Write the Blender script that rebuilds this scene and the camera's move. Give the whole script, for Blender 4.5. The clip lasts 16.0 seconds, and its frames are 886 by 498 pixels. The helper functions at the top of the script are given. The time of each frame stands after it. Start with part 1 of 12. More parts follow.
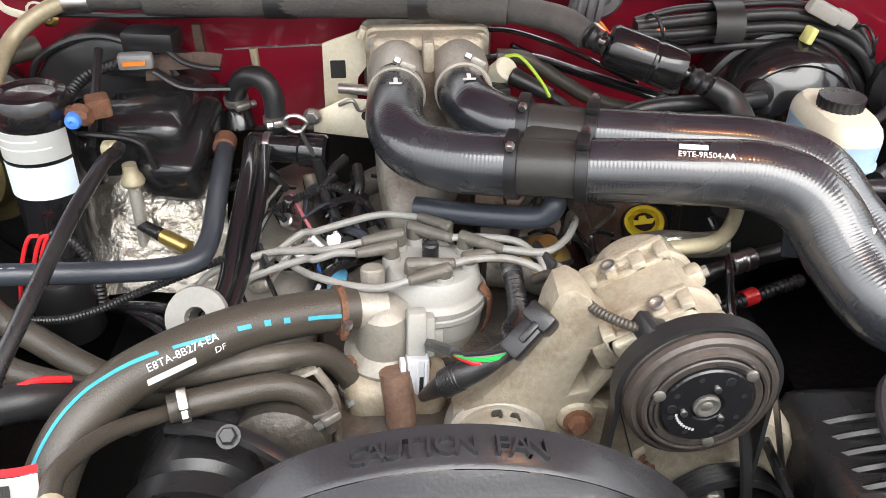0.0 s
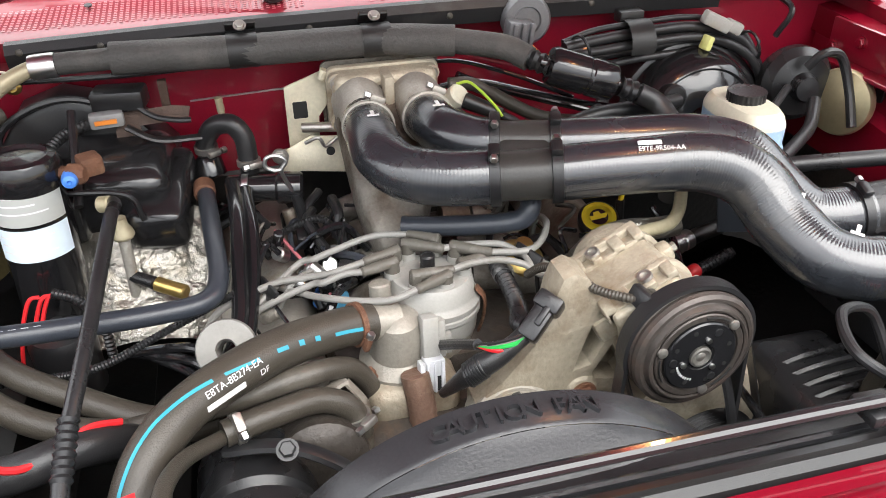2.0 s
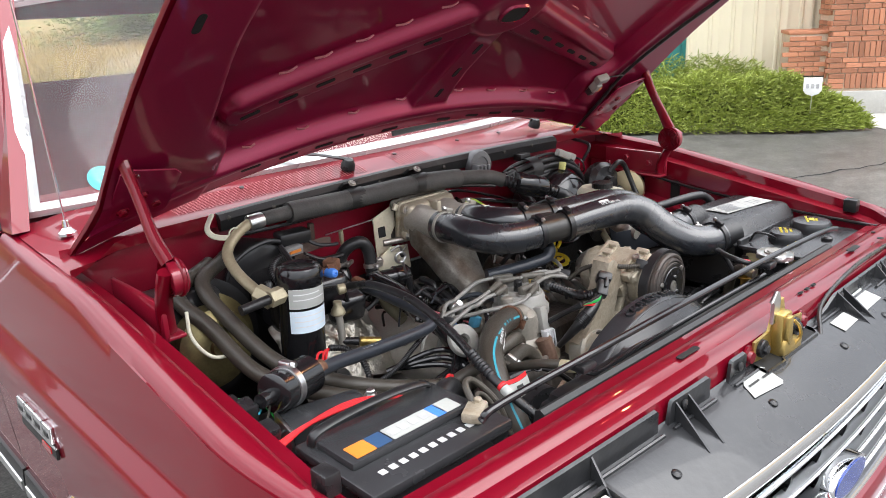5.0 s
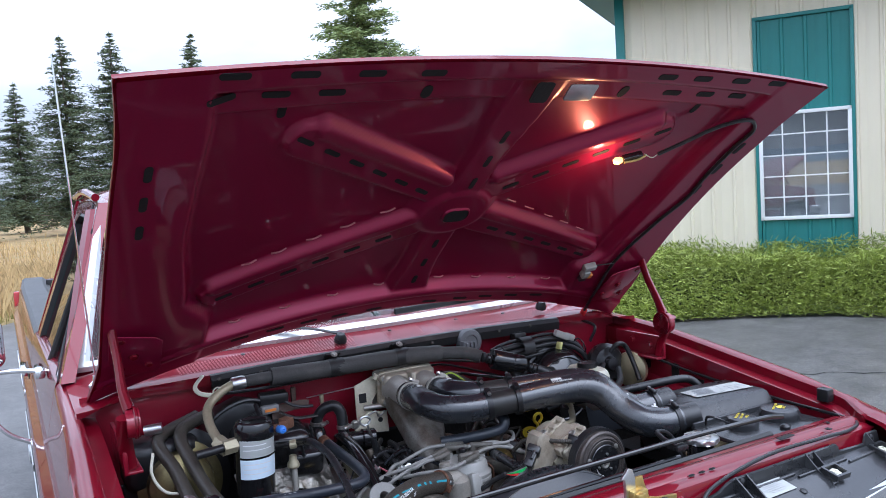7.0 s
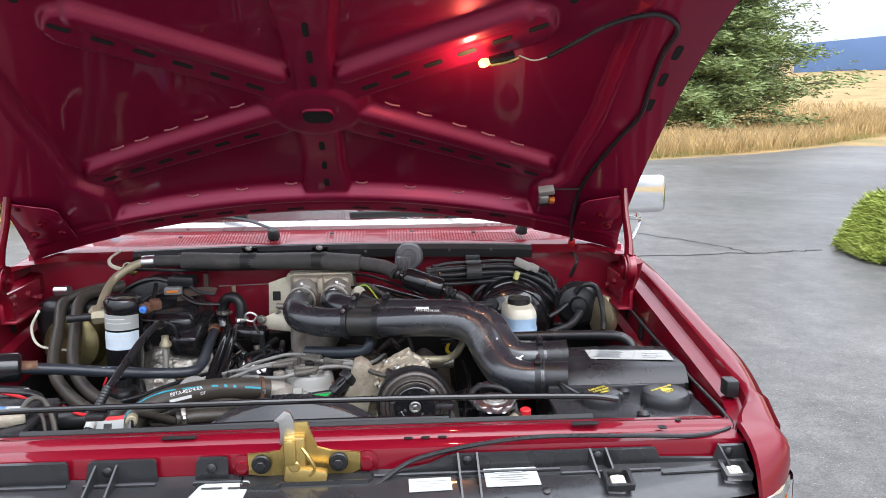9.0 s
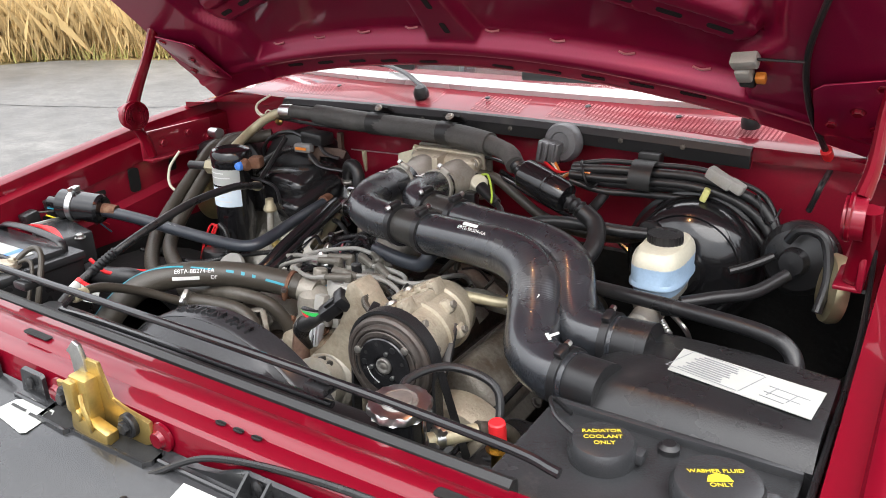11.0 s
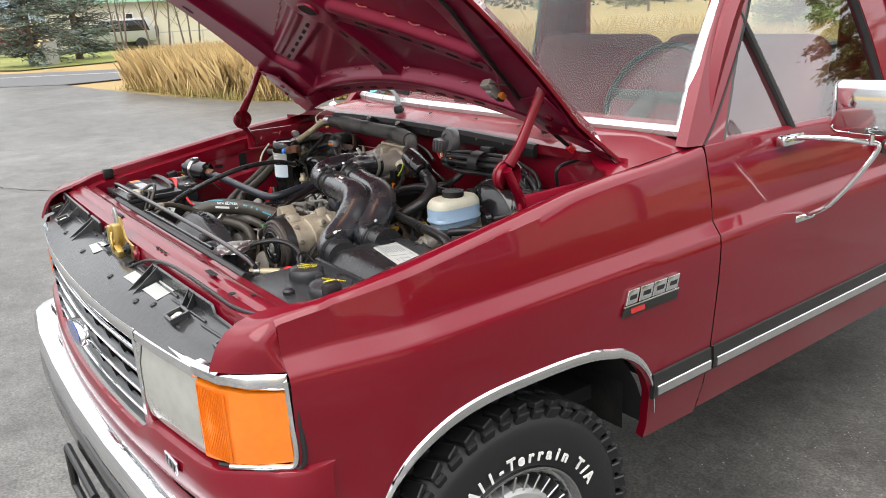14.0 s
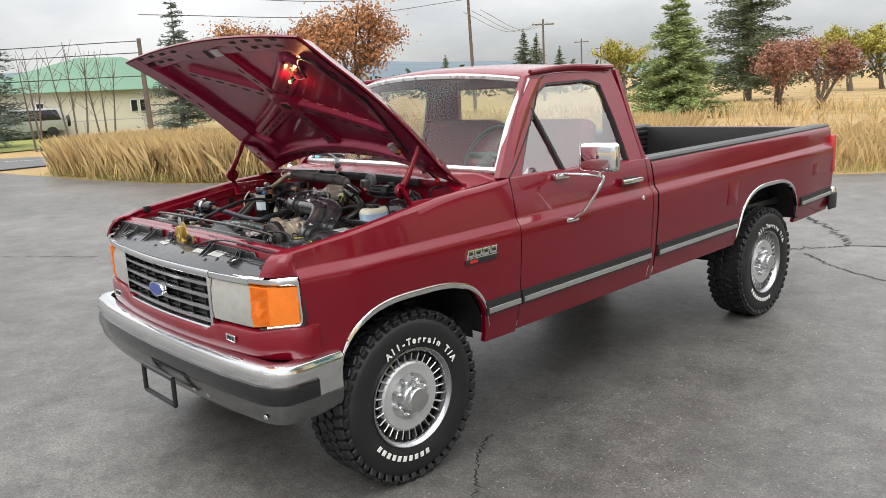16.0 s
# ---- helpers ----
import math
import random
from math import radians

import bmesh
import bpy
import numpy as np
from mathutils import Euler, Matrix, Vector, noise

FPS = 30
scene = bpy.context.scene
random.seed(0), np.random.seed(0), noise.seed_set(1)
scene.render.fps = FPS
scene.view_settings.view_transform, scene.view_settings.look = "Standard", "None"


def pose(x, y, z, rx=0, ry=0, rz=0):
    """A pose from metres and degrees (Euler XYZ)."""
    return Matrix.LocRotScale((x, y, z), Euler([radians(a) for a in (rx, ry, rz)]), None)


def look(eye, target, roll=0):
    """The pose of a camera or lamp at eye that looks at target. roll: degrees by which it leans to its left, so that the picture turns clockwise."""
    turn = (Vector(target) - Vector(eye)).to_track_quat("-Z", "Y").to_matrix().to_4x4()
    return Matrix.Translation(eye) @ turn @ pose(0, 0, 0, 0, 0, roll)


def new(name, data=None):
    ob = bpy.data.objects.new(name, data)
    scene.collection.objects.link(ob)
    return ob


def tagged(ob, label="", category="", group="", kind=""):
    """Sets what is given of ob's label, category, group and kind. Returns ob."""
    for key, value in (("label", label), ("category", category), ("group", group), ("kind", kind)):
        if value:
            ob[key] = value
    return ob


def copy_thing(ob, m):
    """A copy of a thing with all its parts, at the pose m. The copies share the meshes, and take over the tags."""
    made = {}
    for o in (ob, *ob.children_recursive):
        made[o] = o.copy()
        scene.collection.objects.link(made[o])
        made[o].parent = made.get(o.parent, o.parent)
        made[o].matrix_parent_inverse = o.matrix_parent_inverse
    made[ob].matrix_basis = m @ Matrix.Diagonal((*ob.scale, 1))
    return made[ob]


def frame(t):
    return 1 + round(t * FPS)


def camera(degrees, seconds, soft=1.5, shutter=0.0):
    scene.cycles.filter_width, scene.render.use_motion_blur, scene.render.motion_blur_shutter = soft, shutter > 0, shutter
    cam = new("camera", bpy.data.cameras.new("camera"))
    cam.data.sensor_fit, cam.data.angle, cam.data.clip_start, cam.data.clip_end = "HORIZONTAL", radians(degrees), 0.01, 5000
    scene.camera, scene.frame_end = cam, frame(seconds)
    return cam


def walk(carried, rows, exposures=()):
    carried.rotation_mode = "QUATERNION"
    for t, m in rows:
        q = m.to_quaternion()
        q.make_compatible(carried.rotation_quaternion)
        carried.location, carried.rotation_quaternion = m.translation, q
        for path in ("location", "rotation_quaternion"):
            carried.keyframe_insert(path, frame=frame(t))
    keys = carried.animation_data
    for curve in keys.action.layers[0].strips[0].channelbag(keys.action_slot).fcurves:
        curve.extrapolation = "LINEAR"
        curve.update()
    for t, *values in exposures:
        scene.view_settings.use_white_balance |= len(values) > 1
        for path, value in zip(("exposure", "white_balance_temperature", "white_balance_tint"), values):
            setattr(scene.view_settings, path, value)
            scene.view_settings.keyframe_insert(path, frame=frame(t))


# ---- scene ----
from mathutils import geometry

cam = camera(58.5, 16.0, 0.9)
PATH = [
    (0, (-0.059, -0.755, 1.621), (0.035, 0.894, 0.493), 0.3),
    (0.5, (-0.062, -0.763, 1.621), (0.034, 0.897, 0.51), 0.3),
    (1, (-0.074, -0.772, 1.62), (0.065, 0.896, 0.526), 0.0),
    (1.5, (-0.108, -0.791, 1.629), (0.122, 0.881, 0.556), -0.7),
    (2, (-0.214, -0.829, 1.645), (0.189, 0.824, 0.594), -1.2),
    (2.5, (-0.397, -0.91, 1.658), (0.192, 0.699, 0.626), -2.1),
    (3, (-0.622, -0.963, 1.688), (0.181, 0.564, 0.676), -2.2),
    (3.2, (-0.722, -0.974, 1.68), (0.127, 0.537, 0.682), -2.8),
    (5.3, (-1.346, -1.189, 1.743), (-0.027, 0.236, 1.262), -3.9),
    (5.5, (-1.359, -1.24, 1.748), (-0.052, 0.227, 1.374), -4.2),
    (6, (-1.327, -1.37, 1.76), (-0.06, 0.168, 1.579), -5.0),
    (6.5, (-1.195, -1.578, 1.767), (-0.053, 0.058, 1.628), -4.5),
    (7, (-0.993, -1.68, 1.764), (-0.022, 0.061, 1.608), -3.6),
    (7.5, (-0.741, -1.774, 1.761), (0.072, 0.044, 1.579), -2.8),
    (8, (-0.416, -1.909, 1.762), (0.2, -0.019, 1.543), -2.0),
    (8.5, (-0.117, -1.892, 1.752), (0.262, 0.05, 1.459), -1.2),
    (9, (0.18, -1.84, 1.726), (0.305, 0.121, 1.356), -0.4),
    (9.5, (0.441, -1.731, 1.703), (0.326, 0.211, 1.238), 0.4),
    (10, (0.624, -1.512, 1.693), (0.228, 0.363, 1.12), 0.4),
    (10.2, (0.697, -1.423, 1.683), (0.159, 0.407, 1.08), -0.1),
    (12.3, (1.086, -0.671, 1.661), (-0.307, 0.508, 0.842), -2.3),
    (12.5, (1.155, -0.665, 1.647), (-0.258, 0.511, 0.861), -1.9),
    (13, (1.414, -0.723, 1.655), (-0.085, 0.378, 0.921), -2.5),
    (13.5, (1.76, -0.893, 1.671), (0.216, 0.191, 1.006), -2.7),
    (14, (2.16, -1.049, 1.687), (0.602, 0.057, 1.096), -2.9),
    (14.5, (2.558, -1.273, 1.702), (1.008, -0.122, 1.181), -3.1),
    (15, (2.897, -1.538, 1.733), (1.372, -0.333, 1.261), -3.1),
    (15.5, (3.252, -1.806, 1.729), (1.757, -0.549, 1.302), -3.1),
    (16, (3.496, -2.11, 1.734), (2.043, -0.793, 1.339), -2.8),
]
# the clip's camera opens up over the dark engine bay and stops down against the sky
walk(cam, [(t, look(e, g, r)) for t, e, g, r in PATH],
     [(0.0, 1.82, 6500, 10), (1.5, 1.76, 6500, 10), (3.0, 1.38, 6400, 11), (5.5, 0.97, 6200, 12), (6.0, 0.82, 5900, 13), (7.0, 0.56, 5250, 14), (8.0, 0.75, 5250, 14), (9.0, 1.0, 5950, 12), (10.0, 1.1, 6400, 11), (12.5, 1.4, 6450, 11), (13.0, 1.08, 6480, 11), (13.5, 0.92, 6500, 10), (14.5, 0.82, 6550, 10), (16.0, 0.55, 6550, 10)])

# ---- world and light ----
world = bpy.data.worlds.new("overcast")
scene.world = world
world.use_nodes = True
wn, wl = world.node_tree.nodes, world.node_tree.links
wn.clear()
w_out, w_bg = wn.new("ShaderNodeOutputWorld"), wn.new("ShaderNodeBackground")
w_sky = wn.new("ShaderNodeTexSky")
w_sky.sky_type, w_sky.sun_disc = "NISHITA", False
w_sky.sun_elevation, w_sky.sun_rotation = radians(52), radians(150)
w_dim = wn.new("ShaderNodeVectorMath")
w_dim.operation = "SCALE"
w_dim.inputs["Scale"].default_value = 0.10
w_co, w_map, w_noise = wn.new("ShaderNodeTexCoord"), wn.new("ShaderNodeMapping"), wn.new("ShaderNodeTexNoise")
w_map.inputs["Scale"].default_value = (1.0, 1.0, 2.6)
w_noise.inputs["Scale"].default_value, w_noise.inputs["Detail"].default_value = 1.7, 6.0
w_noise.inputs["Roughness"].default_value = 0.55
w_ramp = wn.new("ShaderNodeValToRGB")
w_ramp.color_ramp.elements[0].position, w_ramp.color_ramp.elements[0].color = 0.34, (0.46, 0.48, 0.51, 1)
w_ramp.color_ramp.elements[1].position, w_ramp.color_ramp.elements[1].color = 0.62, (0.96, 0.96, 0.96, 1)
w_mix = wn.new("ShaderNodeMix")
w_mix.data_type, w_mix.inputs["Factor"].default_value = "RGBA", 0.9
wl.new(w_co.outputs["Generated"], w_map.inputs["Vector"])
wl.new(w_map.outputs["Vector"], w_noise.inputs["Vector"])
wl.new(w_noise.outputs["Fac"], w_ramp.inputs["Fac"])
wl.new(w_sky.outputs["Color"], w_dim.inputs[0])
wl.new(w_dim.outputs["Vector"], w_mix.inputs["A"])
# an overcast sky is about three times as bright overhead as at the horizon
w_sep, w_up, w_grad = wn.new("ShaderNodeSeparateXYZ"), wn.new("ShaderNodeMath"), wn.new("ShaderNodeVectorMath")
w_up.operation, w_grad.operation, w_up.use_clamp = "MULTIPLY_ADD", "SCALE", False
w_up.inputs[1].default_value, w_up.inputs[2].default_value = 2.45, 0.50
wl.new(w_co.outputs["Generated"], w_sep.inputs["Vector"])
w_pos = wn.new("ShaderNodeMath")
w_pos.operation = "MAXIMUM"
w_pos.inputs[1].default_value = 0.0
wl.new(w_sep.outputs["Z"], w_pos.inputs[0])
wl.new(w_pos.outputs[0], w_up.inputs[0])
wl.new(w_ramp.outputs["Color"], w_grad.inputs[0])
wl.new(w_up.outputs[0], w_grad.inputs["Scale"])
wl.new(w_grad.outputs["Vector"], w_mix.inputs["B"])
wl.new(w_mix.outputs["Result"], w_bg.inputs["Color"])
wl.new(w_bg.outputs["Background"], w_out.inputs["Surface"])
w_bg.inputs["Strength"].default_value = 1.0

sun_data = bpy.data.lights.new("sun", "SUN")
sun_data.energy, sun_data.angle, sun_data.color = 1.5, radians(60), (1.0, 0.97, 0.92)
sun = new("sun", sun_data)
sun.rotation_euler = Vector((0.38, -0.62, 1.1)).to_track_quat("Z", "Y").to_euler()

# ---- materials ----


def material(name, color, rough=0.5, metal=0.0, vary=0.12, scale=20.0, bump=0.0, bump_scale=120.0, coat=0.0, spot=None, spot_at=0.6, transmit=0.0, emit=0.0, ior=1.45, random_by=None, stretch=(1, 1, 1), rough_vary=0.1, spec=0.5):
    """A surface with colour variation at two scales, gloss variation and fine relief. spot: a second colour in patches (dirt, rust, wear)."""
    m = bpy.data.materials.new(name)
    m.use_nodes = True
    nt, b = m.node_tree, m.node_tree.nodes["Principled BSDF"]
    b.inputs["Base Color"].default_value = (*color, 1)
    b.inputs["Roughness"].default_value, b.inputs["Metallic"].default_value = rough, metal
    b.inputs["Specular IOR Level"].default_value = spec
    b.inputs["Coat Weight"].default_value, b.inputs["Coat Roughness"].default_value = coat, 0.03
    b.inputs["Transmission Weight"].default_value, b.inputs["IOR"].default_value = transmit, ior
    if emit:
        b.inputs["Emission Color"].default_value, b.inputs["Emission Strength"].default_value = (*color, 1), emit
    co, mp = nt.nodes.new("ShaderNodeTexCoord"), nt.nodes.new("ShaderNodeMapping")
    mp.inputs["Scale"].default_value = stretch
    nt.links.new(co.outputs["Object"], mp.inputs["Vector"])
    big, fine = nt.nodes.new("ShaderNodeTexNoise"), nt.nodes.new("ShaderNodeTexNoise")
    big.inputs["Scale"].default_value, big.inputs["Detail"].default_value = scale, 5.0
    fine.inputs["Scale"].default_value, fine.inputs["Detail"].default_value = bump_scale, 4.0
    for n in (big, fine):
        nt.links.new(mp.outputs["Vector"], n.inputs["Vector"])
    last = None
    if vary or spot:
        hsv = nt.nodes.new("ShaderNodeHueSaturation")
        hsv.inputs["Color"].default_value = (*color, 1)
        add = nt.nodes.new("ShaderNodeMath")
        add.operation = "MULTIPLY_ADD"
        nt.links.new(big.outputs["Fac"], add.inputs[0])
        add.inputs[1].default_value, add.inputs[2].default_value = 3.0 * vary, 1.0 - 1.5 * vary
        dust = nt.nodes.new("ShaderNodeMath")
        dust.operation = "MULTIPLY_ADD"
        nt.links.new(fine.outputs["Fac"], dust.inputs[0])
        dust.inputs[1].default_value, dust.inputs[2].default_value = 2.2 * vary, 1.0 - 2.6 * vary
        nt.links.new(dust.outputs[0], add.inputs[2])
        nt.links.new(add.outputs[0], hsv.inputs["Value"])
        last = hsv.outputs["Color"]
        if random_by:
            rnd = nt.nodes.new("ShaderNodeObjectInfo" if random_by == "object" else "ShaderNodeNewGeometry")
            more = nt.nodes.new("ShaderNodeMath")
            more.operation = "MULTIPLY_ADD"
            nt.links.new(rnd.outputs["Random" if random_by == "object" else "Random Per Island"], more.inputs[0])
            more.inputs[1].default_value = 0.6
            nt.links.new(add.outputs[0], more.inputs[2])
            sub = nt.nodes.new("ShaderNodeMath")
            sub.operation = "SUBTRACT"
            nt.links.new(more.outputs[0], sub.inputs[0])
            sub.inputs[1].default_value = 0.3
            nt.links.new(sub.outputs[0], hsv.inputs["Value"])
        if spot:
            mid, ramp, mx = nt.nodes.new("ShaderNodeTexNoise"), nt.nodes.new("ShaderNodeValToRGB"), nt.nodes.new("ShaderNodeMix")
            mid.inputs["Scale"].default_value, mid.inputs["Detail"].default_value, mid.inputs["Roughness"].default_value = scale * 0.7, 8.0, 0.65
            nt.links.new(mp.outputs["Vector"], mid.inputs["Vector"])
            ramp.color_ramp.elements[0].position, ramp.color_ramp.elements[1].position = spot_at - 0.07, spot_at + 0.1
            mx.data_type = "RGBA"
            nt.links.new(mid.outputs["Fac"], ramp.inputs["Fac"])
            nt.links.new(ramp.outputs["Color"], mx.inputs["Factor"])
            nt.links.new(last, mx.inputs["A"])
            mx.inputs["B"].default_value = (*spot, 1)
            last = mx.outputs["Result"]
        nt.links.new(last, b.inputs["Base Color"])
    if rough_vary:
        rr = nt.nodes.new("ShaderNodeMath")
        rr.operation = "MULTIPLY_ADD"
        nt.links.new(big.outputs["Fac"], rr.inputs[0])
        rr.inputs[1].default_value, rr.inputs[2].default_value = rough_vary, max(0.02, rough - rough_vary / 2)
        nt.links.new(rr.outputs[0], b.inputs["Roughness"])
    if bump:
        bp = nt.nodes.new("ShaderNodeBump")
        bp.inputs["Strength"].default_value, bp.inputs["Distance"].default_value = bump, 0.004
        nt.links.new(fine.outputs["Fac"], bp.inputs["Height"])
        nt.links.new(bp.outputs["Normal"], b.inputs["Normal"])
    return m


RED = material("wine_red_paint", (0.148, 0.0016, 0.0100), 0.40, 0.10, 0.05, 1.5, 0.0, 900, coat=0.85, rough_vary=0.04, spec=0.10)
RED_INNER = material("wine_red_inner_paint", (0.255, 0.007, 0.046), 0.33, 0.42, 0.10, 3, 0.006, 300, coat=0.45, rough_vary=0.10, spec=0.3)
RED_BAY = material("wine_red_paint_unpolished", (0.235, 0.0055, 0.021), 0.34, 0.15, 0.12, 7, 0.05, 300, coat=0.9, spot=(0.10, 0.02, 0.02), spot_at=0.72)
CHROME = material("chrome", (0.80, 0.81, 0.82), 0.07, 1.0, 0.04, 6, rough_vary=0.06)
ALU = material("brushed_aluminium", (0.62, 0.63, 0.63), 0.30, 1.0, 0.08, 30, 0.05, 300)
CAST = material("aged_cast_aluminium", (0.41, 0.365, 0.285), 0.50, 0.35, 0.20, 16, 0.40, 200, spot=(0.26, 0.20, 0.13), spot_at=0.57)
CAST_GREY = material("grey_cast_aluminium", (0.36, 0.34, 0.30), 0.48, 0.45, 0.18, 18, 0.30, 260, spot=(0.25, 0.21, 0.16), spot_at=0.62)
CAST_DIRTY = material("oily_cast_metal", (0.20, 0.185, 0.16), 0.50, 0.35, 0.30, 14, 0.35, 180, spot=(0.09, 0.07, 0.05), spot_at=0.52)
STEEL = material("zinc_steel", (0.55, 0.55, 0.54), 0.32, 1.0, 0.12, 40, 0.06, 400)
BOLT = material("dull_steel_bolt", (0.42, 0.40, 0.37), 0.42, 0.9, 0.15, 60, spot=(0.25, 0.14, 0.08), spot_at=0.66)
RUST = material("rusty_steel", (0.13, 0.060, 0.034), 0.75, 0.2, 0.3, 40, 0.5, 300, spot=(0.22, 0.13, 0.08), spot_at=0.60)
GOLD = material("yellow_zinc_steel", (0.50, 0.36, 0.12), 0.32, 0.85, 0.14, 14, 0.08, 200, spot=(0.36, 0.27, 0.12), spot_at=0.6)
BRASS = material("brass", (0.55, 0.37, 0.12), 0.3, 1.0, 0.1, 30)
RUBBER = material("black_rubber_hose", (0.016, 0.016, 0.017), 0.32, 0.0, 0.22, 10, 0.14, 700, spot=(0.050, 0.048, 0.046), spot_at=0.66)
RUBBER_BLUE = material("satin_blue_black_rubber", (0.026, 0.030, 0.038), 0.30, 0.0, 0.18, 8, 0.10, 500, spot=(0.05, 0.055, 0.06), spot_at=0.66)
RUBBER_OLD = material("aged_grey_rubber", (0.044, 0.038, 0.030), 0.40, 0.0, 0.2, 12, 0.2, 500, spot=(0.10, 0.09, 0.075), spot_at=0.64)
INTAKE = material("glossy_black_intake_rubber", (0.020, 0.022, 0.026), 0.26, 0.0, 0.25, 11, 0.02, 60, spec=0.7, coat=0.6, spot=(0.055, 0.054, 0.052), spot_at=0.64, rough_vary=0.22)
PLASTIC = material("black_plastic", (0.014, 0.014, 0.015), 0.28, 0.0, 0.18, 14, 0.12, 500, spot=(0.035, 0.034, 0.033), spot_at=0.66)
PLASTIC_GREY = material("charcoal_moulded_plastic", (0.028, 0.029, 0.031), 0.26, 0.0, 0.18, 10, 0.10, 500, spot=(0.07, 0.068, 0.064), spot_at=0.68)
GLOSS_BLACK = material("gloss_black_enamel", (0.010, 0.010, 0.011), 0.16, 0.0, 0.2, 10, 0.03, 300, coat=0.4)
PAINT_BLACK = material("satin_black_paint", (0.013, 0.013, 0.014), 0.30, 0.0, 0.2, 12, 0.06, 300, spot=(0.05, 0.045, 0.04), spot_at=0.7)
# near-black glossy plastic with paler patches at random
FRONT_PLASTIC = material("sun-greyed_glossy_plastic", (0.021, 0.0215, 0.023), 0.28, 0.0, 0.22, 7, 0.20, 45, coat=0.35, spot=(0.055, 0.055, 0.054), spot_at=0.66)
GRILLE_SILVER = material("silver_grey_grille_paint", (0.30, 0.304, 0.31), 0.34, 0.55, 0.12, 12, 0.03, 300)
# near-black for dark parts, and as painted shade in holes and recesses
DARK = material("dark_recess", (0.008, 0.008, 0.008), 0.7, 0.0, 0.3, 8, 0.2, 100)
TRIM_BLACK = material("black_vinyl_trim", (0.014, 0.014, 0.014), 0.45, 0.0, 0.15, 20, 0.1, 700)
GREY_WIRE = material("grey_plug_lead", (0.21, 0.205, 0.19), 0.45, 0.0, 0.12, 20, 0.05, 400, spot=(0.13, 0.12, 0.10), spot_at=0.62)
GREY_CAP = material("grey_distributor_plastic", (0.29, 0.285, 0.265), 0.42, 0.0, 0.10, 25, 0.08, 300, spot=(0.30, 0.28, 0.24), spot_at=0.66)
WHITE_LABEL = material("white_paper_label", (0.38, 0.39, 0.37), 0.5, 0.0, 0.05, 14, spot=(0.36, 0.37, 0.345), spot_at=0.68)
PALE_BLUE_LABEL = material("pale_blue_label", (0.62, 0.72, 0.80), 0.45, 0.0, 0.05, 14)
INK = material("white_printed_ink", (0.62, 0.62, 0.61), 0.6, 0.0, 0.15, 60)
INK_BLACK = material("black_printed_ink", (0.03, 0.03, 0.03), 0.6)
INK_GREY = material("grey_printed_ink", (0.42, 0.42, 0.42), 0.6)
TEAL = material("teal_stripe", (0.03, 0.26, 0.34), 0.5, 0.0, 0.12, 40)
BLUE = material("blue_plastic", (0.06, 0.20, 0.62), 0.4, 0.0, 0.1, 30)
ORANGE_LED = material("orange_paint", (0.62, 0.20, 0.03), 0.4)
YELLOW = material("yellow_plastic", (0.72, 0.58, 0.03), 0.4, 0.0, 0.08, 30)
RED_WIRE = material("red_insulated_wire", (0.60, 0.02, 0.025), 0.4, 0.0, 0.08, 30)
GREEN_WIRE = material("green_insulated_wire", (0.03, 0.42, 0.08), 0.4, 0.0, 0.08, 30)
PINK_WIRE = material("pink_insulated_wire", (0.52, 0.16, 0.19), 0.5)
FOIL = material("crinkled_heat_foil", (0.29, 0.275, 0.245), 0.36, 0.9, 0.2, 14, 0.8, 110, spot=(0.22, 0.19, 0.14), spot_at=0.60)
TAN = material("tan_aged_metal", (0.36, 0.315, 0.21), 0.42, 0.35, 0.15, 20, 0.1, 200, spot=(0.28, 0.24, 0.15), spot_at=0.64)
CREAM = material("translucent_cream_plastic", (0.58, 0.56, 0.45), 0.42, 0.0, 0.10, 10, 0.06, 200)
CREAM_TANK = material("yellowed_tank_plastic", (0.42, 0.38, 0.21), 0.45, 0.0, 0.12, 9, 0.08, 200)
PALE_FLUID = material("blue_white_plastic_with_fluid", (0.30, 0.42, 0.56), 0.38, 0.0, 0.12, 10, 0.05, 200)
CLEAR_LAMP = material("clouded_headlamp_plastic", (0.47, 0.47, 0.43), 0.16, 0.45, 0.14, 9, 0.06, 28, coat=0.8, rough_vary=0.1)
AMBER = material("amber_lens", (0.70, 0.165, 0.008), 0.14, 0.0, 0.10, 14, 0.08, 60, coat=0.8)
TAIL_RED = material("red_lens", (0.45, 0.015, 0.015), 0.2, 0.0, 0.1, 20, coat=0.8)
TYRE = material("black_tyre_rubber", (0.0095, 0.0095, 0.0105), 0.50, 0.0, 0.25, 14, 0.20, 300, spot=(0.020, 0.019, 0.018), spot_at=0.66)
WHEEL_PAINT = material("silver_wheel_paint", (0.50, 0.50, 0.50), 0.35, 0.5, 0.06, 10, 0.04, 300)
SEAT = material("wine_velour", (0.17, 0.035, 0.045), 0.9, 0.0, 0.12, 6, 0.0, 40)
GLASS = material("window_glass", (0.93, 0.95, 0.94), 0.0, 0.0, 0.0, transmit=1.0, rough_vary=0, ior=1.45)
LAMP_ON = material("glowing_bulb", (1.0, 0.40, 0.08), 0.4, vary=0, emit=3.2)

# ---- building helpers ----


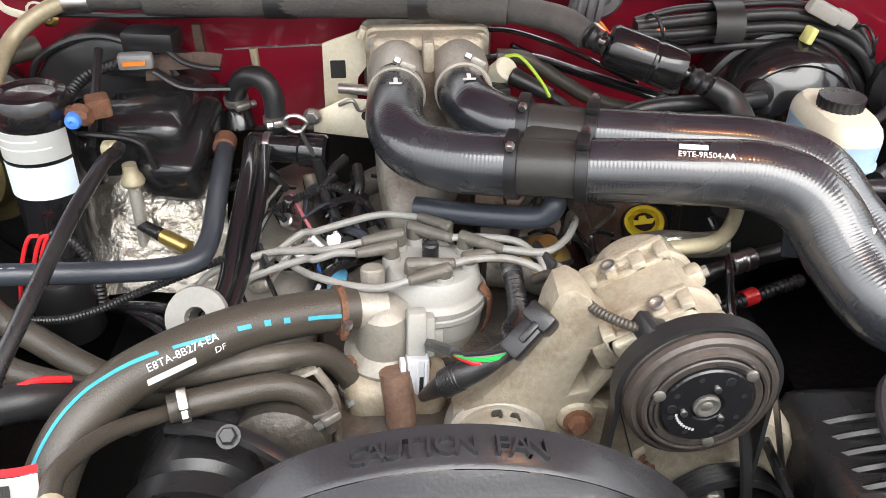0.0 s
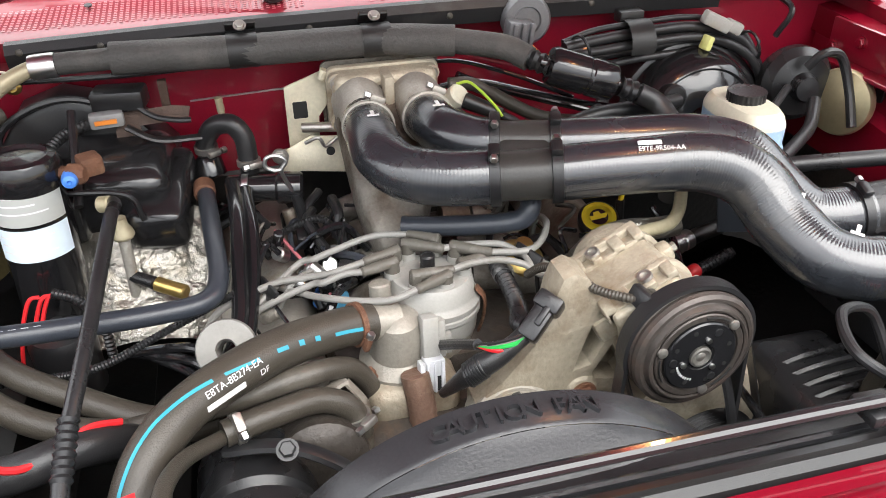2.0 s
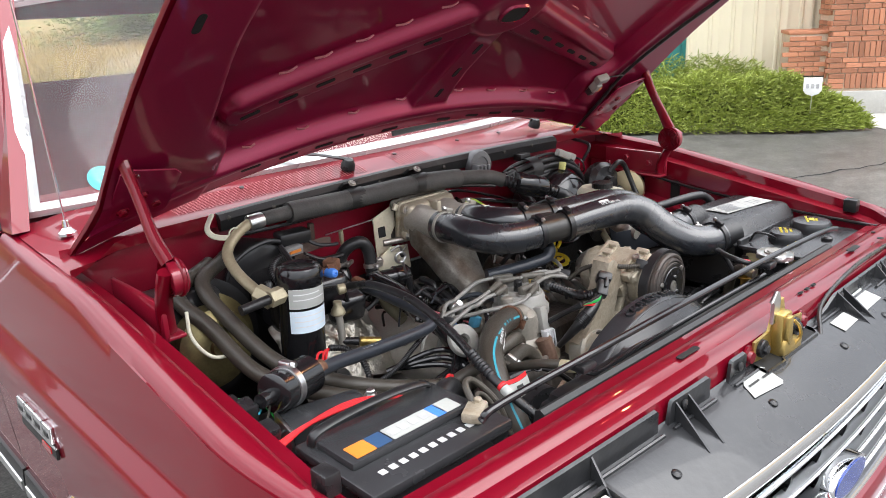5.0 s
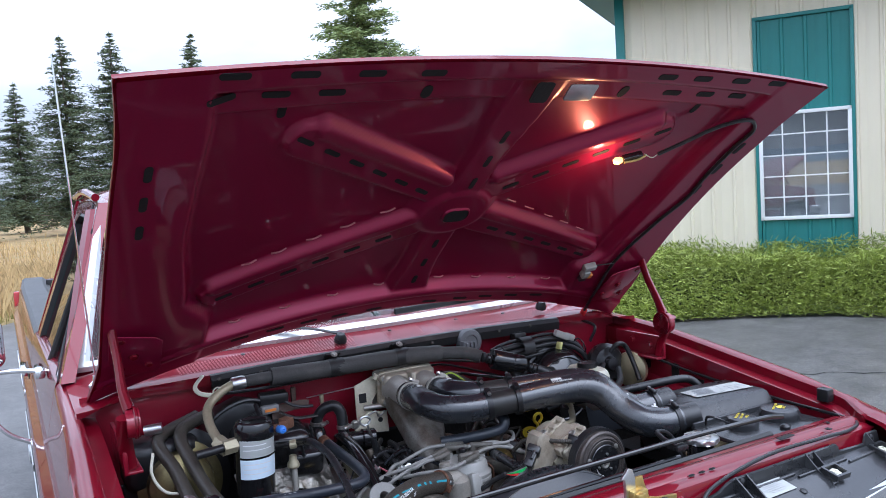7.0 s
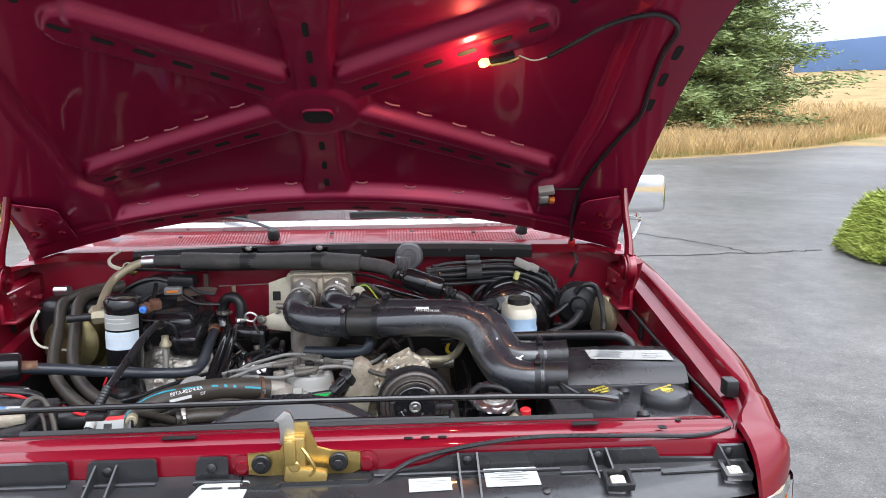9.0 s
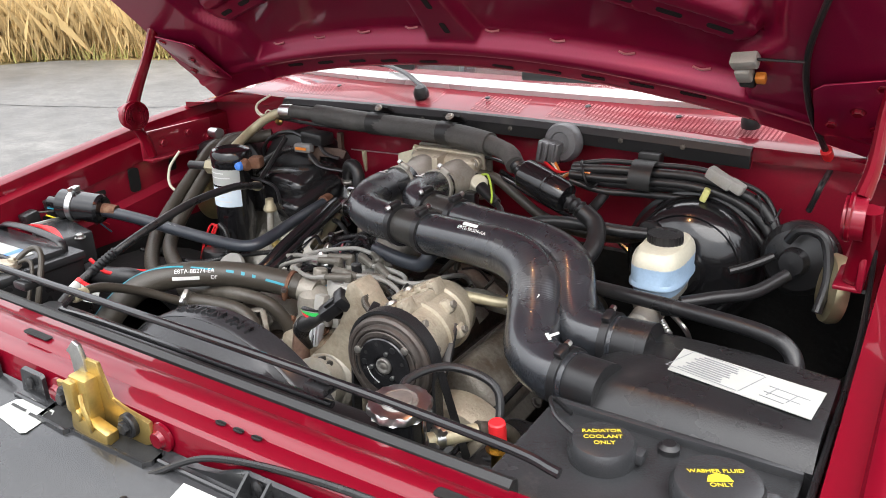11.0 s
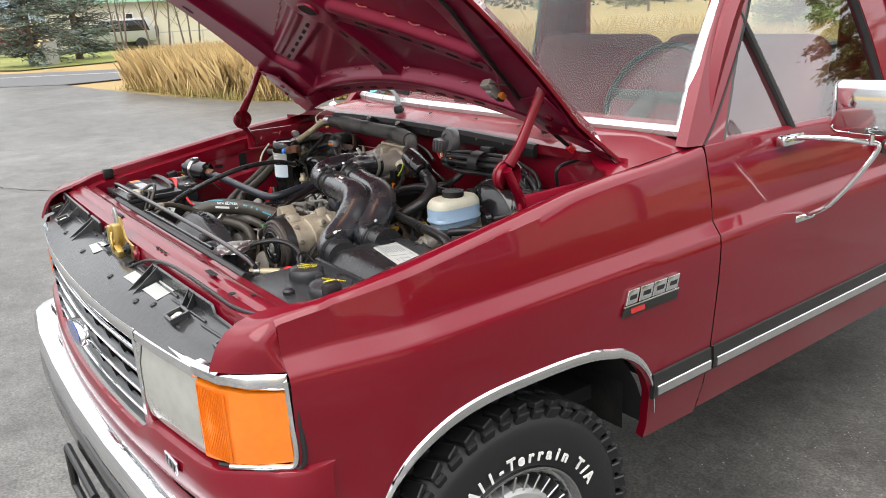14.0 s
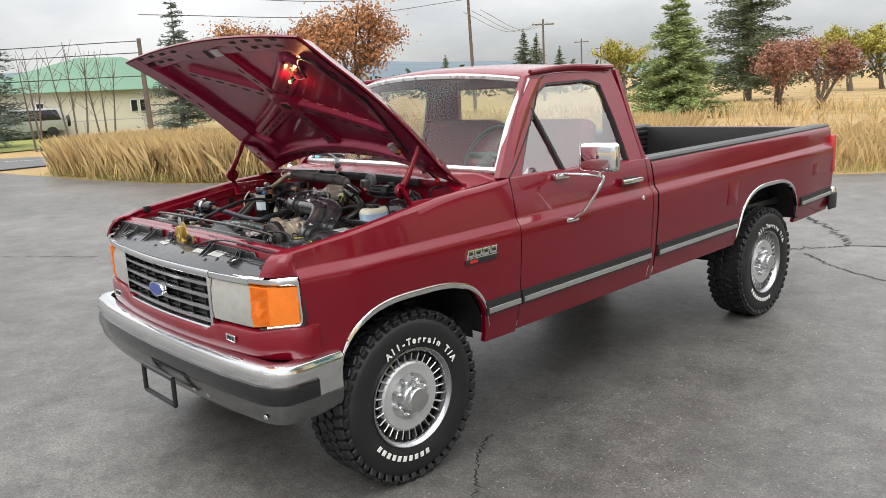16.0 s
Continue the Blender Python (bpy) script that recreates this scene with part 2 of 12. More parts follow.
def part(name, bm, mat, parent=None, label="", m=None, sharp=35):
    """Links a bmesh as one mesh object under a thing."""
    bmesh.ops.recalc_face_normals(bm, faces=bm.faces)
    lim = radians(sharp)
    for f in bm.faces:
        f.smooth = True
    for e in bm.edges:
        if len(e.link_faces) == 2 and e.calc_face_angle(0) > lim:
            e.smooth = False
    me = bpy.data.meshes.new(name)
    bm.to_mesh(me)
    bm.free()
    for mm in (mat if isinstance(mat, (list, tuple)) else [mat]):
        me.materials.append(mm)
    ob = new(name, me)
    if m is not None:
        ob.matrix_basis = m
    if parent is not None:
        ob.parent = parent
    if label:
        ob["label"] = label
    return ob


def thing(name, label, category, group="", at=(0, 0, 0), kind=""):
    ob = new(name)
    ob.location = at
    ob.empty_display_size = 0.05
    return tagged(ob, label, category, group, kind)


def B():
    return bmesh.new()


def box(bm, c, s, rot=None, bevel=0.0, seg=2):
    """A block with rounded edges, centre c, size s, turned by the matrix rot."""
    t = Matrix.Translation(c) @ (rot.to_4x4() if rot is not None else Matrix.Identity(4)) @ Matrix.Diagonal((*s, 1))
    got = bmesh.ops.create_cube(bm, size=1.0, matrix=t)
    if bevel:
        es = list({e for v in got["verts"] for e in v.link_edges})
        bmesh.ops.bevel(bm, geom=es, offset=bevel, segments=seg, profile=0.5, affect="EDGES", clamp_overlap=True)
    return bm


def rotm(rx=0, ry=0, rz=0):
    return Euler([radians(a) for a in (rx, ry, rz)]).to_matrix()


def axis_m(way, roll=0):
    """Turn whose z axis points along way."""
    return Vector(way).normalized().to_track_quat("Z", "Y").to_matrix() @ rotm(0, 0, roll)


def lathe(bm, base, way, profile, seg=28, closed=True):
    """Turns (radius, height) pairs about the line from base along way."""
    base, m = Vector(base), axis_m(way)
    rings = []
    for r, h in profile:
        rings.append([bm.verts.new(base + m @ Vector((r * math.cos(2 * math.pi * i / seg), r * math.sin(2 * math.pi * i / seg), h))) for i in range(seg)])
    for a, b in zip(rings, rings[1:]):
        for i in range(seg):
            bm.faces.new((a[i], a[(i + 1) % seg], b[(i + 1) % seg], b[i]))
    if closed:
        for ring, r in ((rings[0], profile[0][0]), (rings[-1], profile[-1][0])):
            if r > 1e-5:
                bm.faces.new(ring)
    return bm


def cyl(bm, p0, p1, r, r2=None, seg=20, bevel=0.0):
    p0, p1 = Vector(p0), Vector(p1)
    h, r2 = (p1 - p0).length, r if r2 is None else r2
    b = min(bevel, h * 0.4)
    prof = [(r - b, 0), (r, b), (r2, h - b), (r2 - b, h)] if b else [(r, 0), (r2, h)]
    return lathe(bm, p0, p1 - p0, prof, seg)


def spline(pts, n=8):
    """Smooth centre line through the points."""
    p = [Vector(q) for q in pts]
    if len(p) < 3:
        return [p[0].lerp(p[-1], i / n) for i in range(n + 1)]
    p = [2 * p[0] - p[1]] + p + [2 * p[-1] - p[-2]]
    out = []
    for i in range(1, len(p) - 2):
        a, b, c, d = p[i - 1:i + 3]
        for k in range(n):
            t = k / n
            out.append(0.5 * ((2 * b) + (c - a) * t + (2 * a - 5 * b + 4 * c - d) * t * t + (3 * b - a - 3 * c + d) * t ** 3))
    out.append(p[-2])
    return out


def tube(bm, pts, r, seg=14, n=8, radii=None, ribs=0.0, pitch=0.006, flat=1.0, raw=False):
    """A hose along a smooth line. radii: one for each given point. ribs: depth of corrugation."""
    line = [Vector(q) for q in pts] if raw else spline(pts, n)
    if ribs:
        L = [0.0]
        for a, b in zip(line, line[1:]):
            L.append(L[-1] + (b - a).length)
        count = max(8, int(L[-1] / pitch * 4))
        dense, j = [], 0
        for k in range(count + 1):
            s = L[-1] * k / count
            while j < len(L) - 2 and L[j + 1] < s:
                j += 1
            dense.append(line[j].lerp(line[j + 1], (s - L[j]) / max(1e-9, L[j + 1] - L[j])))
        line = dense
    up = Vector((0, 0, 1))
    t0 = (line[1] - line[0]).normalized()
    if abs(t0.z) > 0.9:
        up = Vector((1, 0, 0))
    nrm = (up - t0 * up.dot(t0)).normalized()
    rings = []
    for i, q in enumerate(line):
        a, b = line[max(0, i - 1)], line[min(len(line) - 1, i + 1)]
        t = (b - a).normalized()
        nrm = (nrm - t * nrm.dot(t)).normalized()
        bi = t.cross(nrm)
        rr = r
        if radii:
            f = i / (len(line) - 1) * (len(radii) - 1)
            k = min(int(f), len(radii) - 2)
            rr = radii[k] + (radii[k + 1] - radii[k]) * (f - k)
        if ribs:
            rr -= ribs * (0, 0.5, 1, 0.5)[i % 4]
        rings.append([bm.verts.new(q + nrm * (rr * flat * math.cos(2 * math.pi * k / seg)) + bi * (rr * math.sin(2 * math.pi * k / seg))) for k in range(seg)])
    for a, b in zip(rings, rings[1:]):
        for k in range(seg):
            bm.faces.new((a[k], a[(k + 1) % seg], b[(k + 1) % seg], b[k]))
    bm.faces.new(rings[0])
    bm.faces.new(rings[-1])
    return bm


def loft(bm, sections, closed=False, caps=False):
    """Joins rows of points to a skin."""
    rows = [[bm.verts.new(q) for q in s] for s in sections]
    for a, b in zip(rows, rows[1:]):
        k = len(a)
        for i in range(k if closed else k - 1):
            bm.faces.new((a[i], a[(i + 1) % k], b[(i + 1) % k], b[i]))
    if caps:
        bm.faces.new(rows[0])
        bm.faces.new(rows[-1])
    return bm


def prism(bm, outline, c, u, v, depth, bevel=0.0):
    """A plate: the outline in the plane of u and v about c, thickened along u x v."""
    c, u, v = Vector(c), Vector(u).normalized(), Vector(v).normalized()
    w = u.cross(v).normalized() * depth
    lo = [bm.verts.new(c + u * a + v * b) for a, b in outline]
    hi = [bm.verts.new(c + u * a + v * b + w) for a, b in outline]
    k = len(lo)
    fs = [bm.faces.new(lo), bm.faces.new(hi)]
    for i in range(k):
        bm.faces.new((lo[i], lo[(i + 1) % k], hi[(i + 1) % k], hi[i]))
    if bevel:
        es = list({e for f in fs for e in f.edges})
        bmesh.ops.bevel(bm, geom=es, offset=bevel, segments=2, profile=0.5, affect="EDGES", clamp_overlap=True)
    return bm


def pierced(bm, outer, holes, c, u, v, depth, bevel=0.0):
    """A plate with holes: loops in the plane of u and v about c, thickened along u x v."""
    c, u, v = Vector(c), Vector(u).normalized(), Vector(v).normalized()
    w = u.cross(v).normalized() * depth
    loops = [[c + u * a + v * b for a, b in loop] for loop in (outer, *holes)]
    vs = [bm.verts.new(q) for loop in loops for q in loop]
    for tri in geometry.tessellate_polygon([[Vector((a, b, 0)) for a, b in loop] for loop in (outer, *holes)]):
        bm.faces.new([vs[k] for k in tri])
    got = bmesh.ops.extrude_face_region(bm, geom=list(bm.faces))
    bmesh.ops.translate(bm, vec=w, verts=[q for q in got["geom"] if isinstance(q, bmesh.types.BMVert)])
    bmesh.ops.recalc_face_normals(bm, faces=bm.faces)
    if bevel:
        es = [e for e in bm.edges if len(e.link_faces) == 2 and e.calc_face_angle(0) > 1.2 and abs((e.verts[0].co - e.verts[1].co).normalized().dot(w.normalized())) < 0.5]
        bmesh.ops.bevel(bm, geom=es, offset=bevel, segments=2, profile=0.5, affect="EDGES", clamp_overlap=True)
    return bm


def rrect(w, h, r, n=4):
    """Outline of a rounded rectangle."""
    out = []
    for cx, cy, a0 in ((w / 2 - r, h / 2 - r, 0), (-w / 2 + r, h / 2 - r, 90), (-w / 2 + r, -h / 2 + r, 180), (w / 2 - r, -h / 2 + r, 270)):
        for k in range(n + 1):
            a = radians(a0 + 90 * k / n)
            out.append((cx + r * math.cos(a), cy + r * math.sin(a)))
    return out


def hexbolt(bm, p, way, r=0.007, h=0.006, washer=True):
    p, way = Vector(p), Vector(way).normalized()
    if washer:
        cyl(bm, p, p + way * 0.0018, r * 1.35, seg=14)
    lathe(bm, p, way, [(r, 0), (r, h * 0.85), (r * 0.82, h)], 6)
    return bm


def lettering(text, size, m, mat, parent, name="lettering", depth=0.0006, label="", shear=0.0, spacing=1.0, bold=0.0):
    """Raised or printed characters, as a mesh."""
    cu = bpy.data.curves.new(name, "FONT")
    cu.body, cu.size, cu.extrude, cu.align_x, cu.align_y, cu.shear, cu.space_character = text, size, depth, "CENTER", "CENTER", shear, spacing
    cu.resolution_u, cu.offset = 3, bold
    tmp = bpy.data.objects.new(name, cu)
    me = bpy.data.meshes.new_from_object(tmp)
    bpy.data.objects.remove(tmp)
    me.name = name
    me.materials.clear()
    me.materials.append(mat)
    ob = new(name, me)
    ob.matrix_basis = m
    if parent is not None:
        ob.parent = parent
    if label:
        ob["label"] = label
    return ob


def place(c, u, v):
    """Pose whose x axis is u and y axis is v, at c."""
    u = Vector(u).normalized()
    v = (Vector(v) - u * Vector(v).dot(u)).normalized()
    w = u.cross(v)
    m = Matrix((u, v, w)).transposed().to_4x4()
    m.translation = Vector(c)
    return m


def smooth01(t):
    t = max(0.0, min(1.0, t))
    return t * t * (3 - 2 * t)


def pwl(x, pts):
    """Straight lines through (x, y) pairs."""
    if x <= pts[0][0]:
        return pts[0][1]
    for (a, b), (c, d) in zip(pts, pts[1:]):
        if x <= c:
            return b + (d - b) * (x - a) / (c - a)
    return pts[-1][1]

# ---- the pickup truck ----


def pane_material(name, tint, gloss):
    """Clear glass: light passes straight, the gloss grows at grazing angles."""
    m = bpy.data.materials.new(name)
    m.use_nodes = True
    nt = m.node_tree
    nt.nodes.remove(nt.nodes["Principled BSDF"])
    tr, gl, mx, fr, up, mul = (nt.nodes.new(k) for k in ("ShaderNodeBsdfTransparent", "ShaderNodeBsdfGlossy", "ShaderNodeMixShader", "ShaderNodeLayerWeight", "ShaderNodeMath", "ShaderNodeMath"))
    tr.inputs["Color"].default_value = (*tint, 1)
    gl.inputs["Roughness"].default_value = 0.0
    fr.inputs["Blend"].default_value = 0.5
    up.operation, mul.operation = "POWER", "MULTIPLY_ADD"
    up.inputs[1].default_value = 6.0
    mul.inputs[1].default_value, mul.inputs[2].default_value = 1 - gloss, gloss
    nt.links.new(fr.outputs["Facing"], up.inputs[0])
    nt.links.new(up.outputs[0], mul.inputs[0])
    nt.links.new(mul.outputs[0], mx.inputs[0])
    nt.links.new(tr.outputs[0], mx.inputs[1])
    nt.links.new(gl.outputs[0], mx.inputs[2])
    nt.links.new(mx.outputs[0], nt.nodes["Material Output"].inputs["Surface"])
    return m


PANE = pane_material("clear_car_glass", (0.90, 0.93, 0.91), 0.045)
PANE_SIDE = pane_material("clear_door_glass", (0.84, 0.87, 0.86), 0.26)
PANE_DARK = pane_material("house_window_glass", (0.80, 0.82, 0.83), 0.16)

truck = thing("pickup_truck", "wine red pickup truck with open hood on asphalt", "pickup truck")


def rake(y):
    return 0.02 * (y - 0.3)


PROFILE = [(0.50, 0.900), (0.60, 0.928), (0.70, 0.946), (0.85, 0.957), (0.95, 0.964), (1.01, 0.9655), (1.045, 0.965), (1.060, 0.9625), (1.068, 0.9565), (1.077, 0.9497), (1.084, 0.9445), (1.090, 0.9400), (1.096, 0.9358), (1.102, 0.935), (1.15, 0.929), (1.20, 0.919), (1.27, 0.903), (1.32, 0.892)]


def body_x(w, y):
    nose = smooth01((-0.22 - y) / 0.42)
    tail = smooth01((y - 3.9) / 0.6)
    return pwl(w, PROFILE) - 0.065 * nose - 0.02 * tail


def fender_top(y):
    return pwl(y, [(-0.5225, 1.148), (-0.50, 1.1525), (-0.42, 1.166), (0.0, 1.231), (0.22, 1.264), (0.30, 1.271), (0.37, 1.276), (0.50, 1.283), (0.62, 1.293), (0.7, 1.303)])


def arch_z(y, yc, zc, half, top):
    """Lower edge of a wheel opening."""
    t = abs(y - yc) / half
    if t >= 1:
        return None
    return zc + (top - zc) * (1 - t ** 3.2) ** (1 / 2.4)


def skin(bm, sx, ys, low, top, rim):
    """Body side between the lower edge low(y) and the shoulder top(y); rim(y, x, z) gives the points over the shoulder."""
    secs = []
    for y in ys:
        zb, zt = low(y), top(y)
        r = rake(y)
        zc = min(1.06 + r, zt - 0.04)
        col = [(body_x(zb - r, y) - 0.025, y, zb + 0.004), (body_x(zb - r, y), y, zb)]
        for k in (0.17, 0.34, 0.5, 0.66, 0.78, 0.88, 0.95, 1.0):
            z = zb + (zc - zb) * k
            col.append((body_x(z - r, y), y, z))
        tall = min(1.0, (zt - zc) / 0.12)
        for d in (0.008, 0.017, 0.024, 0.030, 0.036, 0.042):
            col.append((body_x(1.06 + d, y), y, zc + d * tall))
        for g in (0.33, 0.66, 0.86):
            z = zc + 0.042 * tall + (zt - zc - 0.042 * tall) * g
            col.append((body_x(z - r if zt - zc > 0.12 else 1.102 + 0.03 * g, y), y, z))
        x = col[-1][0]
        col += rim(y, x, zt)
        secs.append([(sx * a, b, c) for a, b, c in col])
    return loft(bm, secs)


def fender_rim(y, x, zt):
    inner = 0.872 - 0.065 * smooth01((-0.40 - y) / 0.13)
    inner = min(inner, x - 0.03)
    return [(x - 0.003, y, zt - 0.018), (x - 0.009, y, zt - 0.008), (x - 0.017, y, zt - 0.0025), (x - 0.026, y, zt), (inner, y, zt - 0.002), (inner - 0.008, y, zt - 0.008), (inner - 0.012, y, zt - 0.03), (inner - 0.045, y, zt - 0.034), (inner - 0.05, y, zt - 0.08)]


def steps(a, b, n):
    return [a + (b - a) * i / n for i in range(n + 1)]


def fender_low(y):
    a = arch_z(y, 0.045, 0.53, 0.43, 0.872)
    if y < -0.523:
        return 1.048
    if y < -0.3765:
        return 0.722
    return a if a is not None else 0.53


def fender(sx, side):
    bm = B()
    ys = [-0.5225] + steps(-0.50, -0.378, 7) + steps(-0.375, 0.474, 42) + steps(0.476, 0.6965, 6)
    skin(bm, sx, ys, fender_low, fender_top, fender_rim)
    f = part("fender", bm, RED, truck, "wine red front fender")
    # sloping nose over the lamps
    bm = B()
    yn = -0.5225
    head = [(body_x(z - rake(yn), yn), z) for z in (1.060, 1.078, 1.095, 1.110, 1.130)] + [(body_x(1.15, yn) - 0.010, 1.1445), (0.855, 1.148), (0.830, 1.147), (0.803, 1.146)]
    foot = ((0.903, -0.523), (0.899, -0.531), (0.893, -0.541), (0.886, -0.552), (0.876, -0.566), (0.862, -0.583), (0.846, -0.599), (0.826, -0.617), (0.800, -0.634))
    secs = []
    for k, ((hx_, hz_), (fx_, fy_)) in enumerate(zip(head, foot)):
        g = k / 8
        t, c = Vector((hx_, yn, hz_)), Vector((fx_, fy_, 1.054))
        col = [t.lerp(c, q) + Vector((0.25 * (1 - g), -0.62, 0.78)) * 0.026 * min(1, g * 2.2) * math.sin(math.pi * q) for q in (0, 0.12, 0.3, 0.5, 0.7, 0.88, 1.0)]
        secs.append([(sx * q.x, q.y, q.z) for q in col])
    secs.append([(a - sx * 0.004, b + 0.004, c - 0.008) for a, b, c in secs[-1]])
    loft(bm, secs)
    part("fender_nose", bm, RED, f, "sloping red nose over the lamps")
    # bright lip round the wheel opening
    bm = B()
    pts = [(y, fender_low(y)) for y in steps(-0.375, 0.470, 42)]
    loft(bm, [[(sx * (body_x(z - rake(y), y) + o), y + (0.014 if y > 0.3 else 0), z + h) for o, h in ((-0.02, 0.002), (0.006, -0.004), (0.009, 0.004), (0.007, 0.018), (0.0, 0.022))] for y, z in pts])
    part("wheel_arch_trim", bm, CHROME, f, "bright wheel arch moulding")
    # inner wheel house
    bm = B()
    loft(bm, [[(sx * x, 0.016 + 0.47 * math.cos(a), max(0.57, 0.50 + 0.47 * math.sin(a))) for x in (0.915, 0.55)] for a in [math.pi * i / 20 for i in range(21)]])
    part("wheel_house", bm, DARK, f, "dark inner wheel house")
    # rubber bump stop on the shoulder
    bm = B()
    box(bm, (sx * 0.842, -0.385, 1.162), (0.026, 0.034, 0.034), bevel=0.004)
    part("bump_stop", bm, PLASTIC, f, "black rubber hood bump stop")
    return f


def door_low(y):
    return 0.535 + rake(y)


def door_top(y):
    return 1.305 - 0.012 * (y - 0.7)


def door_rim(y, x, zt):
    return [(x - 0.006, y, zt - 0.008), (x - 0.022, y, zt), (x - 0.05, y, zt), (x - 0.055, y, zt - 0.03)]


def side_shell(bm, sx, thick=0.035):
    outer = [(0.635, 1.305), (0.845, 1.56), (1.045, 1.782), (1.25, 1.806), (1.58, 1.818), (1.80, 1.80), (1.845, 1.55), (1.878, 1.27)]
    inner = [(0.785, 1.295), (0.945, 1.52), (1.095, 1.695), (1.19, 1.742), (1.55, 1.752), (1.655, 1.722), (1.69, 1.52), (1.705, 1.285)]

    def at(y, z, off):
        x = 0.895 - (z - 1.29) * 0.375
        return (sx * (x - off), y, z)
    for off, flip in ((0, 1), (thick, -1)):
        o, i = [bm.verts.new(at(y, z, off)) for y, z in outer], [bm.verts.new(at(y, z, off)) for y, z in inner]
        for k in range(len(o) - 1):
            bm.faces.new((o[k], o[k + 1], i[k + 1], i[k])[::flip])
    loft(bm, [[at(y, z, 0) for y, z in inner], [at(y, z, thick) for y, z in inner]])
    loft(bm, [[at(y, z, 0) for y, z in outer], [at(y, z, thick) for y, z in outer]])
    return inner


def door(sx):
    bm = B()
    skin(bm, sx, [0.7015] + steps(0.71, 1.835, 12) + [1.842], door_low, door_top, door_rim)
    d = part("door", bm, RED, truck, "wine red cab door")
    bm = B()
    inner = side_shell(bm, sx)
    part("window_frame", bm, RED, d, "red door window surround")
    bm = B()

    def at(y, z, off):
        return (sx * (0.895 - (z - 1.29) * 0.375 - off), y, z)
    loft(bm, [[at(y, z, 0.004) for y, z in inner], [at(1.25 + (y - 1.25) * 0.972, 1.50 + (z - 1.5) * 0.960, -0.002) for y, z in inner], [at(1.25 + (y - 1.25) * 0.965, 1.50 + (z - 1.5) * 0.952, 0.02) for y, z in inner]])
    part("window_seal", bm, TRIM_BLACK, d, "black rubber window seal")
    bm = B()
    vs = [bm.verts.new(at(y, z, 0.016)) for y, z in inner]
    bm.faces.new(vs)
    g = part("window_pane", bm, PANE_SIDE, d, "clear side window glass")
    g.visible_shadow = False
    bm = B()
    tube(bm, [at(1.13, 1.285, 0.008), at(1.06, 1.50, 0.008), at(0.985, 1.70, 0.008)], 0.011, 8)
    part("vent_window_post", bm, TRIM_BLACK, d)
    bm = B()
    tube(bm, [at(y, z, -0.0005) for y, z in ((0.705, 1.300), (0.765, 1.345), (0.832, 1.405), (0.905, 1.475), (0.975, 1.545), (1.055, 1.635), (1.10, 1.700), (1.135, 1.748), (1.20, 1.782))], 0.0035, 6, 4)
    part("door_seam", bm, DARK, d)
    bm = B()
    prism(bm, rrect(0.185, 0.026, 0.008), (sx * 0.951, 1.645, 1.185), (0, sx, 0), (0, 0, 1), 0.02, 0.004)
    h = part("door_handle", bm, CHROME, d, "chrome door handle")
    bm = B()
    prism(bm, rrect(0.15, 0.045, 0.012), (sx * 0.945, 1.63, 1.182), (0, sx, 0), (0, 0, 1), 0.004)
    part("handle_recess", bm, TRIM_BLACK, h)
    bm = B()
    cyl(bm, (sx * 0.955, 1.745, 1.075), (sx * 0.968, 1.745, 1.075), 0.013, bevel=0.002)
    part("lock_cylinder", bm, CHROME, d, "round chrome door lock")
    # mirror with its arms
    bm = B()
    box(bm, (sx * 1.118, 1.12, 1.368), (0.212, 0.062, 0.145), rotm(0, 0, sx * 8), 0.024, 4)
    mir = part("mirror", bm, CHROME, d, "chrome towing mirror on tube arms")
    bm = B()
    tube(bm, [(sx * 0.905, 1.05, 1.272), (sx * 1.00, 1.07, 1.283), (sx * 1.105, 1.12, 1.275), (sx * 1.132, 1.13, 1.25), (sx * 1.04, 1.10, 1.10), (sx * 0.965, 1.10, 1.045)], 0.0075, 10)
    cyl(bm, (sx * 1.118, 1.125, 1.27), (sx * 1.118, 1.125, 1.305), 0.008)
    part("mirror_arm", bm, CHROME, mir)
    bm = B()
    box(bm, (sx * 0.925, 1.06, 1.272), (0.03, 0.11, 0.03), bevel=0.008)
    part("mirror_bracket", bm, CHROME, mir)
    bm = B()
    box(bm, (sx * 0.962, 1.10, 1.043), (0.014, 0.10, 0.022), bevel=0.006)
    part("mirror_bracket", bm, CHROME, mir)
    return d


for sx in (1, -1):
    fender(sx, "")
    door(sx)

# cab: floor pan, back wall, roof, cowl sides
bm = B()
roof_rows = []
for y, drop in ((1.00, 0.056), (1.010, 0.043), (1.03, 0.030), (1.075, 0.017), (1.16, 0.006), (1.30, -0.001), (1.45, -0.004), (1.70, 0.002), (1.78, 0.012), (1.825, 0.035), (1.845, 0.07)):
    row = []
    for i in range(25):
        t = -1 + i / 12
        x = 0.712 * t
        yy = y + 0.05 * t * t if y < 1.2 else y
        z = 1.862 - 0.048 * abs(t) ** 2.2 - drop - (0.022 if abs(t) > 0.97 else 0)
        row.append((x, yy, z))
    roof_rows.append(row)
loft(bm, roof_rows)
part("roof", bm, RED, truck, "wine red cab roof")
for sx in (1, -1):
    bm = B()
    tube(bm, [(sx * 0.715, 1.08, 1.80), (sx * 0.718, 1.4, 1.825), (sx * 0.715, 1.80, 1.815)], 0.013, 8)
    part("drip_rail", bm, RED, truck)
bm = B()
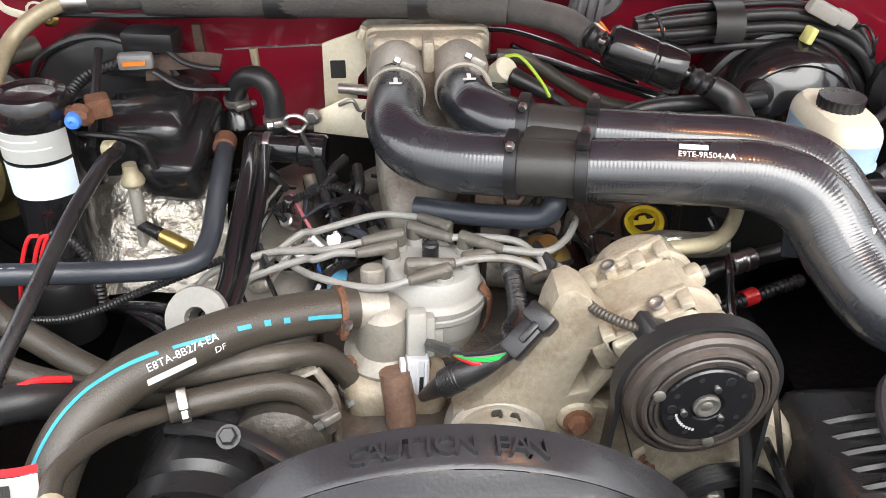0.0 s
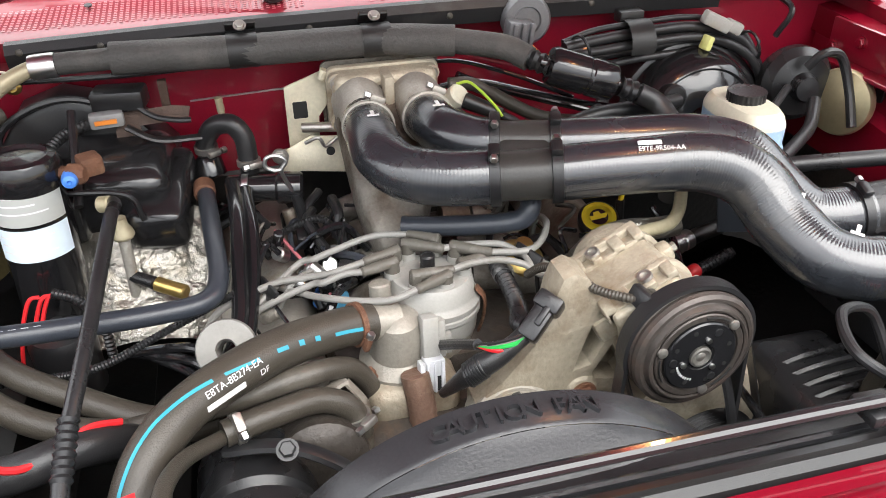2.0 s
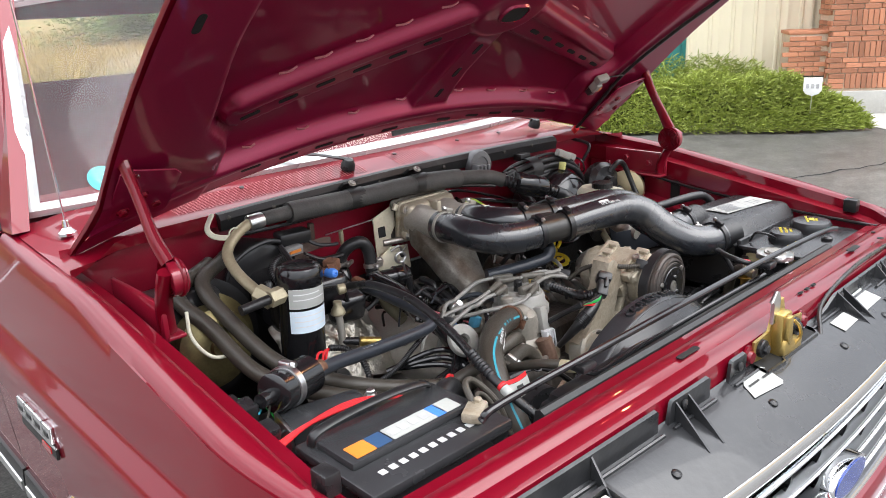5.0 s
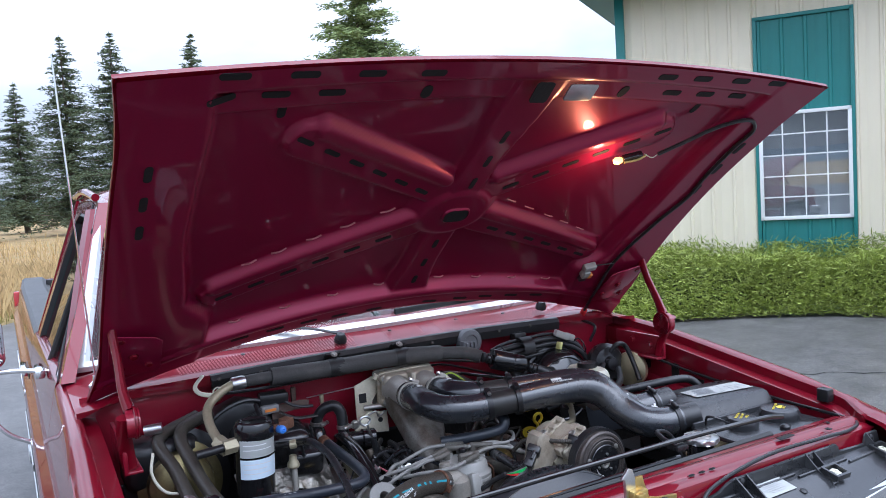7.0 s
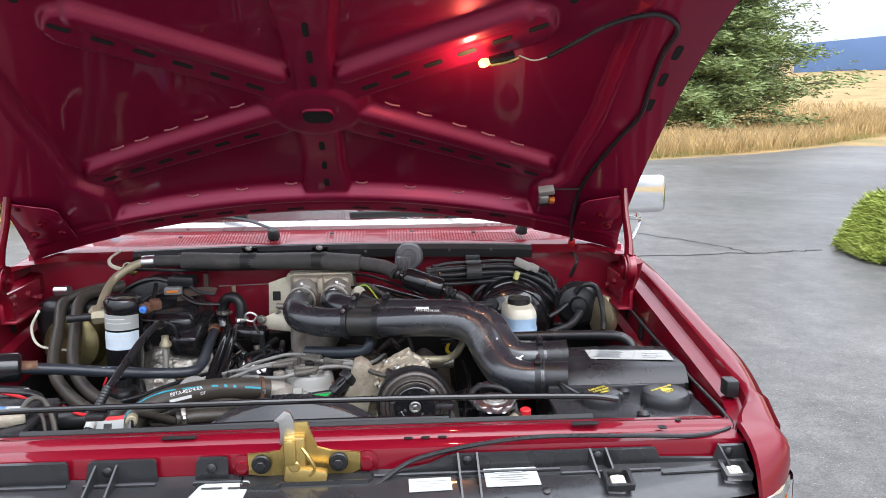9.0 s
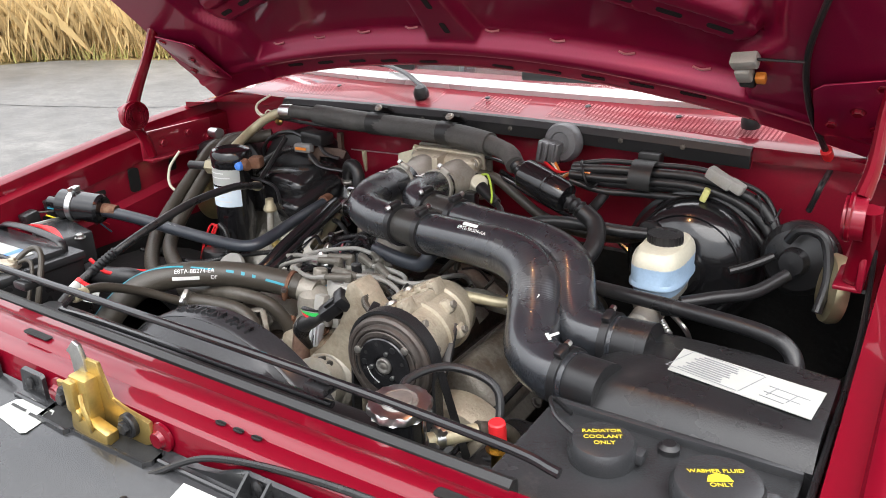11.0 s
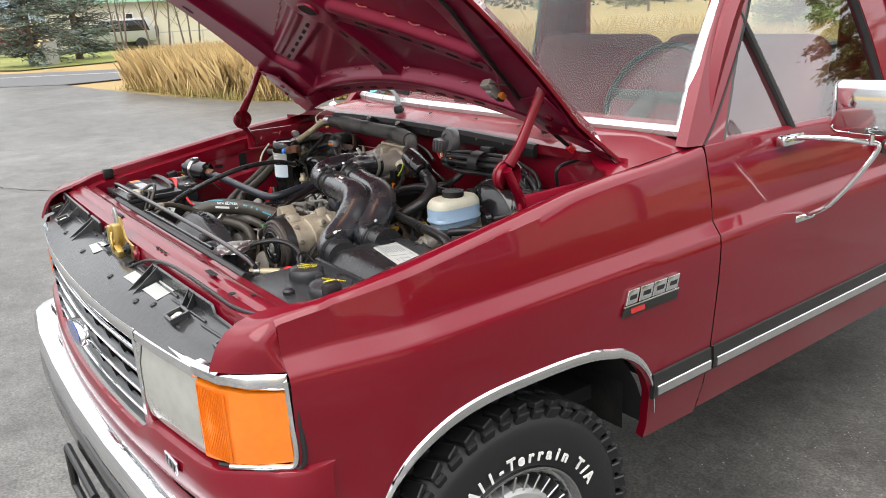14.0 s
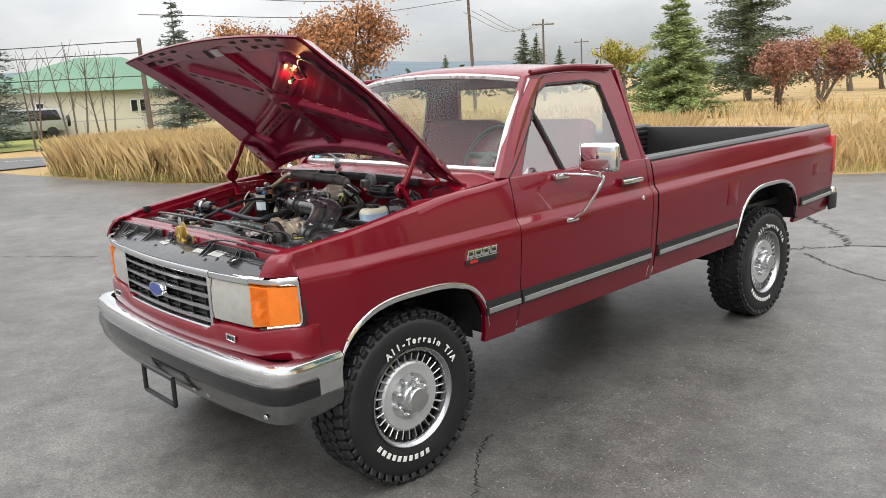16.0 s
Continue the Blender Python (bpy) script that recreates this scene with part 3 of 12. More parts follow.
for x0, x1, z0, z1 in ((-0.90, -0.62, 0.6, 1.80), (0.62, 0.90, 0.6, 1.80), (-0.62, 0.62, 0.6, 1.42), (-0.62, 0.62, 1.72, 1.80)):
    xs = [(x0, z0), (x1, z0), (x1 * (0.78 if abs(x1) > 0.8 and z1 > 1.5 else 1), z1), (x0 * (0.78 if abs(x0) > 0.8 and z1 > 1.5 else 1), z1)]
    if z1 > 1.5 and z0 < 1:
        xs = [(x0, z0), (x1, z0), (x1, 1.28), (x1 * (0.79 if abs(x1) > 0.8 else 1), z1), (x0 * (0.79 if abs(x0) > 0.8 else 1), z1), (x0, 1.28)]
    prism(bm, xs, (0, 1.862, 0), (1, 0, 0), (0, 0, 1), 0.03)
part("cab_back", bm, RED, truck, "red rear wall of the cab")
bm = B()
prism(bm, [(-0.62, 1.42), (0.62, 1.42), (0.62, 1.72), (-0.62, 1.72)], (0, 1.855, 0), (1, 0, 0), (0, 0, 1), 0.005)
g = part("rear_window", bm, PANE, truck, "clear rear cab window")
g.visible_shadow = False
for sx in (1, -1):
    bm = B()
    skin(bm, sx, steps(1.848, 1.892, 2), door_low, door_top, door_rim)
    part("cab_corner", bm, RED, truck)
bm = B()
box(bm, (0, 1.28, 0.60), (1.74, 1.16, 0.08), bevel=0.02)
part("cab_floor", bm, DARK, truck)


def ws(t, s):
    """Windshield surface: t across -1..1, s from base 0 to top 1."""
    b = Vector((0.856 * t, 0.505 + 0.195 * t * t, 1.352 - 0.030 * t * t))
    a = Vector((0.722 * t, 0.995 + 0.075 * t * t, 1.812 - 0.050 * abs(t) ** 2.2))
    return b.lerp(a, s) + Vector((0, -0.02, 0.02)) * math.sin(math.pi * s)


bm = B()
loft(bm, [[ws(-0.975 + 1.95 * i / 24, 0.02 + 0.96 * k / 8) for i in range(25)] for k in range(9)])
g = part("windshield", bm, PANE, truck, "clear curved windshield glass")
g.visible_shadow = False
bm = B()
ring_in = [(-0.950 + 1.900 * i / 24, 0.042) for i in range(25)] + [(0.950, 0.042 + 0.916 * k / 8) for k in range(1, 9)] + [(0.950 - 1.900 * i / 24, 0.958) for i in range(1, 25)] + [(-0.950, 0.958 - 0.916 * k / 8) for k in range(1, 8)]
ring_out = [((-1 + 2 * i / 24) * 0.997, -0.01) for i in range(25)] + [(0.997, -0.01 + 1.02 * k / 8) for k in range(1, 9)] + [((1 - 2 * i / 24) * 0.997, 1.01) for i in range(1, 25)] + [(-0.997, 1.01 - 1.02 * k / 8) for k in range(1, 8)]
n = Vector((0, -0.010, 0.010))
k = len(ring_in)
a = [bm.verts.new(ws(*q)) for q in ring_in]
b = [bm.verts.new(ws(p[0] * 0.7 + q[0] * 0.3, p[1] * 0.7 + q[1] * 0.3) + n) for p, q in zip(ring_in, ring_out)]
c = [bm.verts.new(ws(p[0] * 0.2 + q[0] * 0.8, p[1] * 0.2 + q[1] * 0.8) + n) for p, q in zip(ring_in, ring_out)]
d = [bm.verts.new(ws(*q)) for q in ring_out]
for p, q in ((a, b), (b, c), (c, d)):
    for i in range(k):
        bm.faces.new((p[i], p[(i + 1) % k], q[(i + 1) % k], q[i]))
WS_TRIM = material("bright_white_trim", (0.58, 0.59, 0.59), 0.28, 0.5, 0.05, 10)
part("windshield_trim", bm, WS_TRIM, truck, "bright silver windshield moulding")
# pillars beside the glass
for sx in (1, -1):
    bm = B()
    loft(bm, [[ws(sx * 0.99, s), ws(sx * 0.99, s) + Vector((sx * 0.018, 0.004, 0.0)), ws(sx * 0.99, s) + Vector((sx * 0.03, 0.04, 0)), ws(sx * 0.99, s) + Vector((sx * 0.012, 0.09, 0))] for s in steps(-0.06, 1.0, 8)])
    part("windshield_pillar", bm, RED, truck)

# cowl with its grid of air slots
bm = B()


def cowl_drop(t):
    """Fall of the cowl's ends to the fender seam."""
    return smooth01((abs(t) - 0.84) / 0.16)


def cowl_front(t):
    return Vector((0.875 * t, 0.405 + 0.03 * t * t - 0.07 * cowl_drop(t), 1.322 - 0.014 * abs(t) ** 3 - 0.034 * cowl_drop(t)))


def cowl_back(t):
    return Vector((0.878 * t, 0.50 + 0.20 * t * t, 1.350 - 0.028 * t * t - 0.020 * cowl_drop(t)))


loft(bm, [[(cowl_front(t).x, cowl_front(t).y - 0.012, 1.285) for t in steps(-1, 1, 32)], [cowl_front(t) - Vector((0, 0.012, 0.006)) for t in steps(-1, 1, 32)]] + [[cowl_front(t).lerp(cowl_back(t), s) for t in steps(-1, 1, 32)] for s in steps(0, 1, 5)])
cowl = part("cowl_panel", bm, RED, truck, "red cowl panel with air slots")
bm = B()
cell = [(-0.0025, -0.0017), (0.0025, -0.0017), (0.0025, 0.0017), (-0.0025, 0.0017)]
for x0, x1 in ((-0.62, -0.12), (-0.02, 0.10), (0.16, 0.62)):
    nx = int((x1 - x0) / 0.0085)
    for i in range(nx):
        x = x0 + (i + 0.5) * (x1 - x0) / nx
        t = x / 0.875
        a, b = cowl_front(t), cowl_back(t)
        rows = int(((b - a).length - 0.028) / 0.0062)
        for j in range(min(rows, 13)):
            c = a + (b - a).normalized() * (0.016 + 0.0062 * (j + (0.5 if i % 2 else 0)))
            c.x = x
            u, v = Vector((1, 0, 0)), (b - a).normalized()
            v.x = 0
            nn = u.cross(v).normalized() * 0.0012
            bm.faces.new([bm.verts.new(c + u * p + v * q + nn) for p, q in cell])
# the cells' pale pink is the sky's reflection put into the colour
part("air_slot_grid", bm, material("cowl_grid", (0.34, 0.10, 0.11), 0.5, 0.1, 0.1, 30), cowl, "perforated air intake grid")
for x, z in ((-0.44, 1.338), (0.0, 1.345), (0.235, 1.345), (0.42, 1.338)):
    bm = B()
    lathe(bm, (x, 0.462 + 0.1 * x * x, z), (0, -0.25, 1), [(0.006, 0), (0.006, 0.002), (0.003, 0.0035)], 10)
    part("cowl_screw", bm, PAINT_BLACK, cowl)
for x, w in ((-0.165, -1), (0.56, -1)):
    wip = part("wiper", lathe(B(), (x, 0.445 + 0.05 * x * x, 1.338), (0, -0.3, 1), [(0.018, 0), (0.018, 0.012), (0.012, 0.025), (0.0, 0.03)], 14), PLASTIC, truck, "black wiper with its pivot cap")
    bm = B()
    tube(bm, [(x, 0.445 + 0.05 * x * x, 1.362), (x - 0.10, 0.50, 1.385), (x - 0.28, 0.53 + 0.25 * (x - 0.28) ** 2, 1.395)], 0.008, 8, flat=0.5)
    part("wiper_arm", bm, PLASTIC, wip)
    bm = B()
    box(bm, (x - 0.30, 0.535 + 0.2 * (x - 0.3) ** 2, 1.388), (0.42, 0.012, 0.02), rotm(0, 0, -8 if x < 0 else 6), 0.004)
    part("wiper_blade", bm, TRIM_BLACK, wip)

# bench seat, dash and steering wheel
bm = B()
box(bm, (-0.36, 1.60, 1.22), (0.66, 0.15, 0.62), rotm(-10, 0, 0), 0.06, 3)
box(bm, (0.36, 1.60, 1.22), (0.66, 0.15, 0.62), rotm(-10, 0, 0), 0.06, 3)
box(bm, (0, 1.62, 1.15), (0.12, 0.12, 0.48), rotm(-10, 0, 0), 0.03, 3)
seat = part("bench_seat", bm, SEAT, truck, "wine velour bench seat")
bm = B()
box(bm, (0, 1.33, 0.92), (1.40, 0.52, 0.18), None, 0.05, 3)
part("seat_cushion", bm, SEAT, seat)
bm = B()
loft(bm, [[(x, y + 0.20 * x * x * (1.0 - y), z) for x in steps(-0.78, 0.78, 12)] for y, z in ((0.57, 1.29), (0.66, 1.318), (0.80, 1.33), (0.90, 1.318), (0.93, 1.26), (0.90, 1.05))])
part("dashboard", bm, SEAT, truck, "wine vinyl dashboard")
bm = B()
m = axis_m((0, 0.75, -0.5))
tube(bm, [Vector((0.40, 1.10, 1.36)) + m @ Vector((0.19 * math.cos(a), 0.19 * math.sin(a), 0)) for a in [2 * math.pi * i / 32 for i in range(33)]], 0.012, 8, 1)
sw = part("steering_wheel", bm, TRIM_BLACK, truck, "dark steering wheel")
bm = B()
cyl(bm, (0.40, 1.10, 1.36), (0.40, 0.88, 1.22), 0.03)
box(bm, (0.40, 1.10, 1.355), (0.34, 0.03, 0.05), m, 0.01)
part("steering_column", bm, TRIM_BLACK, sw)
bm = B()
lathe(bm, ws(-0.80, 0.10) + Vector((0, 0.004, -0.006)), (0, -0.7, 0.7), [(0.035, 0), (0.035, 0.001)], 24)
part("windshield_sticker", bm, material("teal_sticker", (0.05, 0.45, 0.50), 0.5), truck, "round teal sticker behind the glass")

# pickup bed


def bed_low(y):
    a = arch_z(y, 3.36, 0.60, 0.455, 0.968)
    base = 0.55 + rake(y)
    return max(a, base) if a is not None else base


def bed_top(y):
    return 1.268 + 0.012 * (y - 1.9)


def bed_rim(y, x, zt):
    return [(x - 0.005, y, zt - 0.01), (x - 0.012, y, zt), (x - 0.03, y, zt), (x - 0.035, y, zt - 0.02)]


LINER = material("black_bed_liner", (0.016, 0.016, 0.016), 0.38, 0.0, 0.2, 8, 0.2, 200)
for sx in (1, -1):
    bm = B()
    ys = steps(1.905, 2.90, 6) + steps(2.906, 3.814, 40) + steps(3.82, 4.44, 5) + [4.465]
    skin(bm, sx, ys, bed_low, bed_top, bed_rim)
    side = part("bed_side", bm, RED, truck, "wine red bed side panel")
    bm = B()
    pts = [(y, bed_low(y)) for y in steps(2.906, 3.814, 40)]
    loft(bm, [[(sx * (body_x(z - rake(y), y) + o), y, z + h) for o, h in ((-0.02, 0.002), (0.006, -0.004), (0.009, 0.004), (0.007, 0.018), (0.0, 0.022))] for y, z in pts])
    part("wheel_arch_trim", bm, CHROME, side)
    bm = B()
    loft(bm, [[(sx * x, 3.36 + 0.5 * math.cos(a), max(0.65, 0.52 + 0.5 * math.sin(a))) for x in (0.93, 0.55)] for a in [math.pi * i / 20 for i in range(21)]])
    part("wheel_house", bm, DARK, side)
    bm = B()
    secs = []
    for y in steps(1.90, 4.47, 10):
        x, z = body_x(1.27, y), bed_top(y)
        secs.append([(sx * (x + 0.004), y, z - 0.028), (sx * (x + 0.004), y, z + 0.008), (sx * (x - 0.012), y, z + 0.020), (sx * (x - 0.12), y, z + 0.018), (sx * (x - 0.14), y, z), *[(sx * (x - 0.14 - o), y, z - 0.03 - 0.046 * k - d) for k in range(6) for o, d in ((0, 0), (0.022, 0.006), (0.022, 0.026), (0, 0.032))], (sx * (x - 0.17), y, 0.78)])
    loft(bm, secs)
    part("bed_rail_cap", bm, LINER, side, "black plastic bed liner rail")
    bm = B()
    box(bm, (sx * 0.925, 4.452, 1.085), (0.05, 0.055, 0.30), None, 0.012)
    part("tail_lamp", bm, TAIL_RED, side, "red tail lamp")
    if sx > 0:
        for y, w, h in ((2.79, 0.13, 0.16), (4.08, 0.11, 0.09)):
            bm = B()
            z = 0.925 + rake(y) if w > 0.12 else 1.0
            o = [(a, b) for a, b in rrect(w, h, 0.018)]
            prism(bm, o, (body_x(z - rake(y), y) - 0.0006, y, z), (0, 1, 0), (0.05, 0, 1), 0.003, 0.0012)
            part("fuel_door", bm, RED, side, "red fuel filler flap")
bm = B()
for i in range(5):
    z = 0.84 + 0.09 * i
    box(bm, (0, 1.945 + 0.01, z), (1.58, 0.05, 0.055), None, 0.016)
box(bm, (0, 1.935, 1.04), (1.70, 0.03, 0.50), None, 0.01)
part("bed_front_wall", bm, LINER, truck, "ribbed black bed liner front")
bm = B()
box(bm, (0, 3.2, 0.79), (1.62, 2.52, 0.05), None, 0.01)
part("bed_floor", bm, LINER, truck)
bm = B()
box(bm, (0, 4.455, 1.05), (1.72, 0.05, 0.50), None, 0.015)
part("tailgate", bm, RED, truck, "wine red closed tailgate")
bm = B()
box(bm, (0, 4.405, 1.04), (1.62, 0.04, 0.52), None, 0.01)
part("tailgate_liner", bm, LINER, truck, "black tailgate liner")
bm = B()
box(bm, (0, 4.57, 0.72), (1.85, 0.10, 0.17), None, 0.03)
rb = part("rear_bumper", bm, CHROME, truck, "chrome rear step bumper")
bm = B()
box(bm, (0.93, 4.50, 0.70), (0.02, 0.14, 0.13), None, 0.008)
box(bm, (-0.93, 4.50, 0.70), (0.02, 0.14, 0.13), None, 0.008)
part("bumper_end", bm, TRIM_BLACK, rb)

# black and bright side mouldings
for sx in (1, -1):
    for y0, y1 in ((0.455, 0.694), (0.706, 1.838), (1.912, 2.865), (3.855, 4.44)):
        bm = B()
        loft(bm, [[(sx * (body_x(0.70, y) + o), y, 0.705 + rake(y) + h) for o, h in ((-0.002, -0.037), (0.010, -0.034), (0.013, 0.0), (0.010, 0.034), (-0.002, 0.037))] for y in steps(y0, y1, 6)], caps=True)
        mo = part("side_moulding", bm, TRIM_BLACK, truck, "black side moulding with a bright insert")
        bm = B()
        loft(bm, [[(sx * (body_x(0.70, y) + o), y, 0.693 + rake(y) + h) for o, h in ((0.008, -0.017), (0.0165, -0.013), (0.0165, 0.011), (0.008, 0.015))] for y in steps(y0 + 0.012, y1 - 0.004, 6)], caps=True)
        part("bright_insert", bm, ALU, mo)
    # model badge: plain chrome shapes
    bm = B()
    x = body_x(0.98, 0.42) + 0.001
    o = [(-0.104, -0.012), (0.098, -0.012), (0.104, 0.012), (-0.098, 0.012)]
    prism(bm, o, (sx * (x - 0.001), 0.418, 0.957), (0, sx, 0), (0, 0.02, 1), 0.007, 0.002)
    bd = part("fender_badge", bm, TRIM_BLACK, truck, "chrome block badge on a black and red band")
    bm = B()
    prism(bm, [(-0.100, 0.0), (0.103, 0.0), (0.104, 0.005), (-0.099, 0.005)], (sx * (x - 0.001), 0.418, 0.969), (0, sx, 0), (0, 0.02, 1), 0.008, 0.001)
    part("badge_edge", bm, CHROME, bd)
    for a, w in ((-0.073, 0.040), (-0.024, 0.046), (0.026, 0.046), (0.076, 0.044)):
        bm = B()
        h = w / 2
        prism(bm, [(-h - 0.004, -0.018), (h - 0.004, -0.018), (h + 0.005, 0.018), (-h + 0.005, 0.018)], (sx * (x - 0.001), 0.418 + a, 0.994), (0, sx, 0), (0, 0.02, 1), 0.010, 0.002)
        part("badge_block", bm, CHROME, bd)
        bm = B()
        prism(bm, [(-h * 0.5 - 0.001, -0.006), (h * 0.6, -0.006), (h * 0.6 + 0.002, 0.005), (-h * 0.5 + 0.001, 0.005)], (sx * (x + 0.0085), 0.418 + a, 0.994), (0, sx, 0), (0, 0.02, 1), 0.0015)
        part("badge_slit", bm, TRIM_BLACK, bd)
    bm = B()
    prism(bm, rrect(0.05, 0.013, 0.003), (sx * (x + 0.006), 0.365, 0.957), (0, sx, 0), (0, 0, 1), 0.002)
    part("badge_band", bm, TAIL_RED, bd)

# hood -------------------------------------------------------------
HO, HD, HN = Vector((0, 0.40, 1.32)), Vector((0, -0.768, 0.640)), Vector((0, 0.640, 0.768))


def crown(v, u):
    return (0.066 - 0.032 * smooth01((u - 0.05) / 0.55)) * (1 - (v / 0.868) ** 2)


def flare(u):
    """Half width against the full one: the front corners sweep out."""
    return 0.948 + 0.018 * smooth01((u - 0.86) / 0.15) + 0.025 * smooth01((0.1 - u) / 0.15)


def hood_pt(v, u, n=0.0):
    """A point of the hood; the panel bows along its length and dips to the nose."""
    s = u + 0.234 * max(0.0, u - 0.1) * (u - 0.898)
    bow = 0.20 * max(0.0, s - 0.12) * (0.80 - s) * (1.0 if s < 0.80 else 0.72)
    return HO + Vector((v * flare(u) + 0.012 * u, 0, 0)) + HD * s + HN * (crown(v, u) + bow + n)


def hood_rear(v):
    return 0.085 - 0.135 * (v / 0.868) ** 2


def hood_front(v):
    return 1.035 - 0.030 * (v / 0.868) ** 2


def seg_dist(p, a, b):
    p, a, b = Vector(p), Vector(a), Vector(b)
    t = max(0, min(1, (p - a).dot(b - a) / (b - a).length_squared))
    return (p - a - (b - a) * t).length


def rib(d, w, h, soft=0.02):
    return 1.2 * h * smooth01((w + soft - d) / soft)


def inner_height(v, u):
    """How far the pressed inner panel stands proud of the outer skin."""
    av = abs(v)
    uf, ur = hood_front(v), hood_rear(v)
    h = 0.0
    # side rails, wide near the hinges
    rail = 0.655 + 0.03 * smooth01((u - 0.3) / 0.3) - 0.07 * smooth01((0.32 - u) / 0.12)
    h = max(h, 0.036 * smooth01((av - rail) / 0.026))
    # front beam with a step
    h = max(h, 0.020 * smooth01((u - (uf - 0.118)) / 0.016))
    h = max(h, 0.034 * smooth01((u - (uf - 0.060)) / 0.014))
    # rear beam
    h = max(h, 0.030 * smooth01((ur + 0.105 - u) / 0.02) + 0.008 * rib(abs(u - ur - 0.085), 0.016, 1, 0.014))
    # four arms, rounded tubes
    for a, b, w in (((0.075, 0.672), (0.46, 0.852), 0.010), ((0.115, 0.533), (0.60, 0.335), 0.012)):
        h = max(h, rib(seg_dist((av, u), a, b), w, 0.023, 0.024))
    # flanges beside the arms
    h = max(h, rib(seg_dist((av, u), (0.08, 0.632), (0.49, 0.822)), 0.040, 0.016, 0.010))
    h = max(h, rib(seg_dist((av, u), (0.10, 0.500), (0.59, 0.305)), 0.040, 0.016, 0.010))
    # upright webs at the middle line
    h = max(h, rib(av, 0.042 + 0.02 * smooth01((abs(u - 0.53) - 0.2) / 0.2), 0.020, 0.016))
    # hub
    h = max(h, rib(math.hypot(av * 0.80, (u - 0.550)), 0.072, 0.024, 0.045))
    return h


bm = B()
NV, NU = 260, 170
secs = []
for j in range(NU + 1):
    row = []
    for i in range(NV + 1):
        v = -0.862 + 1.724 * i / NV
        u = hood_rear(v) + 0.004 + (hood_front(v) - hood_rear(v) - 0.008) * j / NU
        row.append(hood_pt(v, u, 0.030 - inner_height(v, u)))
    secs.append(row)
loft(bm, secs)
hood = part("hood", bm, RED_INNER, truck, "open wine red hood with pressed ribs", sharp=60)
bm = B()
secs = []
for j in range(15):
    row = []
    for i in range(33):
        v = -0.868 + 1.736 * i / 32
        u = hood_rear(v) + (hood_front(v) - hood_rear(v)) * j / 14
        lip = 0.034 if i in (0, 32) else 0.022 if j in (0, 14) else 0.0
        row.append(hood_pt(v, u, 0.042 - lip - 0.012 * smooth01((u - hood_front(v) + 0.06) / 0.06)))
    secs.append(row)
loft(bm, secs)
part("hood_skin", bm, RED, hood, "wine red outer hood skin")
bm = B()
rim = [(-0.868, hood_rear(-0.868) + (hood_front(-0.868) - hood_rear(-0.868)) * k / 12) for k in range(13)] + [(-0.868 + 1.736 * i / 32, hood_front(-0.868 + 1.736 * i / 32)) for i in range(1, 33)] + [(0.868, hood_front(0.868) + (hood_rear(0.868) - hood_front(0.868)) * k / 12) for k in range(1, 13)] + [(0.868 - 1.736 * i / 32, hood_rear(0.868 - 1.736 * i / 32)) for i in range(1, 33)]
loft(bm, [[hood_pt(v, u, 0.009) for v, u in rim], [hood_pt(v * 1.001, u, 0.004) for v, u in rim], [hood_pt(v * 0.999, u, 0.0) for v, u in rim], [hood_pt(v * 0.984, 0.5 + (u - 0.5) * 0.985, -0.001) for v, u in rim], [hood_pt(v * 0.980, 0.5 + (u - 0.5) * 0.982, 0.008) for v, u in rim]], closed=True)
part("hood_hem", bm, RED, hood)
# dark patches on the inner panel, painted as the shade of its openings
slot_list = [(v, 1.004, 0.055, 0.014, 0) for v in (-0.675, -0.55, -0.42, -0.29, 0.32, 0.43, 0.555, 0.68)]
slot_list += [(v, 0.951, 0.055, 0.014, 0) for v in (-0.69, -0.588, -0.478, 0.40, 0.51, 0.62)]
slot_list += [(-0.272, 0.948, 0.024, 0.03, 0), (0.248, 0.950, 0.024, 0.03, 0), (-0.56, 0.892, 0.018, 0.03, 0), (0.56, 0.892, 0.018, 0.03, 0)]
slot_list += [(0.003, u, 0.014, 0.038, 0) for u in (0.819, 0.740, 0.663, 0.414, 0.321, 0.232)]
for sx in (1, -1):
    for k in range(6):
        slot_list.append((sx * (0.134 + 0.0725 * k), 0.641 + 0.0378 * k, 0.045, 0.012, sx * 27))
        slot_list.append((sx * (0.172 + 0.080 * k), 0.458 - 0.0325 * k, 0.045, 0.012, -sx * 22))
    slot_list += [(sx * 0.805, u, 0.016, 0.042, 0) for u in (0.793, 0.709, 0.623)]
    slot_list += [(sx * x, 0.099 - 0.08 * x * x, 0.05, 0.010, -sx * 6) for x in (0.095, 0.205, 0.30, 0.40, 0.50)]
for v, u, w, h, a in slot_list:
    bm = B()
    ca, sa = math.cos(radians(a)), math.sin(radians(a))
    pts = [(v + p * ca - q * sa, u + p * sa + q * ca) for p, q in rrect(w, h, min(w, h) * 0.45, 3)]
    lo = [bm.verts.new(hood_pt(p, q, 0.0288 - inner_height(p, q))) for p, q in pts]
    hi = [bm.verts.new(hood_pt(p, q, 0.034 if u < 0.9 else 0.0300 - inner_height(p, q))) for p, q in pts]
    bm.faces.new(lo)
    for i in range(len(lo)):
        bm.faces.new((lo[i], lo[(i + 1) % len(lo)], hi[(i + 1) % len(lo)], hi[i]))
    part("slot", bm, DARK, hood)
bm = B()
pts = rrect(0.072, 0.046, 0.020, 5)
prism(bm, pts, hood_pt(0.004, 0.548, -0.0015), (1, 0, 0), HD, 0.0016)
part("centre_opening", bm, DARK, hood, "dark oval patch painted as the hub opening")
bm = B()
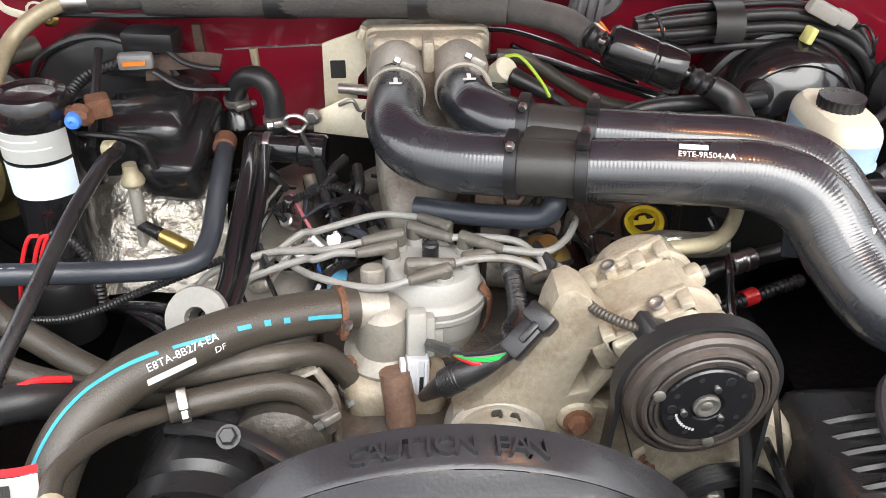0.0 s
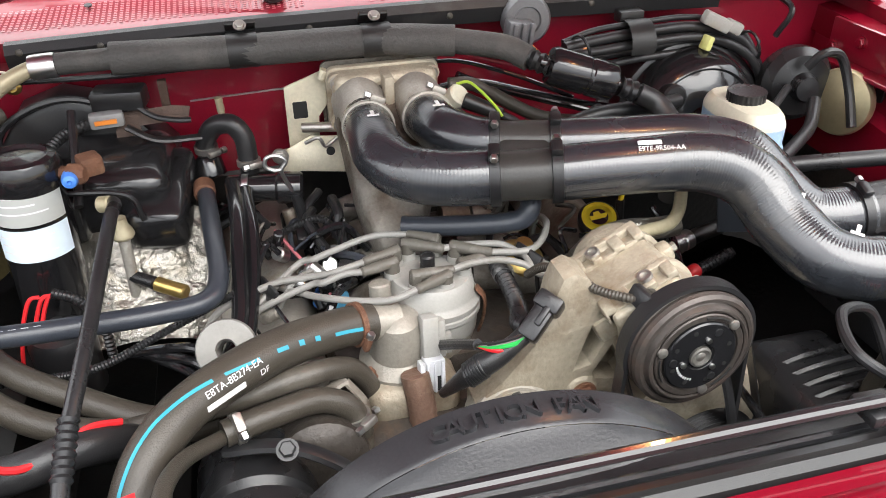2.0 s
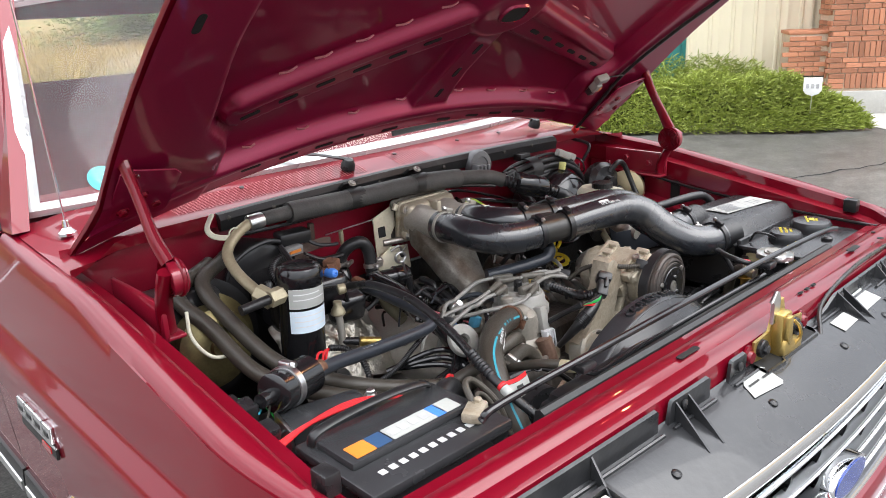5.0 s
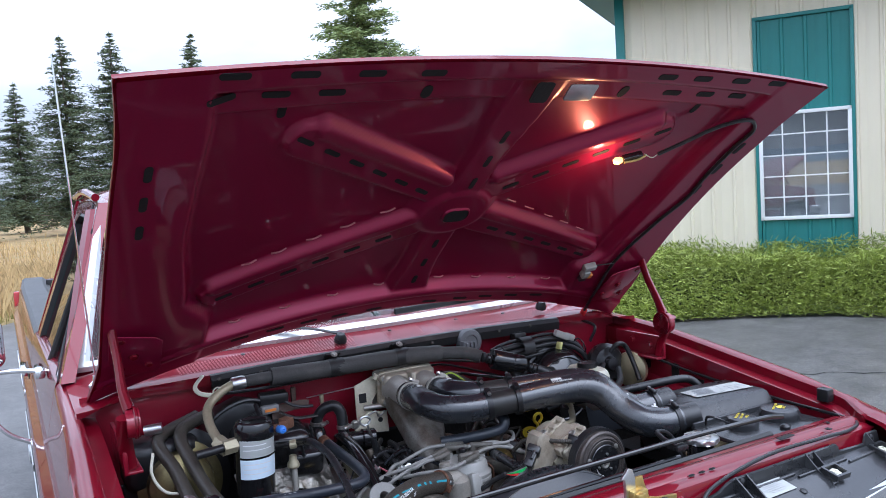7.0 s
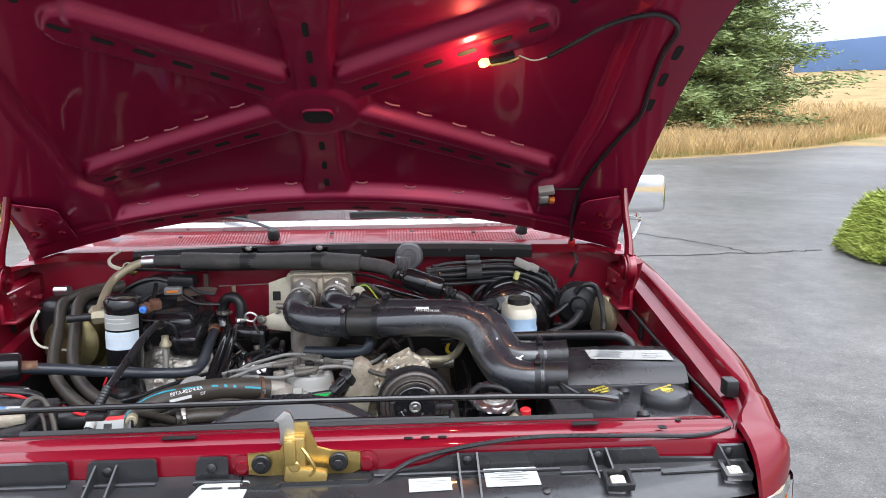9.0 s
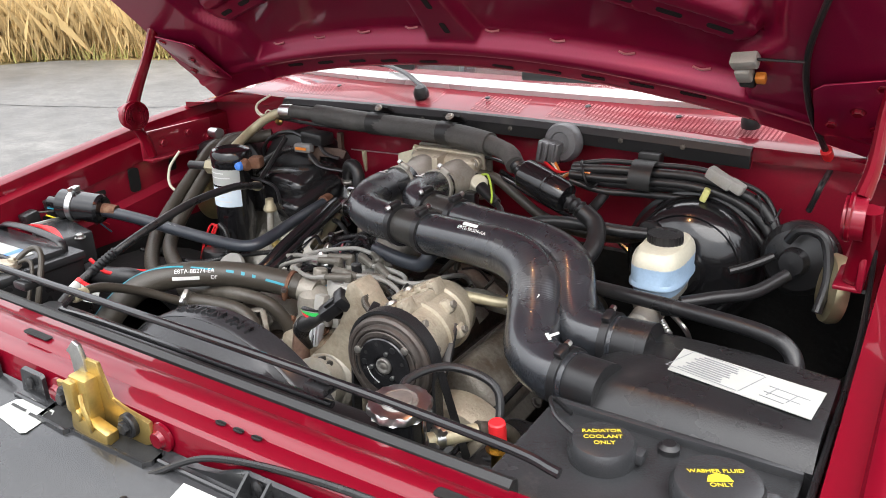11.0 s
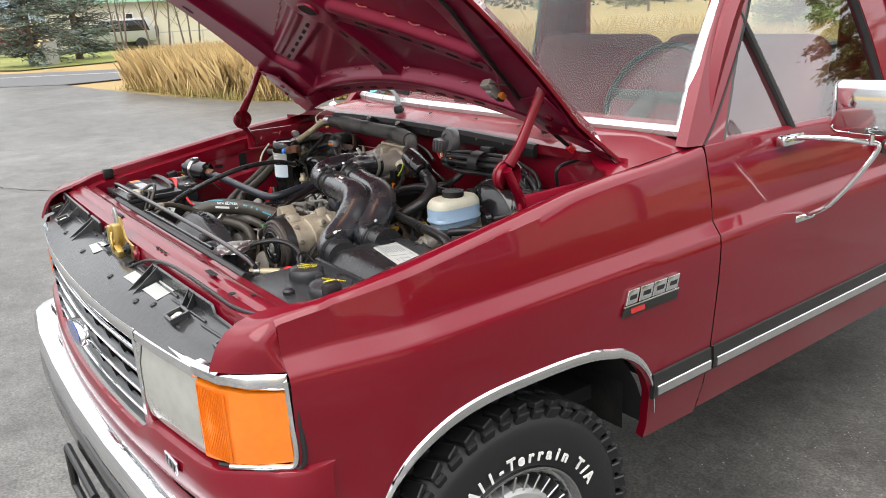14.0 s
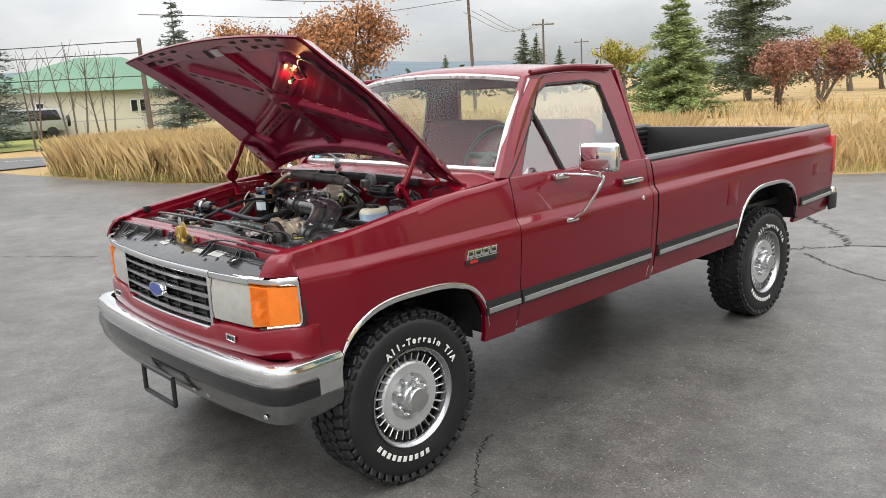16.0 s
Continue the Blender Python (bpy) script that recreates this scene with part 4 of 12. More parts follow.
loft(bm, [[hood_pt(0.004 + a * s, 0.548 + b * s, h) for a, b in pts] for s, h in ((1.0, -0.0005), (1.03, -0.005), (1.10, -0.004), (1.16, 0.002))] , closed=True)
part("opening_hem", bm, RED_INNER, hood)
# striker hole as a dark painted patch, and its plate
bm = B()
prism(bm, rrect(0.045, 0.055, 0.008), hood_pt(-0.005, 0.962, -0.0106), (1, 0, 0), HD, 0.002)
part("striker_hole", bm, DARK, hood)
bm = B()
prism(bm, rrect(0.075, 0.045, 0.006), hood_pt(0.095, 0.966, -0.0125), (1, 0, 0), HD, 0.004, 0.001)
part("striker_plate", bm, STEEL, hood, "bare steel striker plate")
# beads of seam adhesive along the arms
rng = random.Random(4)
SEALER = material("pink_sealer", (0.42, 0.14, 0.16), 0.4, 0, 0.1, 40)
for sx in (1, -1):
    for k in range(5):
        bm = B()
        f = 0.08 + 0.2 * k + rng.uniform(-0.03, 0.03)
        v, u = sx * (0.16 + 0.42 * f), 0.574 - 0.19 * f
        tube(bm, [hood_pt(v - sx * 0.018, u + 0.008, 0.024), hood_pt(v, u + 0.004, 0.019), hood_pt(v + sx * 0.018, u - 0.006, 0.024)], 0.0022, 6, 4)
        part("seam_bead", bm, SEALER, hood)
    for k in range(4):
        bm = B()
        v, u = sx * (0.10 + 0.14 * k), 0.205 - 0.02 * k
        tube(bm, [hood_pt(v - 0.016, u, 0.022), hood_pt(v, u + 0.004, 0.016), hood_pt(v + 0.016, u, 0.022)], 0.0022, 6, 4)
        part("seam_bead", bm, SEALER, hood)
# hinges: pressed arm, spiral spring, gusset plate
for sx in (1, -1):
    bm = B()
    o = [(-0.060, -0.085), (-0.048, -0.098), (0.046, -0.088), (0.060, -0.070), (0.064, 0.075), (0.052, 0.088), (-0.040, 0.062), (-0.056, 0.045)]
    prism(bm, [(sx * a, b) for a, b in o[::sx]], hood_pt(sx * 0.782, 0.165, -0.0135), (1, 0, 0), HD, 0.004, 0.0018)
    hg = part("hood_hinge", bm, RED_INNER, truck, "red hood hinge with spiral spring")
    bm = B()
    p0, p1 = Vector((sx * 0.795, 0.222, 1.485)), Vector((sx * 0.785, 0.125, 1.325))
    tube(bm, [p0 + Vector((0, 0.008, 0.02)), p0, p0.lerp(p1, 0.35) + Vector((0, 0.004, 0)), p0.lerp(p1, 0.75) + Vector((sx * 0.004, 0.004, 0)), p1], 0.014, 10, 8, radii=[0.012, 0.015, 0.013, 0.013, 0.015, 0.017], flat=0.75)
    part("hinge_arm", bm, RED, hg)
    bm = B()
    tube(bm, [(sx * 0.80, 0.105, 1.318), (sx * 0.80, 0.125, 1.28), (sx * 0.795, 0.15, 1.235), (sx * 0.79, 0.16, 1.19)], 0.016, 10, 6, flat=0.7)
    part("hinge_link", bm, RED, hg)
    bm = B()
    spiral = []
    for i in range(140):
        a = i / 140 * 5.2 * 2 * math.pi
        r = 0.010 + 0.025 * i / 140
        spiral.append((0.12 + r * math.cos(a), 1.30 + r * math.sin(a)))
    loft(bm, [[(sx * x, y, z) for x in (0.768, 0.796)] for y, z in spiral])
    part("spiral_spring", bm, RED_BAY, hg, "red painted flat spiral spring")
    bm = B()
    cyl(bm, (sx * 0.772, 0.12, 1.30), (sx * 0.780, 0.12, 1.30), 0.036, seg=28, bevel=0.002)
    cyl(bm, (sx * 0.775, 0.12, 1.30), (sx * 0.806, 0.12, 1.30), 0.008, seg=14, bevel=0.002)
    part("spring_hub", bm, RED, hg)
    for v, u in ((0.745, 0.206), (0.822, 0.240), (0.748, 0.100), (0.820, 0.105), (0.788, 0.155)):
        bm = B()
        hexbolt(bm, hood_pt(sx * v, u, -0.014), -HN, 0.009, 0.008)
        part("hinge_bolt", bm, RED, hg)
    bm = B()
    box(bm, (sx * 0.800, 0.25, 1.215), (0.010, 0.22, 0.07), None, 0.003)
    box(bm, (sx * 0.785, 0.25, 1.183), (0.040, 0.22, 0.008), None, 0.003)
    part("hinge_base", bm, RED_BAY, hg)
    for y, z in ((0.20, 1.215), (0.28, 1.225), (0.345, 1.20)):
        bm = B()
        hexbolt(bm, (sx * 0.795, y, z), (-sx, 0, 0), 0.009, 0.008)
        part("hinge_bolt", bm, RED_BAY, hg)

# front: grille, lamps, bumper ----------------------------------------
bm = B()


def gx(x):
    """Bow of the front face across the width."""
    return -0.692 + 0.055 * (x / 0.7) ** 2


def bar(bm, x0, x1, z0, z1, out, n=16, round_=0.006):
    loft(bm, [[(x, gx(x) - out + o, z) for o, z in ((0.03, z0), (0.004, z0), (0, z0 + round_), (0, z1 - round_), (0.004, z1), (0.03, z1))] for x in steps(x0, x1, n)], caps=True)


bar(bm, -0.455, 0.455, 1.012, 1.044, 0.012)
loft(bm, [[(x, gx(x) + o, z) for o, z in ((-0.008, 1.044), (0.0, 1.0475), (0.045, 1.048), (0.05, 1.044))] for x in steps(-0.455, 0.455, 16)])
bar(bm, -0.455, 0.455, 0.780, 0.796, 0.010)
bar(bm, -0.455, -0.438, 0.78, 1.03, 0.010, 2)
bar(bm, 0.438, 0.455, 0.78, 1.03, 0.010, 2)
grille = part("grille", bm, CHROME, truck, "chrome framed black grille")
for z in (0.797, 0.850, 0.903, 0.956):
    bm = B()
    loft(bm, [[(x, gx(x) + o, z + h) for o, h in ((0.048, 0.030), (0.004, 0.030), (0.0, 0.026), (0.004, 0.012), (0.030, 0.004))] for x in steps(-0.438, 0.438, 16)])
    gb = part("grille_bar", bm, GRILLE_SILVER, grille, "silver-grey grille louvre")
    bm = B()
    bar(bm, -0.438, 0.438, z + 0.0265, z + 0.032, 0.005, 16, 0.002)
    part("bright_edge", bm, CHROME, gb)
for i in range(7):
    x = -0.36 + 0.72 * i / 6
    bm = B()
    box(bm, (x, gx(x) + 0.034, 0.905), (0.004, 0.03, 0.21))
    part("grille_strut", bm, PLASTIC, grille)
bm = B()
loft(bm, [[(x, gx(x) + 0.05, z) for x in steps(-0.46, 0.46, 8)] for z in (0.78, 1.03)])
part("grille_backing", bm, material("grey_grille_core", (0.045, 0.046, 0.048), 0.45, 0.2, 0.2, 12), grille)
bm = B()
o = [(0.074 * math.cos(a), 0.033 * math.sin(a)) for a in [2 * math.pi * i / 40 for i in range(40)]]
prism(bm, o, (0, -0.70, 0.905), (1, 0, 0), (0, 0, 1), 0.024, 0.004)
em = part("oval_emblem", bm, CHROME, grille, "chrome oval emblem with blue face")
bm = B()
prism(bm, [(a * 0.88, b * 0.82) for a, b in o], (0, -0.7245, 0.905), (1, 0, 0), (0, 0, 1), 0.0015)
part("emblem_face", bm, material("deep_blue_enamel", (0.015, 0.05, 0.28), 0.2, 0.2, 0.05, 20, coat=0.8), em)
for sx in (1, -1):
    bm = B()
    secs = []
    for x in steps(0.460, 0.722, 8):
        y = gx(x) - 0.004
        secs.append([(sx * x, y + 0.03, 0.832), (sx * x, y + 0.002, 0.838), (sx * x, y - 0.004, 0.875), (sx * x, y - 0.002, 0.96), (sx * x, y + 0.008, 1.008), (sx * x, y + 0.04, 1.012)])
    loft(bm, secs, caps=True)
    hl = part("headlamp", bm, CLEAR_LAMP, truck, "clouded clear headlamp")
    bm = B()
    loft(bm, [[(sx * x, gx(x) + o, z) for o, z in ((0.07, 1.048), (0.0, 1.046), (-0.010, 1.038), (-0.010, 1.018), (0.0, 1.011))] for x in steps(0.458, 0.722, 6)], caps=True)
    loft(bm, [[(sx * x, y + o, z) for o, z in ((0.05, 1.052), (0.0, 1.050), (-0.008, 1.042), (-0.008, 1.024), (0.0, 1.018))] for x, y in ((0.724, -0.636), (0.80, -0.615), (0.86, -0.578), (0.895, -0.535), (0.902, -0.522))], caps=True)
    part("lamp_trim", bm, CHROME, hl, "bright trim over the lamps")
    bm = B()
    secs = []
    for x, y in ((0.726, -0.640), (0.76, -0.632), (0.80, -0.616), (0.84, -0.594), (0.868, -0.566), (0.888, -0.540), (0.898, -0.527)):
        zl = 0.842 + 0.13 * (x - 0.726)
        secs.append([(sx * (x - 0.01), y + 0.03, zl - 0.006), (sx * x, y, zl), (sx * (x + 0.002), y - 0.003, 0.92), (sx * x, y, 1.010), (sx * (x - 0.01), y + 0.03, 1.016)])
    loft(bm, secs, caps=True)
    sg = part("turn_signal", bm, AMBER, truck, "amber wrap-round turn signal")
    bm = B()
    tube(bm, [(sx * 0.902, -0.526, 1.035), (sx * 0.905, -0.525, 0.95), (sx * 0.903, -0.526, 0.864), (sx * 0.872, -0.563, 0.855), (sx * 0.80, -0.618, 0.845)], 0.006, 8, 10)
    part("lens_frame", bm, CHROME, sg, "thin bright frame round the lens")
    for i in range(15):
        bm = B()
        f = i / 14
        x, y = 0.735 + 0.075 * f, -0.6405 + 0.022 * f
        box(bm, (sx * x, y, 0.93), (0.0022, 0.004, 0.15))
        part("lens_flute", bm, AMBER, sg)
    bm = B()
    tube(bm, [(sx * 0.906, -0.514, 1.03), (sx * 0.909, -0.513, 0.95), (sx * 0.907, -0.513, 0.856), (sx * 0.86, -0.57, 0.847), (sx * 0.76, -0.625, 0.834)], 0.006, 8, 10)
    part("lens_gasket", bm, TRIM_BLACK, sg)
    bm = B()
    prism(bm, rrect(0.075, 0.03, 0.004), (sx * 0.60, gx(0.60) - 0.024, 0.782), (1, 0, 0), (0, 0, 1), 0.006, 0.0015)
    eb = part("trim_badge", bm, CHROME, truck, "small chrome badge")
    for a in (-0.022, 0.0, 0.022):
        bm = B()
        prism(bm, rrect(0.014, 0.018, 0.003), (sx * 0.60 + a, gx(0.60) - 0.0305, 0.782), (1, 0, 0), (0, 0, 1), 0.001)
        part("badge_bar", bm, TRIM_BLACK, eb)
# red panel under the lamps
bm = B()
xs = steps(-0.90, 0.90, 36)


def low_face(x):
    a = abs(x)
    return gx(min(a, 0.72)) + (0.0 if a < 0.72 else 0.115 * ((a - 0.72) / 0.185) ** 1.6)


wrap = [(0.925, -0.470), (0.925, -0.500), (0.921, -0.525), (0.912, -0.548), (0.898, -0.572)]
line = [(-x, y + 0.034) for x, y in wrap] + [(x, low_face(x)) for x in steps(-0.87, 0.87, 34)] + [(x, y + 0.034) for x, y in wrap[::-1]]


def lamp_sill(x):
    """Rise of the panel's upper edge from the grille to the lamps and round the corner."""
    return 0.037 * smooth01((abs(x) - 0.452) / 0.014) + 0.024 * smooth01((abs(x) - 0.72) / 0.17)


loft(bm, [[(x * (1 + 0.45 * min(0, -o - 0.024) * (1 if abs(x) > 0.875 else 0)), y + o, z + lamp_sill(x) * f) for x, y in line] for o, z, f in ((0.04, 0.793, 1), (0.0, 0.792, 1), (-0.018, 0.787, 1), (-0.023, 0.779, 1), (-0.025, 0.755, 0.25), (-0.023, 0.730, 0), (-0.014, 0.716, 0), (0.03, 0.712, 0))])
part("front_panel", bm, RED, truck, "red panel under the grille")
bm = B()
path = [(-0.945, -0.375), (-0.955, -0.50), (-0.955, -0.60), (-0.948, -0.642), (-0.908, -0.684), (-0.84, -0.712), (-0.6, -0.744), (-0.3, -0.760), (0, -0.766)]
path = path + [(-a, b) for a, b in path[-2::-1]]


def along(bm, prof, skip=0):
    secs = []
    for i, (x, y) in enumerate(path):
        if i < skip or i >= len(path) - skip:
            continue
        a, b = Vector(path[max(0, i - 1)]), Vector(path[min(len(path) - 1, i + 1)])
        t = (b - a).normalized()
        n = Vector((t.y, -t.x))
        secs.append([(x + n.x * o, y + n.y * o, z) for o, z in prof])
    return loft(bm, secs, caps=True)


along(bm, [(-0.07, 0.722), (-0.03, 0.726), (-0.006, 0.718), (0.004, 0.698), (0.004, 0.668), (-0.004, 0.645), (-0.006, 0.606), (-0.006, 0.566), (-0.03, 0.565)])
bumper = part("front_bumper", bm, CHROME, truck, "chrome front bumper with black strip")
bm = B()
along(bm, [(-0.03, 0.642), (0.002, 0.641), (0.005, 0.630), (0.005, 0.575), (0.0, 0.567), (-0.03, 0.567)], 1)
part("rubber_strip", bm, GLOSS_BLACK, bumper, "black bumper strip")
bm = B()
along(bm, [(-0.03, 0.566), (-0.003, 0.565), (-0.010, 0.52), (-0.035, 0.475), (-0.05, 0.475)])
part("lower_lip", bm, material("dull_chrome", (0.24, 0.245, 0.25), 0.18, 1.0, 0.12, 8, 0.02, 200), bumper, "dull chrome lower bumper face")
for x in (-0.62, -0.50, 0.34, 0.46, 0.86):
    bm = B()
    y = pwl(x, [(a, b) for a, b in path if -0.9 < a < 0.9]) + 0.018
    lathe(bm, (x, y, 0.515), (0, -1, -0.3), [(0.012, 0), (0.012, 0.004), (0.006, 0.008)], 12)
    part("bumper_bolt", bm, CHROME, bumper)
bm = B()
for a, b in (((-0.16, 0.60), (0.16, 0.60)), ((-0.16, 0.475), (0.16, 0.475)), ((-0.16, 0.475), (-0.16, 0.60)), ((0.16, 0.475), (0.16, 0.60))):
    tube(bm, [(a[0] + 0.06, -0.785, a[1] - 0.06), (b[0] + 0.06, -0.785, b[1] - 0.06)], 0.011, 8, 2)
part("plate_bracket", bm, PAINT_BLACK, bumper, "empty black plate bracket")

# wheels -----------------------------------------------------------------
def wheel_at(x, y, z, sx):
    w = thing("wheel", "all-terrain tyre on slotted silver rim", "wheel")
    del w["category"]
    w.parent = truck
    w.matrix_basis = Matrix.Translation((x, y, z)) @ (Matrix.Identity(4) if sx > 0 else pose(0, 0, 0, 0, 0, 180))
    return w


def build_wheel():
    """A wheel with its outer face towards +x, axle at the origin."""
    parts = []
    X = (1, 0, 0)
    bm = B()
    lathe(bm, (-0.25, 0, 0), X, [(0.215, 0.02), (0.25, 0.0), (0.31, -0.006), (0.350, 0.005), (0.376, 0.028), (0.384, 0.05), (0.384, 0.205), (0.376, 0.228), (0.348, 0.254), (0.335, 0.258), (0.31, 0.262), (0.25, 0.256), (0.225, 0.245), (0.215, 0.225)], 72, closed=False)
    parts.append(("tyre", bm, TYRE, "worn black all-terrain tyre"))
    bm = B()
    lathe(bm, (-0.25, 0, 0), X, [(0.196, 0.06), (0.200, 0.20), (0.206, 0.232), (0.212, 0.246), (0.224, 0.256), (0.229, 0.255), (0.231, 0.246)], 64, closed=False)
    parts.append(("rim", bm, material("worn_bright_trim_ring", (0.40, 0.405, 0.41), 0.20, 1.0, 0.12, 20), "bright trim ring"))
    bm = B()
    lathe(bm, (-0.25, 0, 0), X, [(0.198, 0.19), (0.150, 0.185), (0.08, 0.185), (0.0, 0.185)], 48, closed=False)
    parts.append(("rim_back", bm, DARK, ""))
    for i in range(30):
        bm = B()
        a = 2 * math.pi * i / 30
        m = Matrix(((1, 0, 0), (0, -math.sin(a), math.cos(a)), (0, math.cos(a), math.sin(a))))
        box(bm, (-0.035, 0.179 * math.cos(a), 0.179 * math.sin(a)), (0.03, 0.0065, 0.044), m @ rotm(0, 6, 0), 0.002, 1)
        parts.append(("rim_rib", bm, ALU, ""))
    bm = B()
    lathe(bm, (-0.25, 0, 0), X, [(0.164, 0.20), (0.160, 0.222), (0.150, 0.230), (0.108, 0.226), (0.102, 0.215), (0.098, 0.205), (0.06, 0.205)], 56, closed=False)
    parts.append(("wheel_disc", bm, WHEEL_PAINT, "silver painted wheel centre"))
    for i in range(8):
        bm = B()
        a = 2 * math.pi * (i + 0.5) / 8
        p = Vector((-0.045, 0.079 * math.cos(a), 0.079 * math.sin(a)))
        lathe(bm, p, X, [(0.013, 0), (0.013, 0.018), (0.0095, 0.024), (0.0085, 0.04), (0.004, 0.045)], 10)
        parts.append(("lug_nut", bm, CHROME, ""))
    bm = B()
    lathe(bm, (-0.05, 0, 0), X, [(0.060, 0), (0.060, 0.045), (0.056, 0.055), (0.052, 0.06), (0.055, 0.065), (0.055, 0.085), (0.050, 0.092), (0.0, 0.094)], 40)
    parts.append(("locking_hub", bm, ALU, "ribbed aluminium locking hub"))
    for i in range(14):
        bm = B()
        a = 2 * math.pi * i / 14
        cyl(bm, (0.012, 0.054 * math.cos(a), 0.054 * math.sin(a)), (0.038, 0.054 * math.cos(a), 0.054 * math.sin(a)), 0.006, seg=8)
        parts.append(("hub_rib", bm, ALU, ""))
    # raised white sidewall marks
    return parts


def tread_blocks():
    """Places of the tread blocks of one tyre: four rows and the shoulder lugs; size and matrix each."""
    n = 46
    for i in range(n):
        for k, (x, w, off, skew) in enumerate(((-0.215, 0.052, 0.5, 18), (-0.152, 0.050, 0.0, -24), (-0.090, 0.050, 0.5, 24), (-0.030, 0.056, 0.0, -18))):
            a = (i + off) * 2 * math.pi / n
            m = Matrix(((1, 0, 0), (0, -math.sin(a), math.cos(a)), (0, math.cos(a), math.sin(a)))) @ rotm(0, 0, skew)
            yield (w, 0.043 if (i + k) % 2 else 0.037, 0.017), Matrix.Translation((x, 0.3865 * math.cos(a), 0.3865 * math.sin(a))) @ m.to_4x4()
        a = i * 2 * math.pi / n
        m = Matrix(((1, 0, 0), (0, -math.sin(a), math.cos(a)), (0, math.cos(a), math.sin(a)))) @ rotm(0, 22, 0)
        yield (0.013, 0.036 if i % 2 else 0.030, 0.046 if i % 2 else 0.036), Matrix.Translation((-0.003, 0.362 * math.cos(a), 0.362 * math.sin(a))) @ m.to_4x4()


block_mesh = {}
wheel_meshes = None
for x, y, z, sx in ((0.920, 0.005, 0.396, 1), (-0.920, 0.005, 0.396, -1), (0.920, 3.375, 0.396, 1), (-0.920, 3.375, 0.396, -1)):
    w = wheel_at(x, y, z, sx)
    if wheel_meshes is None:
        wheel_meshes = [part(n, b, mt, w, lb) for n, b, mt, lb in build_wheel()]
        WHITE_RUBBER = material("white_raised_rubber", (0.66, 0.66, 0.64), 0.6, 0, 0.1, 30)
        word = "All-Terrain T/A"
        for i, ch in enumerate(word):
            a = radians(121 - 6.6 * i)
            c = Vector((0.0145, 0.266 * math.cos(a), 0.266 * math.sin(a)))
            up = Vector((0, c.y, c.z)).normalized()
            if ch != " ":
                wheel_meshes.append(lettering(ch, 0.042, place(c, up.cross(Vector((1, 0, 0))), up), WHITE_RUBBER, w, "letter", 0.0012, bold=0.0014))
        for i in range(10):
            bm = B()
            a = radians(218 + 7.0 * i)
            c = Vector((0.0135, 0.274 * math.cos(a), 0.274 * math.sin(a)))
            m = Matrix(((1, 0, 0), (0, -math.sin(a), math.cos(a)), (0, math.cos(a), math.sin(a))))
            box(bm, c, (0.003, 0.020, 0.025), m, 0.001, 1)
            wheel_meshes.append(part("sidewall_bar", bm, WHITE_RUBBER, w))
        for size, m in tread_blocks():
            if size not in block_mesh:
                bm = B()
                box(bm, (0, 0, 0), size, None, 0.003, 1)
                first = part("tread_block", bm, TYRE, w, m=m)
                block_mesh[size] = first.data
            else:
                first = new("tread_block", block_mesh[size])
                first.matrix_basis, first.parent = m, w
            wheel_meshes.append(first)
    else:
        for o in wheel_meshes:
            c = new(o.name.split(".")[0], o.data)
            c.matrix_basis = o.matrix_basis
            c.parent = w
            if "label" in o:
                c["label"] = o["label"]

# frame rails, axle and underbody
bm = B()
for sx in (1, -1):
    box(bm, (sx * 0.43, 1.9, 0.62), (0.07, 5.2, 0.16), None, 0.01)
box(bm, (0, 0.9, 0.60), (0.5, 1.2, 0.3), None, 0.05)
cyl(bm, (-0.75, 0.025, 0.405), (0.75, 0.025, 0.405), 0.045)
cyl(bm, (-0.75, 3.375, 0.40), (0.75, 3.375, 0.40), 0.05)
lathe(bm, (0, 3.25, 0.40), (0, 1, 0), [(0.05, 0), (0.14, 0.06), (0.16, 0.12), (0.12, 0.22), (0.03, 0.26)], 20)
box(bm, (-0.6, 2.3, 0.62), (0.35, 1.0, 0.22), None, 0.05)
part("chassis", bm, DARK, truck, "dark frame rails and axles")
# radio mast
ANT = Vector((-0.03, 0.04, 1.0))
bm = B()
lathe(bm, (-0.812, 0.535, 1.305), (0, 0, 1), [(0.018, 0), (0.018, 0.006), (0.008, 0.016), (0.006, 0.03)], 14)
ant = part("antenna", bm, CHROME, truck, "thin chrome radio mast")
bm = B()
tube(bm, [(-0.812, 0.535, 1.33), (-0.812 + 0.5 * ANT.x, 0.535 + 0.5 * ANT.y, 1.31 + 0.5 * ANT.z), (-0.812 + 0.85 * ANT.x, 0.535 + 0.85 * ANT.y, 1.31 + 0.85 * ANT.z)], 0.0024, 6, 4)
part("antenna_rod", bm, CHROME, ant)

# ---- engine bay shell: firewall, aprons, core support, front panel ----
# near-black for the lower firewall and the lower aprons
BAY_BLACK = material("black_undercoat", (0.013, 0.013, 0.013), 0.42, 0.0, 0.3, 6, 0.5, 90, spot=(0.035, 0.032, 0.028), spot_at=0.62)
bm = B()
loft(bm, [[(x, 0.425 + 0.02 * (x / 0.8) ** 2, z) for x in steps(-0.86, 0.86, 12)] for z in (1.06, 1.13, 1.20, 1.30)])
fw = part("firewall", bm, RED_BAY, truck, "dusty red firewall")
bm = B()
loft(bm, [[(x, 0.423 + 0.02 * (x / 0.8) ** 2 - o, z) for x in steps(-0.86, 0.86, 12)] for z, o in ((0.55, 0.0), (1.02, 0.0), (1.058, 0.004), (1.064, 0.0))])
part("lower_firewall", bm, BAY_BLACK, truck, "black lower firewall")
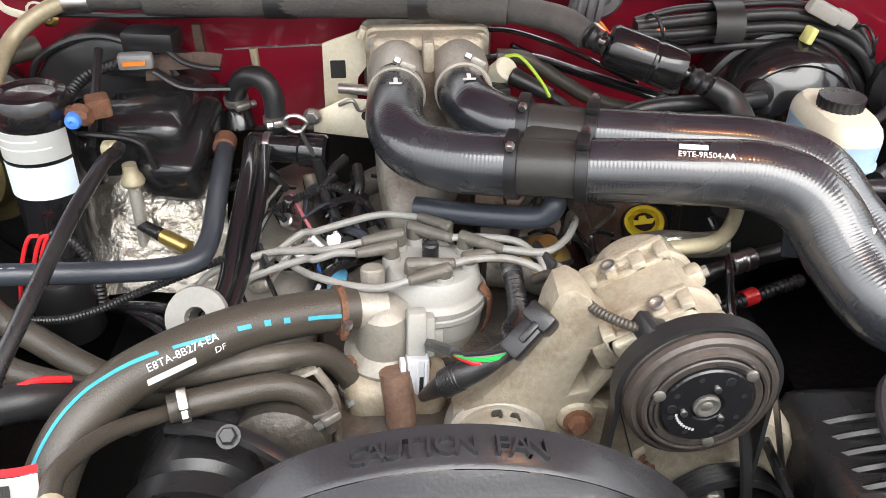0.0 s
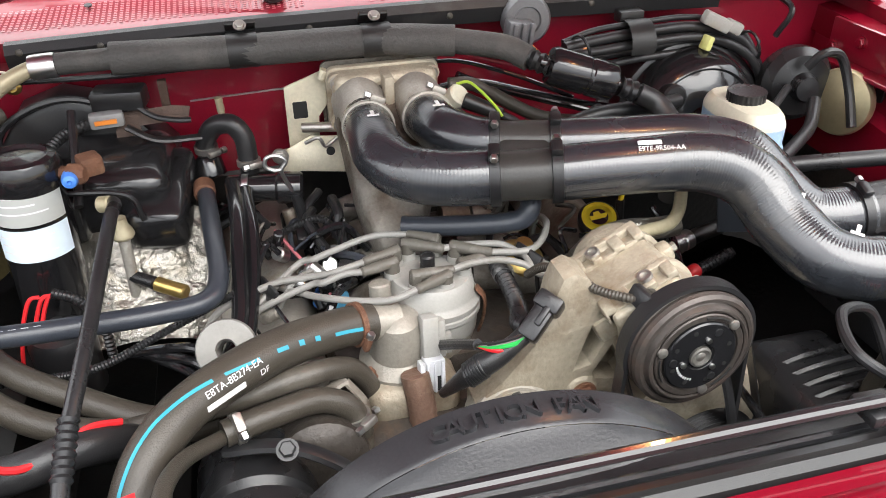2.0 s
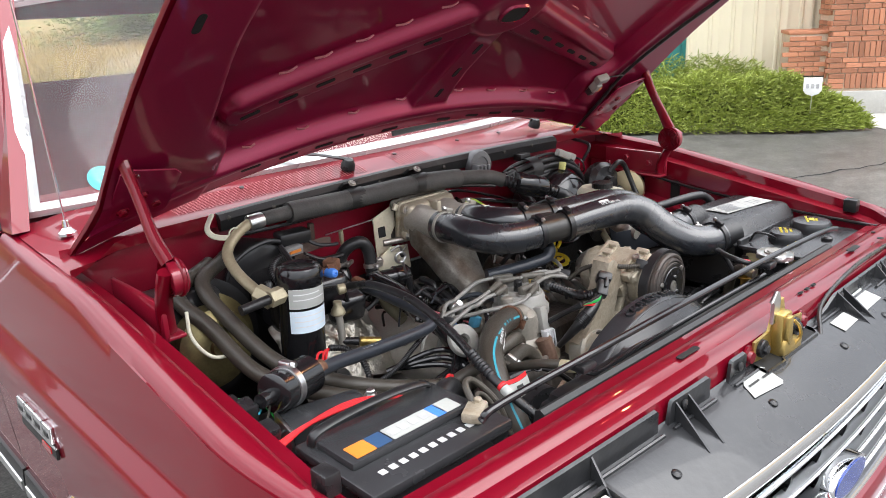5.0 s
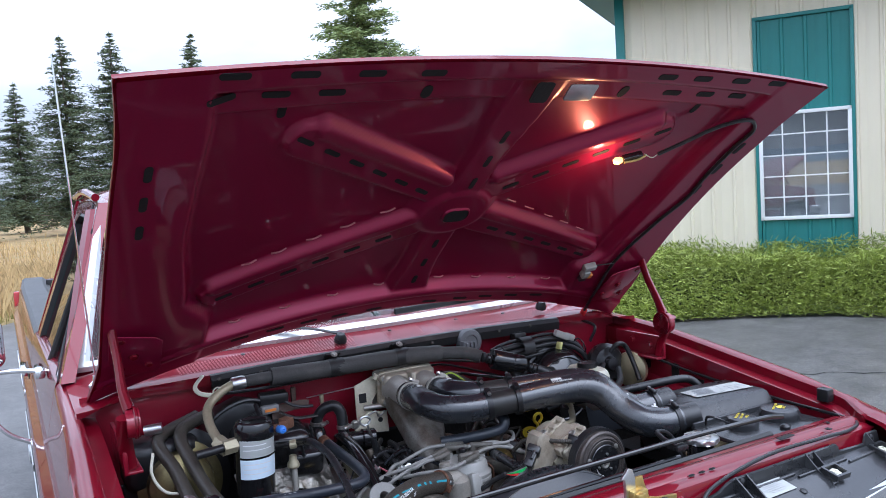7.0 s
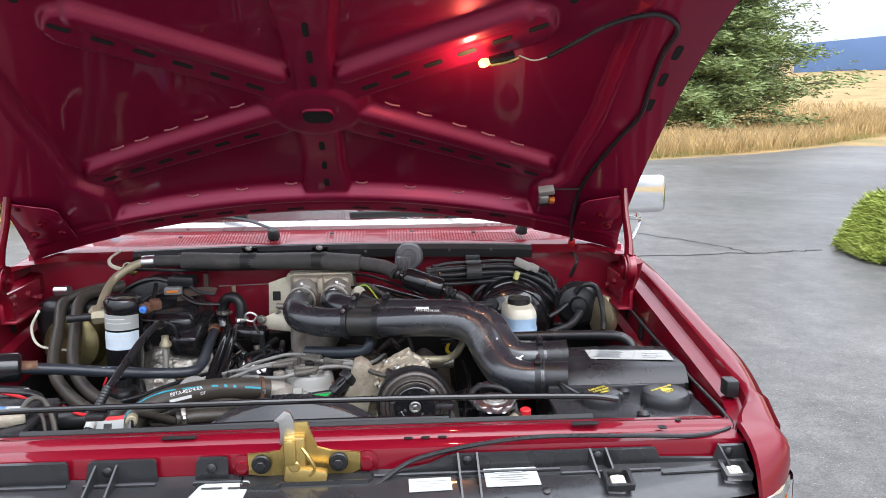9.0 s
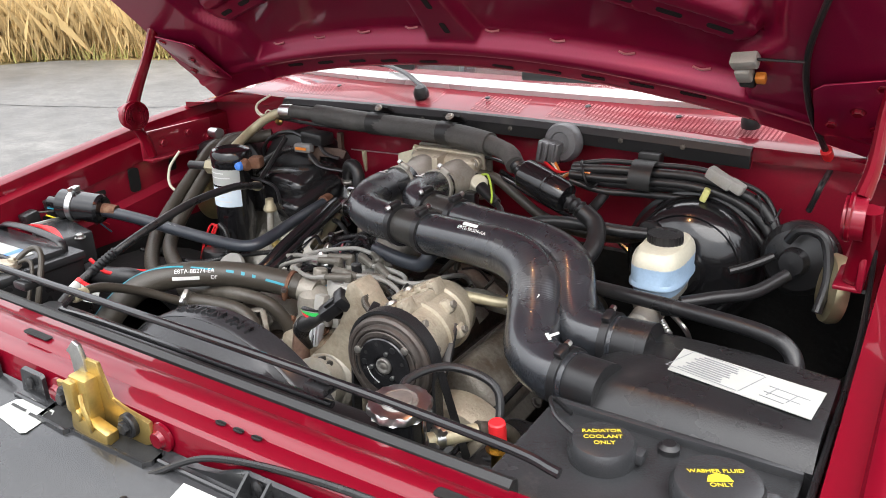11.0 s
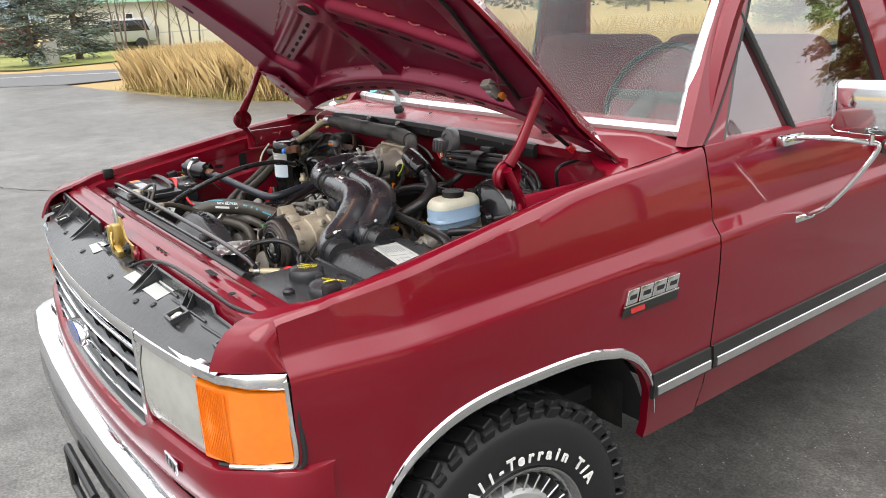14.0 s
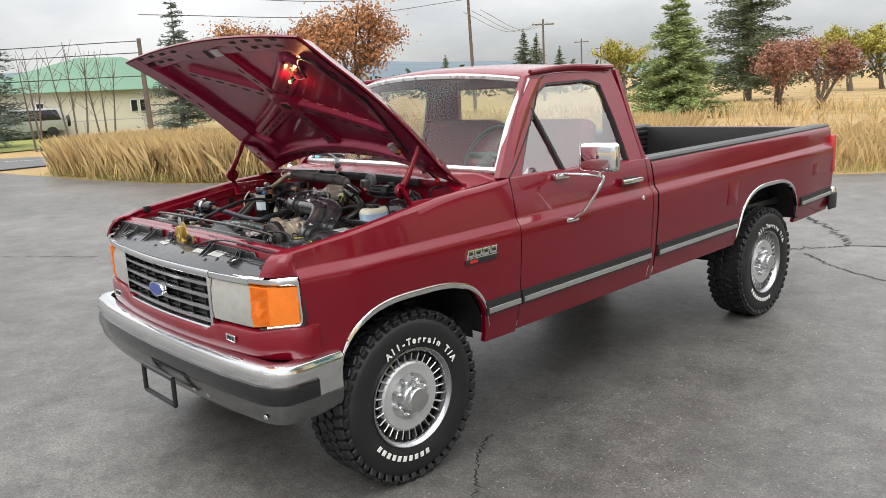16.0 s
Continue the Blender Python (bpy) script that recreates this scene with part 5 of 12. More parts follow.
for sx in (1, -1):
    bm = B()
    loft(bm, [[(sx * x, y, z) for x, z in ((0.80, 1.005), (0.797, 0.985), (0.790, 0.90), (0.70, 0.80), (0.56, 0.72))] for y in steps(-0.50, 0.42, 10)])
    part("splash_apron", bm, BAY_BLACK, truck, "black splash apron")
    bm = B()
    secs = []
    for y in steps(-0.50, 0.44, 14):
        zt = fender_top(y) - 0.08
        wide = 0.828 - 0.03 * smooth01((-0.35 - y) / 0.3)
        secs.append([(sx * wide, y, zt + 0.004), (sx * (wide - 0.004), y, zt - 0.07), (sx * (wide - 0.02), y, zt - 0.085), (sx * (wide - 0.026), y, 0.995)])
    loft(bm, secs)
    ap = part("inner_fender", bm, RED_BAY, truck, "red inner fender apron with openings")
    rng = random.Random(7)
    # apron holes are flat dark patches, with the shade put into their colour
    for y, dz, w, h in ((-0.30, 0.035, 0.045, 0.05), (0.12, 0.035, 0.03, 0.06), (-0.12, 0.03, 0.022, 0.022), (-0.02, 0.04, 0.014, 0.014), (0.24, 0.04, 0.02, 0.03), (-0.40, 0.04, 0.016, 0.016), (0.02, 0.028, 0.03, 0.012)):
        bm = B()
        z = fender_top(y) - 0.08 - dz
        prism(bm, rrect(w, h, min(w, h) * 0.3), (sx * 0.8235, y, z), (0, sx, 0), (0, 0, 1), -0.003)
        part("apron_hole", bm, DARK, ap)
# added dark sheets under and before the bay, coloured as deep shade
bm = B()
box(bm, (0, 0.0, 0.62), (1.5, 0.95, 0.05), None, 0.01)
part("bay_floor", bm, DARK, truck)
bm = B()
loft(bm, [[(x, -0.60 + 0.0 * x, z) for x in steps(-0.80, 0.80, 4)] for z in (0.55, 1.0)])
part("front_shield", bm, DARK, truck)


def core(x):
    return 0.035 * (x / 0.8) ** 2


bm = B()
prof = [(-0.560, 1.040), (-0.560, 1.122), (-0.556, 1.134), (-0.545, 1.139), (-0.528, 1.139), (-0.520, 1.146), (-0.505, 1.149), (-0.490, 1.146), (-0.482, 1.139), (-0.462, 1.138), (-0.458, 1.132), (-0.458, 1.10)]
loft(bm, [[(x, y + core(x) * 0.6, z - 0.012 * (x / 0.8) ** 2) for y, z in prof] for x in steps(-0.80, 0.80, 24)])
cs = part("radiator_support", bm, RED, truck, "red radiator support crossbar")
for sx in (1, -1):
    bm = B()
    box(bm, (sx * 0.73, -0.500, 1.122), (0.16, 0.075, 0.008), rotm(0, sx * 3, 0), 0.003)
    part("support_corner", bm, RED, cs)
    bm = B()
    lathe(bm, (sx * 0.790, -0.482, 1.118), (0, 0, 1), [(0.020, 0), (0.019, 0.005), (0.012, 0.008), (0.011, 0.016), (0.006, 0.018), (0, 0.017)], 18)
    part("support_bolt", bm, STEEL, cs)
# crossbar holes: flat patches coloured as the shade inside them
for x, y, w, h in ((-0.20, -0.515, 0.06, 0.012), (0.52, -0.51, 0.05, 0.014), (0.20, -0.53, 0.016, 0.007), (0.23, -0.53, 0.016, 0.007), (0.26, -0.53, 0.016, 0.007), (0.66, -0.52, 0.014, 0.014), (-0.30, -0.56, 0.02, 0.02), (0.70, -0.49, 0.01, 0.01)):
    bm = B()
    if y == -0.56:
        prism(bm, rrect(w, h, 0.004), (x, -0.5605, 1.09), (1, 0, 0), (0, 0, 1), 0.002)
    else:
        prism(bm, rrect(w, h, 0.004), (x, y, 1.1385 + (0.010 if abs(y + 0.505) < 0.012 else 0.002)), (1, 0, 0), (0, 1, 0), 0.0016)
    part("support_hole", bm, DARK, cs)
# black air seal and prop rod behind the crossbar
bm = B()
loft(bm, [[(x, y, z) for y, z in ((-0.457, 1.120), (-0.454, 1.136), (-0.446, 1.141), (-0.436, 1.136), (-0.430, 1.10))] for x in steps(-0.50, 0.55, 10)], caps=True)
seal = tagged(part("air_seal", bm, TRIM_BLACK), "black rubber radiator air seal", "seal")
bm = B()
tube(bm, [(-0.60, -0.42, 1.155), (-0.56, -0.425, 1.170), (-0.3, -0.43, 1.176), (0.2, -0.43, 1.176), (0.52, -0.435, 1.172), (0.60, -0.44, 1.165)], 0.006, 10, 6)
rod = tagged(part("prop_rod", bm, GLOSS_BLACK), "thin black hood prop rod along the radiator", "prop rod")
for x in (-0.33, 0.31):
    bm = B()
    box(bm, (x - 0.04, -0.425, 1.160), (0.035, 0.035, 0.014), None, 0.004)
    part("rod_clip", bm, PLASTIC, rod, "black plastic clip")

# black plastic panel behind the grille: sloping floor, upright back wall with tabs, webs, pockets
FLOOR = [(0.563, 1.100), (0.572, 1.097), (0.600, 1.092), (0.640, 1.080), (0.675, 1.062), (0.700, 1.047)]


def bow(x, y):
    """Sideways sweep of the panel towards the fenders, growing to the front."""
    return (gx(x) + 0.692) * smooth01((-y - 0.56) / 0.12) + core(x) * 0.6 * (1 - smooth01((-y - 0.56) / 0.12))


def panel(x, y, h=0.0):
    return Vector((x, y + bow(x, y), pwl(-y, FLOOR) - 0.010 * (x / 0.8) ** 2 + h))


bm = B()
loft(bm, [[panel(x, -y) for y in (0.563, 0.572, 0.586, 0.600, 0.620, 0.640, 0.658, 0.675, 0.690, 0.700)] for x in steps(-0.80, 0.80, 40)])
gp = part("grille_top_panel", bm, FRONT_PLASTIC, truck, "charcoal plastic panel with webs behind the grille")
for outline in (
        [(-0.800, 0), (-0.800, 0.040), (-0.376, 0.040), (-0.372, 0.036), (-0.372, 0)],
        [(-0.345, 0), (-0.338, 0.036), (-0.334, 0.040), (-0.230, 0.040), (-0.225, 0.036), (-0.225, 0)],
        [(-0.163, 0), (-0.158, 0.036), (-0.154, 0.040), (-0.110, 0.040), (-0.106, 0.036), (-0.106, 0)],
        [(0.140, 0), (0.180, 0.004), (0.235, 0.014), (0.262, 0.026), (0.280, 0.031), (0.632, 0.031), (0.638, 0.027), (0.645, 0.012), (0.745, 0.008), (0.750, 0.026), (0.756, 0.031), (0.800, 0.031), (0.812, 0.0)]):
    bm = B()
    fine = []
    for (xa, za), (xb, zb) in zip(outline, outline[1:] + outline[:1]):
        k = max(1, int(abs(xb - xa) / 0.04))
        fine += [(xa + (xb - xa) * i / k, za + (zb - za) * i / k) for i in range(k)]
    lo = [bm.verts.new(panel(x, -0.5665, h - 0.003)) for x, h in fine]
    hi = [bm.verts.new(panel(x, -0.5725, h - 0.003)) for x, h in fine]
    bm.faces.new(lo)
    bm.faces.new(hi)
    for i in range(len(lo)):
        bm.faces.new((lo[i], lo[(i + 1) % len(lo)], hi[(i + 1) % len(lo)], hi[i]))
    part("upright_tab", bm, FRONT_PLASTIC, gp)
# step moulded along the foot of the back wall
for x0, x1, y in ((-0.800, -0.372, 0.584), (-0.345, -0.225, 0.584), (-0.163, -0.080, 0.584), (0.140, 0.462, 0.582), (0.462, 0.640, 0.596), (0.640, 0.750, 0.610)):
    bm = B()
    tube(bm, [panel(x, -y, 0.002) for x in steps(x0, x1, 8)], 0.0032, 6, 2)
    part("moulded_step", bm, FRONT_PLASTIC, gp)
# well in front of the latch: a flat patch darkened as its shade
bm = B()
prism(bm, rrect(0.215, 0.030, 0.006), panel(0.027, -0.582, 0.0005), (1, 0, 0), (0, -1, -0.15), -0.0015)
part("latch_well", bm, DARK, gp)
bm = B()
rim = [panel(a, -b, 0.006) for a, b in ((-0.082, 0.570), (-0.082, 0.598), (-0.020, 0.600), (-0.015, 0.594), (0.130, 0.594), (0.138, 0.586), (0.138, 0.570))]
loft(bm, [[q + Vector((0, 0, -0.010)) for q in rim], rim, [q + Vector((0, -0.004, 0)) for q in rim], [q + Vector((0, -0.005, -0.010)) for q in rim]])
part("well_rim", bm, FRONT_PLASTIC, gp)
# paired webs that brace the wall, and single fins
for x, lean, out in ((-0.700, -0.020, 0.080), (-0.660, -0.018, 0.080), (-0.530, -0.018, 0.080), (-0.325, -0.014, 0.075), (-0.290, -0.012, 0.075), (0.284, 0.003, 0.072), (0.317, 0.002, 0.072), (0.516, 0.012, 0.040), (0.545, 0.012, 0.040), (0.752, 0.020, 0.055)):
    bm = B()
    a, b, c = panel(x, -0.572, 0.033), panel(x, -0.572, -0.004), panel(x + lean, -0.572 - out, 0.001)
    d = panel(x + lean, -0.572 - out, -0.006)
    for off in (-0.0018, 0.0018):
        bm.faces.new([bm.verts.new(q + Vector((off, 0, 0))) for q in (a, b, d, c)])
    vs = list(bm.verts)
    for i in range(4):
        bm.faces.new((vs[i], vs[(i + 1) % 4], vs[4 + (i + 1) % 4], vs[4 + i]))
    part("web", bm, FRONT_PLASTIC, gp)
for x, y, h in ((-0.305, 0.5745, 0.022), (-0.133, 0.5745, 0.022), (0.300, 0.5745, 0.020), (0.530, 0.5745, 0.020), (0.770, 0.5745, 0.018)):
    bm = B()
    lathe(bm, panel(x, -y, h), (0, -1, 0.1), [(0.0085, 0), (0.0085, 0.003), (0.005, 0.005), (0, 0.006)], 14)
    part("push_pin", bm, PLASTIC, gp)
for x, y in ((-0.62, -0.650), (-0.145, -0.642), (0.146, -0.642), (0.43, -0.636), (-0.42, -0.645), (0.36, -0.652)):
    bm = B()
    lathe(bm, panel(x, y, -0.001), (0, -0.35, 1), [(0.008, 0), (0.008, 0.003), (0.005, 0.005), (0, 0.0055)], 12)
    part("push_pin", bm, PLASTIC, gp)


def sticker(corners, bars):
    """A paper label laid on the sloping panel, with its print as bars; corners run round from the rear."""
    pts = [panel(x, -y, 0.0016) for x, y in corners]
    bm = B()
    lo, hi = [bm.verts.new(q) for q in pts], [bm.verts.new(q + Vector((0, -0.0002, 0.0008))) for q in pts]
    bm.faces.new(lo)
    bm.faces.new(hi)
    for i in range(len(lo)):
        bm.faces.new((lo[i], lo[(i + 1) % len(lo)], hi[(i + 1) % len(lo)], hi[i]))
    lb = part("paper_label", bm, WHITE_LABEL, gp, "white paper sticker")
    for x0, x1, y, w, mt in bars:
        bm = B()
        q = [panel(a, -b, 0.0030) for a, b in ((x0, y), (x1, y), (x1, y + w), (x0, y + w))]
        bm.faces.new([bm.verts.new(p) for p in q])
        part("print_bar", bm, mt, lb)


sticker([(-0.150, 0.592), (-0.128, 0.580), (-0.072, 0.582), (-0.068, 0.588), (-0.074, 0.624), (-0.082, 0.628), (-0.164, 0.620)], [(-0.146, -0.112, 0.598, 0.004, INK_BLACK), (-0.102, -0.076, 0.599, 0.004, INK_BLACK)])
sticker([(0.198, 0.594), (0.270, 0.593), (0.271, 0.624), (0.199, 0.625)], [(0.204, 0.262, 0.600 + 0.006 * k, 0.0022, INK_GREY) for k in range(4)])
sticker([(0.328, 0.574), (0.420, 0.573), (0.423, 0.623), (0.329, 0.622)], [(0.338 + 0.008 * (k % 3), 0.405 - 0.010 * (k % 2), 0.580 + 0.006 * k, 0.0024, INK_GREY) for k in range(6)] + [(0.400, 0.404, 0.580, 0.004, RED_WIRE)])
for x, y in ((0.556, 0.632), (0.772, 0.628), (-0.556, 0.632), (-0.772, 0.628)):
    bm = B()
    c = panel(x, -y, 0.004)
    pierced(bm, rrect(0.048, 0.044, 0.003), [rrect(0.036, 0.032, 0.003)], c, (1, 0, 0), (0, 1, 0.25), 0.012)
    pk = part("lamp_pocket", bm, FRONT_PLASTIC, gp)
    bm = B()
    box(bm, c + Vector((0, 0, 0.001)), (0.026, 0.026, 0.010), rotm(14, 0, 0), 0.004)
    lathe(bm, c + Vector((0, 0, 0.005)), (0, -0.25, 1), [(0.009, 0), (0.009, 0.003), (0.004, 0.003), (0.004, 0.0015), (0, 0.0015)], 12)
    part("lamp_clip", bm, CREAM, pk, "white plastic lamp clip")

# hood latch
latch = thing("hood_latch", "gold zinc hood latch bolted to the radiator support", "latch", at=(-0.008, -0.577, 1.108))
latch_off = Matrix.Translation((0, 0.575, -1.10))


def lpart(name, bm, mat, label=""):
    bmesh.ops.transform(bm, matrix=latch_off, verts=bm.verts)
    return part(name, bm, mat, latch, label)


bm = B()
o = [(-0.085, -0.022), (-0.03, -0.03), (0.02, -0.034), (0.09, -0.026), (0.105, -0.018), (0.105, 0.018), (0.055, 0.022), (0.032, 0.03), (0.022, 0.065), (0.018, 0.085), (-0.016, 0.085), (-0.022, 0.05), (-0.03, 0.024), (-0.085, 0.022)]
prism(bm, [(a, b * 0.86) for a, b in o], (0.02, -0.562, 1.112), (1, 0, 0), (0, 0, 1), 0.006, 0.0015)
lpart("latch_plate", bm, GOLD)
bm = B()
box(bm, (0.016, -0.576, 1.125), (0.038, 0.024, 0.085), None, 0.006, 2)
box(bm, (0.010, -0.590, 1.142), (0.020, 0.014, 0.045), None, 0.004, 2)
box(bm, (0.034, -0.584, 1.098), (0.072, 0.020, 0.030), rotm(0, 12, 0), 0.005)
cyl(bm, (0.016, -0.588, 1.118), (0.016, -0.596, 1.118), 0.010, seg=16, bevel=0.002)
tube(bm, [(0.040, -0.592, 1.10), (0.050, -0.598, 1.115), (0.042, -0.598, 1.135), (0.030, -0.592, 1.15)], 0.003, 6, 6)
lpart("latch_body", bm, GOLD)
bm = B()
o = [(-0.014, -0.02), (0.012, -0.02), (0.012, 0.02), (0.006, 0.036), (-0.004, 0.040), (-0.022, 0.022), (-0.012, 0.020), (-0.012, 0)]
prism(bm, o, (0.004, -0.565, 1.168), (1, 0, 0), (0, 0, 1), 0.007, 0.0015)
lpart("safety_hook", bm, STEEL, "grey steel safety hook")
for x in (-0.042, 0.088):
    bm = B()
    cyl(bm, (x, -0.566, 1.114), (x, -0.576, 1.114), 0.0165, seg=20, bevel=0.002)
    hexbolt(bm, (x, -0.575, 1.114), (0, -1, 0), 0.009, 0.008)
    lpart("latch_bolt", bm, PAINT_BLACK)
for x in (-0.083, 0.128):
    bm = B()
    lathe(bm, (x, -0.561, 1.115), (0, -1, 0), [(0.02, 0), (0.02, 0.004), (0.012, 0.006), (0.01, 0.012)], 16)
    part("support_boss", bm, RED, cs)
bm = B()
tube(bm, [(0.06, -0.585, 1.09), (0.13, -0.60, 1.085), (0.22, -0.565, 1.12), (0.40, -0.555, 1.145), (0.60, -0.545, 1.138), (0.72, -0.535, 1.130), (0.795, -0.50, 1.128), (0.815, -0.42, 1.125), (0.818, -0.25, 1.13), (0.818, 0.05, 1.15), (0.805, 0.30, 1.19)], 0.0042, 8, 10)
tagged(part("release_cable", bm, PLASTIC), "thin black hood release cable", "cable")

# ---- engine bay things ----


def tp(ob, name, bm, mat, label="", up=None, sharp=35):
    """A part given in world metres, under a thing."""
    base = up or ob
    at = ob.location if up is None else up_origin(up)
    bmesh.ops.transform(bm, matrix=Matrix.Translation(-at), verts=bm.verts)
    return part(name, bm, mat, base, label, sharp=sharp)


def up_origin(o):
    q = Vector((0, 0, 0))
    while o is not None:
        q += o.location
        o = o.parent
    return q


def band_clamp(ob, c, way, r, w=0.013, screw=(0, 0, 1), mat=None):
    """A worm-drive hose clamp with its screw housing."""
    c, way = Vector(c), Vector(way).normalized()
    bm = B()
    lathe(bm, c - way * w / 2, way, [(r, 0), (r + 0.0022, 0.0005), (r + 0.0022, w - 0.0005), (r, w)], 32)
    k = tp(ob, "clamp", bm, mat or STEEL, "worm-drive hose clamp")
    s = Vector(screw)
    s = (s - way * s.dot(way)).normalized()
    tang = s.cross(way)
    bm = B()
    p = c + s * (r + 0.007)
    box(bm, p - s * 0.001, (w * 1.05, 0.022, 0.010), Matrix((way, tang, s)).transposed(), 0.003)
    tp(ob, "screw_housing", bm, mat or STEEL, "", k)
    bm = B()
    hexbolt(bm, p - tang * 0.012, -tang, 0.0052, 0.008, False)
    tp(ob, "clamp_screw", bm, STEEL, "", k)
    return k


def corrugated(bm, pts, r):
    return tube(bm, pts, r, 12, 10, ribs=r * 0.22, pitch=r * 0.75)


# twin air intake hoses
intake = thing("intake_duct", "twin glossy black rubber air intake hoses", "duct", at=(0.2, 0.0, 1.16))
FRONT = [(-0.064, 0.232, 1.205), (-0.068, 0.17, 1.208), (-0.066, 0.115, 1.205), (-0.045, 0.070, 1.198), (0.005, 0.045, 1.194), (0.068, 0.032, 1.194), (0.139, 0.010, 1.199), (0.24, -0.012, 1.206), (0.325, -0.028, 1.206), (0.375, -0.055, 1.188), (0.400, -0.100, 1.150), (0.424, -0.152, 1.124), (0.465, -0.180, 1.116), (0.510, -0.190, 1.118)]
REAR = [(0.022, 0.232, 1.205), (0.022, 0.185, 1.212), (0.034, 0.140, 1.212), (0.062, 0.112, 1.208), (0.088, 0.100, 1.206), (0.160, 0.077, 1.207), (0.25, 0.054, 1.208), (0.34, 0.034, 1.206), (0.402, 0.008, 1.190), (0.430, -0.036, 1.155), (0.455, -0.070, 1.134), (0.488, -0.082, 1.130), (0.530, -0.085, 1.132)]
bm = B()
tube(bm, FRONT[:6], 0.0358, 28, 10, ribs=0.00016, pitch=0.0042)
tp(intake, "hose", bm, INTAKE, "black elbow hose")
bm = B()
tube(bm, [Vector(FRONT[5]).lerp(Vector(FRONT[6]), -0.15), Vector(FRONT[5]).lerp(Vector(FRONT[6]), 1.15)], 0.0325, 28, 4)
tube(bm, [Vector(REAR[4]).lerp(Vector(REAR[5]), -0.15), Vector(REAR[4]).lerp(Vector(REAR[5]), 1.15)], 0.0325, 28, 4)
box(bm, (0.112, 0.052, 1.208), (0.075, 0.075, 0.034), rotm(0, 0, -17), 0.012)
tp(intake, "coupling", bm, material("dusty_satin_coupling", (0.034, 0.033, 0.031), 0.32, 0.1, 0.2, 14, 0.08, 300), "satin black rigid coupling")
bm = B()
tube(bm, FRONT[6:], 0.0365, 28, 10, radii=[0.0358, 0.0358, 0.0365, 0.039, 0.041, 0.041, 0.040, 0.040], ribs=0.00016, pitch=0.0042)
tp(intake, "hose", bm, INTAKE, "black bent hose to the filter box")
bm = B()
tube(bm, REAR[:5], 0.0348, 28, 10, ribs=0.00016, pitch=0.0042)
tp(intake, "hose", bm, INTAKE)
bm = B()
tube(bm, REAR[5:], 0.036, 28, 10, radii=[0.0348, 0.0348, 0.036, 0.038, 0.040, 0.040, 0.039, 0.039], ribs=0.00016, pitch=0.0042)
tp(intake, "hose", bm, INTAKE)
for pts, i, j, r, sc in ((FRONT, 5, 6, 0.0365, (0, -0.3, 1)), (REAR, 4, 5, 0.0355, (0, -0.2, 1)), (FRONT, 6, 5, 0.0365, (0, -0.3, 1)), (REAR, 5, 4, 0.0355, (0, -0.2, 1)), (FRONT, 0, 1, 0.036, (0.4, 0, 1)), (REAR, 0, 1, 0.036, (0.5, 0, 1))):
    a, b = Vector(pts[i]), Vector(pts[j])
    f = -0.02 if i in (5, 4, 6) else 0.35
    band_clamp(intake, a.lerp(b, f), b - a, r, 0.014 if i else 0.009, sc, PAINT_BLACK if i else CAST_GREY)
for pts, r in ((FRONT, 0.041), (REAR, 0.040)):
    a, b = Vector(pts[-1]), Vector(pts[-2])
    band_clamp(intake, a.lerp(b, 0.3), b - a, r, 0.013, (-0.2, -0.3, 1), PAINT_BLACK)
lettering("E9TE-9R504-AA", 0.0088, place((0.256, -0.0375, 1.2392), (0.98, -0.17, 0.0), (0.10, 0.72, 0.68)), INK, intake, "part_number", 0.0002).matrix_basis.translation -= intake.location
for k, w in ((0, 0.030), (0.040, 0.012)):
    bm = B()
    prism(bm, rrect(w, 0.006, 0.001), (0.246 + k, -0.024, 1.2418), (0.98, -0.17, 0), (0.10, 0.80, 0.60), 0.0006)
    tp(intake, "print_bar", bm, INK)
for c, u, v in (((-0.066, 0.155, 1.2445), (1, 0, 0), (0, 1, 0.02)), ((0.024, 0.155, 1.2485), (1, 0, 0), (0, 1, 0.02)), ((0.405, -0.118, 1.180), (0.6, -0.6, 0), (0.5, 0.5, 0.6)), ((0.455, -0.165, 1.158), (0.5, -0.5, -0.1), (0.6, 0.6, 0.2))):
    bm = B()
    prism(bm, rrect(0.016, 0.005, 0.001), c, u, v, 0.0006)
    prism(bm, rrect(0.005, 0.014, 0.001), Vector(c) + Vector(v).normalized() * 0.009, u, v, 0.0006)
    tp(intake, "print_bar", bm, INK)

# air filter box
INK_FINE = material("fine_grey_print", (0.22, 0.23, 0.24), 0.6)
abox = thing("air_filter_box", "satin black air filter box with white label", "filter box", at=(0.66, -0.12, 0.95))
bm = B()
secs = []
for x, y0, y1, zt, zb in ((0.520, -0.232, -0.035, 1.128, 0.98), (0.545, -0.238, -0.030, 1.140, 0.96), (0.58, -0.240, -0.028, 1.146, 0.95), (0.70, -0.245, -0.035, 1.150, 0.95), (0.812, -0.250, -0.055, 1.152, 0.95)):
    secs.append([(x, y0, zb), (x, y0, zt - 0.03), (x, y0 + 0.022, zt - 0.004), (x, y0 + 0.035, zt), (x, y1 - 0.03, zt), (x, y1 - 0.012, zt - 0.006), (x, y1, zt - 0.03), (x, y1, zb)])
loft(bm, secs, closed=True, caps=True)
tp(abox, "lid", bm, PLASTIC)
bm = B()
for pts in (FRONT, REAR):
    a, b = Vector(pts[-1]), Vector(pts[-2])
    cyl(bm, a.lerp(b, 0.5), a + (a - b).normalized() * 0.05, 0.037, 0.039, 24)
tp(abox, "spout", bm, PLASTIC)
bm = B()
box(bm, (0.66, -0.236, 1.045), (0.30, 0.03, 0.02), None, 0.004)
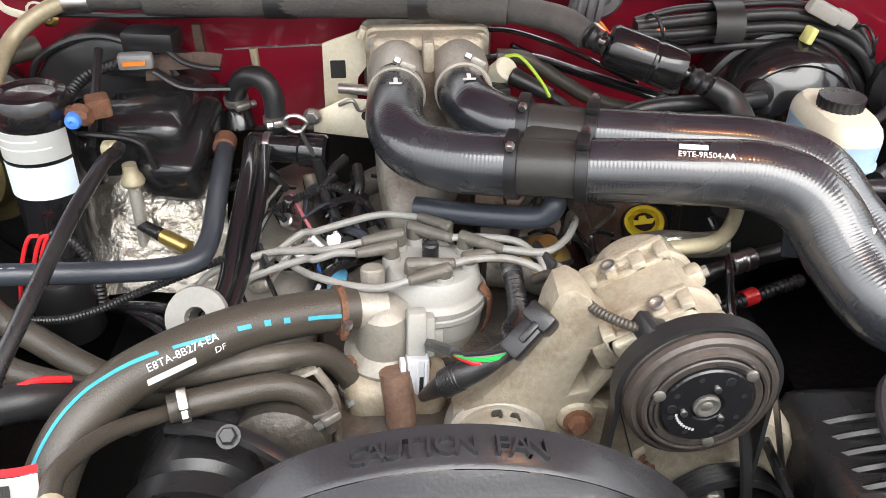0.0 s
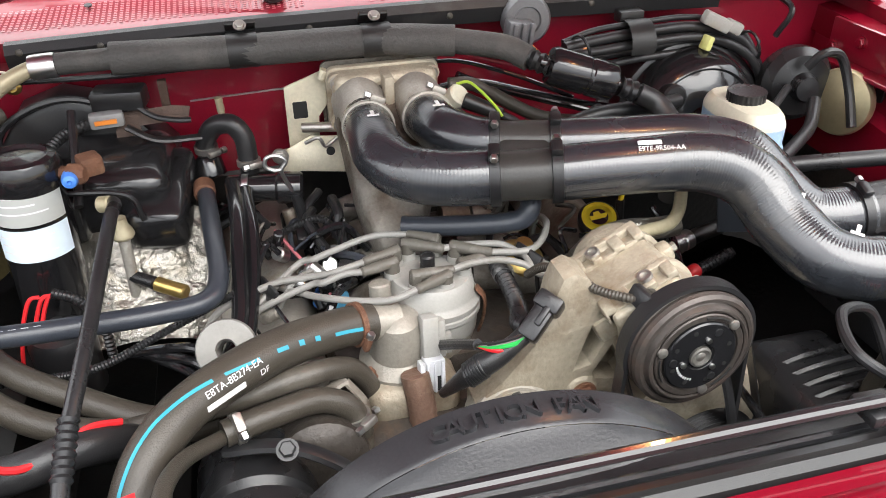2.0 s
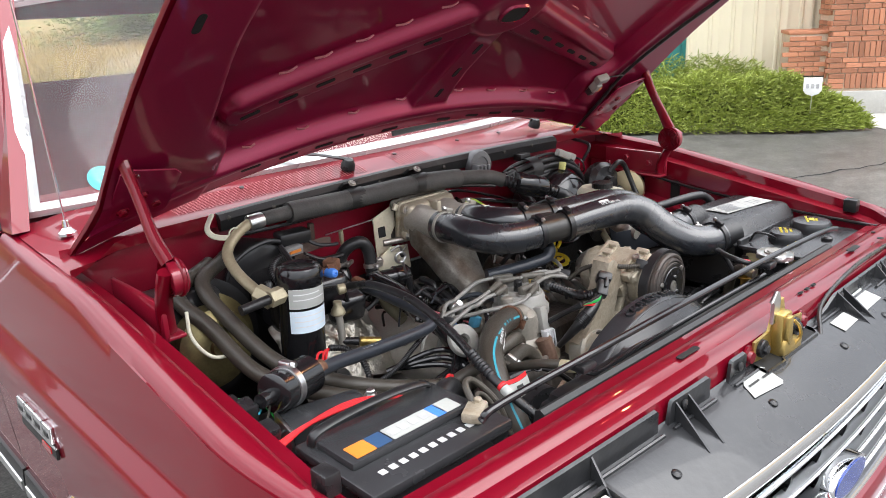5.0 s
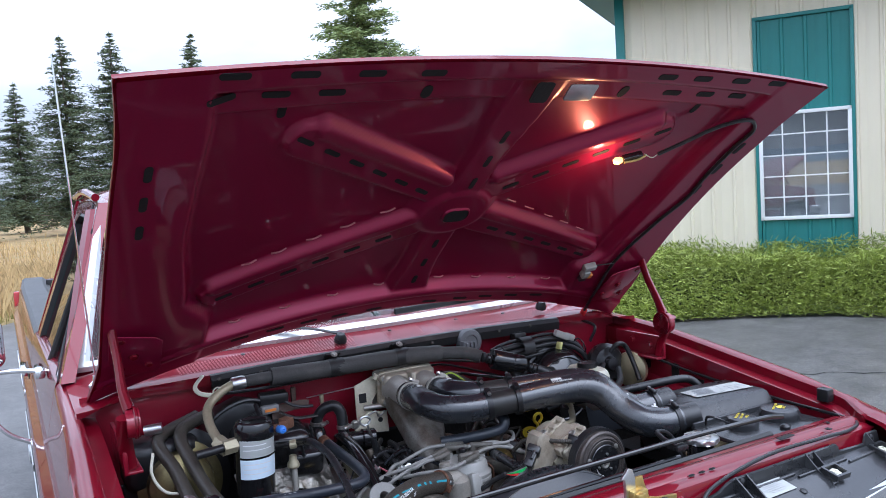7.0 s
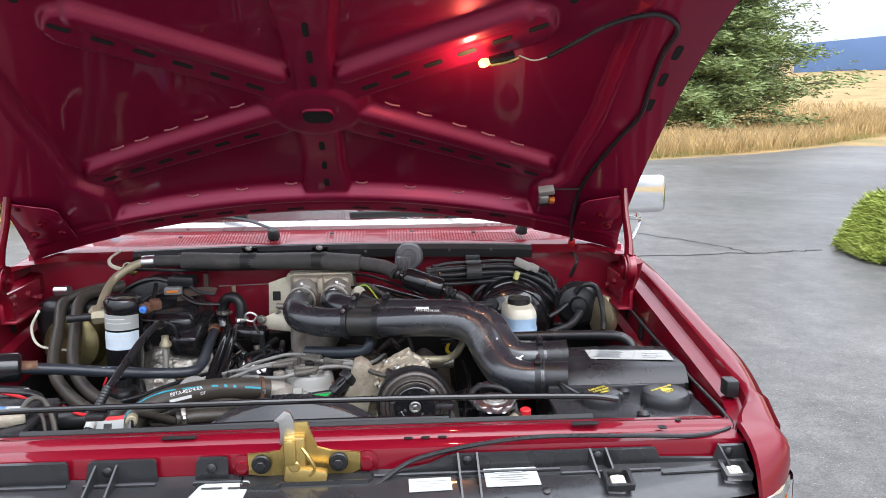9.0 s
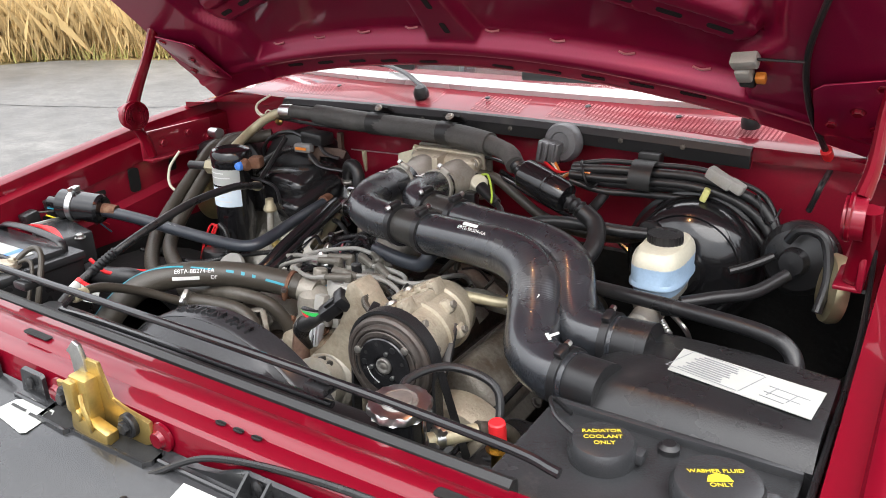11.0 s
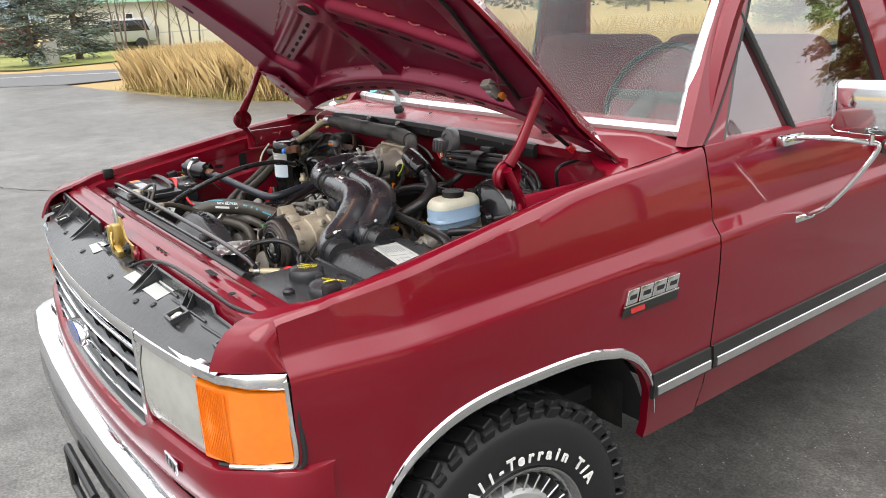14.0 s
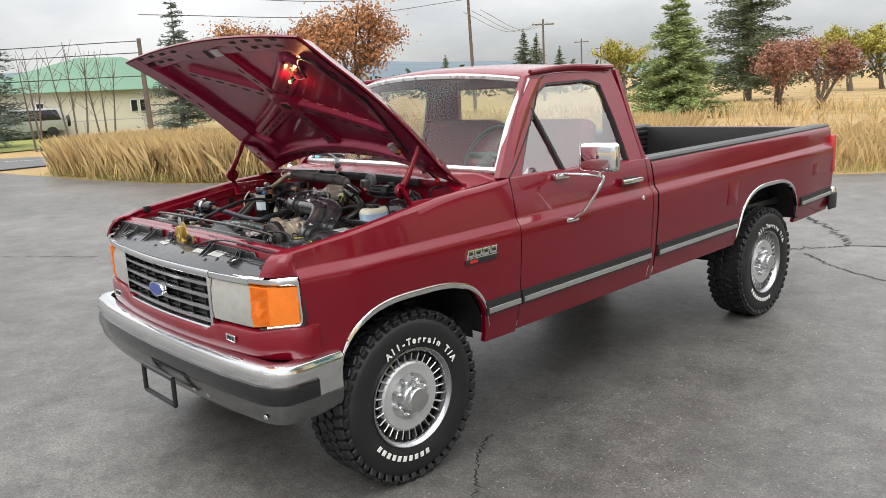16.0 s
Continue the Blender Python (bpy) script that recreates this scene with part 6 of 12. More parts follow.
box(bm, (0.66, -0.262, 1.075), (0.30, 0.02, 0.012), None, 0.004)
tp(abox, "seam_flange", bm, PLASTIC)
bm = B()
vs = [bm.verts.new(q) for q in ((0.620, -0.156, 1.1495), (0.797, -0.194, 1.1543), (0.803, -0.126, 1.1543), (0.621, -0.092, 1.1495))]
bm.faces.new(vs)
ext = bmesh.ops.extrude_face_region(bm, geom=list(bm.faces))
bmesh.ops.translate(bm, vec=(0, 0, 0.0012), verts=[v for v in ext["geom"] if isinstance(v, bmesh.types.BMVert)])
lab = tp(abox, "label", bm, WHITE_LABEL, "white emission label with faint print")
bm = B()
u, v = Vector((0.165, -0.042, 0.004)).normalized(), Vector((0.03, 0.07, 0)).normalized()
c0 = Vector((0.706, -0.142, 1.1534))
for k in range(9):
    prism(bm, rrect(0.06 * (0.8 + 0.2 * (k % 3) / 2), 0.0022, 0.0006), c0 - u * 0.040 + v * (0.022 - 0.0055 * k), u, v, 0.0004)
for a, b, w, h in ((0.045, 0.010, 0.05, 0.0012), (0.045, -0.006, 0.045, 0.0012), (0.03, 0.0, 0.0012, 0.025), (0.055, -0.002, 0.0012, 0.022), (0.04, -0.018, 0.03, 0.0012)):
    prism(bm, rrect(w, h, 0.0004), c0 + u * (a + 0.012) + v * b, u, v, 0.0004)
for a, b, w, h in ((-0.035, 0.0285, 0.098, 0.0009), (-0.035, -0.0275, 0.098, 0.0009), (0.016, 0.0, 0.0009, 0.056), (-0.083, 0.0, 0.0009, 0.056)):
    prism(bm, rrect(w, h, 0.0003), c0 + u * a + v * b, u, v, 0.0004)
tp(abox, "print_bar", bm, INK_FINE, "", lab)
bm = B()
box(bm, (0.545, -0.275, 1.06), (0.05, 0.05, 0.10), None, 0.008)
hexbolt(bm, (0.545, -0.302, 1.07), (0, -1, 0), 0.011, 0.01)
tp(abox, "mount_bracket", bm, PLASTIC)

# coolant and washer tank
tank = thing("fluid_tank", "twin cap coolant and washer tank with black lid", "tank", at=(0.65, -0.335, 0.85))
bm = B()
box(bm, (0.652, -0.335, 0.98), (0.275, 0.165, 0.235), None, 0.02, 3)
tp(tank, "body", bm, CREAM_TANK, "yellowed translucent tank body")
bm = B()
prism(bm, rrect(0.305, 0.188, 0.018), (0.652, -0.335, 1.100), (1, 0, 0), (0, 1, 0), 0.011, 0.003)
box(bm, (0.655, -0.248, 1.112), (0.30, 0.012, 0.02), None, 0.004)
tp(tank, "lid", bm, PLASTIC_GREY)
for x, y, r, words in ((0.600, -0.322, 0.040, ("RADIATOR", "COOLANT", "ONLY")), (0.732, -0.330, 0.050, ("WASHER FLUID", "", "ONLY"))):
    bm = B()
    lathe(bm, (x, y, 1.110), (0, 0, 1), [(r * 0.98, 0), (r, 0.006), (r, 0.018), (r - 0.005, 0.026), (r - 0.012, 0.028), (0.0, 0.029)], 36)
    box(bm, (x + r * 0.75, y + 0.01, 1.122), (r * 0.9, 0.022, 0.016), None, 0.005)
    cap = tp(tank, "cap", bm, PLASTIC_GREY, "grey-black filler cap with yellow print")
    m0 = rotm(0, 0, 30)
    for k, wd in enumerate(words):
        if wd:
            lettering(wd, 0.0092 if len(wd) < 10 else 0.0086, place((x, y, 1.1395) if False else Vector((x, y, 1.1394)) + m0 @ Vector((0, 0.0115 - 0.0115 * k, 0)) - up_origin(cap), m0 @ Vector((1, 0, 0)), m0 @ Vector((0, 1, 0))), YELLOW, cap, "lettering", 0.0002)
    if not words[1]:
        bm = B()
        prism(bm, [(-0.014, -0.006), (0.014, -0.006), (0.010, 0.004), (0.0, 0.008), (-0.010, 0.004)], Vector((x, y, 1.1392)), m0 @ Vector((1, 0, 0)), m0 @ Vector((0, 1, 0)), 0.0004)
        tp(tank, "symbol", bm, YELLOW, "", cap)
for x, y in ((0.662, -0.272), (0.665, -0.398)):
    bm = B()
    lathe(bm, (x, y, 1.110), (0, 0, 1), [(0.013, 0), (0.013, 0.008), (0.008, 0.012), (0, 0.0125)], 16)
    tp(tank, "vent_plug", bm, PLASTIC)
bm = B()
tube(bm, [(0.535, -0.262, 1.115), (0.518, -0.285, 1.145), (0.535, -0.310, 1.140), (0.562, -0.315, 1.125)], 0.003, 8, 8)
tp(tank, "cap_tether", bm, PLASTIC)

# radiator with cap, tanks and fan shroud
rad = thing("radiator", "black radiator with a silver pressure cap", "radiator", at=(0.0, -0.40, 0.62))
bm = B()
box(bm, (0.0, -0.405, 0.86), (0.78, 0.05, 0.44), None, 0.006)
tp(rad, "radiator_core", bm, DARK)
bm = B()
box(bm, (0.0, -0.405, 1.090), (0.80, 0.062, 0.035), None, 0.012)
box(bm, (0.385, -0.40, 0.88), (0.055, 0.07, 0.42), None, 0.012)
box(bm, (-0.385, -0.40, 0.88), (0.055, 0.07, 0.42), None, 0.012)
tp(rad, "radiator_tank", bm, PAINT_BLACK)
bm = B()
cyl(bm, (0.370, -0.392, 1.03), (0.370, -0.398, 1.142), 0.030, seg=28, bevel=0.004)
tp(rad, "filler_neck", bm, GLOSS_BLACK)
bm = B()
o = []
for i in range(48):
    a = 2 * math.pi * i / 48
    o.append(((0.039 + 0.0024 * math.cos(8 * a)) * math.cos(a), (0.039 + 0.0024 * math.cos(8 * a)) * math.sin(a)))
prism(bm, o, (0.370, -0.399, 1.143), (1, 0, 0), (0, 1, 0.02), 0.012, 0.003)
pc = tp(rad, "pressure_cap", bm, STEEL, "silver fluted pressure cap")
bm = B()
lathe(bm, (0.370, -0.399, 1.154), (0, 0, 1), [(0.024, 0), (0.022, 0.004), (0.017, 0.003), (0.016, 0.006), (0, 0.007)], 28)
tp(rad, "cap_disc", bm, BOLT, "stained cap centre", pc)
bm = B()
tube(bm, [(0.36, -0.375, 1.118), (0.33, -0.33, 1.135), (0.36, -0.27, 1.135), (0.42, -0.25, 1.11), (0.44, -0.28, 1.05)], 0.006, 10, 10)
tp(rad, "overflow_hose", bm, RUBBER)
bm = B()
tube(bm, [(0.385, -0.372, 1.085), (0.41, -0.33, 1.08), (0.425, -0.31, 1.078)], 0.011, 12, 6)
tp(rad, "outlet_pipe", bm, TAN)
bm = B()
tube(bm, [(0.425, -0.31, 1.082), (0.45, -0.27, 1.06), (0.46, -0.25, 1.0), (0.45, -0.24, 0.92)], 0.011, 12, 8)
tp(rad, "outlet_hose", bm, RUBBER_OLD)
band_clamp(rad, (0.395, -0.355, 1.084), (0.5, 0.8, 0), 0.0115, 0.012)

SHROUD = material("shiny_black_shroud_plastic", (0.022, 0.022, 0.024), 0.24, 0.0, 0.2, 8, 0.06, 300, spot=(0.05, 0.05, 0.05), spot_at=0.66, rough_vary=0.18)
shroud = thing("fan_shroud", "black plastic fan shroud with moulded warning", "shroud", at=(-0.03, -0.35, 0.70))
SC = Vector((-0.028, 0, 0.872))
bm = B()
secs = []
for y, r in ((-0.306, 0.262), (-0.306, 0.270), (-0.310, 0.274), (-0.350, 0.276), (-0.355, 0.273)):
    secs.append([SC + Vector((r * math.cos(a), y, r * math.sin(a))) for a in [radians(-20 + 220 * i / 60) for i in range(61)]])
loft(bm, secs)
tp(shroud, "ring", bm, SHROUD)
bm = B()
arc = [radians(200 - 220 * i / 60) for i in range(61)]
top = []
for a in arc:
    c, s = math.cos(a), math.sin(a)
    k = 1 / max(abs(c) / 0.36, abs(s) / 0.222)
    top.append(SC + Vector((c * k, -0.402, s * k if s < 0 else min(s * k, 0.222))))
loft(bm, [[SC + Vector((0.272 * math.cos(a), -0.355, 0.272 * math.sin(a))) for a in arc], [SC + Vector((0.264 * math.cos(a), -0.362, 0.264 * math.sin(a))) for a in arc], [p + Vector((0, 0.006, 0.002)) for p in top], top])
tp(shroud, "funnel", bm, SHROUD, "grey sloping shroud face")
for i, ch in enumerate("CAUTION FAN"):
    if ch == " ":
        continue
    a = radians(90 - (i - 5.0) * 2.95 + 0.6)
    up = Vector((math.cos(a), 0, math.sin(a)))
    p = SC + up * 0.2768 + Vector((0, -0.336, 0))
    lettering(ch, 0.0275, place(p - shroud.location, up.cross(Vector((0, 1, 0))) * -1 if up.cross(Vector((0, 1, 0))).x < 0 else up.cross(Vector((0, 1, 0))), (0, 1, 0)), SHROUD, shroud, "moulded_letter", 0.0036, spacing=1.0)
fan = thing("cooling_fan", "black engine cooling fan inside the shroud", "fan", at=(-0.028, -0.27, 0.87))
for k in range(7):
    bm = B()
    a = radians(20 + 360 / 7 * k)
    w = Vector((math.cos(a), 0, math.sin(a)))
    t = Vector((-math.sin(a), 0, math.cos(a)))
    loft(bm, [[SC + w * r + t * s + Vector((0, -0.265 + o, 0)) for s, o in ((-0.03, -0.015), (0.0, 0.0), (0.035, 0.02))] for r in (0.05, 0.10, 0.15, 0.185)])
    tp(fan, "blade", bm, GLOSS_BLACK)
bm = B()
lathe(bm, SC + Vector((0, -0.16, 0)), (0, -1, 0), [(0.05, 0), (0.08, 0.02), (0.085, 0.06), (0.06, 0.09), (0.03, 0.11)], 28)
tp(fan, "fan_clutch", bm, CAST_GREY)

CAST_TAN = material("dirty_tan_casting", (0.315, 0.275, 0.210), 0.52, 0.25, 0.24, 12, 0.5, 140, spot=(0.17, 0.125, 0.08), spot_at=0.56)
# engine: block, heads, covers, intake, front
OILY = material("oily_black_iron", (0.045, 0.038, 0.032), 0.45, 0.2, 0.35, 12, 0.6, 90, spot=(0.12, 0.08, 0.05), spot_at=0.62)
eng = thing("engine", "dirty V8 engine with cast aluminium intake", "engine", at=(0, 0.1, 0.65))
bm = B()
box(bm, (0, 0.14, 0.80), (0.46, 0.50, 0.30), None, 0.03)
box(bm, (0, 0.14, 0.945), (0.34, 0.40, 0.10), None, 0.03)
box(bm, (-0.02, -0.11, 0.82), (0.30, 0.08, 0.26), None, 0.03)
tp(eng, "block", bm, OILY)
for sx in (1, -1):
    bm = B()
    rm = rotm(0, sx * 42, 0)
    if sx < 0:
        box(bm, (-0.240, 0.175, 0.968), (0.125, 0.46, 0.085), rotm(0, -24, 0), 0.025, 3)
    else:
        box(bm, (0.275, 0.15, 0.955), (0.12, 0.48, 0.09), rm, 0.025, 3)
    box(bm, (sx * 0.265, 0.15, 0.925), (0.16, 0.50, 0.025), rm, 0.006)
    vc = tp(eng, "valve_cover", bm, CAST_GREY if sx < 0 else CAST_DIRTY, "oily grey valve cover")
    for y in (-0.06, 0.06, 0.18, 0.32):
        bm = B()
        hexbolt(bm, rm @ Vector((0.072, 0, 0.015)) + Vector((sx * 0.265, y, 0.925)), rm @ Vector((0, 0, 1)), 0.008, 0.008)
        tp(eng, "cover_bolt", bm, BOLT, "", vc)
# plenum under the hoses, all in the darker casting colour
bm = B()
secs = []
for y, x0, x1, z0, z1 in ((0.300, -0.103, 0.058, 1.135, 1.235), (0.245, -0.100, 0.045, 1.10, 1.185), (0.195, -0.096, 0.022, 1.06, 1.148), (0.15, -0.088, 0.0, 1.03, 1.11), (0.115, -0.078, -0.015, 1.0, 1.075), (0.10, -0.07, -0.02, 0.99, 1.05)):
    cx, cz, hw, hh = (x0 + x1) / 2, (z0 + z1) / 2, (x1 - x0) / 2, (z1 - z0) / 2
    secs.append([(cx + hw * abs(math.cos(a)) ** 0.5 * (1 if math.cos(a) > 0 else -1), y, cz + hh * abs(math.sin(a)) ** 0.5 * (1 if math.sin(a) > 0 else -1)) for a in [2 * math.pi * i / 24 for i in range(24)]])
loft(bm, secs, closed=True, caps=True)
tp(eng, "plenum", bm, CAST_DIRTY, "dark cast plenum")
for k in range(4):
    for sx in (1, -1):
        bm = B()
        y = 0.06 + 0.085 * k
        tube(bm, [(sx * 0.04, y, 1.03), (sx * 0.10, y, 1.02), (sx * 0.16, y + 0.01, 0.97)], 0.022, 12, 6)
        tp(eng, "intake_runner", bm, CAST_DIRTY)
# throttle body: flanged twin mouth casting
tb = thing("air_throttle", "twin bore cast throttle body with tan stains", "throttle body", at=(-0.02, 0.29, 1.20))
bm = B()
prism(bm, rrect(0.175, 0.105, 0.014), (-0.021, 0.345, 1.205), (1, 0, 0), (0, -0.12, 1), 0.012, 0.003)
box(bm, (-0.021, 0.322, 1.205), (0.160, 0.04, 0.092), rotm(7, 0, 0), 0.012, 3)
tp(tb, "housing", bm, CAST)
bm = B()
prism(bm, rrect(0.185, 0.112, 0.012), (-0.021, 0.362, 1.205), (1, 0, 0), (0, -0.12, 1), 0.006, 0.0015)
tp(tb, "gasket", bm, CAST_DIRTY)
for x in (-0.064, 0.022):
    bm = B()
    lathe(bm, (x, 0.318, 1.207), (0, -1, -0.03), [(0.040, 0), (0.041, 0.03), (0.036, 0.04), (0.034, 0.09), (0.030, 0.09), (0.028, 0.02)], 32)
    tp(tb, "mouth", bm, CAST_GREY, "round cast air horn")
bm = B()
box(bm, (-0.021, 0.298, 1.225), (0.016, 0.05, 0.055), None, 0.005)
box(bm, (-0.021, 0.296, 1.188), (0.03, 0.05, 0.03), None, 0.005)
tp(tb, "middle_rib", bm, CAST)
for x, z in ((-0.094, 1.238), (0.052, 1.238), (-0.094, 1.172), (0.052, 1.172)):
    bm = B()
    lathe(bm, (x, 0.326, z), (0, -1, 0.0), [(0.013, 0), (0.013, 0.012), (0.011, 0.014)], 16)
    tp(tb, "boss", bm, CAST)
    bm = B()
    hexbolt(bm, (x, 0.312, z), (0, -1, 0), 0.0075, 0.007)
    tp(tb, "flange_bolt", bm, BOLT)
# throttle linkage bracket
lk = thing("throttle_bracket", "cream painted throttle linkage bracket", "bracket", at=(-0.14, 0.34, 1.16))
LCREAM = material("cream_zinc_plate", (0.62, 0.57, 0.44), 0.42, 0.35, 0.12, 25, 0.1, 200, spot=(0.42, 0.34, 0.2), spot_at=0.66)
bm = B()
prism(bm, [(-0.038, -0.055), (0.010, -0.055), (0.012, -0.01), (0.030, 0.01), (0.032, 0.062), (0.018, 0.058), (-0.036, 0.040)], (-0.135, 0.352, 1.185), (1, 0, 0), (0, 0.1, 1), 0.004, 0.001)
tp(lk, "plate", bm, LCREAM)
bm = B()
prism(bm, rrect(0.022, 0.026, 0.002), (-0.150, 0.3478, 1.188), (1, 0, 0), (0, 0.1, 1), 0.001)
tp(lk, "square_hole", bm, DARK)
bm = B()
prism(bm, [(-0.050, -0.020), (0.050, -0.034), (0.052, 0.024), (0.0, 0.03), (-0.050, 0.008)], (-0.140, 0.325, 1.122), (1, 0, 0), (0, 0.2, 1), 0.004, 0.001)
tp(lk, "lower_plate", bm, LCREAM)
bm = B()
for dx, dz, r in ((0.028, 0.004, 0.007), (0.028, -0.010, 0.004)):
    lathe(bm, (-0.140 + dx, 0.3205, 1.122 + dz), (0, -1, 0.2), [(r, 0), (r, 0.001)], 14)
tp(lk, "key_hole", bm, DARK)
bm = B()
cyl(bm, (-0.150, 0.345, 1.160), (-0.085, 0.325, 1.162), 0.008, seg=12)
cyl(bm, (-0.195, 0.33, 1.125), (-0.150, 0.33, 1.130), 0.007, seg=12)
hexbolt(bm, (-0.190, 0.318, 1.128), (-0.2, -1, 0), 0.010, 0.008)
tube(bm, [(-0.15, 0.318, 1.145), (-0.13, 0.31, 1.155), (-0.12, 0.31, 1.14), (-0.10, 0.315, 1.15)], 0.003, 8, 8)
tp(lk, "linkage", bm, BOLT)
bm = B()
cyl(bm, (-0.115, 0.338, 1.238), (-0.108, 0.336, 1.252), 0.007, seg=10)
tp(lk, "rolled_tab", bm, LCREAM)
# sensors beside the throttle body
iac = thing("idle_valve", "white plastic idle valve with black plugs", "valve", at=(0.09, 0.27, 1.18))
bm = B()
cyl(bm, (0.068, 0.30, 1.185), (0.088, 0.275, 1.215), 0.018, seg=20, bevel=0.003)
tp(iac, "valve_body", bm, CREAM)
bm = B()
box(bm, (0.075, 0.262, 1.178), (0.026, 0.03, 0.035), rotm(0, 0, 10), 0.004)
box(bm, (0.062, 0.252, 1.160), (0.018, 0.03, 0.02), rotm(0, 0, 10), 0.003)
tp(iac, "plug", bm, PLASTIC)
bm = B()
cyl(bm, (0.092, 0.272, 1.205), (0.145, 0.245, 1.185), 0.013, 0.010, 16, 0.002)
tp(iac, "plug", bm, PLASTIC)
bm = B()
tube(bm, [(0.145, 0.245, 1.185), (0.165, 0.225, 1.175), (0.17, 0.19, 1.15)], 0.006, 10, 8)
tp(iac, "lead", bm, RUBBER)
bm = B()
tube(bm, [(0.085, 0.29, 1.225), (0.105, 0.28, 1.228), (0.13, 0.25, 1.205), (0.14, 0.23, 1.19)], 0.0024, 6, 8)
tp(iac, "ground_wire", bm, material("yellow_green_wire", (0.35, 0.50, 0.05), 0.4), "yellow-green wire")
bm = B()
for k in range(3):
    tube(bm, [(0.07 + 0.006 * k, 0.25, 1.155), (0.10, 0.235 - 0.004 * k, 1.14), (0.13, 0.225, 1.135 + 0.004 * k)], 0.0022, 6, 6)
tp(iac, "thin_wire", bm, ORANGE_LED)

TH_CAST = material("pale_stained_casting", (0.27, 0.25, 0.215), 0.46, 0.25, 0.18, 14, 0.25, 220, spot=(0.30, 0.22, 0.14), spot_at=0.62)
# distributor
dist = thing("distributor", "grey plastic distributor cap with plug leads", "distributor", at=(-0.027, 0.0, 0.95))
DC = Vector((-0.030, 0.016, -0.006))
AX = Vector((0.03, 0.05, 1)).normalized()
bm = B()
lathe(bm, DC + Vector((0, -0.012, 1.005)), AX, [(0.055, 0.002), (0.0610, 0.006), (0.0625, 0.030), (0.0660, 0.034), (0.0660, 0.040), (0.0645, 0.042), (0.0655, 0.046), (0.0655, 0.050), (0.060, 0.054), (0.058, 0.058), (0.056, 0.074), (0.051, 0.081), (0.0, 0.083)], 44)
tp(dist, "cap", bm, GREY_CAP)
bm = B()
lathe(bm, DC + Vector((0, -0.016, 0.955)), AX, [(0.030, -0.06), (0.032, 0.0), (0.046, 0.010), (0.055, 0.026), (0.057, 0.060)], 32)
tp(dist, "base", bm, TH_CAST)
TOWERS = ((-0.048, 0.054), (0.012, 0.030), (-0.052, -0.020), (0.014, -0.002), (-0.010, 0.056), (-0.068, 0.040), (-0.076, 0.014), (-0.016, -0.028))
for x, y in TOWERS:
    bm = B()
    cyl(bm, (x, y, 1.060), (x, y, 1.088), 0.0125, 0.0108, 14)
    tp(dist, "tower", bm, GREY_CAP)
bm = B()
cyl(bm, DC + Vector((0, -0.004, 1.080)), DC + Vector((0, -0.004, 1.112)), 0.010, seg=14, bevel=0.002)
tp(dist, "coil_tower", bm, PLASTIC)
for side, front in ((1, -0.030), (-1, -0.040)):
    bm = B()
    tube(bm, [DC + Vector((side * 0.058, front, 1.068)), DC + Vector((side * 0.068, front - 0.004, 1.052)), DC + Vector((side * 0.067, front - 0.004, 1.022)), DC + Vector((side * 0.060, front - 0.002, 0.996))], 0.008, 8, 6, flat=0.3)
    tp(dist, "spring_clip", bm, RUST, "rusty spring clip")
bm = B()
box(bm, DC + Vector((0.002, -0.076, 1.024)), (0.020, 0.012, 0.030), rotm(-6, 0, 0), 0.003)
tp(dist, "cap_lug", bm, GREY_CAP)
bm = B()
box(bm, (-0.050, -0.074, 1.040), (0.022, 0.022, 0.060), rotm(-14, 3, 4), 0.004)
box(bm, (-0.036, -0.068, 1.034), (0.014, 0.020, 0.050), rotm(-14, 3, 4), 0.004)
tp(dist, "ignition_module", bm, GREY_CAP, "pale grey ignition module")
bm = B()
box(bm, (-0.050, -0.094, 1.000), (0.026, 0.020, 0.044), rotm(-12, 4, 6), 0.003)
for k in range(3):
    box(bm, (-0.059 + 0.009 * k, -0.1055, 1.002), (0.0035, 0.004, 0.040), rotm(-12, 4, 6), 0.001)
box(bm, (-0.066, -0.098, 1.012), (0.006, 0.016, 0.020), rotm(-12, 4, 6), 0.001)
tp(dist, "module_plug", bm, material("clear_grey_plug_plastic", (0.50, 0.51, 0.53), 0.35, 0.0, 0.1, 30), "pale grey module connector")
bm = B()
for k in range(2):
    box(bm, (-0.0545 + 0.009 * k, -0.1045, 0.992), (0.005, 0.003, 0.020), rotm(-12, 4, 6))
tp(dist, "plug_slot", bm, DARK)
HARN = [(-0.044, -0.118, 0.986), (-0.030, -0.150, 1.030), (-0.012, -0.163, 1.056), (0.012, -0.166, 1.072), (0.030, -0.164, 1.084), (0.044, -0.160, 1.092)]
bm = B()
tube(bm, HARN, 0.014, 14, 8, radii=[0.006, 0.0105, 0.0150, 0.0125, 0.0105, 0.0110])
tp(dist, "taped_harness", bm, RUBBER, "taped black wiring harness")
for k in range(7):
    bm = B()
    q = spline(HARN, 8)[11 + k]
    lathe(bm, q, Vector((0.022, -0.006, 0.015)), [(0.0146, 0), (0.0156, 0.001), (0.0156, 0.003), (0.0146, 0.004)], 16, closed=False)
    tp(dist, "tape_turn", bm, PLASTIC)
bm = B()
tube(bm, [(0.050, -0.150, 1.092), (0.048, -0.125, 1.080), (0.062, -0.085, 1.068), (0.066, -0.045, 1.068), (0.066, 0.0, 1.070), (0.068, 0.03, 1.070)], 0.0118, 14, 8, ribs=0.0025, pitch=0.008)
tp(dist, "ribbed_conduit", bm, PLASTIC, "ribbed black conduit")
bm = B()
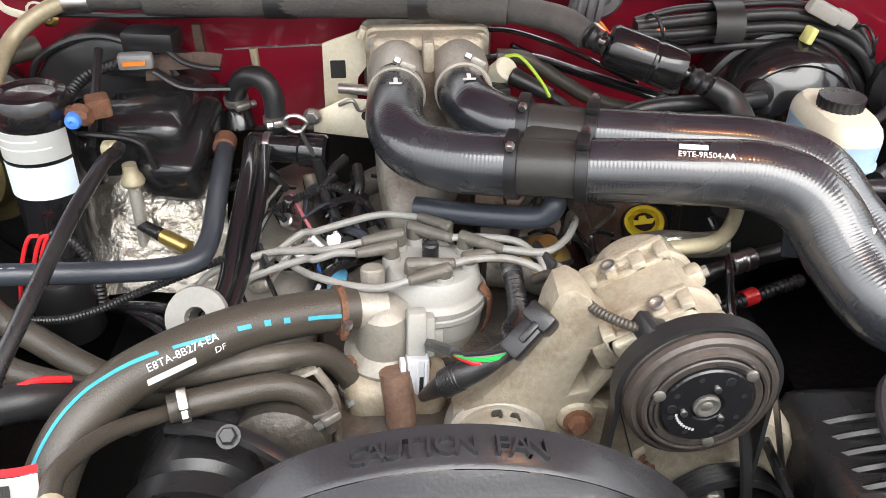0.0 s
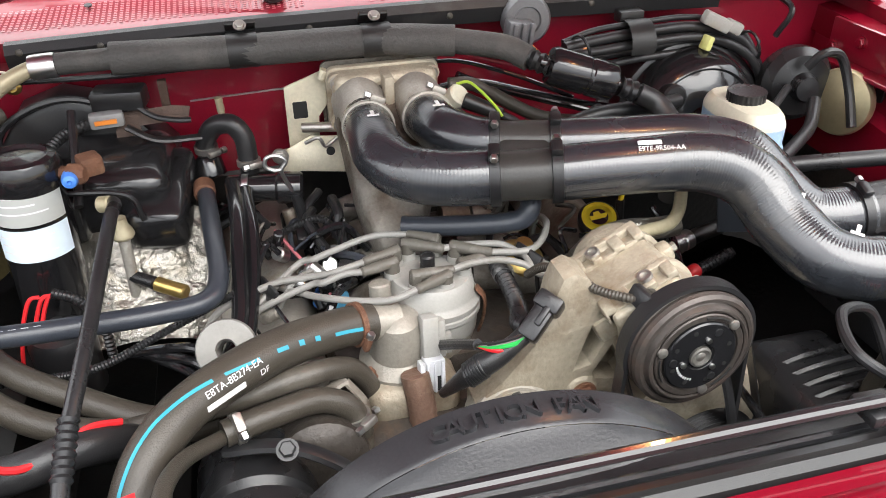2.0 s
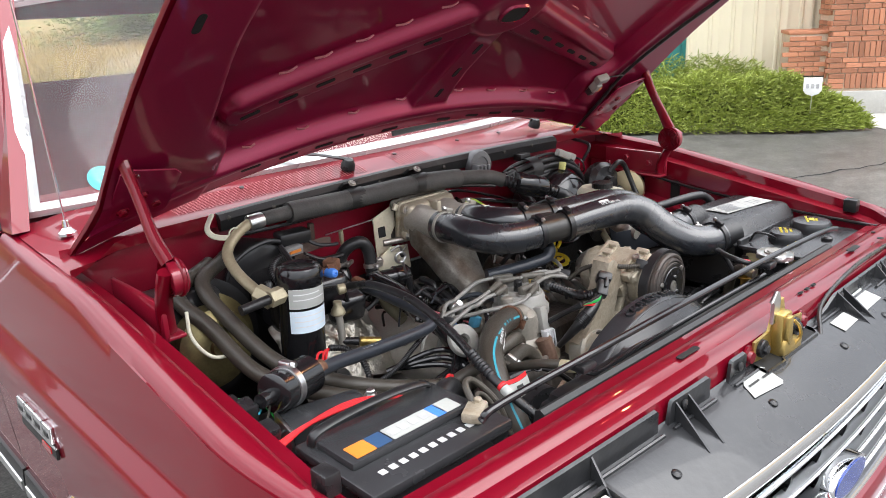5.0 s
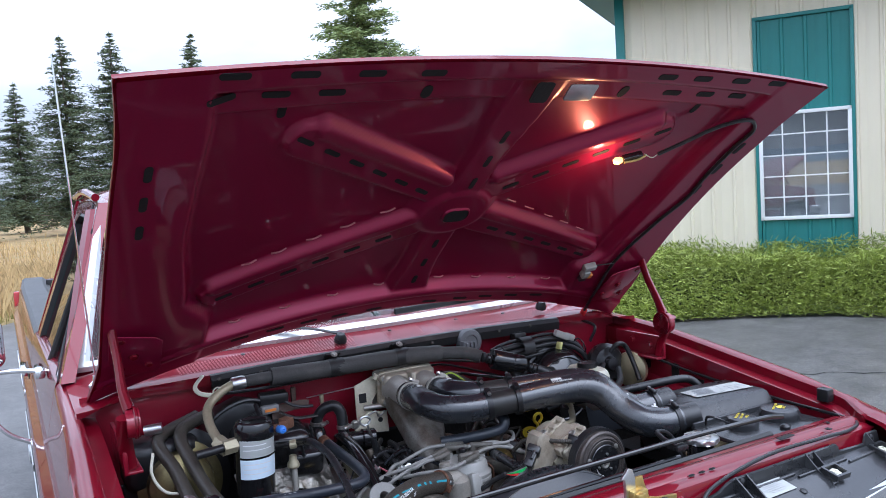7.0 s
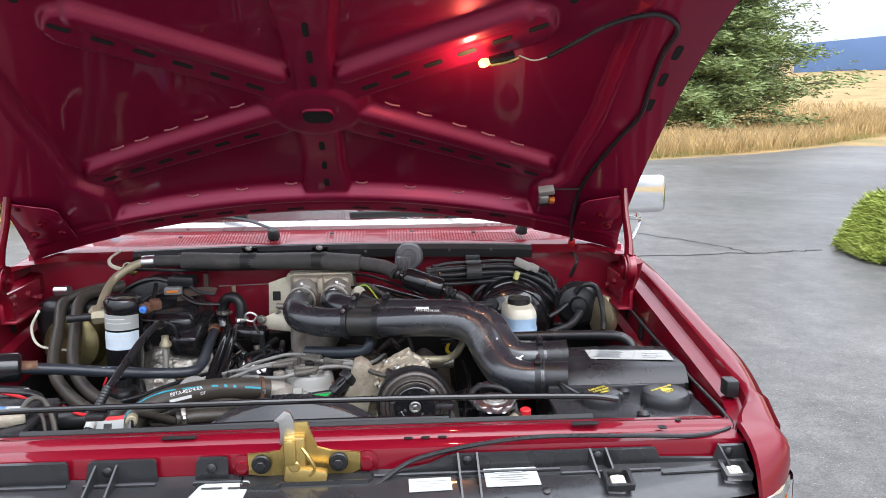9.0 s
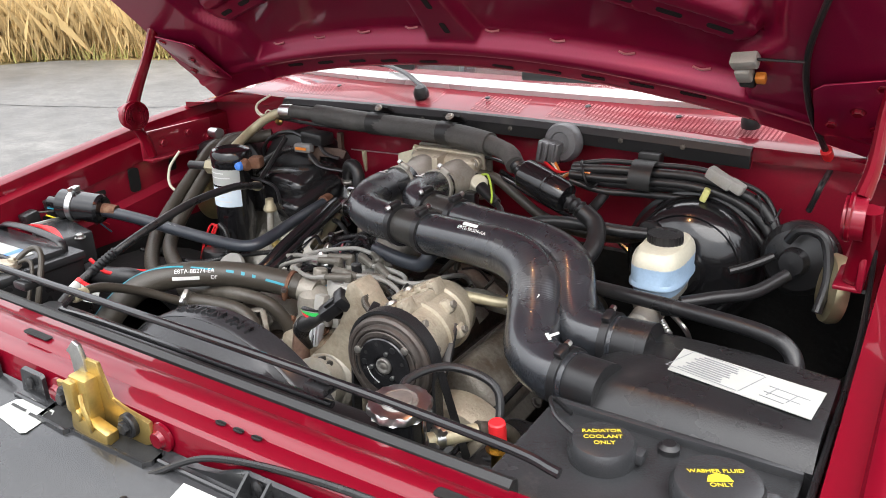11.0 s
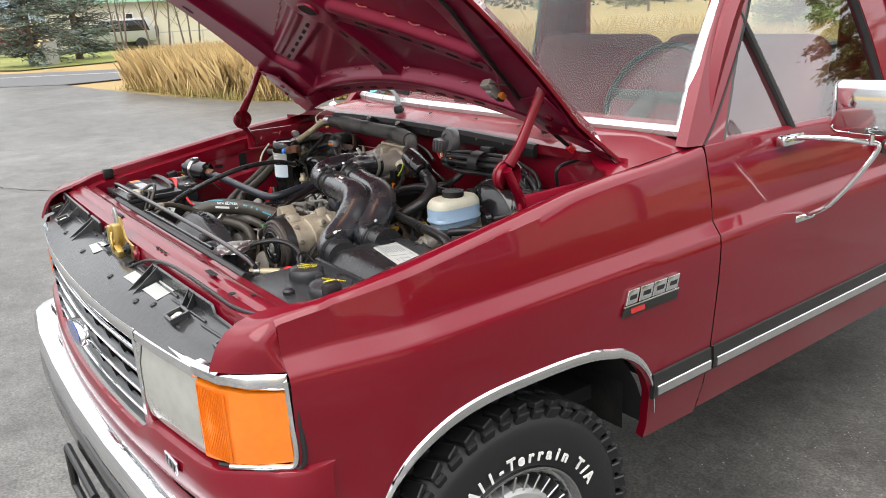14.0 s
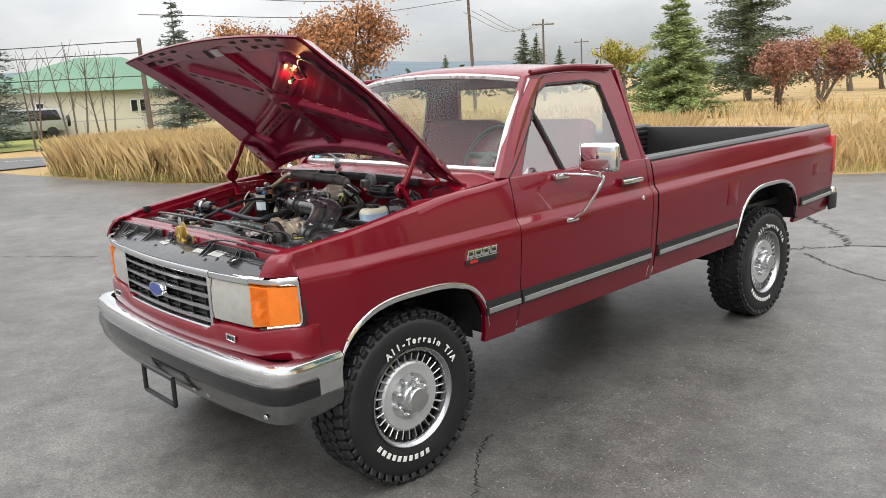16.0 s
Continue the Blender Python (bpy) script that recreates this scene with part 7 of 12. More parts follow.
lathe(bm, (0.066, -0.012, 1.069), (0, 1, 0.02), [(0.0122, 0), (0.0130, 0.002), (0.0126, 0.026), (0.0122, 0.028)], 18, closed=False)
tp(dist, "silver_tape", bm, material("dusty_silver_tape", (0.33, 0.33, 0.33), 0.4, 0.4, 0.4, 30, 0.4, 150, spot=(0.05, 0.05, 0.05), spot_at=0.5), "worn silver tape on the conduit")
for k, mt in ((0, GREEN_WIRE), (1, GREEN_WIRE), (2, RED_WIRE), (3, GREY_WIRE), (4, RED_WIRE), (5, PLASTIC)):
    bm = B()
    dip = (0.0, 0.003, 0.010, -0.004, 0.012, -0.006)[k]
    tube(bm, [(-0.014, -0.160, 1.086), (0.003, -0.170, 1.090 - dip * 0.6), (0.024, -0.172, 1.091 - dip), (0.040, -0.168, 1.095 - dip * 0.4), (0.047, -0.165, 1.096)], 0.0024, 6, 8)
    tp(dist, "thin_wire", bm, mt)
bm = B()
tube(bm, [(-0.036, -0.08, 1.030), (-0.026, -0.12, 1.060), (-0.012, -0.156, 1.084)], 0.0065, 10, 8)
tp(dist, "harness_branch", bm, RUBBER)
bm = B()
PR = rotm(20, -38, 28)
box(bm, (0.056, -0.160, 1.104), (0.044, 0.024, 0.024), PR, 0.004)
box(bm, Vector((0.056, -0.160, 1.104)) + PR @ Vector((0.026, 0, 0.001)), (0.020, 0.032, 0.030), PR, 0.004)
box(bm, Vector((0.056, -0.160, 1.104)) + PR @ Vector((0.008, -0.004, 0.015)), (0.024, 0.008, 0.006), PR, 0.002)
tp(dist, "harness_plug", bm, PLASTIC)

# spark plug leads with boots
leads = thing("plug_leads", "grey spark plug leads with boots", "cables", at=(-0.05, 0.04, 1.06))


BOOT = material("olive_grey_plug_boot", (0.090, 0.083, 0.070), 0.45, 0.0, 0.15, 30, 0.06, 300, spot=(0.16, 0.15, 0.13), spot_at=0.62)


def lead(tower, pts):
    """A lead with its bent boot on one tower."""
    bm = B()
    tube(bm, pts, 0.0046, 10, 10)
    tp(leads, "lead", bm, GREY_WIRE)
    bm = B()
    t, q = Vector((*tower, 1.072)), Vector(pts[0])
    k = Vector((*tower, q.z))
    w = (q - k).normalized()
    cyl(bm, t, k + Vector((0, 0, 0.006)), 0.0112, 0.0090, 14, 0.003)
    cyl(bm, k - w * 0.008, q + w * 0.004, 0.0086, 0.0062, 14, 0.0025)
    tp(leads, "boot", bm, BOOT, "rubber plug boot")


lead(TOWERS[0], [(-0.006, 0.030, 1.1), (0.026, 0.030, 1.1), (0.072, 0.022, 1.098), (0.097, 0.0, 1.09), (0.147, -0.005, 1.06), (0.18, -0.01, 1.02)])
lead(TOWERS[1], [(0.052, 0.004, 1.1), (0.101, -0.005, 1.1), (0.131, 0.02, 1.1), (0.15, 0.059, 1.1), (0.155, 0.108, 1.08), (0.16, 0.14, 1.03)])
lead(TOWERS[2], [(-0.006, -0.020, 1.098), (0.022, -0.015, 1.1), (0.059, -0.014, 1.098), (0.091, -0.022, 1.09), (0.108, -0.034, 1.08), (0.149, -0.016, 1.06), (0.19, -0.02, 1.02)])
lead(TOWERS[3], [(0.056, 0.010, 1.093), (0.094, -0.001, 1.093), (0.104, -0.023, 1.085), (0.146, -0.011, 1.06), (0.19, 0.0, 1.02)])
lead(TOWERS[4], [(-0.040, 0.078, 1.1), (-0.089, 0.086, 1.1), (-0.143, 0.08, 1.09), (-0.169, 0.078, 1.083), (-0.19, 0.085, 1.075), (-0.228, 0.056, 1.06), (-0.262, 0.029, 1.04), (-0.29, 0.02, 0.99)])
lead(TOWERS[5], [(-0.108, 0.026, 1.1), (-0.150, 0.024, 1.092), (-0.185, 0.040, 1.08), (-0.231, 0.051, 1.07), (-0.301, 0.035, 1.05), (-0.33, 0.02, 1.0)])
lead(TOWERS[6], [(-0.114, 0.003, 1.1), (-0.139, 0.010, 1.096), (-0.165, 0.010, 1.088), (-0.180, 0.022, 1.08), (-0.229, 0.026, 1.06), (-0.257, 0.029, 1.04), (-0.28, 0.02, 0.99)])
lead(TOWERS[7], [(-0.055, -0.046, 1.095), (-0.088, -0.052, 1.09), (-0.124, -0.039, 1.085), (-0.163, -0.014, 1.08), (-0.182, 0.012, 1.07), (-0.232, 0.08, 1.05), (-0.266, 0.115, 1.03), (-0.28, 0.13, 0.99)])
for c in ((-0.235, 0.048, 1.062), (0.100, -0.008, 1.092)):
    bm = B()
    box(bm, c, (0.006, 0.05, 0.022), rotm(0, 20, 20), 0.002)
    tp(leads, "separator", bm, PLASTIC)

# thermostat housing and upper hose
th = thing("thermostat_housing", "stained cast thermostat housing", "housing", at=(-0.085, -0.05, 0.95))
bm = B()
lathe(bm, (-0.085, -0.045, 0.985), (0, -0.1, 1), [(0.050, 0), (0.050, 0.014), (0.044, 0.018), (0.036, 0.026), (0.034, 0.056), (0.028, 0.076), (0.016, 0.085), (0, 0.087)], 32)
cyl(bm, (-0.085, -0.045, 1.055), (-0.135, -0.056, 1.064), 0.024, 0.0225, 24)
tp(th, "dome", bm, TH_CAST)
bm = B()
cyl(bm, (-0.098, -0.02, 1.06), (-0.098, -0.014, 1.092), 0.014, seg=20, bevel=0.002)
tp(th, "top_pipe", bm, TH_CAST)
bm = B()
box(bm, (-0.075, -0.06, 0.955), (0.12, 0.10, 0.07), None, 0.02, 3)
tp(th, "neck", bm, CAST_TAN)
for x, y in ((-0.128, -0.075), (-0.045, -0.078)):
    bm = B()
    hexbolt(bm, (x, y, 0.998), (0, -0.3, 1), 0.009, 0.009)
    tp(th, "flange_bolt", bm, RUST)
uh = thing("radiator_hose", "black upper radiator hose with teal stripe", "hose", at=(-0.28, -0.16, 1.05))
UH = [(-0.118, -0.052, 1.062), (-0.165, -0.070, 1.072), (-0.225, -0.102, 1.084), (-0.285, -0.145, 1.090), (-0.335, -0.190, 1.088), (-0.370, -0.235, 1.070), (-0.388, -0.285, 1.030), (-0.392, -0.330, 0.97)]
bm = B()
tube(bm, UH, 0.0245, 24, 10)
tp(uh, "hose", bm, RUBBER_OLD)
sp = spline(UH, 10)
bm = B()
def hose_face(i):
    """Frame on the hose where the print lies: it winds from the front over the top."""
    t = (sp[i + 1] - sp[i - 1]).normalized()
    fr = t.cross(Vector((0, 0, 1))).normalized()
    fr = fr if fr.x > 0 else -fr
    f = pwl(i, [(0, 1.25), (12, 1.15), (28, 0.80), (36, 0.45), (44, 0.10), (54, -0.15), (66, -0.25)])
    n = Vector((0, 0, 1)) * math.cos(f) + fr * math.sin(f)
    n = (n - t * n.dot(t)).normalized()
    return t, n


for a0, a1, wide in ((3, 12, 0.09), (15, 16, 0.12), (18, 19, 0.13), (21, 23, 0.10), (26, 32, 0.07), (34, 66, 0.085)):
    bm = B()
    rows = []
    for i in range(a0, a1 + 1):
        t, n = hose_face(i)
        b = t.cross(n)
        rows.append([sp[i] + (n * math.cos(w) + b * math.sin(w)) * 0.0249 for w in (-wide, wide)])
    loft(bm, rows)
    tp(uh, "stripe", bm, TEAL, "teal printed stripe")
for k in range(2):
    t, n = hose_face(31)
    tt = -t if t.x < 0 else t
    down = n.cross(tt).normalized()
    n = (n * math.cos(0.30 + 0.52 * k) - down * math.sin(0.30 + 0.52 * k)).normalized()
    vv = n.cross(tt).normalized()
    c = sp[31] + n * 0.0252
    if k == 0:
        lettering("E8TA-8B274-EA", 0.0112, place(c - uh.location, tt, vv), INK, uh, "part_number", 0.0002)
    else:
        bm = B()
        prism(bm, rrect(0.050, 0.0068, 0.001), c - tt * 0.016, tt, vv, 0.0005)
        tp(uh, "print_bar", bm, INK)
        lettering("DF", 0.0105, place(c + tt * 0.036 - uh.location, tt, vv), INK, uh, "print_mark", 0.0002)
band_clamp(uh, (-0.136, -0.058, 1.066), (-1, -0.35, 0.2), 0.0255, 0.008, (0.2, -1, -0.3), RUST)

# smaller coolant and heater hoses
def hose(name, label, pts, r, mat, clamps=(), seg=16):
    h = thing(name, label, "hose", at=tuple(Vector(pts[0])))
    bm = B()
    tube(bm, pts, r, seg, 10)
    tp(h, "hose", bm, mat)
    ln = spline(pts, 10)
    for f in clamps:
        i = max(1, min(len(ln) - 2, int(f * (len(ln) - 1))))
        band_clamp(h, ln[i], ln[i + 1] - ln[i - 1], r + 0.0008, 0.010, (0.3, -0.6, 1), BOLT)
    return h


hose("bypass_hose", "grey rubber bypass hose on the water pump", [(-0.40, -0.12, 1.02), (-0.30, -0.135, 1.045), (-0.21, -0.125, 1.056), (-0.155, -0.098, 1.035), (-0.128, -0.082, 0.985), (-0.125, -0.08, 0.95)], 0.0135, RUBBER_OLD, (0.88,))
hose("heater_return_hose", "grey rubber heater return hose with clamps", [(-0.298, -0.185, 1.048), (-0.25, -0.168, 1.046), (-0.195, -0.146, 1.036), (-0.160, -0.143, 1.012), (-0.150, -0.148, 0.975)], 0.0148, RUBBER_OLD, (0.08, 0.85))
oh = hose("overflow_hose", "brown aged overflow hose with white fitting", [(-0.300, -0.188, 1.046), (-0.330, -0.25, 1.085), (-0.340, -0.32, 1.118), (-0.328, -0.372, 1.126)], 0.0085, RUBBER_OLD)
bm = B()
cyl(bm, (-0.333, -0.352, 1.122), (-0.326, -0.380, 1.126), 0.011, seg=14, bevel=0.002)
tp(oh, "fitting", bm, TAN)
bm = B()
tube(bm, [(-0.326, -0.38, 1.126), (-0.318, -0.405, 1.120), (-0.30, -0.415, 1.122), (-0.22, -0.418, 1.128), (0.0, -0.42, 1.132), (0.28, -0.42, 1.132)], 0.005, 8, 8)
tp(oh, "pipe", bm, GLOSS_BLACK)
hose("heater_hose", "satin blue-black heater hose with white print", [(-0.665, -0.085, 1.140), (-0.58, -0.055, 1.125), (-0.47, -0.030, 1.106), (-0.36, -0.012, 1.094), (-0.308, 0.004, 1.092), (-0.292, 0.040, 1.098), (-0.296, 0.13, 1.110), (-0.304, 0.245, 1.120)], 0.0128, RUBBER_BLUE)
bm = B()
for k in range(6):
    prism(bm, rrect(0.008, 0.005, 0.001), (-0.545 + 0.012 * k, -0.0525 + 0.0028 * k, 1.1275 - 0.0018 * k), (1, 0.2, -0.15), (0, 0.5, 0.85), 0.0004)
tagged(part("hose_print", bm, INK_GREY), "faint printed marks on the heater hose", "print")
bm = B()
cyl(bm, (-0.305, 0.235, 1.120), (-0.306, 0.262, 1.122), 0.0155, seg=20, bevel=0.002)
tagged(part("hose_ferrule", bm, RUST), "rusty brown hose ferrule by the firewall", "ferrule")
hose("vacuum_hose", "black rubber hose beside the valve cover", [(-0.265, 0.235, 1.13), (-0.262, 0.16, 1.115), (-0.268, 0.06, 1.08), (-0.275, 0.0, 1.05), (-0.30, -0.06, 1.03), (-0.36, -0.10, 1.00)], 0.0115, GLOSS_BLACK)
hose("vacuum_hose", "thin black rubber hose beside the valve cover", [(-0.248, 0.225, 1.125), (-0.245, 0.14, 1.10), (-0.255, 0.04, 1.06), (-0.285, -0.05, 1.02), (-0.37, -0.075, 1.01)], 0.009, GLOSS_BLACK)
for k in range(3):
    hose("vacuum_line", "thin black looped vacuum line", [(-0.42 + 0.01 * k, 0.02, 1.02), (-0.33, -0.03 - 0.012 * k, 1.05 - 0.012 * k), (-0.29 - 0.008 * k, -0.07 - 0.01 * k, 1.03 - 0.014 * k), (-0.33, -0.13, 0.98)], 0.006, GLOSS_BLACK, seg=10)
hose("pcv_hose", "black U-shaped crankcase hose with clamps", [(-0.297, 0.326, 1.135), (-0.296, 0.322, 1.165), (-0.280, 0.308, 1.192), (-0.255, 0.296, 1.198), (-0.240, 0.290, 1.178), (-0.238, 0.286, 1.145), (-0.238, 0.284, 1.125)], 0.0148, RUBBER, (0.1, 0.88))
hose("fuel_rail_hose", "satin blue-black hose beneath the intake duct", [(-0.045, 0.095, 1.104), (0.01, 0.072, 1.108), (0.070, 0.050, 1.114), (0.105, 0.038, 1.122), (0.119, 0.040, 1.140), (0.120, 0.062, 1.155)], 0.0142, RUBBER_BLUE)
for k, (a, b) in enumerate((((-0.705, 0.30, 1.20), 0.0), ((-0.655, 0.29, 1.21), 0.035))):
    hose("heater_pipe_hose", "thick aged rubber heater hose", [Vector((-0.60, 0.36, 1.225)) + Vector((0.03 * k, 0, 0)), a, (-0.690 + b * 1.2, 0.20, 1.15), (-0.665 + b * 1.4, 0.09, 1.085), (-0.600 + b * 1.5, -0.01, 1.055), (-0.50 + b, -0.095 + b, 1.03), (-0.38, -0.125 + b * 0.6, 1.015), (-0.30, -0.10, 0.99)], 0.0155, RUBBER_OLD)

# spool pulley
bm = B()
lathe(bm, (-0.288, -0.060, 1.062), (-0.05, -0.75, 0.62), [(0.010, 0.012), (0.012, 0.020), (0.034, 0.018), (0.036, 0.012), (0.034, 0.006), (0.012, 0.004), (0.010, -0.02)], 28, closed=False)
tagged(part("bracket_grommet", bm, material("dull_grey_washer", (0.20, 0.195, 0.18), 0.55, 0.1, 0.12, 30, 0.1, 200)), "pale round grommet washer on a stud", "grommet")

# heater plenum box on the firewall
CASE = material("glossy_moulded_case", (0.012, 0.012, 0.013), 0.22, 0.0, 0.25, 9, 0.25, 60, coat=0.3, spot=(0.04, 0.038, 0.034), spot_at=0.68)
hb = thing("heater_box", "satin black moulded heater case on the firewall", "heater case", at=(-0.46, 0.33, 0.9))
bm = B()
prism(bm, [(-0.12, -0.16), (0.13, -0.16), (0.13, 0.02), (0.09, 0.07), (0.05, 0.10), (-0.02, 0.12), (-0.08, 0.10), (-0.12, 0.05)], (-0.47, 0.425, 1.125), (1, 0, 0), (0, 0, 1), 0.085, 0.012)
tp(hb, "back_case", bm, PAINT_BLACK)
bm = B()
box(bm, (-0.438, 0.290, 1.132), (0.19, 0.15, 0.100), rotm(8, 0, -4), 0.028, 4)
box(bm, (-0.365, 0.262, 1.112), (0.085, 0.16, 0.070), rotm(16, 0, -8), 0.018, 3)
box(bm, (-0.500, 0.250, 1.118), (0.070, 0.09, 0.085), rotm(10, 0, 6), 0.020, 3)
tp(hb, "front_case", bm, CASE)
bm = B()
tube(bm, [(-0.585, 0.335, 1.13), (-0.575, 0.335, 1.20), (-0.53, 0.335, 1.235), (-0.47, 0.335, 1.246), (-0.41, 0.335, 1.225)], 0.005, 8, 8)
tube(bm, [(-0.515, 0.19, 1.165), (-0.47, 0.182, 1.172), (-0.40, 0.182, 1.160), (-0.385, 0.182, 1.12)], 0.004, 8, 8)
tube(bm, [(-0.465, 0.30, 1.24), (-0.462, 0.22, 1.178), (-0.462, 0.185, 1.15)], 0.006, 8, 8)
tp(hb, "case_rib", bm, PAINT_BLACK)
rb_ = thing("relay_bracket", "rusty bracket with black vacuum switch", "bracket", at=(-0.38, 0.34, 1.22))
bm = B()
box(bm, (-0.405, 0.345, 1.238), (0.075, 0.045, 0.03), rotm(0, 0, -8), 0.006)
tp(rb_, "switch", bm, PAINT_BLACK)
bm = B()
prism(bm, [(-0.05, -0.01), (0.05, -0.006), (0.055, 0.012), (0.03, 0.016), (-0.05, 0.012)], (-0.365, 0.335, 1.205), (1, 0, 0), (0, 0.4, 1), 0.004)
prism(bm, rrect(0.035, 0.03, 0.004), (-0.400, 0.322, 1.185), (1, 0, 0), (0, 0.4, 1), 0.003)
box(bm, (-0.345, 0.36, 1.228), (0.012, 0.01, 0.05))
tp(rb_, "rusty_plate", bm, material("dark_rusty_plate", (0.06, 0.036, 0.026), 0.6, 0.2, 0.3, 30, 0.3, 200))
bm = B()
box(bm, (-0.425, 0.318, 1.217), (0.048, 0.022, 0.022), rotm(0, 0, 6), 0.005)
tp(rb_, "clear_plug", bm, material("smoky_clear_plastic", (0.20, 0.20, 0.20), 0.25, 0, 0.1, 30))
bm = B()
tube(bm, [(-0.45, 0.315, 1.214), (-0.485, 0.30, 1.205), (-0.505, 0.27, 1.19), (-0.505, 0.22, 1.17)], 0.0085, 10, 8, ribs=0.0015, pitch=0.006)
tp(rb_, "taped_lead", bm, RUBBER)
bm = B()
tube(bm, [(-0.385, 0.325, 1.232), (-0.36, 0.315, 1.215), (-0.33, 0.31, 1.208), (-0.31, 0.31, 1.206)], 0.0042, 8, 8)
tube(bm, [(-0.40, 0.31, 1.205), (-0.36, 0.30, 1.185), (-0.30, 0.31, 1.178)], 0.0075, 8, 8, flat=0.5)
tp(rb_, "vacuum_pipe", bm, RUBBER)
bm = B()
box(bm, (-0.425, 0.3055, 1.217), (0.03, 0.003, 0.006), rotm(0, 0, 6))
tp(rb_, "orange_seal", bm, ORANGE_LED)
bm = B()
tube(bm, [(-0.31, 0.355, 1.218), (-0.20, 0.36, 1.220), (-0.10, 0.362, 1.222)], 0.0016, 6, 4)
cb = tagged(part("throttle_cable", bm, STEEL), "thin bare throttle cable across the firewall", "cable")
bm = B()
lathe(bm, (-0.268, 0.352, 1.20), (0.05, 0, -1), [(0.006, -0.02), (0.006, 0.0), (0.003, 0.028), (0.001, 0.03)], 10)
part("cable_tag", bm, TAN, cb, "tan plastic cable tag")

# accumulator
FAINT_INK = material("faint_grey_print", (0.66, 0.66, 0.66), 0.5)
acc = thing("accumulator", "black refrigerant accumulator with white labels", "accumulator", at=(-0.515, 0.165, 0.95))
AC = Vector((-0.515, 0.165, 0))
AW = Vector((0.04, 0.0, 1)).normalized()
bm = B()
lathe(bm, AC + Vector((-0.004, 0, 0.985)), AW, [(0.036, 0), (0.045, 0.01), (0.045, 0.090), (0.0455, 0.095), (0.0455, 0.215), (0.047, 0.218), (0.047, 0.245), (0.042, 0.254), (0.034, 0.256), (0.030, 0.252), (0.0, 0.253)], 40)
tp(acc, "canister", bm, GLOSS_BLACK)
for z0, z1, mt, lb in ((1.163, 1.214, WHITE_LABEL, "white paper label"), (1.112, 1.158, PALE_BLUE_LABEL, "pale paper label")):
    bm = B()
    rows = []
    for i in range(17):
        a = radians(-152 + 128 * i / 16)
        rows.append([AC + AW * (z - 1.0) * 0 + Vector((0.04 * (z - 0.985) - 0.004 + 0.0464 * math.cos(a), 0.0464 * math.sin(a), z)) for z in (z0, z1)])
    loft(bm, rows)
    l = tp(acc, "label", bm, mt, lb)
    bm = B()
    for k in range(3):
        rows = []
        for i in range(10):
            a = radians(-140 + (70 if k % 2 else 88) * i / 9)
            z = z1 - 0.012 - 0.011 * k
            rows.append([AC + Vector((0.04 * (z - 0.985) - 0.004 + 0.0467 * math.cos(a), 0.0467 * math.sin(a), z + dz)) for dz in (0, 0.0022)])
        loft(bm, rows)
    tp(acc, "print_bar", bm, FAINT_INK, "", l)
bm = B()
cyl(bm, (-0.475, 0.16, 1.214), (-0.452, 0.152, 1.214), 0.009, seg=6)
lathe(bm, (-0.452, 0.15, 1.214), (0.9, -0.3, 0), [(0.014, 0), (0.014, 0.014), (0.009, 0.02)], 8)
box(bm, (-0.430, 0.165, 1.218), (0.028, 0.03, 0.026), rotm(0, 0, 25), 0.005)
tp(acc, "bronze_fitting", bm, RUST)
bm = B()
lathe(bm, (-0.452, 0.143, 1.212), (0.1, -0.95, 0.1), [(0.010, -0.008), (0.010, 0.012), (0.008, 0.018), (0.003, 0.020), (0.0, 0.016)], 16)
tp(acc, "blue_cap", bm, BLUE, "bright blue valve cap")
bm = B()
tube(bm, [(-0.487, 0.345, 1.296), (-0.505, 0.345, 1.293), (-0.545, 0.335, 1.278), (-0.580, 0.315, 1.252), (-0.590, 0.27, 1.225), (-0.586, 0.215, 1.200), (-0.580, 0.175, 1.190)], 0.0115, 16, 10)
tp(acc, "suction_pipe", bm, TAN, "tan aluminium suction pipe")
bm = B()
cyl(bm, (-0.590, 0.195, 1.198), (-0.575, 0.165, 1.183), 0.019, seg=6)
cyl(bm, (-0.585, 0.160, 1.190), (-0.552, 0.162, 1.192), 0.018, seg=6)
tp(acc, "pipe_nut", bm, TAN)
bm = B()
cyl(bm, (-0.648, 0.158, 1.186), (-0.585, 0.160, 1.190), 0.010, seg=14)
tp(acc, "liquid_hose", bm, RUBBER)
bm = B()
lathe(bm, (-0.510, 0.343, 1.293), (1, 0, 0.05), [(0.0165, 0), (0.0175, 0.003), (0.0175, 0.030), (0.0165, 0.034)], 24)
tp(acc, "collar", bm, ALU, "bright crimp collar")
bm = B()
tube(bm, [Vector((-0.548, 0.335, 1.281)) + Vector((0.013 * math.cos(a), 0, 0.013 * math.sin(a))) for a in [2 * math.pi * i / 12 for i in range(13)]], 0.0018, 6, 1)
tp(acc, "cable_tie", bm, CREAM)
# red leads with ribbed sleeve by the accumulator
rl = thing("red_leads", "red wires looping below the accumulator", "wires", at=(-0.52, 0.08, 1.0))
for x in (-0.535, -0.520, -0.512):
    bm = B()
    tube(bm, [(x - 0.02, 0.075, 0.99), (x - 0.012, 0.085, 1.03), (x + 0.004, 0.095, 1.070), (x + 0.018, 0.098, 1.074)], 0.0028, 6, 8)
    tp(rl, "wire", bm, RED_WIRE)
bm = B()
corrugated(bm, [(-0.500, 0.098, 1.076), (-0.47, 0.085, 1.068), (-0.445, 0.065, 1.04), (-0.44, 0.05, 1.00)], 0.007)
tp(rl, "sleeve", bm, PLASTIC)
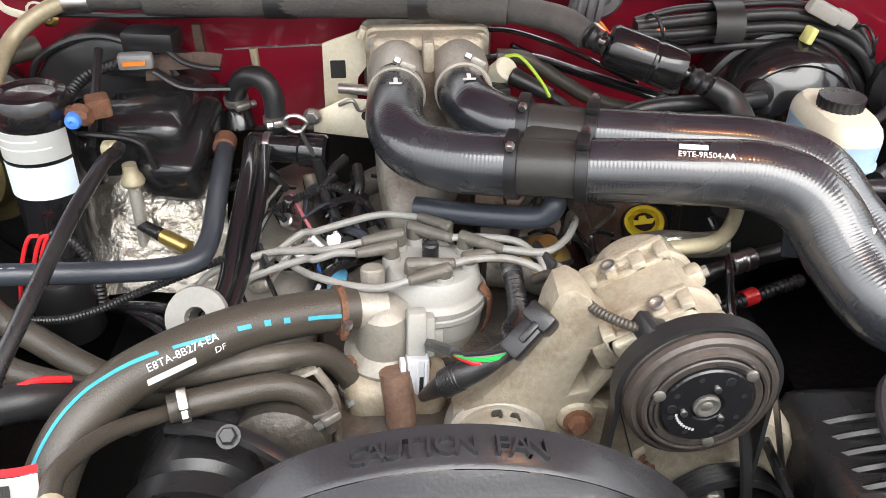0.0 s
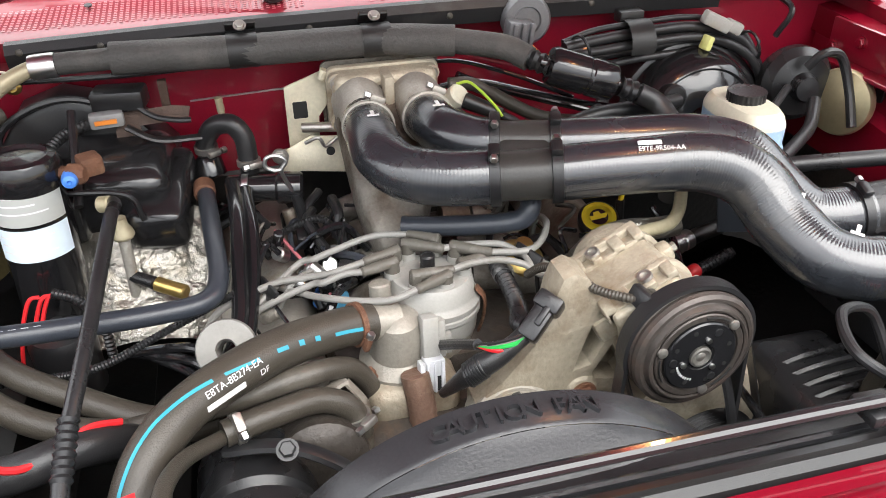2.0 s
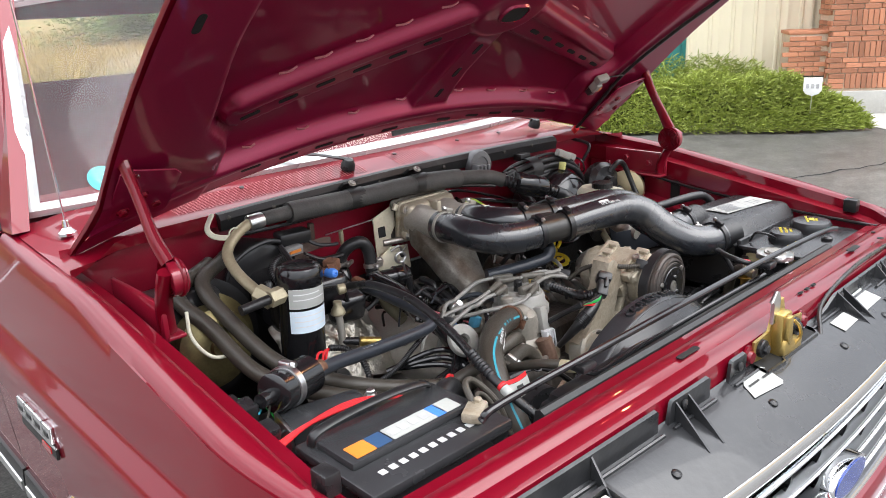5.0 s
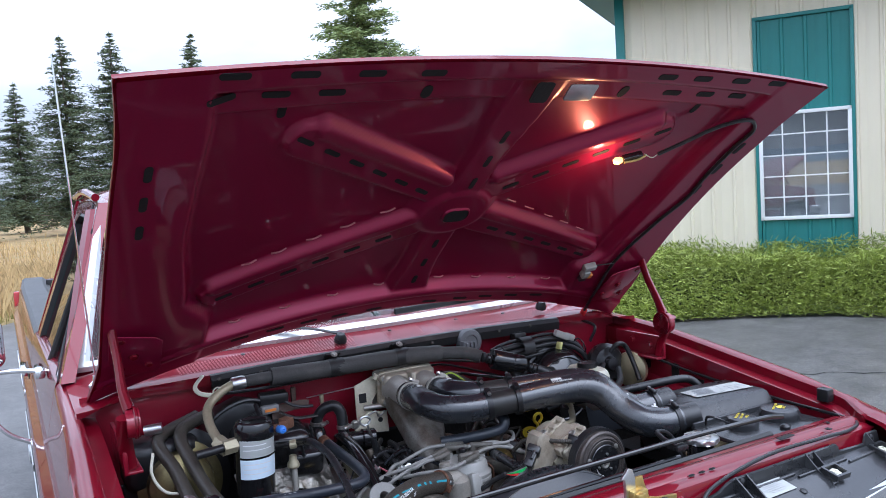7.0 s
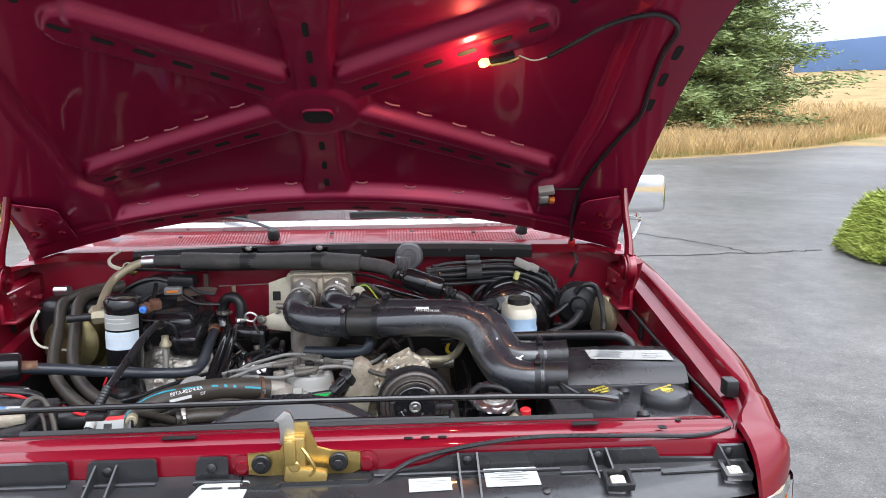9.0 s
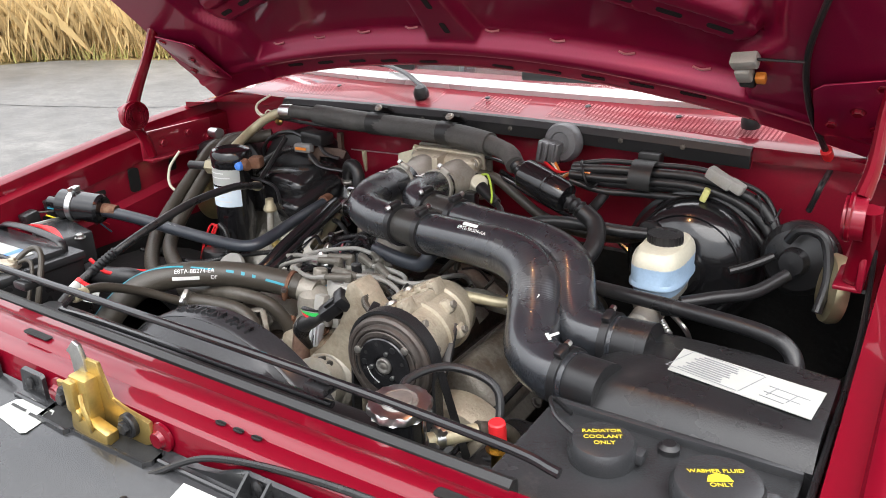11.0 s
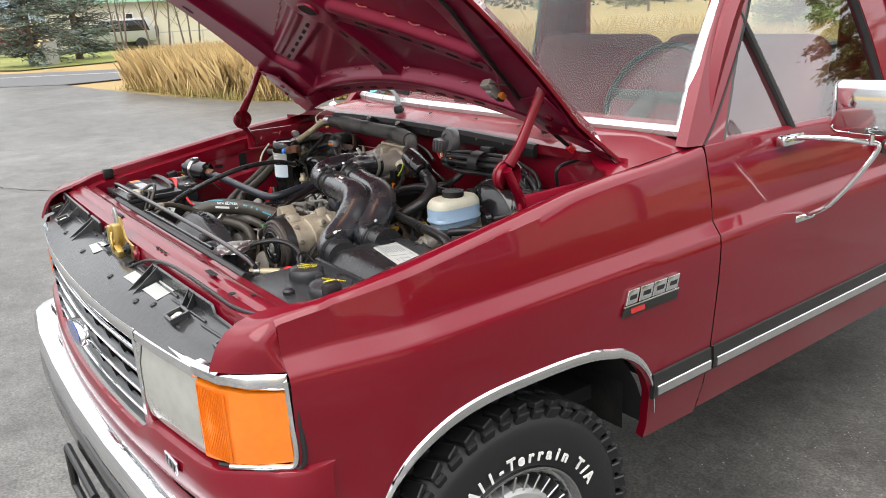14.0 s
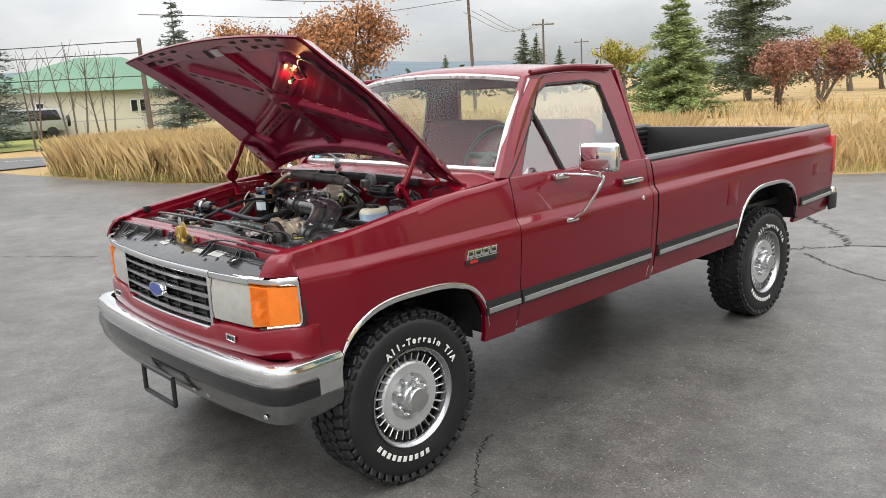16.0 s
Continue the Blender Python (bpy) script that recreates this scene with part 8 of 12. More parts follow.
# black solenoid under the leads
bm = B()
lathe(bm, (-0.505, 0.09, 0.93), (0, 0, 1), [(0.04, 0), (0.042, 0.08), (0.036, 0.092), (0.012, 0.096), (0.010, 0.11)], 24)
tagged(part("starter_relay", bm, PAINT_BLACK), "black round relay on the apron", "relay")

# heat foil and oil filler side clutter
bm = B()
rows = []
for i in range(46):
    row = []
    for j in range(40):
        f, g = i / 45, j / 39
        p = Vector((-0.535 + 0.235 * f - 0.01 * g, 0.120 + 0.13 * g, 0.965 + 0.155 * g - 0.03 * (2 * f - 1) ** 2))
        q = 0.006 * noise.noise(p * 26) + 0.0042 * abs(noise.noise(p * 62)) + 0.0016 * noise.noise(p * 150)
        row.append(p + Vector((0.1, -0.6, 0.8)) * q)
    rows.append(row)
loft(bm, rows)
tagged(part("heat_foil", bm, FOIL, None, sharp=25), "crinkled silver heat foil over the manifold", "foil")
ij = thing("injector_fitting", "gold fitting with black plug against the foil", "fitting", at=(-0.36, 0.15, 1.02))
bm = B()
cyl(bm, (-0.385, 0.152, 1.035), (-0.345, 0.128, 1.028), 0.0105, seg=18, bevel=0.002)
tp(ij, "sleeve", bm, GOLD)
bm = B()
cyl(bm, (-0.418, 0.172, 1.041), (-0.386, 0.1525, 1.0352), 0.0085, 0.0095, 14, bevel=0.002)
tp(ij, "plug", bm, PLASTIC, "black plug")
# lines between the compressor and the filter box
ln = thing("dipstick_cable", "thin black cable down past the compressor pulley", "cable", at=(0.36, 0.08, 1.03))
bm = B()
tube(bm, [(0.352, 0.130, 1.055), (0.368, 0.085, 1.02), (0.350, 0.0, 0.99), (0.335, -0.10, 0.965), (0.330, -0.20, 0.955), (0.328, -0.27, 0.95)], 0.0055, 10, 8)
tp(ln, "cable", bm, GLOSS_BLACK)
ph = thing("pressure_hose", "black pressure hose with a crimped silver ferrule", "hose", at=(0.40, 0.12, 0.97))
bm = B()
tube(bm, [(0.29, 0.085, 0.955), (0.36, 0.115, 0.972), (0.43, 0.135, 0.982), (0.52, 0.16, 0.985)], 0.0125, 14, 6)
tp(ph, "hose", bm, RUBBER)
bm = B()
lathe(bm, (0.395, 0.1255, 0.978), (1, 0.3, 0.12), [(0.0145, 0), (0.0165, 0.002), (0.0165, 0.012), (0.015, 0.014), (0.015, 0.020), (0.0165, 0.022), (0.0165, 0.036), (0.0145, 0.038)], 20)
tp(ph, "ferrule", bm, STEEL, "crimped silver ferrule")
lm = thing("wire_loom", "black ribbed loom with a red tape band", "loom", at=(0.42, 0.09, 0.95))
bm = B()
corrugated(bm, [(0.33, 0.062, 0.94), (0.40, 0.085, 0.945), (0.50, 0.118, 0.955)], 0.0105)
tp(lm, "loom", bm, PLASTIC)
bm = B()
lathe(bm, (0.405, 0.088, 0.9458), (1, 0.33, 0.1), [(0.0118, 0), (0.0122, 0.001), (0.0122, 0.021), (0.0118, 0.022)], 16)
tp(lm, "tape_band", bm, RED_WIRE, "red tape band")
bc = thing("sensor_plug", "blue sensor plug beside the grey leads", "plug", at=(-0.168, 0.09, 1.02))
bm = B()
cyl(bm, (-0.168, 0.092, 1.0), (-0.165, 0.082, 1.028), 0.011, 0.009, 16, bevel=0.002)
tp(bc, "plug", bm, BLUE)
bm = B()
tube(bm, [(-0.165, 0.082, 1.028), (-0.16, 0.10, 1.05), (-0.17, 0.14, 1.04)], 0.003, 8, 6)
tp(bc, "wire", bm, PLASTIC)
rodt = thing("dipstick_tube", "tan dipstick tube beside the foil", "tube", at=(-0.415, 0.17, 0.95))
bm = B()
tube(bm, [(-0.418, 0.165, 0.95), (-0.416, 0.172, 1.06), (-0.416, 0.178, 1.112)], 0.008, 12, 6)
tp(rodt, "tube", bm, CAST_GREY)
bm = B()
lathe(bm, (-0.416, 0.178, 1.10), (0, 0, 1), [(0.014, 0), (0.016, 0.004), (0.014, 0.012), (0.010, 0.018), (0.009, 0.03)], 16)
tp(rodt, "collar", bm, TAN)
ch = thing("charging_cable", "long black sleeved cable with red and white tag", "cable", at=(-0.41, -0.05, 1.17))
CHP = [(-0.412, 0.150, 1.168), (-0.406, 0.125, 1.176), (-0.402, 0.06, 1.190), (-0.402, -0.05, 1.187), (-0.412, -0.16, 1.160), (-0.426, -0.25, 1.125), (-0.428, -0.31, 1.098), (-0.42, -0.37, 1.07)]
bm = B()
tube(bm, CHP, 0.0082, 14, 10)
tp(ch, "cable", bm, PLASTIC)
bm = B()
corrugated(bm, [(-0.423, -0.225, 1.137), (-0.428, -0.28, 1.112)], 0.0105)
tp(ch, "strain_relief", bm, PLASTIC)
bm = B()
cyl(bm, (-0.414, 0.146, 1.168), (-0.430, 0.152, 1.166), 0.011, seg=14, bevel=0.002)
tp(ch, "end_fitting", bm, TAN)
bm = B()
lathe(bm, (-0.428, -0.300, 1.104), (0.0, -0.85, -0.4), [(0.0092, 0), (0.0095, 0.001), (0.0095, 0.006), (0.0092, 0.007)], 16)
rows = [[Vector((-0.428 + 0.062 * f, -0.300 - 0.006 * math.sin(f * 3), 1.108 - 0.03 * g)) + Vector((0, -0.014 * g, 0)) for f in steps(0, 1, 8)] for g in (0.0, 0.22)]
loft(bm, rows)
tg = tp(ch, "tag", bm, RED_WIRE, "red and white wrapped tag")
bm = B()
rows = [[Vector((-0.428 + 0.062 * f, -0.301 - 0.006 * math.sin(f * 3), 1.108 - 0.03 * g)) + Vector((0, -0.014 * g, 0)) for f in steps(0, 1, 8)] for g in (0.22, 1.0)]
loft(bm, rows)
lathe(bm, (-0.428, -0.307, 1.100), (0.0, -0.85, -0.4), [(0.0092, 0), (0.0096, 0.001), (0.0096, 0.022), (0.0092, 0.023)], 16)
tp(ch, "tag_field", bm, WHITE_LABEL, "", tg)
bm = B()
for k in range(9):
    f = 0.42 + 0.028 * k
    prism(bm, rrect(0.0012 if k % 2 else 0.002, 0.014, 0.0003), Vector((-0.428 + 0.062 * f, -0.3105 - 0.006 * math.sin(f * 3), 1.090)), (1, 0, 0), (0, 0.42, 0.9), 0.0004)
tp(ch, "tag_bar", bm, INK_BLACK, "", tg)

# black canister with a bright band near the battery
cn = thing("vacuum_canister", "black cylinder with bright clamp band", "canister", at=(-0.70, -0.10, 1.13))
ca, cb2 = Vector((-0.755, -0.118, 1.152)), Vector((-0.660, -0.082, 1.142))
bm = B()
lathe(bm, ca, cb2 - ca, [(0.012, -0.03), (0.012, -0.002), (0.028, 0), (0.033, 0.004), (0.033, 0.096), (0.028, 0.102), (0.014, 0.104)], 32)
tp(cn, "cylinder", bm, GLOSS_BLACK)
band_clamp(cn, ca.lerp(cb2, 0.36), cb2 - ca, 0.0332, 0.014, (0, 0, 1), ALU)
bm = B()
cyl(bm, cb2, cb2 + Vector((0.03, 0.012, -0.004)), 0.0145, 0.0138, 18)
tp(cn, "rusty_neck", bm, RUST)

# battery
bat = thing("battery", "black battery with blue and white labels", "battery", at=(-0.655, -0.32, 0.93))
bm = B()
box(bm, (-0.655, -0.318, 1.015), (0.262, 0.178, 0.18), None, 0.006)
tp(bat, "case", bm, PLASTIC)
bm = B()
box(bm, (-0.655, -0.318, 1.113), (0.270, 0.186, 0.018), None, 0.005)
box(bm, (-0.655, -0.300, 1.126), (0.235, 0.09, 0.016), None, 0.006)
tp(bat, "lid", bm, PLASTIC_GREY)
bm = B()
tube(bm, [(-0.775, -0.245, 1.118), (-0.76, -0.248, 1.142), (-0.66, -0.25, 1.150), (-0.56, -0.252, 1.142), (-0.545, -0.255, 1.118)], 0.009, 10, 8, flat=0.5)
tp(bat, "carry_handle", bm, PLASTIC)
for x, w, mt in ((-0.742, 0.035, ORANGE_LED), (-0.710, 0.028, material("dark_blue_label", (0.03, 0.07, 0.15), 0.4)), (-0.650, 0.085, WHITE_LABEL), (-0.598, 0.018, BLUE), (-0.575, 0.032, WHITE_LABEL)):
    bm = B()
    prism(bm, rrect(w, 0.034, 0.002), (x, -0.322, 1.1345), (1, 0, 0), (0, 1, 0), 0.001)
    tp(bat, "label", bm, mt)
bm = B()
for k in range(11):
    prism(bm, rrect(0.011, 0.012, 0.001), (-0.745 + 0.0185 * k, -0.375, 1.1226), (1, 0, 0), (0, 1, 0), 0.0005)
for k in range(4):
    prism(bm, rrect(0.014, 0.016, 0.001), (-0.682 + 0.02 * k, -0.322, 1.1358), (1, 0, 0), (0, 1, 0), 0.0004)
tp(bat, "print_bar", bm, INK_GREY)
for x in (-0.556,):
    bm = B()
    cyl(bm, (x, -0.365, 1.118), (x, -0.365, 1.140), 0.011, seg=16)
    box(bm, (x, -0.365, 1.132), (0.05, 0.032, 0.018), rotm(0, 0, 30), 0.005)
    hexbolt(bm, (x + 0.014, -0.358, 1.14), (0, 0, 1), 0.007, 0.007)
    tp(bat, "terminal_clamp", bm, CAST, "corroded terminal clamp")
bm = B()
tube(bm, [(-0.548, -0.358, 1.132), (-0.535, -0.325, 1.155), (-0.51, -0.32, 1.150), (-0.485, -0.345, 1.11), (-0.478, -0.37, 1.05)], 0.0055, 10, 8)
tube(bm, [(-0.545, -0.362, 1.130), (-0.525, -0.34, 1.140), (-0.505, -0.345, 1.125), (-0.49, -0.375, 1.07)], 0.0038, 10, 8)
tp(bat, "ground_lead", bm, RUBBER_OLD)
bm = B()
for k in range(3):
    tube(bm, [(-0.80, -0.20 + 0.006 * k, 1.11), (-0.74, -0.195, 1.125), (-0.66, -0.20 - 0.005 * k, 1.132), (-0.59, -0.225, 1.120), (-0.545, -0.235, 1.10)], 0.0035, 8, 8)
tube(bm, [(-0.52, -0.22, 1.10), (-0.48, -0.21, 1.075), (-0.43, -0.17, 1.075), (-0.40, -0.15, 1.06)], 0.004, 8, 8)
tp(bat, "red_cable", bm, RED_WIRE, "red battery cable")
bx2 = thing("fuse_relay_box", "dark relay box behind the battery", "relay box", at=(-0.70, -0.17, 1.05))
bm = B()
box(bm, (-0.69, -0.165, 1.085), (0.14, 0.075, 0.07), rotm(0, 0, -12), 0.008)
tp(bx2, "cover", bm, PLASTIC_GREY)
bm = B()
box(bm, (-0.763, -0.155, 1.085), (0.006, 0.07, 0.075), rotm(0, 0, -12), 0.001)
hexbolt(bm, (-0.61, -0.178, 1.115), (0, 0, 1), 0.008, 0.01)
tp(bx2, "bracket", bm, STEEL)
# relays and wires on the passenger apron
rel = thing("apron_relays", "cluster of relays and wires on the apron", "relays", at=(-0.79, -0.13, 1.15))
for y, z in ((-0.17, 1.120), (-0.11, 1.135), (-0.06, 1.120)):
    bm = B()
    box(bm, (-0.800, y, z), (0.03, 0.035, 0.04), rotm(10, 0, 0), 0.005)
    tp(rel, "relay", bm, PLASTIC)
rw = random.Random(2)
for mt in (GREEN_WIRE, YELLOW, RED_WIRE, RUBBER, RUBBER, RUBBER_OLD, TEAL):
    bm = B()
    p = Vector((-0.790, rw.uniform(-0.18, -0.05), rw.uniform(1.10, 1.14)))
    q = Vector((-0.76, rw.uniform(-0.20, 0.0), rw.uniform(1.04, 1.09)))
    tube(bm, [p, p.lerp(q, 0.4) + Vector((rw.uniform(0.01, 0.03), rw.uniform(-0.03, 0.03), rw.uniform(0, 0.02))), q], 0.0018, 6, 8)
    tp(rel, "wire", bm, mt)
# blower: gold drum and black cover on the passenger side
OLIVE_ZINC = material("dull_olive_zinc", (0.20, 0.165, 0.075), 0.38, 0.7, 0.2, 14, 0.1, 200, spot=(0.11, 0.09, 0.05), spot_at=0.56)
bl = thing("blower_motor", "gold zinc blower motor drum", "blower", at=(-0.66, 0.26, 1.0))
bm = B()
lathe(bm, (-0.665, 0.30, 1.09), (-0.1, -1, 0.15), [(0.10, 0), (0.10, 0.02), (0.078, 0.026), (0.074, 0.075), (0.055, 0.088), (0.02, 0.092), (0.016, 0.10)], 36)
tp(bl, "drum", bm, OLIVE_ZINC)
bm = B()
lathe(bm, (-0.665, 0.32, 1.09), (-0.1, -1, 0.15), [(0.125, 0), (0.125, 0.012), (0.10, 0.018)], 36)
box(bm, (-0.70, 0.34, 1.14), (0.18, 0.12, 0.12), None, 0.03, 3)
tp(bl, "cover", bm, PAINT_BLACK)
bm = B()
tube(bm, [(-0.735, 0.20, 1.20), (-0.745, 0.17, 1.16), (-0.72, 0.15, 1.12), (-0.66, 0.17, 1.10)], 0.0035, 8, 8)
tp(bl, "ground_wire", bm, CREAM)
bm = B()
cyl(bm, (-0.735, 0.31, 1.225), (-0.695, 0.30, 1.228), 0.013, seg=16)
tp(bl, "pipe_stub", bm, ALU)

# suction line along the firewall
sl = thing("suction_line", "black insulated refrigerant line on the firewall", "refrigerant line", at=(0, 0.33, 1.28))
SLP = [(-0.480, 0.344, 1.295), (-0.40, 0.350, 1.294), (-0.22, 0.350, 1.288), (-0.02, 0.340, 1.288), (0.09, 0.315, 1.284), (0.155, 0.275, 1.280)]
bm = B()
tube(bm, SLP[:2] + [(-0.395, 0.350, 1.294)], 0.0155, 18, 6)
tube(bm, [(-0.405, 0.352, 1.293)] + SLP[2:5], 0.0235, 22, 8)
tube(bm, [SLP[4], SLP[5], (0.185, 0.245, 1.268)], 0.0185, 20, 8)
tp(sl, "insulation", bm, material("dusty_foam_insulation", (0.052, 0.050, 0.048), 0.62, 0.0, 0.25, 12, 0.3, 260, spot=(0.085, 0.080, 0.074), spot_at=0.6))
bm = B()
corrugated(bm, [(0.172, 0.258, 1.274), (0.212, 0.232, 1.258)], 0.0165)
tp(sl, "crimp_sleeve", bm, PLASTIC)
bm = B()
corrugated(bm, [(0.315, 0.208, 1.226), (0.352, 0.202, 1.210)], 0.0165)
tp(sl, "crimp_sleeve", bm, PLASTIC)
bm = B()
ma, mb = Vector((0.208, 0.232, 1.262)), Vector((0.312, 0.212, 1.228))
lathe(bm, ma, mb - ma, [(0.010, -0.012), (0.010, 0), (0.026, 0.003), (0.029, 0.008), (0.029, 0.060), (0.0275, 0.062), (0.0275, 0.066), (0.029, 0.068), (0.029, 0.10), (0.026, 0.106), (0.010, 0.110), (0.010, 0.125)], 32)
tp(sl, "muffler", bm, GLOSS_BLACK, "gloss black line muffler")
bm = B()
tube(bm, [(0.345, 0.203, 1.213), (0.375, 0.190, 1.195), (0.385, 0.150, 1.165), (0.36, 0.095, 1.135), (0.33, 0.05, 1.118)], 0.0165, 18, 8)
tp(sl, "lower_hose", bm, RUBBER)
for x, y, zc in ((-0.222, 0.352, 1.288), (-0.026, 0.342, 1.288)):
    bm = B()
    rows = []
    for i in range(17):
        a = radians(120 - 250 * i / 16)
        rows.append([(x + dx, y - 0.0 + 0.0252 * -math.sin(a + math.pi / 2) * -1 if False else y + 0.0255 * math.cos(a + math.pi), zc + 0.0255 * math.sin(a)) for dx in (-0.022, 0.022)])
    loft(bm, rows)
    box(bm, (x, y + 0.022, zc + 0.030), (0.044, 0.03, 0.006), rotm(-35, 0, 0), 0.001)
    st_ = tp(sl, "strap", bm, TRIM_BLACK, "wide black strap")
    bm = B()
    hexbolt(bm, (x, y + 0.004, zc + 0.035), (0, -0.6, 0.8), 0.007, 0.006)
    tp(sl, "strap_bolt", bm, BOLT, "", st_)
# cowl seal strip
bm = B()
loft(bm, [[(x, 0.388 + o + 0.02 * x * x, z - 0.012 * (x / 0.56) ** 2) for o, z in ((0.006, 1.286), (-0.004, 1.288), (-0.008, 1.312), (0.0, 1.324), (0.012, 1.326))] for x in steps(-0.55, 0.58, 16)], caps=True)
cseal = tagged(part("cowl_seal", bm, RUBBER), "black rubber cowl seal strip with screws", "seal")
for x in (-0.53, -0.42, -0.325, -0.12, 0.10, 0.22, 0.34, 0.46):
    bm = B()
    lathe(bm, (x, 0.381 + 0.02 * x * x, 1.303), (0, -1, 0.2), [(0.0052, 0), (0.0052, 0.0015), (0.0025, 0.003)], 12)
    part("seal_screw", bm, RUBBER_OLD, cseal)
bm = B()
tube(bm, [(-0.56, 0.36, 1.27), (-0.40, 0.37, 1.262), (-0.22, 0.375, 1.262), (0.0, 0.37, 1.262), (0.12, 0.35, 1.252), (0.22, 0.31, 1.238)], 0.0042, 8, 8)
tagged(part("washer_line", bm, RUBBER), "thin black washer line below the suction line", "hose")
bm = B()
tube(bm, [(-0.575, 0.372, 1.322), (-0.60, 0.35, 1.302), (-0.592, 0.34, 1.285), (-0.56, 0.335, 1.275), (-0.535, 0.34, 1.272)], 0.006, 8, 10, flat=0.5)
gs = tagged(part("ground_strap", bm, CREAM), "pale braided ground strap from cowl to firewall", "strap")
bm = B()
lathe(bm, (-0.545, 0.365, 1.262), (0, -1, 0.2), [(0.012, 0), (0.012, 0.003), (0.007, 0.008)], 14)
part("strap_lug", bm, BRASS, gs)

# wiper motor plug, clip and wiring on the driver's firewall
SMOKE = material("smoky_grey_plastic", (0.11, 0.11, 0.115), 0.3, 0.0, 0.2, 25, 0.05, 200)
wp = thing("wiper_plug", "grey wiper motor connector block on the firewall", "connector", at=(0.21, 0.37, 1.28))
bm = B()
lathe(bm, (0.225, 0.385, 1.288), (-0.1, -1, 0.1), [(0.040, 0), (0.040, 0.016), (0.035, 0.024), (0.022, 0.026), (0.020, 0.022), (0, 0.022)], 28)
tp(wp, "motor_cover", bm, SMOKE)
bm = B()
box(bm, (0.205, 0.352, 1.272), (0.045, 0.03, 0.045), rotm(0, 8, 0), 0.004)
for k in range(3):
    box(bm, (0.192 + 0.014 * k, 0.336, 1.276), (0.007, 0.012, 0.036), rotm(0, 8, 0), 0.002)
tp(wp, "plug", bm, SMOKE)
for k, mt in enumerate((RED_WIRE, RUBBER, CREAM, ORANGE_LED)):
    bm = B()
    tube(bm, [(0.20 + 0.008 * k, 0.34, 1.255), (0.235 + 0.004 * k, 0.325, 1.243 - 0.003 * k), (0.27, 0.318 - 0.003 * k, 1.246), (0.31, 0.312, 1.252)], 0.003, 6, 8)
    tp(wp, "wire", bm, mt)
wb = thing("wiring_bundle", "black taped wiring bundle over the brake booster", "wiring", at=(0.45, 0.34, 1.25))
for k, (dy, dz, r) in enumerate(((0, 0.008, 0.0095), (-0.012, -0.006, 0.008), (0.006, -0.020, 0.009), (-0.010, -0.032, 0.0065), (0.008, 0.022, 0.005))):
    bm = B()
    tube(bm, [(0.27, 0.318 + dy, 1.250 + dz * 0.5), (0.33, 0.330 + dy, 1.250 + dz), (0.405, 0.345 + dy, 1.250 + dz), (0.50, 0.348 + dy, 1.252 + dz), (0.57, 0.352 + dy, 1.236 + dz), (0.62, 0.352 + dy * 1.4, 1.208 + dz * 1.2), (0.650, 0.340 + dy, 1.160 + dz), (0.665, 0.32 + dy, 1.10)], r, 12, 10)
    tp(wb, "loom", bm, RUBBER)
bm = B()
rows = []
for i in range(13):
    a = radians(200 - 270 * i / 12)
    rows.append([(0.405 + dx, 0.345 + 0.036 * math.cos(a), 1.245 + 0.036 * math.sin(a)) for dx in (-0.021, 0.021)])
loft(bm, rows)
box(bm, (0.405, 0.375, 1.28), (0.042, 0.03, 0.02), None, 0.003)
tp(wb, "wide_clip", bm, TRIM_BLACK, "wide black wiring clip")
bm = B()
box(bm, (0.545, 0.335, 1.268), (0.05, 0.022, 0.022), rotm(0, 25, -10), 0.004)
box(bm, (0.575, 0.330, 1.258), (0.03, 0.02, 0.02), rotm(0, 25, -10), 0.004)
tp(wb, "grey_plug", bm, GREY_CAP, "pale grey inline plug")
bm = B()
box(bm, (0.525, 0.322, 1.238), (0.012, 0.02, 0.024), rotm(0, 20, 10), 0.003)
tp(wb, "yellow_plug", bm, material("pale_yellow_plastic", (0.55, 0.55, 0.2), 0.4), "pale yellow plug")
for c in ((0.60, 0.335, 1.222), (0.28, 0.312, 1.25)):
    bm = B()
    tube(bm, [Vector(c) + Vector((0.004 * k, 0.018 * math.cos(a), 0.024 * math.sin(a))) for k, a in enumerate([2 * math.pi * i / 12 for i in range(13)])], 0.0025, 6, 1)
    tp(wb, "cable_tie", bm, PLASTIC)
hose("vacuum_hose", "thick black booster vacuum hose", [(0.20, 0.20, 1.16), (0.27, 0.215, 1.178), (0.34, 0.225, 1.18), (0.40, 0.235, 1.176), (0.445, 0.255, 1.171)], 0.0115, RUBBER)
hose("vacuum_hose", "black rubber loop by the booster", [(0.335, 0.33, 1.21), (0.325, 0.30, 1.19), (0.315, 0.26, 1.18), (0.26, 0.22, 1.165), (0.18, 0.20, 1.15)], 0.010, RUBBER)
hose("vacuum_line", "thin black vacuum line to the throttle", [(0.05, 0.31, 1.215), (0.12, 0.30, 1.222), (0.20, 0.275, 1.205), (0.29, 0.25, 1.185), (0.38, 0.24, 1.17)], 0.0045, GLOSS_BLACK, seg=10)
hose("vacuum_line", "thin black vacuum line to the throttle", [(0.03, 0.34, 1.245), (0.10, 0.335, 1.245), (0.19, 0.31, 1.22), (0.27, 0.27, 1.19)], 0.0035, GLOSS_BLACK, seg=10)

